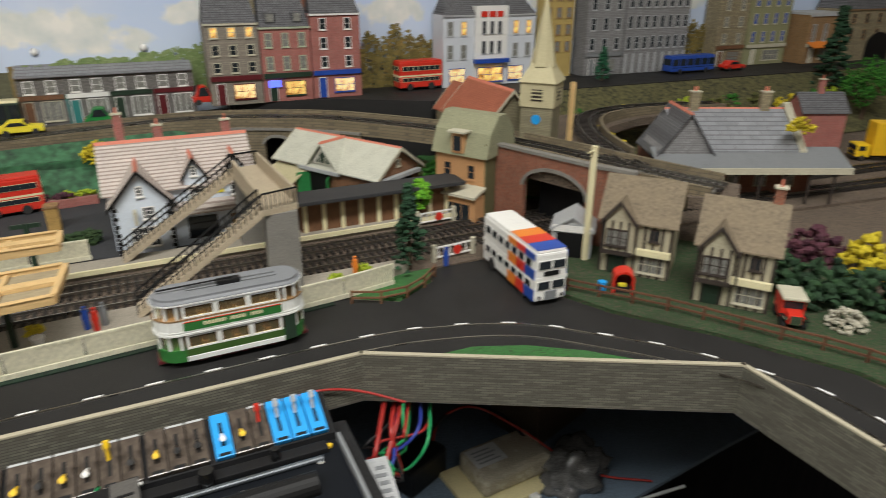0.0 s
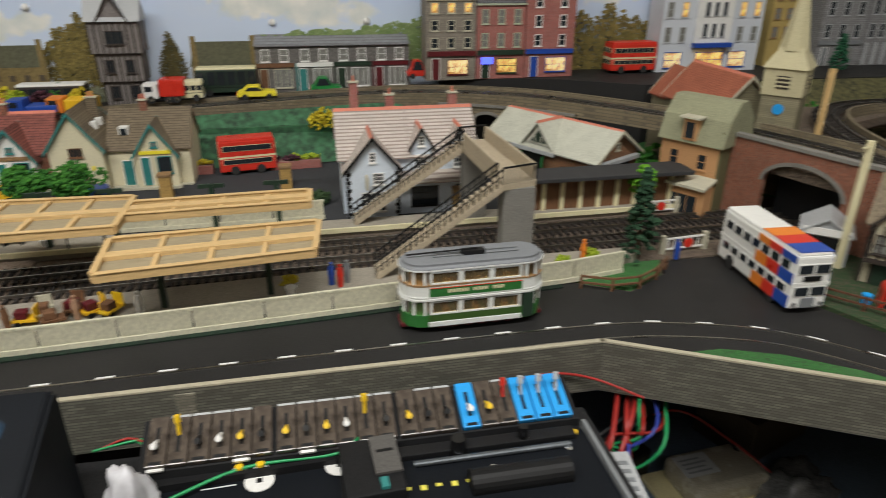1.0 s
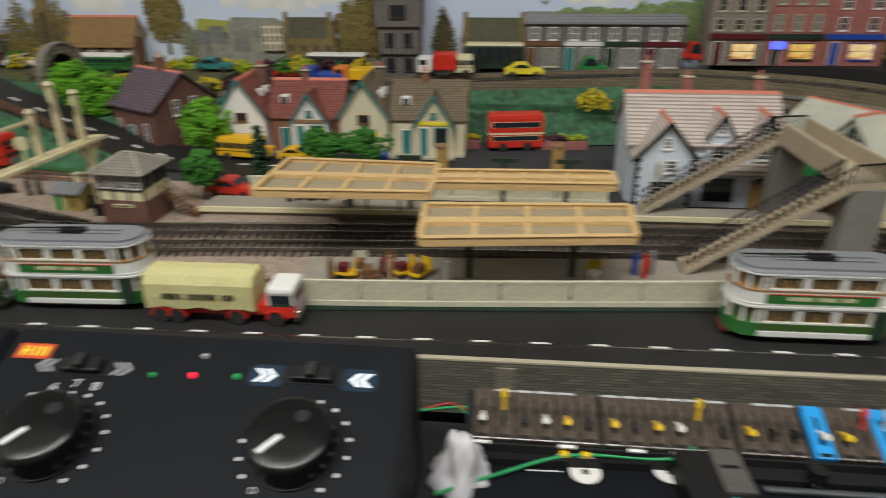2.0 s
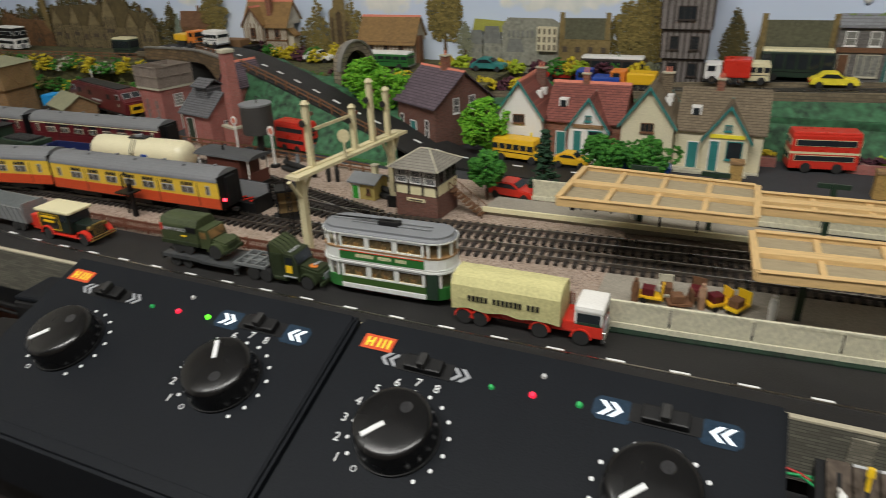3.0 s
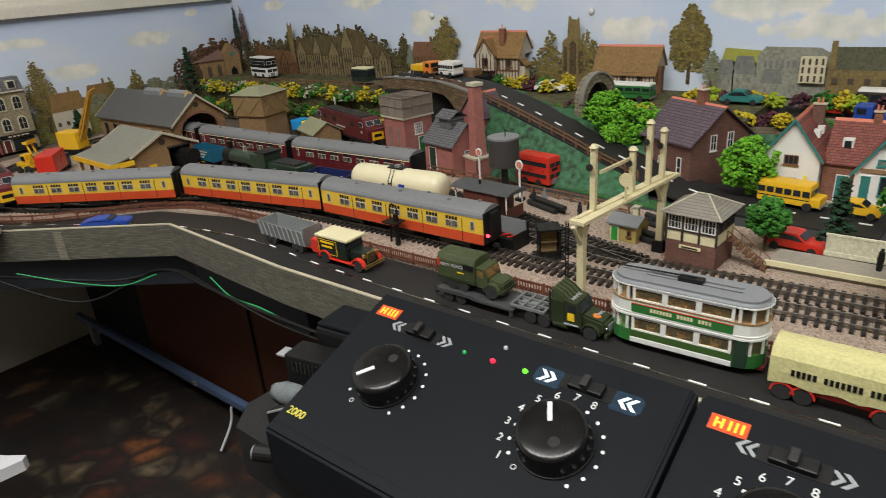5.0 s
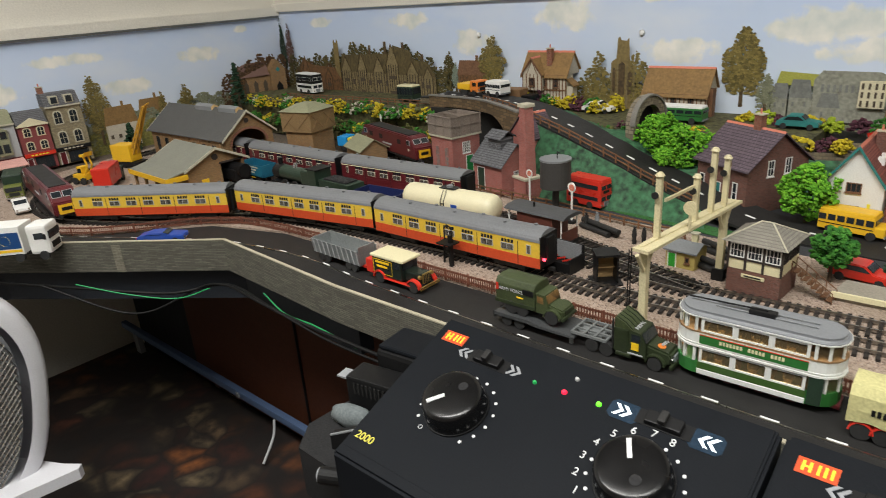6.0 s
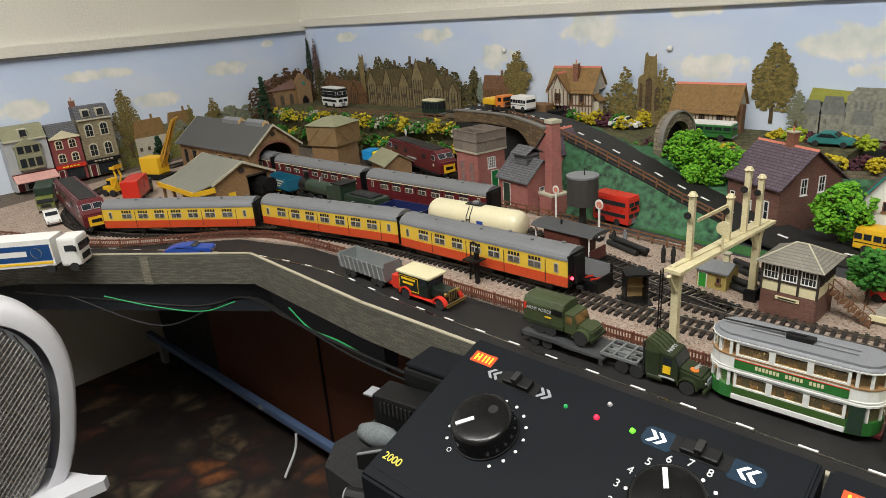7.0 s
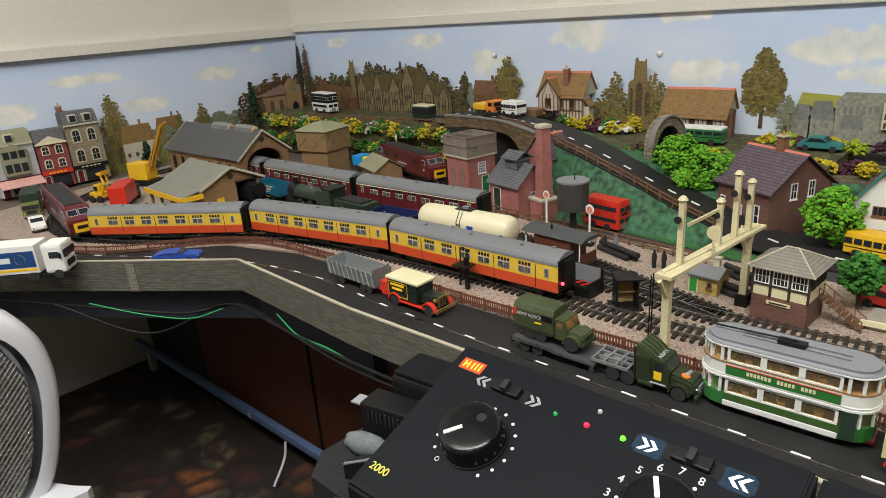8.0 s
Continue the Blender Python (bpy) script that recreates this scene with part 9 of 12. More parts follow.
def stair(x0, x1, y0, y1, z0, z1, n=22):
    s = part("stair", stair_mesh(x0, x1, y0, y1, z0, z1, n), FBM, fb, "stair flight")
    for yy in (y0, y1):
        bm = bmesh.new()
        tube(bm, [(x0, yy, z0 + 0.0135), (x1, yy, z1 + 0.0135)], 0.0009, 6)
        tube(bm, [(x0, yy, z0 + 0.0075), (x1, yy, z1 + 0.0075)], 0.0005, 6)
        for k in range(n + 1):
            f = k / n
            xx, zz = x0 + (x1 - x0) * f, z0 + (z1 - z0) * f
            tube(bm, [(xx, yy, zz), (xx, yy, zz + 0.0135)], 0.0005, 5)
        part("railing", bm, BLACK, s, "black iron railing")


def stair_mesh(x0, x1, y0, y1, z0, z1, n):
    bm = bmesh.new()
    for k in range(n):
        f0, f1 = k / n, (k + 1) / n
        zt = z0 + (z1 - z0) * f1
        box(bm, x0 + (x1 - x0) * f0, x0 + (x1 - x0) * f1, y0, y1, zt - 0.0035, zt)
    for yy in (y0, y1):
        prism(bm, [(x0, z0 - 0.004), (x1, z1 - 0.006), (x1, z1), (x0, z0 + 0.002)], yy - 0.001, yy + 0.001, "y")
    return bm


stair(0.143, 0.251, 0.594, 0.612, 0.0115, 0.0868)
stair(0.133, 0.246, 0.719, 0.737, 0.0115, 0.0868)
bm = bmesh.new()
for a, b in (((0.251, 0.5945), (0.283, 0.6035)), ((0.243, 0.7355), (0.274, 0.742))):
    tube(bm, [(*a, 0.101), (*b, 0.101)], 0.0009, 6)
    for k in range(9):
        xx, yy = a[0] + (b[0] - a[0]) * k / 8, a[1] + (b[1] - a[1]) * k / 8
        tube(bm, [(xx, yy, 0.0868), (xx, yy, 0.101)], 0.0006, 5)
part("railing", bm, BLACK, fb, "black iron end railing")
# low station hall on the rear platform, past the footbridge
hl = thing("platform_hall", 0.40, 0.7289, 0.0095, 0, "low brown platform hall with black roof and buff pillars", "station building")
part("wall", B(-0.09, 0.09, -0.004, 0.012, 0, 0.036), OLDWOOD, hl)
part("roof", B(-0.1, 0.1, -0.022, 0.018, 0.036, 0.04, 0.0006), paint("felt_roof", (0.03, 0.03, 0.032), 0.7), hl)
for k in range(9):
    part("pillar", B(-0.088 + 0.021 * k, -0.0835 + 0.021 * k, -0.007, -0.004, 0, 0.036), CREAM, hl)

# brown fences
def rail_fence(ctrl, label, h=0.013, pitch=0.026, z=0.0, material=None, pickets=False):
    t = thing("picket_fence" if pickets else "rail_fence", 0, 0, 0, 0, label, "fence")
    pts = curve_points([(*p, z) if len(p) == 2 else p for p in ctrl], pitch)
    m_ = material or OLDWOOD
    for p in pts:
        part("post", B(p.x - 0.0009, p.x + 0.0009, p.y - 0.0009, p.y + 0.0009, p.z - 0.002, p.z + h), m_, t)
    for f in ((0.45, 0.9) if not pickets else (0.25, 0.8)):
        part("rail", ribbon(bmesh.new(), pts, 0.0008, -0.0008, h * f - 0.0008, h * f + 0.0008), m_, t)
    if pickets:
        vs, fs = [], []
        for p in curve_points([(*p, z) if len(p) == 2 else p for p in ctrl], 0.0028):
            k = len(vs)
            for dz in (0.0005, h):
                for dx, dy in ((-0.0007, -0.0016), (0.0007, -0.0016), (0.0007, -0.001), (-0.0007, -0.001)):
                    vs.append((p.x + dx, p.y + dy, p.z + dz))
            fs += [(k, k + 1, k + 5, k + 4), (k + 1, k + 2, k + 6, k + 5), (k + 2, k + 3, k + 7, k + 6), (k + 3, k, k + 4, k + 7), (k + 4, k + 5, k + 6, k + 7)]
        me = bpy.data.meshes.new("picket_row")
        me.from_pydata(vs, [], fs)
        me.materials.append(m_)
        ob = share("picket_row", me, t)
        ob["kind"] = "stuff"
    return t


REDWOOD = paint("red_brown_fence", (0.17, 0.06, 0.035), 0.7, var=0.2)
rail_fence([(0.315, 0.562), (0.355, 0.5495), (0.398, 0.574), (0.412, 0.6)], "brown rail fence beside the level crossing")
rail_fence([(0.503, 0.503), (0.53, 0.47), (0.559, 0.436), (0.6, 0.371), (0.646, 0.296), (0.69, 0.15)], "brown rail fence in front of the timbered houses", 0.013, 0.03, 0.0015, paint("dark_brown_fence", (0.12, 0.05, 0.025), 0.75, var=0.25))
rail_fence([(-1.36, 0.303), (-1.15, 0.387), (-1.02, 0.512), (-0.90, 0.547), (-0.60, 0.548), (-0.44, 0.552), (-0.17, 0.553)], "red-brown picket fence between road and railway", 0.0115, 0.03, 0.002, REDWOOD, True)
rail_fence([(p.x, p.y, p.z) for p in beside(rp, -0.035)[55:175:8]], "brown rail fence along the sloping road", 0.012, 0.02, 0.0, OLDWOOD)
rail_fence([(-0.80, 0.808, 0.002), (-0.62, 0.793, 0.002), (-0.45, 0.77, 0.002)], "brown rail fence beside the lower road", 0.012, 0.02, 0.0, OLDWOOD)
rail_fence([(-1.5, 1.0), (-1.2, 1.02), (-1.0, 1.03)], "dark rail fence along the hill road", 0.012, 0.02, 0.073, OLDWOOD)
solid("verge", "dark scrubby verge in front of the timbered houses", [(0.482, 0.53), (0.518, 0.454), (0.572, 0.386), (0.625, 0.301), (0.658, 0.1), (0.75, 0.1), (0.75, 0.48), (0.66, 0.59), (0.52, 0.598)], -0.002, 0.0018, stones("scrubby_verge", ((0.015, 0.05, 0.015), (0.035, 0.07, 0.022), (0.085, 0.07, 0.045), (0.02, 0.03, 0.012)), 0.0016), "grass")
solid("verge", "green verge by the crossing", [(0.30, 0.586), (0.357, 0.552), (0.398, 0.577), (0.413, 0.612), (0.388, 0.612), (0.386, 0.60)], -0.002, 0.0015, GRASS, "grass")

# level crossing gates
for gx, gy, rot in ((0.417, 0.612, 5), (0.44, 0.71, 2)):
    gt = thing("crossing_gate", gx, gy, 0.0, rot, "white level crossing gate with red disc", "gate")
    for xx in (0, 0.046):
        part("post", B(xx - 0.0022, xx + 0.0022, -0.0022, 0.0022, 0, 0.02, 0.0005), CLAY, gt)
    bm = bmesh.new()
    for zz in (0.005, 0.0155):
        box(bm, 0.002, 0.044, -0.0007, 0.0007, zz, zz + 0.0016)
    for k in range(6):
        box(bm, 0.005 + 0.0065 * k, 0.0058 + 0.0065 * k, -0.0006, 0.0006, 0.005, 0.0165)
    part("gate_frame", bm, WHITE, gt)
    part("disc", cyl(bmesh.new(), 0.0048, 0.001, pose(0.027, -0.0007, 0.0105, 90), 18), BUSRED, gt, "red disc")

# tall post and gantry
lp = thing("lamp_post", 0.5605, 0.555, 0.0, 0, "tall cream concrete lamp post", "lamp post")
part("column", cyl(bmesh.new(), 0.0036, 0.12, pose(0, 0, 0), 8, 0.0034), CREAM, lp)
part("arm", tube(bmesh.new(), [(0, 0, 0.116), (-0.012, -0.006, 0.116)], 0.001, 6), CREAM, lp)
sp = thing("signal_post", 0.636, 0.703, 0.0765, 0, "buff wooden signal post", "signal")
part("column", B(-0.0024, 0.0024, -0.0024, 0.0024, 0, 0.078), WOOD, sp)
part("finial", cyl(bmesh.new(), 0.0036, 0.006, pose(0, 0, 0.066), 8), WOOD, sp)

CREAMW = paint("cream_signal_paint", (0.62, 0.55, 0.34), 0.6, var=0.1)
gy = thing("signal_gantry", 0, 0.0, 0, 0, "cream signal gantry with four doll posts over the tracks", "signal gantry")
part("deck", prism(bmesh.new(), [(-0.4205, 0.551), (-0.406, 0.549), (-0.387, 0.712), (-0.402, 0.712)], 0.0752, 0.078, "z"), CREAMW, gy)
part("rail_strip", prism(bmesh.new(), [(-0.418, 0.556), (-0.414, 0.556), (-0.391, 0.707), (-0.395, 0.707)], 0.0775, 0.0792, "z"), CREAMW, gy)
for x, y, zb in ((-0.4145, 0.563, 0.002), (-0.396, 0.692, 0.002)):
    part("column", B(x - 0.0032, x + 0.0032, y - 0.0032, y + 0.0032, zb, 0.0752, 0.0005), CREAMW, gy)
    for s in (-1, 1):
        part("brace", tube(bmesh.new(), [(x, y + s * 0.003, 0.056), (x, y + s * 0.016, 0.074)], 0.0018, 6), CREAMW, gy)
    if y > 0.6:
        part("foot", B(x - 0.0056, x + 0.0056, y - 0.0056, y + 0.0056, zb, zb + 0.012), BLACK, gy, "black foot")
for y, h in ((0.579, 0.055), (0.637, 0.04), (0.664, 0.058), (0.688, 0.046)):
    x = -0.416 + 0.152 * (y - 0.556)
    d = part("doll_post", B(x - 0.0023, x + 0.0023, y - 0.0023, y + 0.0023, 0.0775, 0.0775 + h), CREAMW, gy)
    part("finial", cyl(bmesh.new(), 0.0042, 0.003, pose(x, y, 0.0775 + h), 8, 0.002), CREAMW, d)
    part("spectacle", cyl(bmesh.new(), 0.003, 0.0015, pose(x - 0.001, y - 0.005, 0.0775 + h * 0.72, 90), 12), DARK, d)
    part("signal_arm", B(x - 0.0008, x + 0.0008, y + 0.001, y + 0.009, 0.0775 + h * 0.8, 0.0805 + h * 0.8), REDWOOD, d, "short signal arm")
arm = part("long_arm", B(-0.0008, 0.0008, -0.05, 0.0, -0.0014, 0.0014), CREAMW, gy, "cream signal arm")
arm.matrix_basis = pose(-0.405, 0.636, 0.11, 0, 0, -6)
part("lamp_dish", cyl(bmesh.new(), 0.006, 0.002, pose(-0.398, 0.612, 0.098, 90), 16), CREAMW, gy, "round signal dish")
part("dish_post", tube(bmesh.new(), [(-0.398, 0.611, 0.0775), (-0.398, 0.611, 0.094)], 0.0011, 6), CREAMW, gy)
bm = bmesh.new()
for dy in (0.003, 0.0075):
    tube(bm, [(-0.426, 0.553 + dy, 0.002), (-0.424, 0.55 + dy, 0.075)], 0.0006, 5)
for k in range(18):
    zz = 0.004 + 0.004 * k
    tube(bm, [(-0.426 + 0.002 * k / 18, 0.556 - 0.003 * k / 18, zz), (-0.426 + 0.002 * k / 18, 0.5605 - 0.003 * k / 18, zz)], 0.0004, 4)
part("ladder", bm, BLACK, gy, "thin black ladder")

# small things beside the track
cb = thing("coal_bunker", -0.547, 0.636, 0.0022, -4, "black coal bunker holding red tools", "bunker")
cb.matrix_basis = pose(-0.547, 0.6355, 0.0022, 0, 0, -4) @ Matrix.Diagonal((0.84, 0.84, 0.84, 1))
bm = bmesh.new()
for x0, x1, y0, y1, z1 in ((-0.034, 0.034, 0.014, 0.016, 0.031), (-0.034, -0.032, -0.016, 0.014, 0.02), (0.032, 0.034, -0.016, 0.014, 0.02), (-0.032, 0.032, -0.016, -0.014, 0.014)):
    box(bm, x0, x1, y0, y1, 0, z1)
box(bm, -0.032, 0.032, -0.014, 0.014, 0, 0.006)
part("box", bm, BLACK, cb)
part("lid_lining", B(-0.031, 0.031, 0.0125, 0.0139, 0.008, 0.0305), GREY, cb)
for k in range(4):
    part("tool", tube(bmesh.new(), [(-0.02 + 0.012 * k, -0.006, 0.012), (-0.012 + 0.012 * k, 0.006, 0.0125)], 0.0013, 6), BUSRED, cb, "red tool")
ph = thing("lineside_hut", -0.484, 0.6285, 0.0022, 40, "small open-fronted black lineside hut with pale wood inside", "hut")
part("floor_plate", B(-0.015, 0.015, -0.013, 0.013, 0, 0.0012), BLACK, ph)
part("back_wall", B(-0.01, 0.01, 0.008, 0.0095, 0.0012, 0.03), WOOD, ph)
for s in (-1, 1):
    part("side_wall", B(s * 0.01 - 0.0008, s * 0.01 + 0.0008, -0.009, 0.008, 0.0012, 0.03), BLACK, ph)
part("roof", B(-0.0115, 0.0115, -0.011, 0.011, 0.03, 0.032), BLACK, ph)
part("shelf", B(-0.009, 0.009, 0.001, 0.008, 0.014, 0.0152), WOOD, ph)
yh = thing("platelayers_hut", -0.436, 0.71, 0.0022, -4, "small yellow hut with green door and chimney", "hut")
yh.matrix_basis = pose(-0.436, 0.71, 0.0022, 0, 0, -4) @ Matrix.Diagonal((0.95, 0.95, 0.95, 1))
gable_walls(yh, -0.016, 0.016, -0.014, 0.014, 0, 0.02, 0.026, "x", paint("mustard_render", (0.42, 0.33, 0.1), 0.8))
gable_roof(yh, -0.016, 0.016, -0.014, 0.014, 0.02, 0.026, "x", GREY, 0.003)
door(yh, FACE(-0.009, 0.0, -0.014), 0.008, 0.016, paint("bright_green_door", (0.03, 0.3, 0.03), 0.5))
window(yh, FACE(0.008, 0.007, -0.014), 0.005, 0.007, OLDWOOD, WINDOW, (0, 0))
chimney(yh, 0.008, 0.002, 0.022, 0.036, 0.006, 0.005, CREAM, 0)
for x, y, h, rot, rr in ((-0.60, 0.76, 0.046, 0, 0.0062), (-0.682, 0.79, 0.046, 0, 0.0055)):
    sd = thing("signal_disc", x, y, 0.002, rot, "white post with red and white round signal disc", "signal", "round signals")
    part("post", cyl(bmesh.new(), 0.0013, h, pose(0, 0, 0), 8), WHITE, sd)
    part("disc", cyl(bmesh.new(), rr, 0.0012, pose(0, 0.0006, h, 90, 0, -12), 18), WHITE, sd)
    part("red_disc", cyl(bmesh.new(), rr * 0.66, 0.0004, pose(0.0003, -0.0009, h, 90, 0, -12), 18), RIDGE, sd)
    part("foot", B(-0.005, 0.005, -0.005, 0.005, 0, 0.004, 0.001), BLACK, sd)
for x, y in ((-1.13, 0.95), (-0.98, 0.97)):
    sd = thing("signal_disc", x, y, 0.002, 0, "white post with round white disc", "signal", "round signals")
    part("post", cyl(bmesh.new(), 0.0012, 0.06, pose(0, 0, 0), 8), WHITE, sd)
    part("disc", cyl(bmesh.new(), 0.0065, 0.001, pose(0, 0, 0.06, 90, 0, -30), 18), WHITE, sd)
for k, (x, y, rot) in enumerate(((-0.415, 0.745, -25), (-0.40, 0.7, -20), (-0.56, 0.745, -20))):
    pp = thing("spare_pipe", x, y, 0.002, rot, "stack of black pipes on the ballast", "pipe", "black pipes")
    for j, (dy, dz) in enumerate(((0, 0.0035), (0.007, 0.0035), (0.0035, 0.0095))):
        part("pipe", cyl(bmesh.new(), 0.0033, 0.05 + 0.006 * j, pose(-0.025, dy, dz, 0, 90), 12), DARK, pp)
wc = thing("water_column", -0.64, 0.5757, 0.0022, 0, "black track-side water column with railing", "water column")
part("post", B(-0.002, 0.002, -0.002, 0.002, 0, 0.036), BLACK, wc)
part("bow", tube(bmesh.new(), [(-0.008, 0, 0.03), (-0.008, 0, 0.043), (-0.004, 0, 0.047), (0.002, 0, 0.045), (0.003, 0, 0.034)], 0.0008, 6), BLACK, wc)
part("platform", B(-0.014, 0.006, -0.008, 0.008, 0.026, 0.0275), BLACK, wc)
part("ladder", tube(bmesh.new(), [(-0.014, 0.004, 0.0), (-0.012, 0.004, 0.026)], 0.0012, 6), BLACK, wc)


def figure(x, y, z, rot, coat, legs, label, h=0.021):
    """A tiny painted model figure, one plain shape."""
    bm = bmesh.new()
    cyl(bm, h * 0.11, h * 0.48, pose(0, 0, 0), 8, h * 0.13)
    cyl(bm, h * 0.15, h * 0.36, pose(0, 0, h * 0.46), 8, h * 0.11)
    bmesh.ops.create_icosphere(bm, subdivisions=1, radius=h * 0.085, matrix=pose(0, 0, h * 0.91))
    ob = new("model_figure", finish(bm, "model_figure", coat))
    ob.matrix_basis = pose(x, y, z, 0, 0, rot)
    return tagged(ob, label, "figurine", "model figures")


FLESH = paint("figure_tan", (0.4, 0.24, 0.15), 0.7)
for x, y, z, m_, lab in ((0.105, 0.59, 0.0095, BLUE, "tiny blue painted figurine on the platform"), (0.118, 0.592, 0.0095, GREY, "tiny grey painted figurine on the platform"), (0.112, 0.585, 0.0095, BUSRED, "tiny red painted figurine on the platform"), (-0.04, 0.566, 0.0095, WHITE, "tiny white painted figurine on the platform"), (-0.13, 0.56, 0.0095, OLDWOOD, "tiny brown painted figurine by the luggage"), (-0.085, 0.567, 0.0095, FLESH, "tiny tan painted figurine by the luggage"), (-0.215, 0.722, 0.0095, BLACK, "tiny black painted figurine on the rear platform"), (-0.565, 0.76, 0.002, GREY, "tiny grey painted figurine beside the track"), (-0.575, 0.752, 0.002, DARK, "tiny dark painted figurine beside the track"), (-0.505, 0.735, 0.002, DARK, "tiny dark painted figurine near the signal wire"), (-0.495, 0.738, 0.002, DARK, "tiny dark painted figurine near the signal wire"), (0.425, 0.6, 0.001, BLUE, "tiny blue painted figurine at the crossing"), (0.33, 0.597, 0.0095, ORANGE, "tiny orange painted figurine behind the fence")):
    figure(x, y, z, 0, m_, m_, lab)
for k, (x, y, m_) in enumerate(((-0.12, 0.566, SCHOOLYEL), (-0.10, 0.562, OLDWOOD), (-0.075, 0.572, SCHOOLYEL), (-0.062, 0.57, GOLD), (-0.09, 0.578, OLDWOOD), (-0.11, 0.575, CLAY))):
    lg = thing("luggage_trolley", x, y, 0.0095, 20 * k, "small platform trolley piled with luggage", "trolley", "platform trolleys")
    part("bed", B(-0.008, 0.008, -0.005, 0.005, 0.004, 0.006), m_, lg)
    part("case", B(-0.006, 0.003, -0.004, 0.004, 0.006, 0.012, 0.0008), OLDWOOD if k % 2 else MAROON, lg)
    part("handle", B(0.008, 0.009, -0.005, 0.005, 0.004, 0.015), m_, lg)
    for yy in (-0.004, 0.004):
        part("wheel", cyl(bmesh.new(), 0.0025, 0.001, pose(-0.004, yy, 0.0025, 90), 10), BLACK, lg)
for x, y in ((0.072, 0.578), (-0.155, 0.718)):
    fp = thing("flower_pot", x, y, 0.0095, 0, "white urn with bright flowers on the platform", "flower pot")
    part("urn", cyl(bmesh.new(), 0.003, 0.007, pose(0, 0, 0), 12, 0.005), WHITE, fp)
    rng = random.Random(4)
    me = clumps([(rng.gauss(0, 0.003), rng.gauss(0, 0.003), 0.011 + rng.random() * 0.007) for _ in range(26)], 0.0022, 5)
    me.materials.append(BUSH_YEL if x > 0 else leafy("orange_flowers", (0.6, 0.08, 0.02), (0.8, 0.2, 0.04)))
    share("bloom", me, fp)
for x, y in ((-0.20, 0.726), (-0.185, 0.727)):
    bn = thing("platform_bench", x, y, 0.0095, 0, "small brown platform bench", "bench", "platform benches")
    part("seat", B(-0.009, 0.009, -0.003, 0.002, 0.005, 0.006), OLDWOOD, bn)
    part("backrest", B(-0.009, 0.009, 0.002, 0.003, 0.006, 0.013), OLDWOOD, bn)
    for xx in (-0.007, 0.007):
        part("leg", B(xx - 0.0007, xx + 0.0007, -0.003, 0.002, 0, 0.005), BLACK, bn)
for x, y in ((0.062, 0.872), (-0.073, 0.862), (0.25, 0.76)):
    pc = thing("yard_pillar", x, y, 0.0018, 0, "square tan gate pillar with cap in the yard", "pillar", "yard pillars")
    part("shaft", B(-0.0065, 0.0065, -0.0065, 0.0065, 0, 0.026), paint("tan_pillar", (0.42, 0.26, 0.08), 0.7, var=0.2), pc)
    part("cap", B(-0.0075, 0.0075, -0.0075, 0.0075, 0.026, 0.029, 0.0006), TANBRICK, pc)
for x, y, m_ in ((-0.052, 0.95, BUSH_YEL), (0.085, 0.955, BUSH_LIME), (0.06, 0.952, BUSH_PUR)):
    tb = thing("flower_trough", x, y, 0.0018, 0, "brick flower trough with bright blooms", "flower trough", "flower troughs")
    part("trough", B(-0.02, 0.02, -0.007, 0.007, 0, 0.011), PINKBRICK, tb)
    rng = random.Random(9)
    me = clumps([(rng.uniform(-0.018, 0.018), rng.uniform(-0.005, 0.005), 0.012 + rng.random() * 0.006) for _ in range(40)], 0.0026, 5)
    me.materials.append(m_)
    share("bloom", me, tb)
bs = thing("kiosk", 0.549, 0.481, 0.0018, -34, "small open-fronted red kiosk with a round top behind the fence", "kiosk")
arch_o = [(0.0095 * math.cos(a), 0.015 + 0.0075 * math.sin(a)) for a in [math.pi * i / 10 for i in range(11)]]
arch_i = [(0.0075 * math.cos(a), 0.015 + 0.0055 * math.sin(a)) for a in [math.pi * i / 10 for i in range(11)]]
part("shell", prism(bmesh.new(), [(0.0095, 0)] + arch_o + [(-0.0095, 0), (-0.0075, 0)] + arch_i[::-1] + [(0.0075, 0)], -0.008, 0.008, "y"), BUSRED, bs, "red arched shell")
part("back", prism(bmesh.new(), [(0.0076, 0.0)] + arch_i + [(-0.0076, 0.0)], 0.0055, 0.0075, "y"), MAROON, bs)
part("counter", B(-0.0073, 0.0073, -0.004, 0.003, 0.0, 0.0055), DARK, bs)
part("goods", B(-0.004, 0.003, -0.0035, 0.0, 0.0056, 0.009, 0.0008), BRIGHTYEL, bs)
bb = thing("bin", 0.533, 0.4902, 0.0018, 0, "small blue bin on the verge", "bin")
part("tub", cyl(bmesh.new(), 0.0035, 0.009, pose(0, 0, 0), 12, 0.004), SKYBLUE, bb)

# ---- plants ----
rng = random.Random(21)
tree(-0.578, 0.952, 0.03, 0.075, 0.033, TREE_BRIGHT, "bright green bushy tree beside the sloping road", 3, n=230)
tree(-0.531, 0.948, 0.012, 0.082, 0.036, TREE_BRIGHT, "bright green leafy tree behind the ramp", 4, n=230)
tree(-0.552, 0.935, 0.02, 0.05, 0.024, TREE_BRIGHT, "low bright green tree on the bank", 14, n=200)
tree(-0.368, 0.887, 0.0022, 0.074, 0.031, TREE_BRIGHT, "round bright green tree beside the brick house", 5, n=260, lift=0.1)
tree(-0.208, 0.836, 0.0022, 0.05, 0.026, TREE_MID, "dark green shrub-like tree in front of the cottages", 6, n=200)
tree(-0.158, 0.84, 0.0022, 0.05, 0.031, TREE_MID, "dark green rounded tree in front of the cottages", 7, n=200)
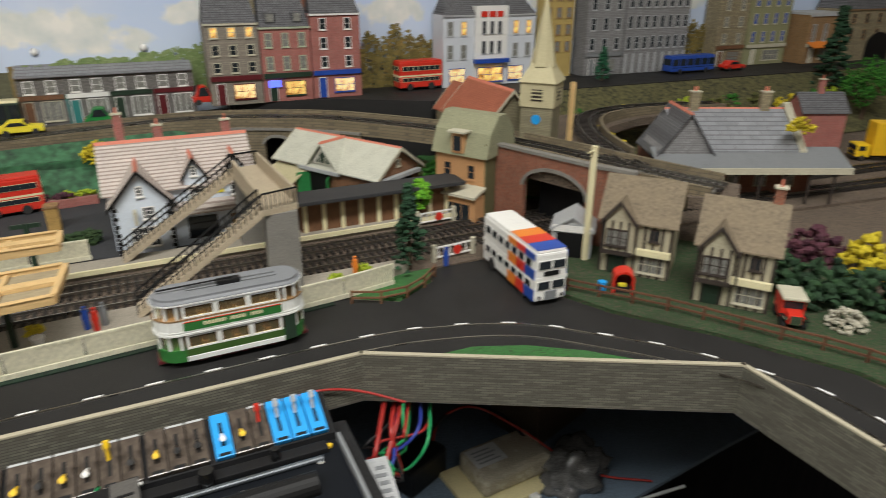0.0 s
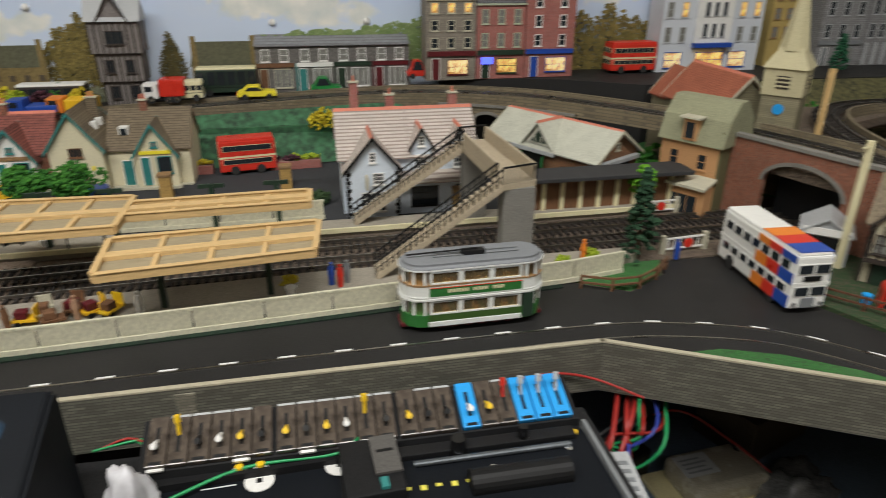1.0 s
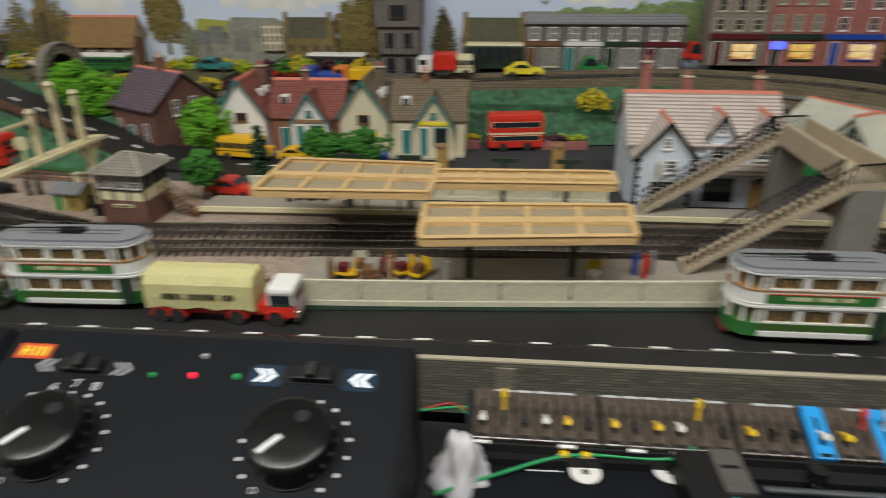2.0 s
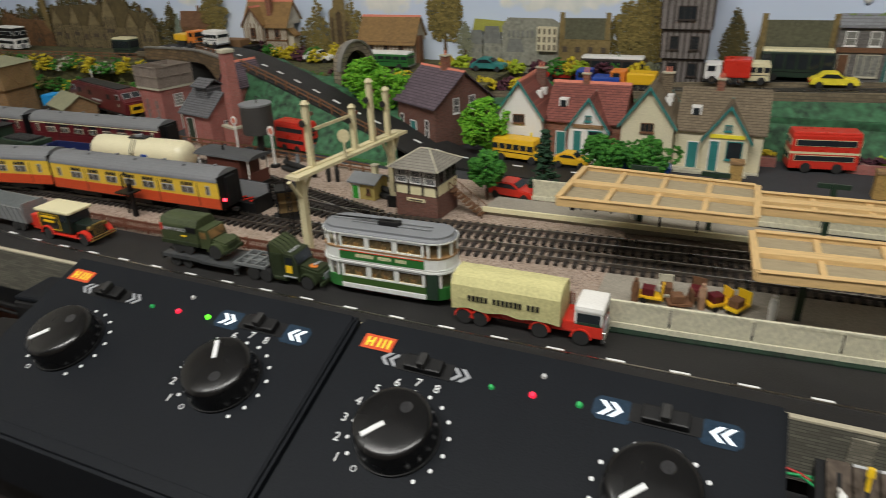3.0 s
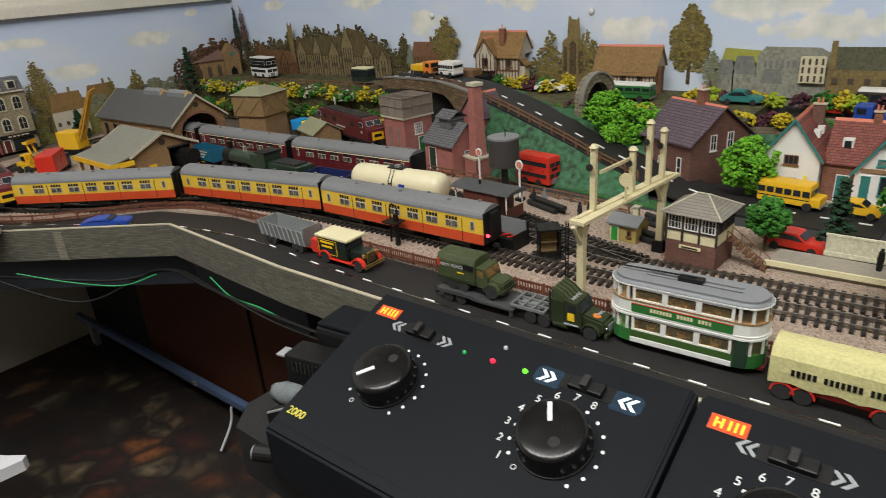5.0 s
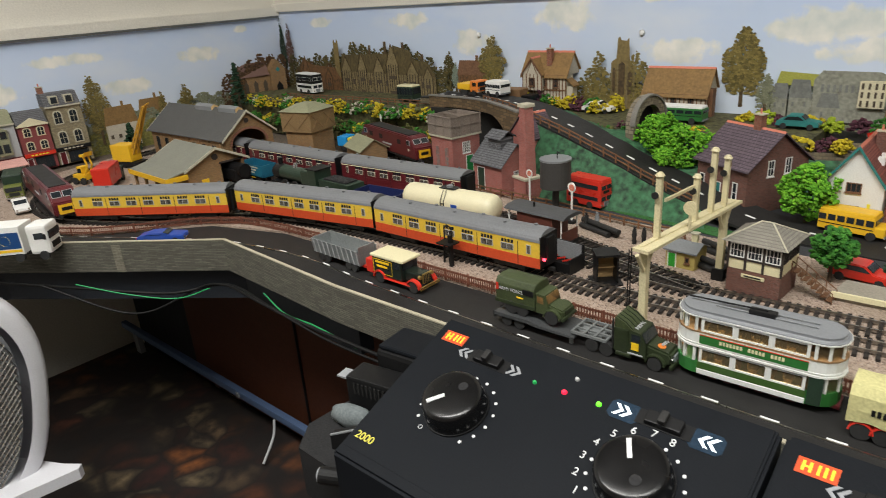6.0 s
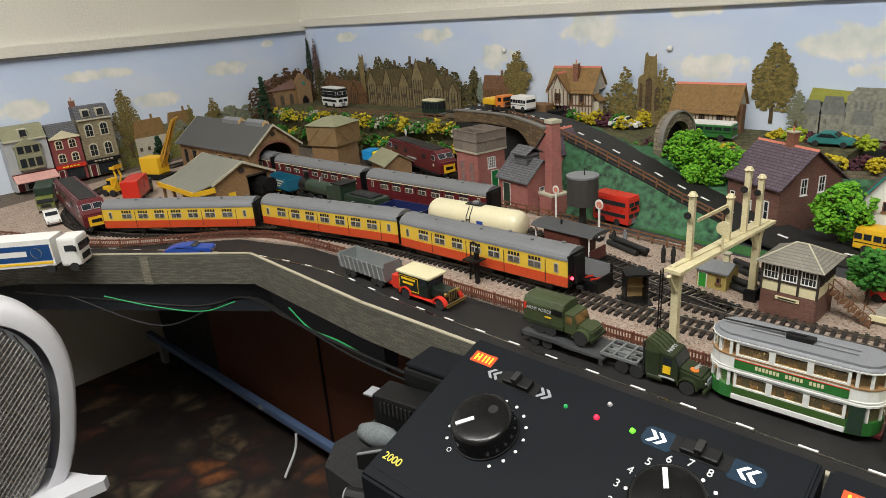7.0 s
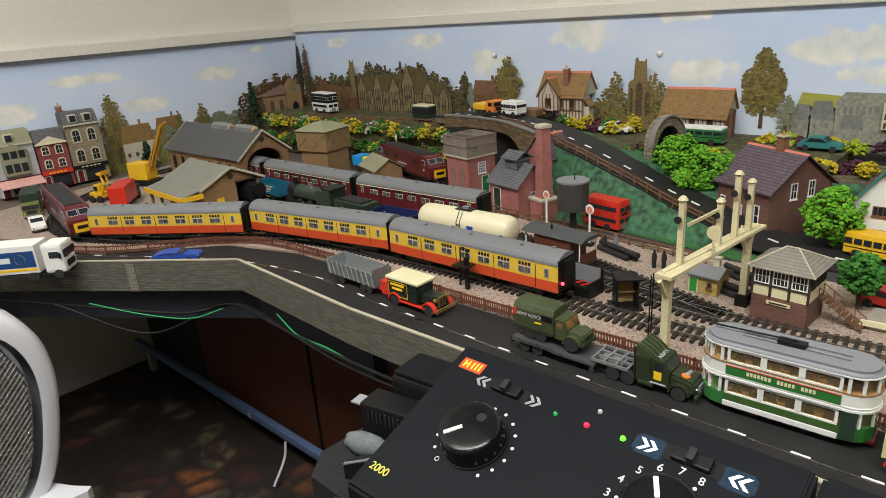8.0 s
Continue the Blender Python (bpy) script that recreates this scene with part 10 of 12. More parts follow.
tree(-0.31, 0.738, 0.0022, 0.056, 0.02, TREE_MID, "small leafy tree beside the signal box stairs", 8, n=160)
tree(0.6, 0.7684, 0.0022, 0.065, 0.03, TREE_MID, "green tree in front of the brick viaduct", 9, n=200)
tree(0.565, 0.7223, 0.0022, 0.055, 0.016, TREE_BRIGHT, "slim green tree beside the mansard house", 10, n=120)
tree(0.445, 0.7168, 0.0022, 0.055, 0.014, TREE_BRIGHT, "slim bright green tree by the goods shed", 11, n=110)
tree(1.42, 0.86, 0.006, 0.12, 0.05, TREE_MID, "large green tree near the far tunnel", 12, n=220)
fir(-0.255, 0.76, 0.0022, 0.074, 0.018, "dark green fir tree beside the road", 1)
fir(0.388, 0.6061, 0.001, 0.088, 0.02, "tall dark fir tree beside the crossing", 2)
fir(0.945, 1.0467, 0.0885, 0.06, 0.018, "blue-green fir tree in the far street", 3, TREE_BLUE)
fir(1.43, 0.95, 0.05, 0.16, 0.04, "tall dark fir tree behind the station", 4)
fir(-1.63, 0.9613, 0.0487, 0.105, 0.022, "tall dark fir tree by the church picture", 5)
fir(-1.62, 0.7511, 0.0022, 0.07, 0.02, "dark fir tree at the back of the yard", 15)
fir(-1.64, 0.6911, 0.0022, 0.06, 0.02, "dark fir tree near the end wall", 16)

# bushes along the raised ground
cols = [(BUSH_YEL, "yellow flowering bush"), (TREE_MID, "green bush"), (BUSH_PUR, "dark purple bush"), (BUSH_LIME, "lime green bush"), (BUSH_OLIVE, "olive green bush"), (BUSH_WHITE, "pale blossoming bush")]
seed = 100
for x0, x1, y, z, n, choice, r in ((-1.62, -0.98, 0.985, 0.057, 34, (0, 1, 5, 1, 0, 4), 0.02), (-1.6, -1.0, 0.96, 0.024, 24, (1, 4, 1, 0), 0.02), (-0.98, -0.7, 1.09, 0.074, 13, (0, 2, 1, 0), 0.02), (-0.74, -0.62, 0.975, 0.057, 8, (1, 4, 2, 1), 0.02), (-0.52, -0.2, 1.1, 0.068, 13, (0, 3, 2, 1), 0.018), (-0.56, -0.3, 1.01, 0.06, 8, (0, 2, 0, 1), 0.016)):
    for k in range(n):
        seed += 1
        m_, nm = cols[choice[k % len(choice)]]
        x = x0 + (x1 - x0) * (k + rng.random() * 0.6) / n
        bush(x, y + rng.uniform(-0.015, 0.015), z, r * rng.uniform(0.7, 1.15), r * rng.uniform(0.9, 1.5), m_, nm + " on the bank", seed, n=46, clump=0.0042)
for x, y, z, r, m_, nm in ((0.115, 0.996, 0.0447, 0.022, BUSH_YEL, "yellow bush above the green bank"), (0.285, 0.865, 0.0015, 0.016, BUSH_LIME, "lime bush behind the inn"), (0.26, 0.959, 0.0287, 0.02, BUSH_OLIVE, "olive scrub behind the inn"), (0.5, 0.885, 0.0015, 0.03, BUSH_OLIVE, "olive scrub behind the goods shed"), (0.54, 0.855, 0.0015, 0.03, TREE_MID, "green scrub behind the goods shed"), (0.73, 0.500, 0.0015, 0.02, BUSH_YEL, "yellow bush beside the timbered house"), (0.77, 0.460, 0.0015, 0.032, BUSH_PUR, "purple bush by the railway"), (0.80, 0.410, 0.0015, 0.034, BUSH_YEL, "large yellow bush by the railway"), (0.69, 0.440, 0.0015, 0.03, BUSH_DARK, "dark green bush between the houses"), (0.7, 0.400, 0.0015, 0.035, BUSH_DARK, "dark green bush behind the houses"), (0.74, 0.360, 0.0015, 0.035, BUSH_DARK, "dark green hedge bush by the railway"), (0.676, 0.35, 0.0015, 0.015, BUSH_WHITE, "grey-white flowering bush by the fence"), (0.665, 0.250, 0.0015, 0.026, TREE_BLUE, "bright green bush beside the road"), (0.72, 0.270, 0.0015, 0.03, BUSH_LIME, "lime bush beside the road"), (0.62, 0.550, 0.0015, 0.02, BUSH_PUR, "purple bush behind the timbered house"), (0.75, 0.759, 0.0450, 0.02, BUSH_YEL, "yellow bush beside the raised curve"), (0.78, 0.829, 0.0450, 0.02, BUSH_YEL, "yellow bush beside the raised curve"), (0.92, 0.611, 0.0886, 0.016, BUSH_YEL, "yellow bush at the station chimney"), (0.34, 0.602, 0.0095, 0.008, BUSH_LIME, "lime plant on the platform end"), (0.31, 0.594, 0.0095, 0.007, BUSH_LIME, "small lime plant on the platform end")):
    seed += 1
    bush(x, y, z, r, r * 1.2, m_, nm, seed, n=70, clump=max(0.002, r * 0.2))
for k in range(22):
    seed += 1
    x = 0.76 + 1.1 * k / 22
    m_, nm = cols[(4, 1, 4, 0, 4, 1, 3)[k % 7]]
    bush(x, 0.92 + rng.uniform(-0.03, 0.035), 0.038, 0.024, 0.03, m_, nm + " on the far bank", seed, n=46, clump=0.006)
slope("far_bank", "scrub-covered bank below the far street", [(0.72, 0.86, 0.0), (1.0, 0.84, 0.0), (1.9, 0.83, 0.0)], [(0.70, 1.0, 0.087), (0.88, 1.0, 0.087), (1.9, 0.972, 0.087)], SCRUB, seed=13)
hg = thing("hedge", 0.085, 0.8045, 0.0022, 12, "clipped dark green hedge beside the inn", "hedge")
rg = random.Random(77)
me = clumps([(rg.uniform(-0.026, 0.026), rg.uniform(-0.006, 0.006), rg.uniform(0.002, 0.013)) for _ in range(170)], 0.0035, 77)
me.materials.append(leafy("hedge_green", (0.02, 0.05, 0.015), (0.04, 0.08, 0.02)))
share("leaves", me, hg)

# ---- printed scenes on the backdrop: flat card pictures ----
BROWNP = paint("printed_brown_wood", (0.085, 0.055, 0.025), 0.8, var=0.4, fine=200, coarse=60, bump=0)
STONEP = paint("printed_ochre_stone", (0.2, 0.145, 0.055), 0.8, var=0.2, fine=250, coarse=50, bump=0)
ROOFP = paint("printed_brown_roof", (0.24, 0.14, 0.05), 0.8, var=0.15, fine=250, bump=0)
GREYP = paint("printed_hazy_grey", (0.27, 0.27, 0.22), 0.8, var=0.2, fine=200, coarse=40, bump=0)
HALFP = paint("printed_half_timber", (0.5, 0.45, 0.36), 0.8, var=0.12, bump=0)
DWIN = paint("printed_dark_window", (0.08, 0.06, 0.04), 0.8, bump=0)
YB2 = YB - 0.0045


card_count = [0]


def card(name, x, label, y=YB2, rot=0, z=0.0):
    card_count[0] += 1
    off = 0.0024 * (card_count[0] % 7)
    if rot:
        x += off
    else:
        y -= off
    return thing(name, x, y, z, rot, label, "printed picture", "printed backdrop pictures")


def flat(t, name, pts, material, d=0.0):
    return part(name, prism(bmesh.new(), pts, -0.0008 - d, 0.0 - d, "y"), material, t)


def print_house(x0, x1, z0, ze, zr, wall_m, roof_m, label, wins=(3, 2), timber=False, y=YB2, rot=0, xx=None, chim=True):
    w = (x1 - x0) / 2
    t = card("printed_house", (x0 + x1) / 2 if xx is None else xx, label, y, rot)
    flat(t, "wall", [(-w, z0), (w, z0), (w, ze), (-w, ze)], wall_m)
    flat(t, "roof", [(-w * 1.05, ze), (w * 1.05, ze), (w * 0.85, zr), (-w * 0.85, zr)], roof_m, 0.0002)
    for i in range(wins[0]):
        for j in range(wins[1]):
            cx, cz = -w + 2 * w * (i + 0.5) / wins[0], z0 + (ze - z0) * (j + 0.5) / wins[1]
            flat(t, "window", [(cx - w * 0.09, cz - 0.004), (cx + w * 0.09, cz - 0.004), (cx + w * 0.09, cz + 0.004), (cx - w * 0.09, cz + 0.004)], DWIN, 0.0009)
    if timber:
        for i in range(8):
            cx = -w + 2 * w * i / 7
            flat(t, "timber", [(cx - 0.0008, z0), (cx + 0.0008, z0), (cx + 0.0008, ze), (cx - 0.0008, ze)], TIMBER, 0.001)
        for cz in (z0 + (ze - z0) * 0.5, ze - 0.001):
            flat(t, "timber", [(-w, cz - 0.0008), (w, cz - 0.0008), (w, cz + 0.0008), (-w, cz + 0.0008)], TIMBER, 0.0011)
    if chim:
        flat(t, "chimney", [(w * 0.2, zr - 0.002), (w * 0.35, zr - 0.002), (w * 0.35, zr + 0.01), (w * 0.2, zr + 0.01)], roof_m, 0.0004)
    return t


LEAFP = leafy("printed_olive_leaves", (0.11, 0.09, 0.022), (0.34, 0.26, 0.075))
LEAFD = leafy("printed_dark_leaves", (0.045, 0.045, 0.012), (0.17, 0.13, 0.04))
LEAFB = leafy("printed_brown_leaves", (0.06, 0.032, 0.014), (0.17, 0.09, 0.035))
LEAFH = leafy("printed_hazy_leaves", (0.2, 0.21, 0.13), (0.32, 0.33, 0.22))
LEAFG = leafy("printed_green_hill_leaves", (0.2, 0.3, 0.1), (0.33, 0.42, 0.18))
MANORW = paint("printed_manor_plaster", (0.2, 0.155, 0.075), 0.8, var=0.25, fine=250, coarse=60, bump=0)
MANORR = paint("printed_manor_roof", (0.1, 0.075, 0.03), 0.8, var=0.3, fine=300, coarse=50, bump=0, stretch=(1, 1, 0.4))
AUTUMN = paint("printed_autumn_wall", (0.15, 0.075, 0.03), 0.8, var=0.3, fine=200, coarse=50, bump=0)
SLATEP = paint("printed_dark_slate", (0.1, 0.1, 0.06), 0.8, var=0.2, fine=300, bump=0)
HAZER = paint("printed_hazy_roof", (0.19, 0.195, 0.18), 0.8, var=0.15, fine=200, bump=0)


def leaf_patch(t, blobs, n, size, material, seed, depth=0.0006):
    """Many small flat printed leaves inside ellipses (x, z, half width, half height)."""
    r = random.Random(seed)
    vs, fs = [], []
    total = sum(b[2] * b[3] for b in blobs)
    for bx, bz, rx, rz in blobs:
        for _ in range(max(4, int(n * rx * rz / total))):
            a, q = r.uniform(0, 6.283), math.sqrt(r.random())
            cx, cz = bx + rx * q * math.cos(a), bz + rz * q * math.sin(a)
            k, d = len(vs), -depth - r.random() * 0.0011
            turn, sz = r.uniform(0, 6.283), size * r.uniform(0.6, 1.3)
            for i in range(6):
                b_ = turn + i * 1.047
                u = sz * r.uniform(0.6, 1.1)
                vs.append((cx + u * math.cos(b_), d, cz + 0.7 * u * math.sin(b_)))
            fs.append(list(range(k, k + 6)))
    me = bpy.data.meshes.new("foliage")
    me.from_pydata(vs, [], fs)
    me.materials.append(material)
    return share("foliage", me, t)


def print_wood(x0, x1, z0, tops, material, label, seed, y=YB2, rot=0, xx=None, size=0.0042):
    """A printed tree line: overlapping leafy crowns; tops: heights at even steps."""
    t = card("printed_trees", (x0 + x1) / 2 if xx is None else xx, label, y, rot)
    w = x1 - x0
    blobs = []
    for i, zt in enumerate(tops):
        x = -w / 2 + w * (i + 0.5) / len(tops)
        blobs += [(x, z0 + (zt - z0) * 0.5, w / len(tops) * 0.75, (zt - z0) * 0.52), (x, z0 + (zt - z0) * 0.2, w / len(tops) * 0.7, (zt - z0) * 0.25)]
    leaf_patch(t, blobs, int(w * (max(tops) - z0) * 120000) + 60, size, material, seed)
    return t


def print_crown(x, z0, zt, w, material, label, seed, y=YB2, rot=0, layers=7, spread=1.0):
    """A printed tree of layered boughs on a trunk."""
    r = random.Random(seed)
    t = card("printed_tree", x, label, y, rot)
    h = zt - z0
    flat(t, "trunk", [(-0.003, z0), (0.003, z0), (0.0014, z0 + h * 0.7), (-0.0014, z0 + h * 0.7)], BROWNP)
    blobs = [(0, z0 + h * 0.6, w * 0.35, h * 0.3)]
    for i in range(layers):
        f = i / (layers - 1)
        wd = w * (math.sin(math.pi * (0.18 + 0.74 * f)) ** 0.8) * (1 - 0.45 * f * spread)
        for s in (-1, 1):
            blobs.append((s * wd * r.uniform(0.4, 0.6), z0 + h * (0.27 + 0.68 * f) + r.uniform(-0.003, 0.003), wd * 0.5, h * 0.085))
    leaf_patch(t, blobs, int(w * h * 260000) + 160, max(0.0022, w * 0.075), material, seed)
    return t


def print_gable(t, x, w, z0, ze, zr, wall_m, timber=True, d=0.0012):
    flat(t, "gable", [(x - w, z0), (x + w, z0), (x + w, ze), (x, zr), (x - w, ze)], wall_m, d)
    for s in (-1, 1):
        flat(t, "bargeboard", [(x + s * (w + 0.002), ze - 0.002), (x + s * (w + 0.002), ze + 0.0005), (x, zr + 0.0025), (x, zr)], BROWNP, d + 0.0009)
    if timber:
        n = max(3, int(w / 0.0035))
        for i in range(n + 1):
            cx = x - w + 2 * w * i / n
            flat(t, "timber", [(cx - 0.0005, z0), (cx + 0.0005, z0), (cx + 0.0005, ze), (cx - 0.0005, ze)], TIMBER, d + 0.001)
    for cz in (z0 + (ze - z0) * 0.2, z0 + (ze - z0) * 0.62):
        flat(t, "window", [(x - w * 0.5, cz), (x + w * 0.5, cz), (x + w * 0.5, cz + 0.007), (x - w * 0.5, cz + 0.007)], DWIN, d + 0.0012)


# the corner trees, the wood and the manor
print_crown(-1.683, 0.09, 0.238, 0.017, leafy("printed_fir_leaves", (0.012, 0.03, 0.016), (0.03, 0.06, 0.03)), "flat printed tall dark conifer in the corner", 51, layers=11, spread=1.6)
print_crown(-1.652, 0.09, 0.222, 0.02, leafy("printed_plum_leaves", (0.1, 0.05, 0.045), (0.2, 0.12, 0.1)), "flat printed purple-brown tree in the corner", 52)
print_wood(-1.66, -1.12, 0.03, (0.15, 0.147, 0.142, 0.156, 0.15, 0.165, 0.155, 0.18, 0.176, 0.165, 0.17, 0.168, 0.176, 0.16, 0.15, 0.13), LEAFD, "flat printed dark wood behind the manor", 2)
print_wood(-1.62, -1.44, 0.06, (0.13, 0.135, 0.125, 0.132, 0.12), LEAFB, "flat printed autumn trees beside the manor", 53)
t = card("printed_manor", -1.30, "flat printed half-timbered manor house with many gables", YB2 - 0.0015)
flat(t, "wall", [(-0.15, 0.055), (0.15, 0.055), (0.15, 0.12), (-0.15, 0.12)], MANORW)
flat(t, "roof", [(-0.155, 0.118), (0.152, 0.112), (0.13, 0.142), (0.09, 0.146), (0.08, 0.165), (0.03, 0.176), (0.02, 0.158), (-0.14, 0.155)], MANORR, 0.0004)
for gx, gw, ge, gr in ((-0.13, 0.016, 0.12, 0.15), (-0.075, 0.014, 0.122, 0.158), (-0.02, 0.017, 0.118, 0.15), (0.025, 0.018, 0.134, 0.178), (0.085, 0.016, 0.116, 0.142), (0.13, 0.013, 0.108, 0.13)):
    print_gable(t, gx, gw, 0.055, ge, gr, MANORW)
for gx, zt in ((-0.045, 0.176), (0.005, 0.184), (0.06, 0.182), (0.115, 0.158)):
    flat(t, "chimney", [(gx - 0.004, 0.14), (gx + 0.004, 0.14), (gx + 0.0035, zt), (gx - 0.0035, zt)], BROWNP, 0.0002)
for i in range(16):
    flat(t, "window", [(-0.148 + 0.0185 * i, 0.088), (-0.14 + 0.0185 * i, 0.088), (-0.14 + 0.0185 * i, 0.1), (-0.148 + 0.0185 * i, 0.1)], DWIN, 0.001)
for i in range(40):
    cx = -0.149 + 0.0076 * i
    flat(t, "timber", [(cx - 0.0005, 0.06), (cx + 0.0005, 0.06), (cx + 0.0005, 0.118), (cx - 0.0005, 0.118)], BROWNP, 0.0006)
t = card("printed_houses", -1.53, "flat printed autumn-coloured thatched houses", YB2 - 0.0015)
flat(t, "wall", [(-0.08, 0.05), (0.08, 0.05), (0.08, 0.1), (-0.08, 0.1)], AUTUMN)
flat(t, "roof", [(-0.085, 0.095), (0.085, 0.092), (0.06, 0.125), (-0.02, 0.13), (-0.06, 0.145)], AUTUMN, 0.0004)
for gx, gw, ge, gr in ((-0.05, 0.018, 0.1, 0.15), (0.035, 0.012, 0.1, 0.122)):
    print_gable(t, gx, gw, 0.05, ge, gr, AUTUMN)
flat(t, "church_tower", [(0.064, 0.1), (0.08, 0.1), (0.08, 0.184), (0.0775, 0.19), (0.075, 0.183), (0.069, 0.183), (0.0665, 0.19), (0.064, 0.184)], STONEP, 0.0003)
print_crown(-1.121, 0.075, 0.16, 0.022, LEAFD, "flat printed dark tree beside the manor", 15)
print_crown(-1.103, 0.08, 0.138, 0.013, leafy("printed_grey_green_leaves", (0.2, 0.25, 0.19), (0.32, 0.37, 0.3)), "flat printed grey-green shrub", 16)
t = print_house(-1.095, -1.015, 0.078, 0.117, 0.146, AUTUMN, paint("printed_russet_roof", (0.19, 0.095, 0.05), 0.8, var=0.2, fine=250, bump=0), "flat printed cottage with russet roof", (3, 1))
print_crown(-1.005, 0.085, 0.188, 0.036, LEAFP, "flat printed tall spreading pine", 5, layers=5, spread=0.4)
print_wood(-0.815, -0.745, 0.06, (0.118, 0.138, 0.165, 0.13), LEAFP, "flat printed round trees beside the ruin", 6, size=0.0035)
t = card("printed_tower", -0.719, "flat printed ruined church tower", YB2 - 0.002)
flat(t, "tower", [(-0.028, 0.07), (0.018, 0.07), (0.016, 0.14), (0.006, 0.152), (0.0035, 0.188), (0.0, 0.183), (-0.01, 0.184), (-0.0125, 0.19), (-0.016, 0.187), (-0.018, 0.155), (-0.026, 0.15)], STONEP)
for a0, a1, c0, c1 in ((-0.013, -0.002, 0.095, 0.15), (0.004, 0.012, 0.095, 0.135), (-0.024, -0.019, 0.1, 0.14)):
    flat(t, "window", [(a0, c0), (a1, c0), (a1, c1 - 0.005), ((a0 + a1) / 2, c1), (a0, c1 - 0.005)], BROWNP, 0.001)
for a0 in (-0.027, -0.016, 0.0015, 0.0145):
    flat(t, "buttress", [(a0, 0.07), (a0 + 0.0026, 0.07), (a0 + 0.0016, 0.148), (a0, 0.148)], MANORW, 0.0012)
print_wood(-0.708, -0.682, 0.08, (0.165, 0.15), LEAFP, "flat printed ivy-clad tree behind the ruin", 61, size=0.0035)
print_crown(-0.535, 0.083, 0.2, 0.04, LEAFP, "flat printed tall tree on the backdrop", 7, layers=9)


def relief_house(x, y, z, w, ze, zr, label, gable=None, depth=0.024, jetty=True):
    """A low-relief half-timbered house against the backdrop."""
    h = thing("half_timbered_house", x, y, z, 0, label, "house", "half-timbered houses")
    part("wall", B(-w, w, 0, depth, 0, ze), HALFP, h)
    gable_walls(h, -w, w, 0, depth * 2, ze - 0.001, ze, zr, "x", HALFP)
    gable_roof(h, -w, w, 0, depth * 2, ze, zr, "x", ROOFP, 0.004, ridge=RIDGE)
    n = int(w / 0.0032)
    for i in range(n + 1):
        cx = -w + 2 * w * i / n
        part("post", B(cx - 0.0007, cx + 0.0007, -0.0012, 0.0002, 0, ze), OLDWOOD, h)
    for cz in (ze * 0.45, ze - 0.002):
        part("beam", B(-w, w, -0.0016, 0.0002, cz, cz + 0.0018), OLDWOOD, h)
    for i in range(3):
        window(h, FACE(-w * 0.55 + w * 0.55 * i, ze * 0.56, -0.001), 0.01, ze * 0.3, OLDWOOD, WINDOW, (2, 0))
    if gable:
        g0, g1, ge, gr = gable
        gable_walls(h, g0, g1, -0.008, 0.02, ze * 0.45, ge, gr, "y", HALFP)
        gable_roof(h, g0, g1, -0.008, 0.024, ge, gr, "y", ROOFP, 0.003, edge=OLDWOOD, ridge=RIDGE)
        for i in range(6):
            cx = g0 + (g1 - g0) * i / 5
            part("post", B(cx - 0.0006, cx + 0.0006, -0.0092, -0.0079, ze * 0.45, ge), OLDWOOD, h)
        for s in (-1, 1):
            part("brace", tube(bmesh.new(), [((g0 + g1) / 2, -0.0086, gr - 0.003), ((g0 + g1) / 2 + s * (g1 - g0) * 0.25, -0.0086, ge)], 0.0006, 5), OLDWOOD, h)
        window(h, FACE((g0 + g1) / 2, ze * 0.6, -0.009), 0.012, ze * 0.3, OLDWOOD, WINDOW, (3, 1))
    return h


h = relief_house(-0.862, 1.106, 0.079, 0.045, 0.05, 0.086, "low-relief half-timbered house with tiled gables", (-0.04, 0.0, 0.052, 0.078))
chimney(h, 0.006, 0.012, 0.06, 0.093, 0.01, 0.008, BRICK, 1)
part("porch", B(0.0455, 0.056, 0.004, 0.02, 0.0, 0.03), HALFP, h)
part("porch_roof", prism(bmesh.new(), [(0.044, 0.042), (0.06, 0.03), (0.06, 0.032), (0.044, 0.044)], 0.002, 0.022, "y"), ROOFP, h)
h = relief_house(-0.622, 1.106, 0.072, 0.05, 0.034, 0.07, "low-relief half-timbered barn with brown roof")
part("side_bay", B(0.0505, 0.058, 0.006, 0.02, 0.0, 0.042), OLDWOOD, h)
# hazy printed village, ochre houses and hills farther along
print_wood(-0.505, 0.02, 0.035, (0.085, 0.082, 0.08, 0.083, 0.08, 0.08, 0.082, 0.085, 0.08, 0.082), LEAFH, "flat printed pale fields and hedges", 11, size=0.005)
t = card("printed_village", -0.425, "flat printed hazy grey village and abbey", YB2 - 0.0012)
flat(t, "green_hill", [(-0.06, 0.12), (0.02, 0.118), (0.015, 0.134), (-0.055, 0.139)], paint("printed_lime_field", (0.36, 0.36, 0.07), 0.8, var=0.12, bump=0))
flat(t, "abbey", [(-0.01, 0.07), (0.085, 0.07), (0.085, 0.132), (0.07, 0.14), (0.0, 0.141), (-0.01, 0.128)], GREYP, 0.0003)
for i in range(7):
    flat(t, "window", [(0.0 + 0.0075 * i, 0.112), (0.0035 + 0.0075 * i, 0.112), (0.0035 + 0.0075 * i, 0.122), (0.0 + 0.0075 * i, 0.122)], HAZER, 0.0012)
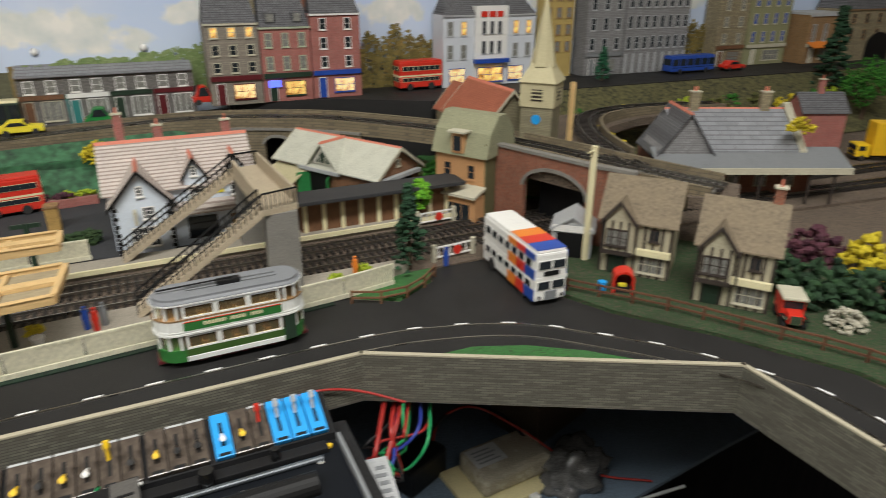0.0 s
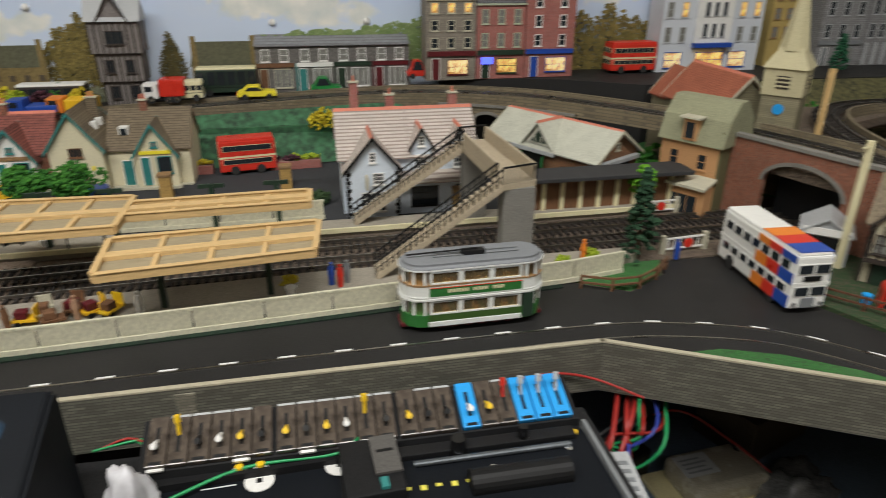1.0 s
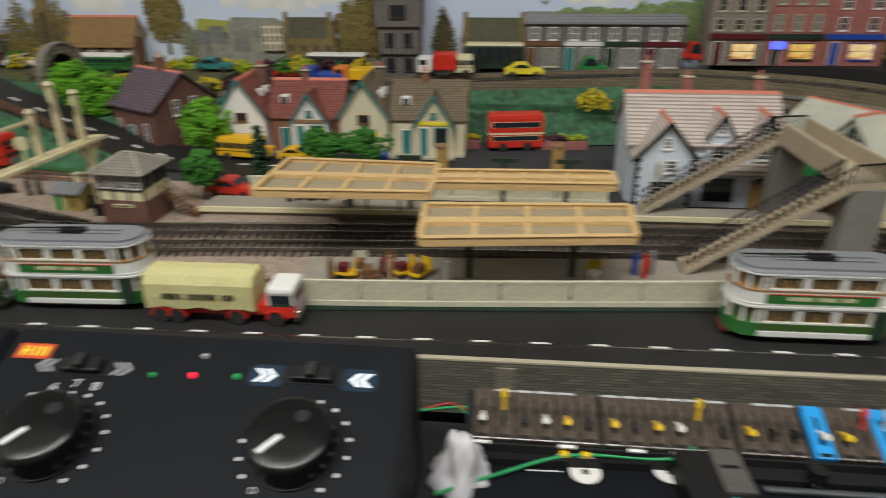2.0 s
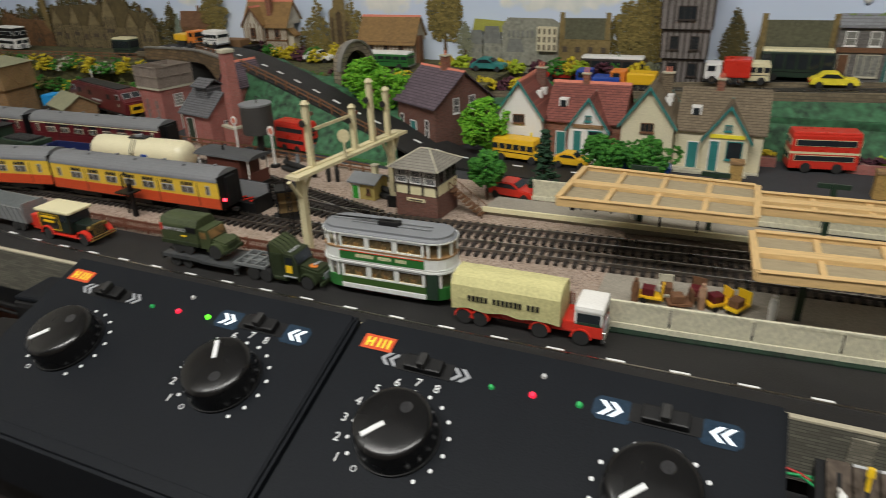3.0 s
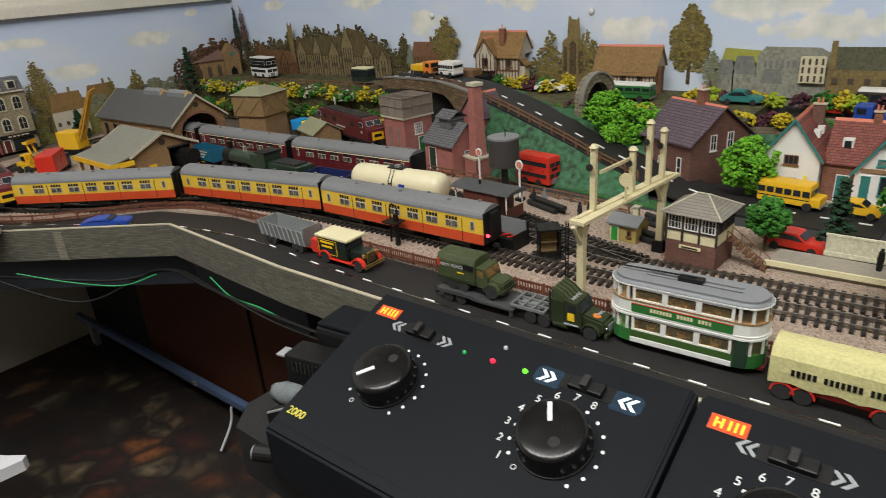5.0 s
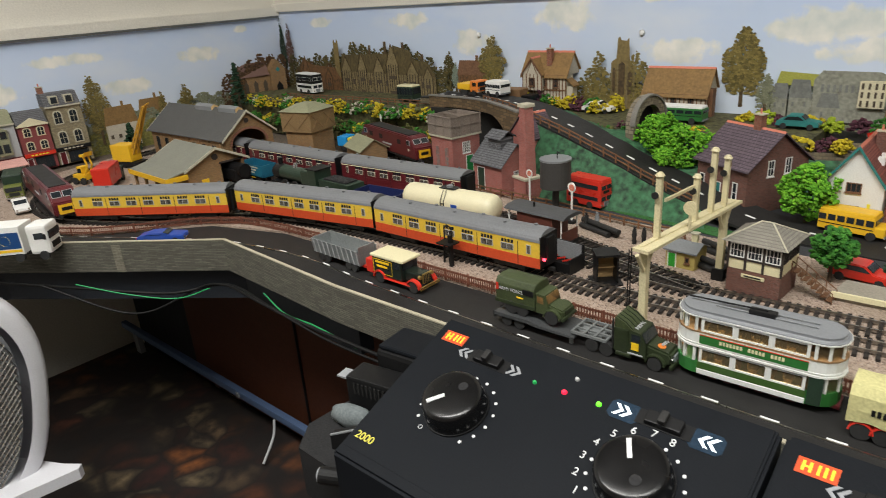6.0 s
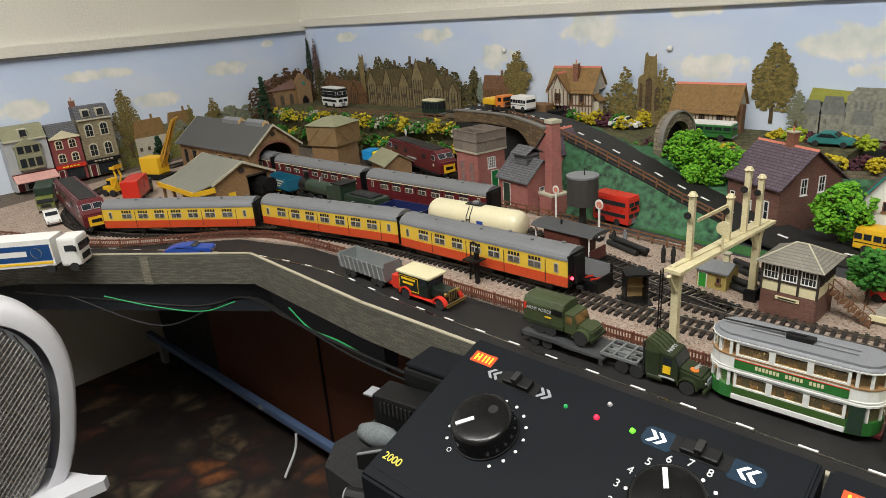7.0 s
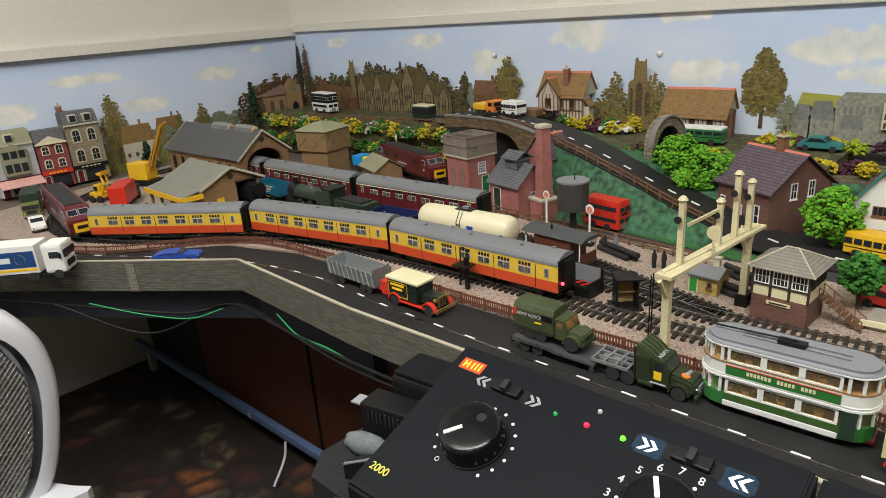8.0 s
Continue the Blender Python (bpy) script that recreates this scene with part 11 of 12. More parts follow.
for hx, hw, he, hr in ((-0.052, 0.012, 0.1, 0.122), (-0.026, 0.016, 0.102, 0.128), (0.012, 0.014, 0.09, 0.11)):
    flat(t, "house", [(hx - hw, 0.07), (hx + hw, 0.07), (hx + hw, he), (hx - hw, he)], GREYP, 0.0014)
    flat(t, "roof", [(hx - hw - 0.001, he), (hx + hw + 0.001, he), (hx + hw * 0.7, hr), (hx - hw * 0.7, hr)], HAZER, 0.0016)
    for k in (-1, 1):
        flat(t, "window", [(hx + k * hw * 0.5 - 0.0014, he - 0.012), (hx + k * hw * 0.5 + 0.0014, he - 0.012), (hx + k * hw * 0.5 + 0.0014, he - 0.006), (hx + k * hw * 0.5 - 0.0014, he - 0.006)], HAZER, 0.0024)
print_crown(-0.497, 0.07, 0.134, 0.018, LEAFH, "flat printed hazy conifer", 62)
print_house(-0.377, -0.345, 0.093, 0.128, 0.1295, PALE, PALE, "flat printed white block with windows", (4, 3), y=YB2 - 0.003, chim=False)
for x0, x1, z0, ze, zr, lab in ((-0.342, -0.265, 0.053, 0.112, 0.142, "flat printed ochre stone house"), (-0.07, 0.025, 0.053, 0.108, 0.143, "flat printed ochre farmhouse")):
    t = print_house(x0, x1, z0, ze, zr, STONEP, SLATEP, lab, (4, 2), y=YB2 - 0.001, chim=False)
    for s in (-1, 1):
        cx = s * (x1 - x0) * 0.44
        flat(t, "chimney", [(cx - 0.004, ze), (cx + 0.004, ze), (cx + 0.0035, zr + 0.008), (cx - 0.0035, zr + 0.008)], STONEP, 0.0012)
print_crown(-0.245, 0.06, 0.16, 0.036, LEAFP, "flat printed olive tree", 9, layers=6, spread=0.5)
print_crown(-0.212, 0.06, 0.178, 0.04, LEAFP, "flat printed taller olive tree", 10, layers=7, spread=0.5)
print_crown(-0.098, 0.058, 0.156, 0.026, LEAFD, "flat printed dark conifer", 12, layers=9, spread=1.4)
print_wood(0.03, 0.29, 0.11, (0.15, 0.155, 0.158, 0.155, 0.16, 0.166, 0.17), LEAFG, "flat printed green hill", 13, size=0.005)
print_wood(0.50, 0.66, 0.058, (0.15, 0.18, 0.172, 0.19, 0.178, 0.17, 0.16), LEAFP, "flat printed olive poplars", 14)
print_wood(1.19, 1.28, 0.058, (0.165, 0.178, 0.17), LEAFP, "flat printed olive poplars", 17)
# end wall
XW = XL + 0.0052
for (y0, y1, z0, ze, zr, wm, rm, lab) in ((0.66, 0.73, 0.008, 0.058, 0.096, HALFP, ROOFP, "flat printed farmhouse with brown roof"), (0.745, 0.81, 0.02, 0.07, 0.1, STONEP, ROOFP, "flat printed brown farmhouse")):
    print_house(y0, y1, z0, ze, zr, wm, rm, lab, (4, 1), y=(y0 + y1) / 2, rot=90, xx=XW)
print_wood(0.55, 0.98, -0.02, (0.06, 0.064, 0.085, 0.09, 0.08, 0.075, 0.085, 0.09, 0.085), LEAFH, "flat printed pale fields and hedges", 31, y=0.76, rot=90, xx=XW - 0.001, size=0.005)
print_wood(0.62, 0.97, -0.03, (0.045, 0.05, 0.04, 0.055, 0.05, 0.045, 0.06, 0.055), leafy("printed_meadow_leaves", (0.16, 0.16, 0.04), (0.34, 0.3, 0.08)), "flat printed olive meadow", 35, y=0.79, rot=90, xx=XW, size=0.004)
print_crown(XW + 0.002, 0.02, 0.163, 0.032, LEAFP, "flat printed tall olive tree on the end wall", 32, y=0.652, rot=90, layers=6, spread=0.6)
print_crown(XW + 0.002, 0.03, 0.118, 0.02, LEAFP, "flat printed small tree on the end wall", 33, y=0.855, rot=90, layers=5, spread=0.6)
print_crown(XW + 0.002, 0.04, 0.108, 0.014, LEAFP, "flat printed distant tree on the end wall", 36, y=0.795, rot=90, layers=5)
print_wood(0.955, 1.15, -0.01, (0.125, 0.14, 0.15, 0.16, 0.156, 0.15), LEAFB, "flat printed reddish-brown wood in the corner", 34, y=1.052, rot=90, xx=XW)
cc = thing("card_church", XL + 0.03, 1.062, 0.0725, 78, "low-relief brown stone church with slate roof", "church")
part("nave", B(-0.06, 0.02, 0, 0.02, -0.02, 0.04), TANBRICK, cc)
part("nave_roof", prism(bmesh.new(), [(-0.004, 0.038), (0.02, 0.07), (0.02, 0.038)], -0.062, 0.02, "x"), paint("card_church_roof", (0.16, 0.09, 0.07), 0.8), cc)
part("porch", prism(bmesh.new(), [(0.018, -0.02), (0.058, -0.02), (0.058, 0.05), (0.038, 0.074), (0.018, 0.05)], -0.012, 0.02, "y"), TANBRICK, cc)
part("doorway", prism(bmesh.new(), [(0.03, -0.02), (0.046, -0.02), (0.046, 0.01), (0.038, 0.02), (0.03, 0.01)], -0.0132, -0.0121, "y"), BLACK, cc)
part("diamond_window", prism(bmesh.new(), [(0.032, 0.05), (0.038, 0.044), (0.044, 0.05), (0.038, 0.056)], -0.0132, -0.0121, "y"), TEAL, cc)
for xx in (-0.045, -0.02, 0.005):
    part("arched_window", prism(bmesh.new(), [(xx - 0.005, 0.0), (xx + 0.005, 0.0), (xx + 0.005, 0.02), (xx, 0.028), (xx - 0.005, 0.02)], -0.0012, -0.0001, "y"), DWIN, cc)
# pins that hold the backdrop
for x, z in ((-1.04, 0.194), (-0.70, 0.194), (-0.28, 0.191), (0.05, 0.167), (0.19, 0.167)):
    pn = new("pin", finish(cyl(bmesh.new(), 0.0055, 0.004, pose(0, 0, 0, 90), 18, 0.0035), "pin", WHITE, True))
    pn.matrix_basis = pose(x, YB2 - 0.0005, z)
    tagged(pn, "white plastic button holding the backdrop", "pin", "backdrop buttons")

# ---- operator's side: controllers, switches, wiring and what stands below ----
PANEL = paint("black_abs_panel", (0.0065, 0.008, 0.0108), 0.55, spec=0.15, var=0.12, fine=900, coarse=30, bump=0.18)
KNOB = paint("black_knob", (0.006, 0.006, 0.0065), 0.25, var=0.1, bump=0.02)
INK = paint("white_panel_print", (0.7, 0.71, 0.72), 0.5, var=0.04, bump=0)
INKY = paint("yellow_panel_print", (0.75, 0.68, 0.1), 0.5, var=0.04, bump=0)
SILVERP = paint("silver_print", (0.3, 0.31, 0.33), 0.4, var=0.08, bump=0)
LEDG = glow("green_led", (0.12, 1.0, 0.03), 1.6)
LEDR = glow("red_led", (1.0, 0.02, 0.06), 1.1)
LEDD = glow("dim_green_led", (0.02, 0.32, 0.08), 0.4)
LEDW = paint("white_led", (0.5, 0.5, 0.5), 0.3)
PTILT = 19.8


def chevron(parent, x, y, s, n=2, material=INK, size=0.0055):
    """Arrow marks in the panel's plane; s is the way that they point."""
    for k in range(n):
        cx = x + s * (k - 0.5) * size * 1.2
        pts = [(cx - s * size * 0.45, y + size), (cx + s * size * 0.55, y), (cx - s * size * 0.45, y - size), (cx - s * size * 1.1, y - size), (cx - s * size * 0.1, y), (cx - s * size * 1.1, y + size)]
        part("chevron", prism(bmesh.new(), pts if s > 0 else pts[::-1], 0.0001, 0.0005, "z"), material, parent)


def dial(parent, x, y, angle, label):
    """A domed control knob with its pointer, ring of dots and numbers."""
    bm = bmesh.new()
    prof = [(0.0208, 0.0), (0.0207, 0.004), (0.0197, 0.0118), (0.0194, 0.0128), (0.0186, 0.0138), (0.0176, 0.0143), (0.0168, 0.0145), (0.012, 0.015), (0.0001, 0.0153)]
    rings = []
    for r, z in prof:
        rings.append([bm.verts.new((r * math.cos(a), r * math.sin(a), z)) for a in [2 * math.pi * i / 40 for i in range(40)]])
    for p, q in zip(rings, rings[1:]):
        for i in range(40):
            bm.faces.new((p[i], p[(i + 1) % 40], q[(i + 1) % 40], q[i]))
    kn = part("knob", bm, KNOB, parent, label, True)
    kn.matrix_basis = pose(x, y, 0.0005, 0, 0, angle)
    part("pointer", B(-0.0013, 0.0013, 0.0035, 0.0155, 0.0142, 0.0156), INK, kn, "white pointer line")
    part("dimple", cyl(bmesh.new(), 0.0036, 0.0006, pose(0.002, -0.009, 0.0147), 18, 0.003), paint("knob_dimple", (0.03, 0.03, 0.032), 0.25, bump=0), kn)
    part("skirt", cyl(bmesh.new(), 0.0215, 0.0016, pose(x, y, 0.0), 40), BLACK, parent)
    zero = (x + 0.0255 * math.cos(math.radians(238)), y + 0.0255 * math.sin(math.radians(238)))
    part("zero_ring", tube(bmesh.new(), [(zero[0] + 0.0014 * math.cos(a), zero[1] + 0.0014 * math.sin(a), 0.0003) for a in [math.pi * i / 6 for i in range(13)]], 0.00025, 5), INK, parent)
    for k in range(1, 15):
        a = math.radians(238 - 20.5 * k)
        part("dot", cyl(bmesh.new(), 0.0011, 0.0003, pose(x + 0.0255 * math.cos(a), y + 0.0255 * math.sin(a), 0.0002), 10), INK, parent)
    return kn


def controller(x0, x1, marks, label):
    """One twin controller: a wedge-shaped black case with a sloping panel."""
    w = (x1 - x0) / 2
    c = thing("train_controller", (x0 + x1) / 2, 0.29, -0.0255, 0, label, "controller", "twin controllers")
    prof = [(-0.006, 0.0), (0.117, 0.0), (0.117, 0.08), (0.113, 0.0825), (-0.006, 0.04)]
    bm = prism(bmesh.new(), prof, -w + 0.0008, w - 0.0008, "x")
    bmesh.ops.bevel(bm, geom=bm.edges[:], offset=0.0018, segments=2, affect="EDGES")
    part("case", bm, PANEL, c)
    top = new("panel_face", finish(B(-w + 0.004, w - 0.004, -0.118, 0.0005, -0.0008, 0.0002), "panel_face", PANEL))
    top.parent = c
    top.matrix_basis = pose(0, 0.1125, 0.0827, PTILT)
    marks(top, w)
    for s in (-1, 1):
        for yy in (0.022, 0.1):
            part("foot", cyl(bmesh.new(), 0.004, 0.001, pose(s * (w - 0.012), yy, -0.0005), 12), TYRE, c)
    return c


def octagon(x, y, hx, hy):
    c = 0.0028
    return prism(bmesh.new(), [(x - hx + c, y - hy), (x + hx - c, y - hy), (x + hx, y - hy + c), (x + hx, y + hy - c), (x + hx - c, y + hy), (x - hx + c, y + hy), (x - hx, y + hy - c), (x - hx, y - hy + c)], 0.0001, 0.0004, "z")


def slide(p, x, y, lit):
    part("slot", B(x - 0.016, x + 0.016, y - 0.005, y + 0.005, 0.0, 0.0006), BLACK, p)
    part("switch", B(x - 0.0105, x + 0.0105, y - 0.0042, y + 0.0042, 0.0, 0.0045, 0.001), BLACK, p, "black slide switch")
    part("lever", B(x - 0.0022, x + 0.0022, y - 0.004, y + 0.004, 0.0045, 0.0085, 0.0008), DARK, p)
    for s in (-1, 1):
        if lit:
            part("sticker", octagon(x - s * 0.0235, y - 0.001, 0.0095, 0.0065), paint("dark_blue_sticker", (0.022, 0.04, 0.065), 0.18, bump=0.04), p, "glossy dark blue direction sticker")
            chevron(p, x - s * 0.0235, y - 0.001, s, 2, glow("lit_chevron", (0.85, 0.93, 1.0), 0.5), 0.004)
        else:
            chevron(p, x - s * 0.0215, y, -s, 2, SILVERP, 0.004)


def marks_a(p, w, turn=(138, 136), live=LEDD, numbered=(-0.058, -0.063)):
    b = part("badge", B(-w + 0.009, -w + 0.028, -0.0185, -0.009, 0.0002, 0.0006), paint("red_orange_badge", (0.62, 0.085, 0.025), 0.4, var=0.08, bump=0), p, "red-orange maker's badge")
    for k, x in enumerate((-w + 0.0115, -w + 0.0148, -w + 0.0185, -w + 0.0215, -w + 0.0245)):
        part("badge_bar", B(x, x + 0.0014, -0.0168, -0.0108, 0.0006, 0.0009), BRIGHTYEL, b, "yellow bar")
    part("badge_bar", B(-w + 0.0129, -w + 0.0148, -0.0144, -0.0132, 0.0006, 0.0009), BRIGHTYEL, b, "yellow bar")
    dial(p, -0.058, -0.063, turn[0], "black control knob with white pointer")
    dial(p, 0.06, -0.059, turn[1], "black control knob with white pointer")
    for k, ch in enumerate("12345678"):
        a = math.radians(217.5 - 20.5 * k)
        letters(ch, 0.0068, pose(numbered[0] + 0.031 * math.cos(a), numbered[1] + 0.031 * math.sin(a), 0.0004), INK, p, "numeral")
    slide(p, -0.061, -0.022, False)
    slide(p, 0.06, -0.02, True)
    for x, y, m_, nm, r in ((-0.023, -0.0245, LEDD, "dim green lamp", 0.0015), (-0.002, -0.0235, LEDR, "glowing red lamp", 0.0019), (0.0005, -0.0115, LEDW, "small white lamp", 0.0016), (0.021, -0.0228, live, "green lamp", 0.0018)):
        part("indicator", cyl(bmesh.new(), r, 0.0016, pose(x, y, 0.0), 14, r * 0.7), m_, p, nm)


def marks_1(p, w):
    marks_a(p, w, (138, 28), LEDG, (0.06, -0.059))
    letters("2000", 0.0078, pose(-w + 0.0145, -0.108, 0.0004, 0, 0, 0), INKY, p, "lettering")


controller(-0.494, -0.2635, marks_1, "black twin train controller with two round knobs, sloping panel")
controller(-0.2625, -0.04, marks_a, "black twin train controller with lit direction arrows")

GREYB = paint("worn_black_board", (0.02, 0.02, 0.021), 0.65, spec=0.2, var=0.25, coarse=30, bump=0.3)
solid("control_shelf", "worn dark grey shelf under the controllers", [(-0.578, 0.325), (-0.561, 0.302), (-0.3, 0.297), (-0.03, 0.29), (0.27, 0.32), (0.27, 0.44), (-0.57, 0.455)], -0.07, -0.0262, GREYB, "shelf", "")
# clutter at the shelf's left end
jb = thing("junction_box", -0.532, 0.405, -0.0262, 6, "flat black plastic junction box beside the controller", "box")
part("body", B(-0.028, 0.03, -0.018, 0.02, 0, 0.045, 0.004), BLACK, jb)
part("lid", B(-0.026, 0.028, -0.016, 0.018, 0.045, 0.049, 0.002), PANEL, jb)
jb = thing("connector_block", -0.548, 0.372, -0.0262, 10, "low black connector with ribbed face", "connector")
part("body", B(-0.02, 0.035, -0.012, 0.012, 0, 0.032, 0.002), BLACK, jb)
for k in range(9):
    part("rib", B(-0.012 + 0.004 * k, -0.0105 + 0.004 * k, -0.013, -0.012, 0.018, 0.028), DARK, jb)
part("tab", B(-0.034, -0.019, -0.006, 0.006, 0.024, 0.0255), SILVERP, jb, "grey metal tab")
bm = bmesh.new()
bmesh.ops.create_icosphere(bm, subdivisions=3, radius=1)
for v in bm.verts:
    q = v.co
    k = 1 + 0.12 * noise.noise(q * 2.3)
    v.co = Vector((q.x * 0.0195, q.y * 0.0085, q.z * 0.0095)) * k
    v.co.z = max(-0.008, v.co.z) + 0.008
rl = new("grey_roll", finish(bm, "grey_roll", paint("grey_cloth", (0.14, 0.16, 0.165), 0.85, var=0.15, fine=500), True))
rl.matrix_basis = pose(-0.548, 0.345, -0.0262, 0, 0, 14)
tagged(rl, "small roll of grey cloth on the shelf", "cloth")
pk = thing("socket_lever", -0.512, 0.33, -0.0262, 20, "black lever with worn grey edge beside the controller", "lever")
part("arm", prism(bmesh.new(), [(-0.03, 0.0), (0.016, 0.0), (0.016, 0.03), (-0.03, 0.012)], -0.004, 0.004, "y"), BLACK, pk)
part("edge", prism(bmesh.new(), [(-0.03, 0.012), (0.016, 0.03), (0.016, 0.0312), (-0.03, 0.0132)], -0.0042, -0.0022, "y"), GREY, pk, "worn grey edge")
tk2 = thing("jack_plug", -0.497, 0.298, -0.0262, 205, "round black plug at the controller's corner", "plug")
part("body", cyl(bmesh.new(), 0.0062, 0.022, pose(0, 0, 0.0065, 0, 90), 18), BLACK, tk2)
part("ring", cyl(bmesh.new(), 0.0052, 0.002, pose(0.0215, 0, 0.0065, 0, 90), 18), GREY, tk2)

# point levers in a row
CLEAR = paint("smoky_switch_body", (0.085, 0.068, 0.055), 0.14, var=0.25, fine=200, coarse=80, bump=0.05)
BASEB = paint("black_lever_base", (0.01, 0.01, 0.011), 0.55, spec=0.25, var=0.2)
LEVTILT = 20
kinds = [(c, CLEAR) for c in "wykwyk"] + [(c, CLEAR) for c in "ybywYb"] + [(c, CLEAR) for c in "ykk"] + [("w", SKYBLUE), ("y", CLEAR), ("r", CLEAR), ("c", SKYBLUE), ("c", SKYBLUE), ("c", SKYBLUE)]
LEVER = {"w": WHITE, "y": GOLD, "Y": GOLD, "k": BLACK, "b": DARK, "c": paint("clear_lever", (0.5, 0.52, 0.54), 0.15, var=0.05, bump=0), "r": BUSRED}
xs, x = [], -0.0125
for k in range(len(kinds)):
    if k in (6, 12, 15):
        x += 0.0022 if k != 15 else 0.003
    xs.append(x)
    x += 0.0123
base = thing("lever_base", 0, 0.4345, -0.0262, 0, "black stepped base under the row of point levers", "base")
part("block", prism(bmesh.new(), [(-0.022, 0.0), (0.017, 0.0), (0.017, 0.0215), (-0.0165, 0.0095), (-0.0175, 0.0045), (-0.022, 0.0045)], xs[0] - 0.004, xs[-1] + 0.0165, "x"), BASEB, base)
for k, ((c, body), x) in enumerate(zip(kinds, xs)):
    sw = thing("point_lever", x + 0.006, 0.4347, -0.0107, 0, ("bright blue" if body is SKYBLUE else "smoky brown") + " model point lever switch with " + {"w": "white", "y": "yellow", "Y": "yellow", "k": "black", "b": "dark", "c": "clear", "r": "red"}[c] + " handle", "lever switch", "row of point levers")
    sw.matrix_basis = pose(x + 0.006, 0.4347, -0.0107, LEVTILT)
    part("body", B(-0.0058, 0.0058, -0.0165, 0.0155, 0.0, 0.0042, 0.0008), body, sw)
    part("slot", B(-0.0011, 0.0011, -0.0085, 0.0095, 0.0042, 0.0045), BLACK, sw)
    part("label_strip", B(-0.0036, 0.0036, -0.0155, -0.0135, 0.0042, 0.0046), BLACK, sw)
    up = c in "Yrc" or k == 1
    h = part("handle", tube(bmesh.new(), [(0, 0.002, 0.002), (0, 0.0085 if up else -0.0045, 0.0125 if up else 0.0095)], 0.0012, 8), LEVER[c], sw)
    part("grip", cyl(bmesh.new(), 0.0021, 0.0045, pose(0, 0.0075 if up else -0.0052, 0.0112 if up else 0.0078, -35 if up else 30), 12, 0.0019), LEVER[c], h)
    part("rim", B(-0.0054, 0.0054, 0.0155, 0.0172, 0.0018, 0.0036), LGREY if k in (1, 2, 3, 4, 6, 7, 8, 9, 10, 11, 13, 14, 17) else body, sw)
    if k in (0, 7, 9, 11, 4):
        part("foot_label", B(-0.0046, 0.0046, -0.0186, -0.0167, 0.0005, 0.0022), WHITE, sw, "white sticker")

# black control boxes before the levers
cb = thing("control_box", 0.178, 0.388, -0.0262, 0, "black metal control box with knobs and silver bar", "control box")
part("body", B(-0.07, 0.078, -0.05, 0.021, -0.0005, 0.0095, 0.0012), PANEL, cb)
part("side_edge", B(0.0782, 0.0808, -0.05, 0.024, -0.0005, 0.0135), GREY, cb, "worn grey side plate")
part("back_step", B(-0.045, 0.07, 0.0115, 0.0205, 0.0095, 0.0135, 0.0008), BASEB, cb)
part("silver_bar", cyl(bmesh.new(), 0.0019, 0.098, pose(-0.034, 0.006, 0.0115, 0, 90), 12), paint("dull_silver_bar", (0.2, 0.22, 0.24), 0.35, metal=0.8, var=0.15), cb, "dull silver bar")
for x, y, r in ((-0.006, 0.0125, 0.0055), (0.036, 0.0155, 0.0036)):
    part("knob", cyl(bmesh.new(), r, 0.012, pose(x, y, 0.0095), 18, r * 0.8), KNOB, cb, "round black knob")
for x, y in ((0.071, 0.017), (0.062, 0.003), (0.012, -0.004)):
    part("screw", cyl(bmesh.new(), 0.0021, 0.0016, pose(x, y, 0.0095), 12), CHROME if x < 0.07 else GOLD, cb, "small screw")
for k in range(5):
    part("yellow_mark", B(-0.042 + 0.009 * k, -0.0385 + 0.009 * k, -0.012 - 0.0015 * (k % 2), -0.0098, 0.0095, 0.0098), INKY, cb, "faded yellow mark")
part("drum", cyl(bmesh.new(), 0.008, 0.06, pose(-0.005, -0.016, 0.0125, 0, 90), 20), BLACK, cb, "black cylinder")
rb = thing("relay_box", 0.119, 0.398, -0.0262, 3, "small dark box with grey top and blue switch", "box")
part("body", B(-0.018, 0.016, -0.03, 0.016, -0.0004, 0.018, 0.001), BASEB, rb)
part("top_plate", B(0.0005, 0.016, -0.016, 0.0155, 0.018, 0.0195), paint("grey_brown_plate", (0.09, 0.085, 0.08), 0.5, var=0.15), rb, "grey-brown top plate")
part("slot", B(0.003, 0.013, 0.001, 0.003, 0.0195, 0.0199), BLACK, rb)
part("blue_switch", B(0.002, 0.0065, -0.028, -0.02, 0.018, 0.0205, 0.0004), TEAL, rb, "small blue-green switch")
ty = thing("wire_tray", 0.04, 0.388, -0.0262, 2, "black tray with terminal screws and round white stickers", "tray")
part("base", B(-0.06, 0.06, -0.045, 0.025, -0.0003, 0.0012), PANEL, ty)
part("rail", B(-0.06, 0.06, 0.0225, 0.0255, 0.0012, 0.0065), BASEB, ty)
for x in (0.002, 0.0145):
    tm = part("terminal", cyl(bmesh.new(), 0.0042, 0.0042, pose(x, 0.0275, 0.0015), 14), LGREY, ty, "terminal screw with brass head")
    part("brass_head", cyl(bmesh.new(), 0.0024, 0.0025, pose(x, 0.0275, 0.0057), 12), GOLD, tm)
for x, y, hole in ((0.0135, 0.0195, False), (0.061, 0.0215, True)):
    st_ = part("sticker", cyl(bmesh.new(), 0.0088, 0.0006, pose(x, y, 0.0015 if not hole else 0.0022), 28), WHITE, ty, "round white sticker")
    part("sticker_mark", B(x - 0.0018, x + 0.0018, y - 0.0018, y + 0.0018, 0.0021 if not hole else 0.0028, 0.0024 if not hole else 0.0031), BLACK, st_)
part("strip_mark", B(-0.02, 0.0, 0.0195, 0.0203, 0.0012, 0.0015), INK, ty)


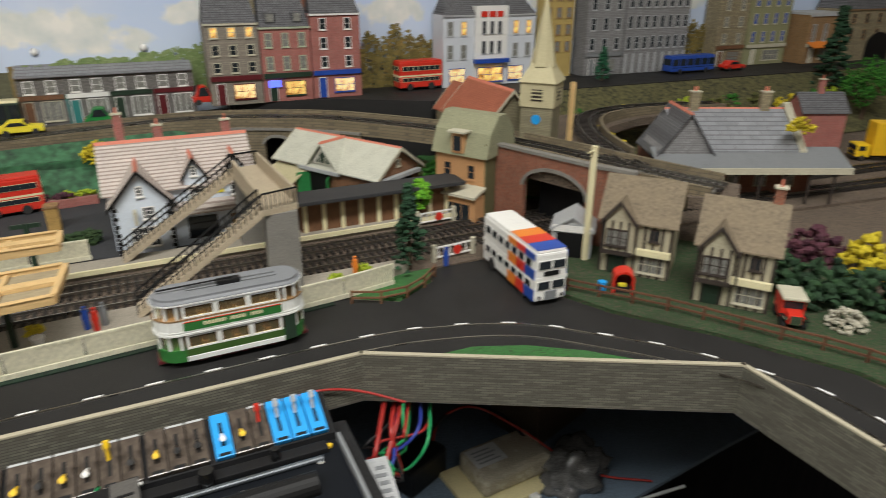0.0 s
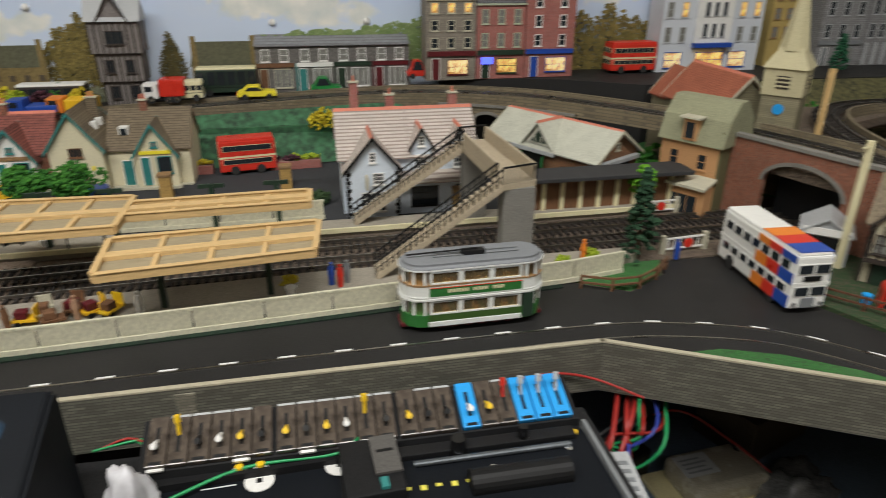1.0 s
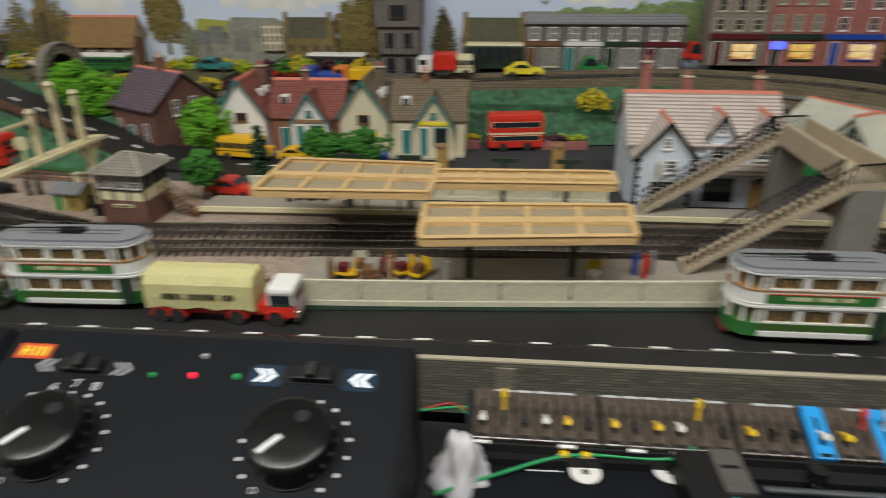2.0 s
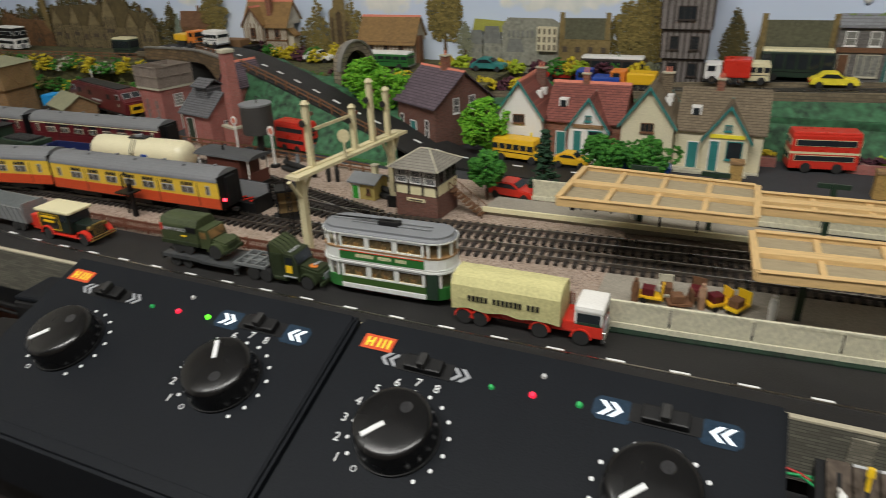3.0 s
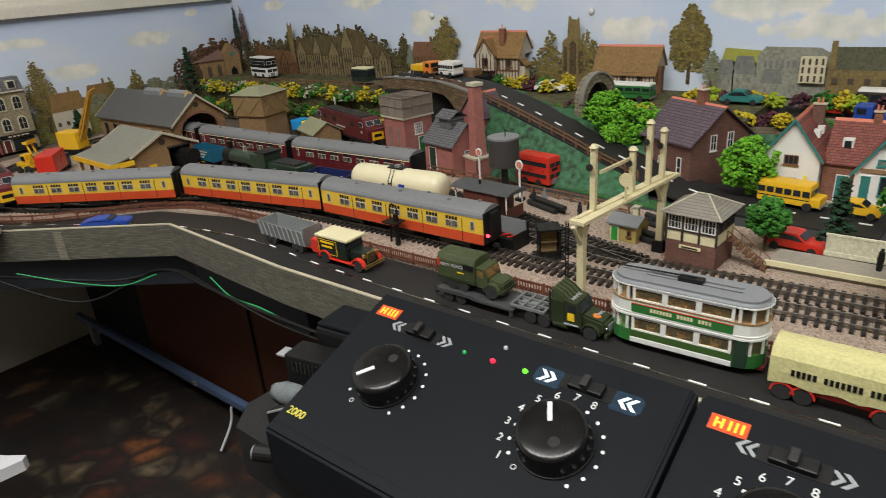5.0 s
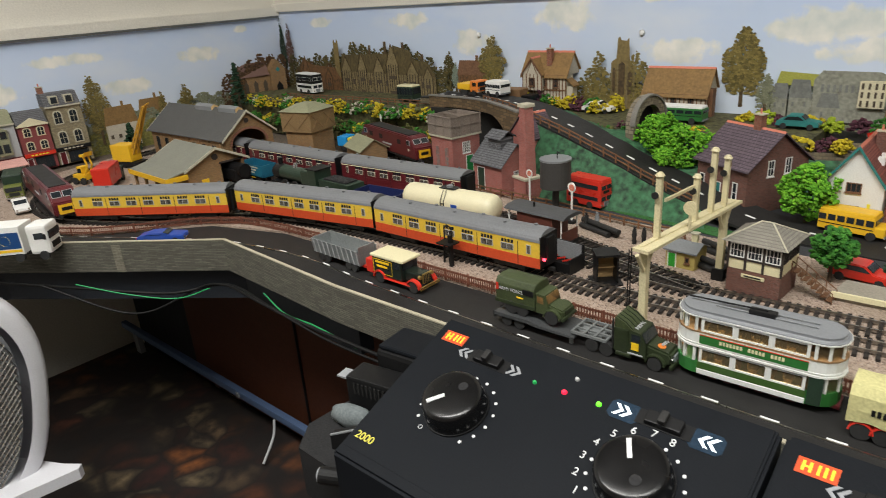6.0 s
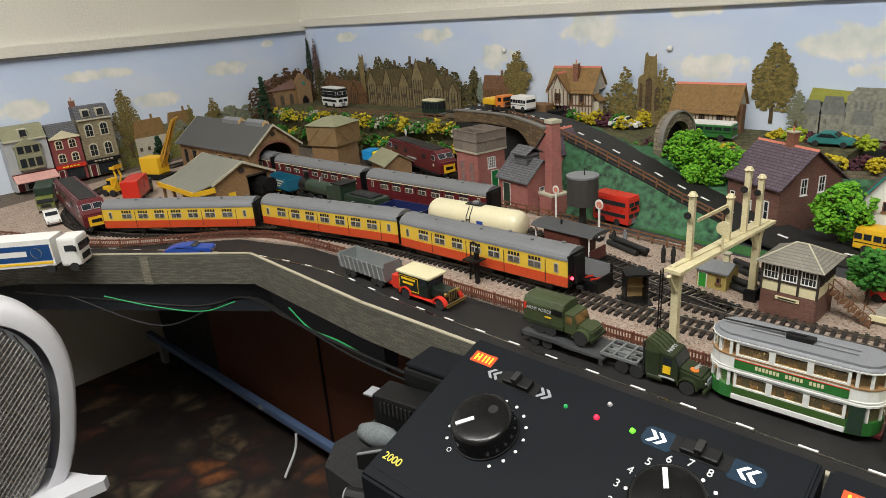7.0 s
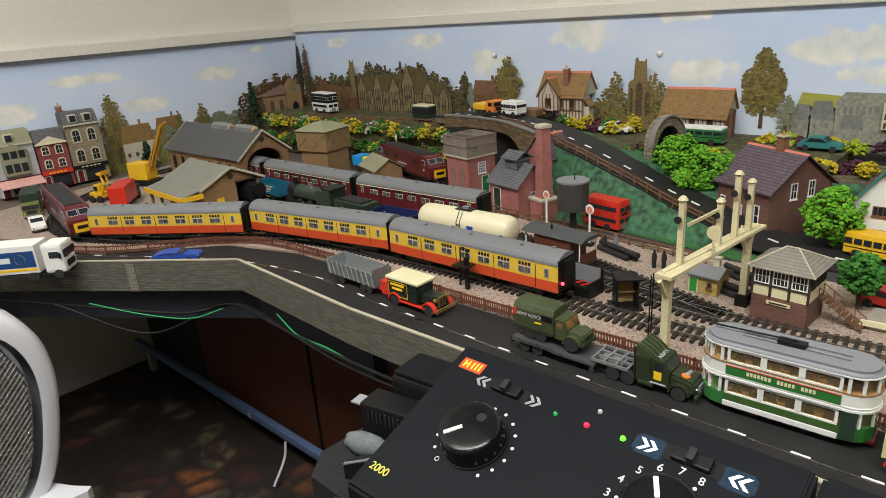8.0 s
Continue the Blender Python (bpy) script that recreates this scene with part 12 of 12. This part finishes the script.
def cable(name, pts, r, material, label, cat="wire"):
    ps = curve_points(pts, 0.006)
    cu = bpy.data.curves.new(name, "CURVE")
    cu.dimensions, cu.bevel_depth, cu.bevel_resolution = "3D", r, 2
    sp_ = cu.splines.new("POLY")
    sp_.points.add(len(ps) - 1)
    for q, p in zip(sp_.points, ps):
        q.co = (*p, 1)
    cu.materials.append(material)
    return tagged(new(name, cu), label, cat)


WRED = paint("red_wire", (0.35, 0.025, 0.02), 0.4, var=0.08, bump=0)
WGRN = paint("green_wire", (0.02, 0.3, 0.1), 0.4, var=0.08, bump=0)
WBLU = paint("blue_wire", (0.03, 0.05, 0.3), 0.4, var=0.08, bump=0)
cable("wire", [(-0.03, 0.38, -0.02), (0.0, 0.397, -0.021), (0.045, 0.4155, -0.0195), (0.1, 0.4175, -0.0195), (0.115, 0.416, -0.005)], 0.0011, WGRN, "thin green wire across the black tray")
for k, (m_, nm) in enumerate(((WGRN, "green"), (WGRN, "green"), (WRED, "red"), (WGRN, "green"))):
    cable("wire", [(-0.045, 0.438 + 0.004 * k, -0.012 - 0.003 * k), (-0.028, 0.445 + 0.002 * k, -0.014 - 0.002 * (k % 2)), (-0.014, 0.447 - 0.003 * k, -0.014)], 0.0008, m_, "thin " + nm + " wire behind the controller")
cable("wire", [(0.2, 0.4635, -0.02), (0.25, 0.463, -0.012), (0.285, 0.4615, -0.019), (0.32, 0.446, -0.03)], 0.001, WRED, "red wire behind the levers")
rgw = random.Random(12)
for k in range(14):
    m_, nm = ((WRED, "red"), (WBLU, "blue"), (WGRN, "green"), (BLACK, "black"), (WRED, "red"))[k % 5]
    a = (0.315 + rgw.uniform(-0.02, 0.02), 0.445 + rgw.uniform(-0.02, 0.015), -0.045 + rgw.uniform(-0.012, 0.008))
    b = (0.296 + rgw.uniform(-0.015, 0.02), 0.43 + rgw.uniform(-0.012, 0.015), -0.06 + rgw.uniform(-0.025, 0.01))
    c_ = (0.284 + rgw.uniform(-0.004, 0.012), 0.42 + rgw.uniform(-0.015, 0.02), -0.068 + rgw.uniform(-0.015, 0.008))
    cable("wire", [(a[0] + 0.02, a[1] + 0.04, -0.043), a, b, c_, (0.268, 0.385 + 0.025 * rgw.random(), -0.08 - 0.03 * rgw.random())], 0.0012 if k % 5 else 0.0018, m_, nm + " wire of a loose bundle below the layout edge")
# crumpled tissue
bm = bmesh.new()
bmesh.ops.create_icosphere(bm, subdivisions=4, radius=1)
for v in bm.verts:
    q = v.co.copy()
    k = 1 + 0.5 * noise.noise(q * 1.6 + Vector((3, 1, 7))) + 0.3 * abs(noise.noise(q * 4.0))
    zt = 1 if q.z < 0 else 1 + q.z * 0.8
    v.co = Vector((q.x * 0.0125 * k * (1.2 - 0.4 * q.z), q.y * 0.014 * k, max(-0.2, q.z) * 0.015 * k * zt + 0.003))
ts = new("tissue", finish(bm, "tissue", paint("white_tissue", (0.66, 0.65, 0.68), 0.9, var=0.04, fine=300), True))
ts.matrix_basis = pose(-0.017, 0.399, -0.0262, 0, 0, 20)
tagged(ts, "crumpled white tissue on the black tray", "tissue")
pl = thing("circuit_label", 0.272, 0.383, -0.075, -8, "grey-white printed plate with rows of marks", "label plate")
part("plate", B(-0.001, 0.014, -0.03, 0.026, 0.0, 0.035), LGREY, pl)
for k in range(6):
    part("print_bar", B(0.002 + 0.002 * (k % 2), 0.0105, -0.024 + 0.0075 * k, -0.0205 + 0.0075 * k, 0.035, 0.0354), GREY, pl)

# ---- below the layout ----
BLUECL = paint("blue_grey_cloth", (0.13, 0.18, 0.24), 0.85, var=0.2, coarse=14, bump=0.3)
solid("lower_shelf", "blue-grey cloth-covered shelf below the layout", [(0.26, 0.40), (0.56, 0.444), (0.72, 0.466), (1.1, 0.51), (1.1, 0.75), (0.26, 0.75)], -0.227, -0.222, BLUECL, "shelf")
cbm = thing("cream_board", 0.46, 0.525, -0.222, 5, "cream board carrying a translucent power unit", "power unit")
part("board", B(-0.06, 0.055, -0.038, 0.035, 0, 0.006, 0.001), paint("cream_painted_board", (0.72, 0.64, 0.36), 0.6, var=0.08), cbm)
part("case", B(-0.04, 0.045, -0.022, 0.03, 0.006, 0.03, 0.006), paint("translucent_box", (0.36, 0.33, 0.26), 0.25, var=0.15, bump=0.05), cbm, "cloudy plastic case")
part("label_plate", B(-0.036, 0.0, -0.004, 0.024, 0.03, 0.0308), LGREY, cbm, "pale printed label")
for k in range(4):
    part("print_bar", B(-0.032, -0.006 - 0.004 * (k % 2), 0.0 + 0.0055 * k, 0.002 + 0.0055 * k, 0.0308, 0.0311), GREY, cbm)
for k in range(3):
    part("block", B(-0.028 + 0.03 * k, -0.018 + 0.03 * k, -0.048, -0.04, 0.0, 0.009, 0.001), WHITE if k % 2 else LGREY, cbm, "small pale terminal block")
ad = thing("plug_adaptor", 0.376, 0.562, -0.222, 25, "black mains adaptor on the lower shelf", "adaptor")
part("body", B(-0.028, 0.028, -0.017, 0.017, 0, 0.034, 0.004), BLACK, ad)
part("pin", B(0.028, 0.038, -0.003, 0.003, 0.012, 0.018), CHROME, ad)
cable("cable", [(0.392, 0.566, -0.205), (0.4, 0.58, -0.18), (0.44, 0.59, -0.17), (0.48, 0.57, -0.178), (0.5, 0.53, -0.2), (0.53, 0.47, -0.215)], 0.002, BLACK, "black cable over the power unit", "cable")
cable("cable", [(0.392, 0.562, -0.2), (0.41, 0.585, -0.176), (0.45, 0.585, -0.168), (0.49, 0.55, -0.185), (0.54, 0.49, -0.214), (0.6, 0.45, -0.218)], 0.0013, WRED, "red cable over the power unit", "cable")
cable("cable", [(0.42, 0.5, -0.215), (0.47, 0.47, -0.214), (0.52, 0.44, -0.214), (0.62, 0.43, -0.214)], 0.0018, LGREY, "pale grey cable on the lower shelf", "cable")
bx = thing("brown_carton", 0.55, 0.6, -0.222, 20, "dark brown carton on the lower shelf", "carton")
part("body", B(-0.05, 0.05, -0.035, 0.035, 0, 0.05), paint("dark_carton", (0.06, 0.045, 0.03), 0.85, var=0.2), bx)
part("flap", B(-0.05, 0.05, -0.035, -0.0005, 0.0505, 0.0525), paint("carton_flap", (0.075, 0.055, 0.038), 0.85, var=0.2), bx)
bm = bmesh.new()
bmesh.ops.create_icosphere(bm, subdivisions=4, radius=1)
for v in bm.verts:
    q = v.co.copy()
    k = 1 + 0.4 * noise.noise(q * 2.2) + 0.2 * abs(noise.noise(q * 6))
    v.co = Vector((q.x * 0.04 * k, q.y * 0.03 * k, (max(-0.3, q.z) + 0.3) * 0.022 * k))
bg = new("plastic_bag", finish(bm, "plastic_bag", paint("grey_film", (0.12, 0.12, 0.12), 0.12, var=0.3, bump=0.1), True))
bg.matrix_basis = pose(0.53, 0.5, -0.2215, 0, 0, 30)
tagged(bg, "crumpled grey plastic bag on the lower shelf", "bag")

# added near-black panels that close the space under the layout, painted as its shade
UNDERSHADE = paint("under_layout_shade_black", (0.012, 0.012, 0.015), 0.9, var=0.3, fine=120, coarse=20, stretch=(1, 1, 0.1))
wall("under_shade_panel_1", -0.52, 1.3, 0.78, 0.79, ZF, -0.035, UNDERSHADE)
wall("under_shade_panel_2", 1.0, 1.01, -0.24, 0.78, ZF, -0.035, UNDERSHADE)
FIB = paint("brown_hardboard", (0.062, 0.018, 0.007), 0.6, spec=0.3, var=0.12, coarse=9, fine=300)
hb = thing("hardboard_panel", 0, 0, 0, 0, "brown hardboard panel standing under the layout", "panel", kind="structure")
part("sheet", B(-1.34, -0.98, 0.585, 0.59, -0.40, -0.036), FIB, hb)
part("sheet", B(-0.977, -0.3, 0.586, 0.591, -0.40, -0.036), FIB, hb)
part("joint", B(-0.9795, -0.9775, 0.582, 0.586, -0.40, -0.036), BLACK, hb)
# another added panel, black in place of the shade at the left
wall("under_shade_panel_3", -1.62, -1.34, 0.60, 0.61, ZF, -0.035, UNDERSHADE)
rb2 = thing("blue_rail", 0, 0, 0, 0, "blue painted metal rail along the foot of the hardboard", "rail")
part("bar", B(-1.6, -0.42, 0.555, 0.567, -0.357, -0.343, 0.002), paint("blue_grey_metal", (0.07, 0.11, 0.2), 0.5, var=0.15), rb2)
part("clip", B(-1.145, -1.137, 0.5525, 0.555, -0.354, -0.346), GREY, rb2)
part("support", B(-1.55, -1.53, 0.555, 0.566, -0.40, -0.357), GREY, rb2)
part("support", B(-0.5, -0.48, 0.555, 0.566, -0.40, -0.357), GREY, rb2)
cable("string", [(-1.02, 0.545, -0.345), (-1.015, 0.535, -0.37), (-1.0, 0.5, -0.395)], 0.0022, LGREY, "short white cord hanging from the rail", "cord")


def pebble_cloth():
    """A dark cloth printed with rounded stones in rust, ochre and brown."""
    m, nt, b = shader("pebble_printed_cloth")
    tc = nt.nodes.new("ShaderNodeTexCoord")
    wob = nt.nodes.new("ShaderNodeTexNoise")
    wob.inputs["Scale"].default_value = 9
    nt.links.new(tc.outputs["Object"], wob.inputs["Vector"])
    add = nt.nodes.new("ShaderNodeVectorMath")
    add.operation = "MULTIPLY_ADD"
    add.inputs[1].default_value = (0.08, 0.08, 0.0)
    nt.links.new(wob.outputs["Color"], add.inputs[0])
    nt.links.new(tc.outputs["Object"], add.inputs[2])
    v = node(nt, "ShaderNodeTexVoronoi", Scale=19)
    e = node(nt, "ShaderNodeTexVoronoi", Scale=19)
    e.feature = "DISTANCE_TO_EDGE"
    for q in (v, e):
        nt.links.new(add.outputs[0], q.inputs["Vector"])
    sep = nt.nodes.new("ShaderNodeSeparateColor")
    nt.links.new(v.outputs["Color"], sep.inputs[0])
    c = mix(nt, ramp(nt, sep.outputs[0], 0.2, 0.8), (0.06, 0.012, 0.007), (0.2, 0.065, 0.016))
    c = mix(nt, ramp(nt, sep.outputs[1], 0.7, 0.85), c, (0.3, 0.22, 0.12))
    c = mix(nt, ramp(nt, sep.outputs[2], 0.6, 0.95), c, (0.03, 0.014, 0.01))
    c = mix(nt, ramp(nt, grain(nt, 30, 6), 0.35, 0.65), mix(nt, 0.9, c, (0.005, 0.003, 0.003)), c)
    c = mix(nt, ramp(nt, grain(nt, 5, 3), 0.4, 0.62), mix(nt, 0.9, c, (0.004, 0.003, 0.002)), c)
    c = mix(nt, ramp(nt, e.outputs["Distance"], -0.02, 0.3), (0.008, 0.005, 0.004), c)
    nt.links.new(c, b.inputs["Base Color"])
    b.inputs["Roughness"].default_value = 0.75
    relief(nt, b, grain(nt, 8, 3), 0.5, 0.01)
    return m


lb = thing("low_bench", -1.0, 0.2, ZF, 0, "low bench draped with a dark cloth printed with stones", "bench")
part("frame", B(-0.58, 1.18, -0.6, 0.38, 0, -0.405 - ZF), DARK, lb)
part("cloth", B(-0.6, 1.2, -0.62, 0.383, -0.405 - ZF, -0.4 - ZF, 0.002), pebble_cloth(), lb, "dark cloth printed with rust and ochre stones")

# dark beam and loose cables below the edge wall
NAVY = paint("navy_painted_beam", (0.02, 0.025, 0.035), 0.6, var=0.2)
ins = inset(EDGE, 0.03)
beam = thing("edge_beam", 0, 0, 0, 0, "dark navy beam under the baseboard edge", "beam", kind="structure")
for a, b in zip(ins[:3], ins[1:4]):
    d = Vector((b[0] - a[0], b[1] - a[1], 0))
    ob = part("beam", box(bmesh.new(), 0, d.length, -0.009, 0.009, -0.085, -0.0352), NAVY, beam)
    ob.matrix_basis = pose(a[0], a[1], 0, 0, 0, math.degrees(math.atan2(d.y, d.x)))
cable("cable", [(-1.2, 0.27, -0.037), (-1.1, 0.345, -0.05), (-1.0, 0.42, -0.062), (-0.93, 0.466, -0.05), (-0.8, 0.452, -0.046), (-0.68, 0.447, -0.043), (-0.56, 0.447, -0.04)], 0.002, BLACK, "black cable drooping under the layout edge", "cable")
cable("cable", [(-1.12, 0.31, -0.037), (-1.03, 0.385, -0.085), (-0.95, 0.455, -0.05), (-0.82, 0.447, -0.04), (-0.7, 0.444, -0.048), (-0.57, 0.44, -0.042)], 0.0014, BLACK, "second dark cable under the layout edge", "cable")
cable("wire", [(-1.08, 0.34, -0.038), (-1.03, 0.38, -0.055), (-0.98, 0.42, -0.064), (-0.94, 0.45, -0.05)], 0.0009, WGRN, "thin green wire under the layout edge")
cable("wire", [(-0.84, 0.462, -0.037), (-0.79, 0.454, -0.046), (-0.73, 0.45, -0.042), (-0.66, 0.449, -0.047)], 0.0009, WGRN, "thin green wire beside the cables")

# white fan heater on a dark stool
so = thing("stool", -1.01, 0.1, -0.4, 0, "small dark stool under the heater", "stool")
part("seat", B(-0.07, 0.06, -0.1, 0.08, 0.185, 0.2, 0.003), BLACK, so)
for sx in (-0.06, 0.05):
    for sy in (-0.09, 0.07):
        part("leg", B(sx - 0.008, sx + 0.008, sy - 0.008, sy + 0.008, 0, 0.185), BLACK, so)
ht = thing("fan_heater", -0.985, 0.13, -0.2, 0, "white plastic fan heater with silver mesh grille", "heater")
HWHITE = paint("white_heater_plastic", (0.72, 0.72, 0.76), 0.32, var=0.03, bump=0.03)


def oval(hy, hz, n=48, e=2.6):
    out = []
    for i in range(n):
        a = 2 * math.pi * i / n
        cy, cz = math.cos(a), math.sin(a)
        out.append((hy * math.copysign(abs(cy) ** (2 / e), cy), hz * math.copysign(abs(cz) ** (2 / e), cz)))
    return out


bm = bmesh.new()
layers = []
for f, x in ((0.82, -0.07), (0.95, -0.055), (1.0, -0.02), (1.0, 0.012), (0.975, 0.024), (0.93, 0.03), (0.82, 0.03)):
    layers.append([bm.verts.new((x, p[0] * f, p[1] * (1 - (1 - f) * 0.8) + 0.15)) for p in oval(0.122, 0.142)])
for p, q in zip(layers, layers[1:]):
    for i in range(48):
        bm.faces.new((p[i], p[(i + 1) % 48], q[(i + 1) % 48], q[i]))
bm.faces.new(layers[0][::-1])
bmesh.ops.recalc_face_normals(bm, faces=bm.faces[:])
part("shell", bm, HWHITE, ht, "", True)
part("grille_back", prism(bmesh.new(), [(p[0] * 0.76, p[1] * 0.84 + 0.15) for p in oval(0.122, 0.142)], 0.02, 0.024, "x"), GREY, ht)
bm = bmesh.new()
for k in range(-26, 27):
    for s in (-1, 1):
        c0 = k * 0.0085
        pts_ = []
        for i in range(61):
            y = -0.094 + 0.188 * i / 60
            z = c0 + s * y * 1.6
            if abs(y / 0.0915) ** 2.6 + abs(z / 0.118) ** 2.6 < 1:
                pts_.append((0.0268 + (0.0004 if s > 0 else 0), y, z + 0.15))
        if len(pts_) > 1:
            tube(bm, [pts_[0], pts_[-1]], 0.0008, 4)
ms = part("mesh_grille", bm, CHROME, ht, "silver diamond mesh")
ms["kind"] = "stuff"
for ob in ht.children:
    ob.matrix_basis = pose(0, 0, 0.115, -13) @ pose(0, 0, -0.15)
part("foot", prism(bmesh.new(), [(-0.05, 0.02), (0.05, 0.02), (0.064, 0.112), (0.058, 0.118), (0.04, 0.105), (-0.05, 0.06)], 0.0, 0.014, "z"), HWHITE, ht, "splayed white foot")
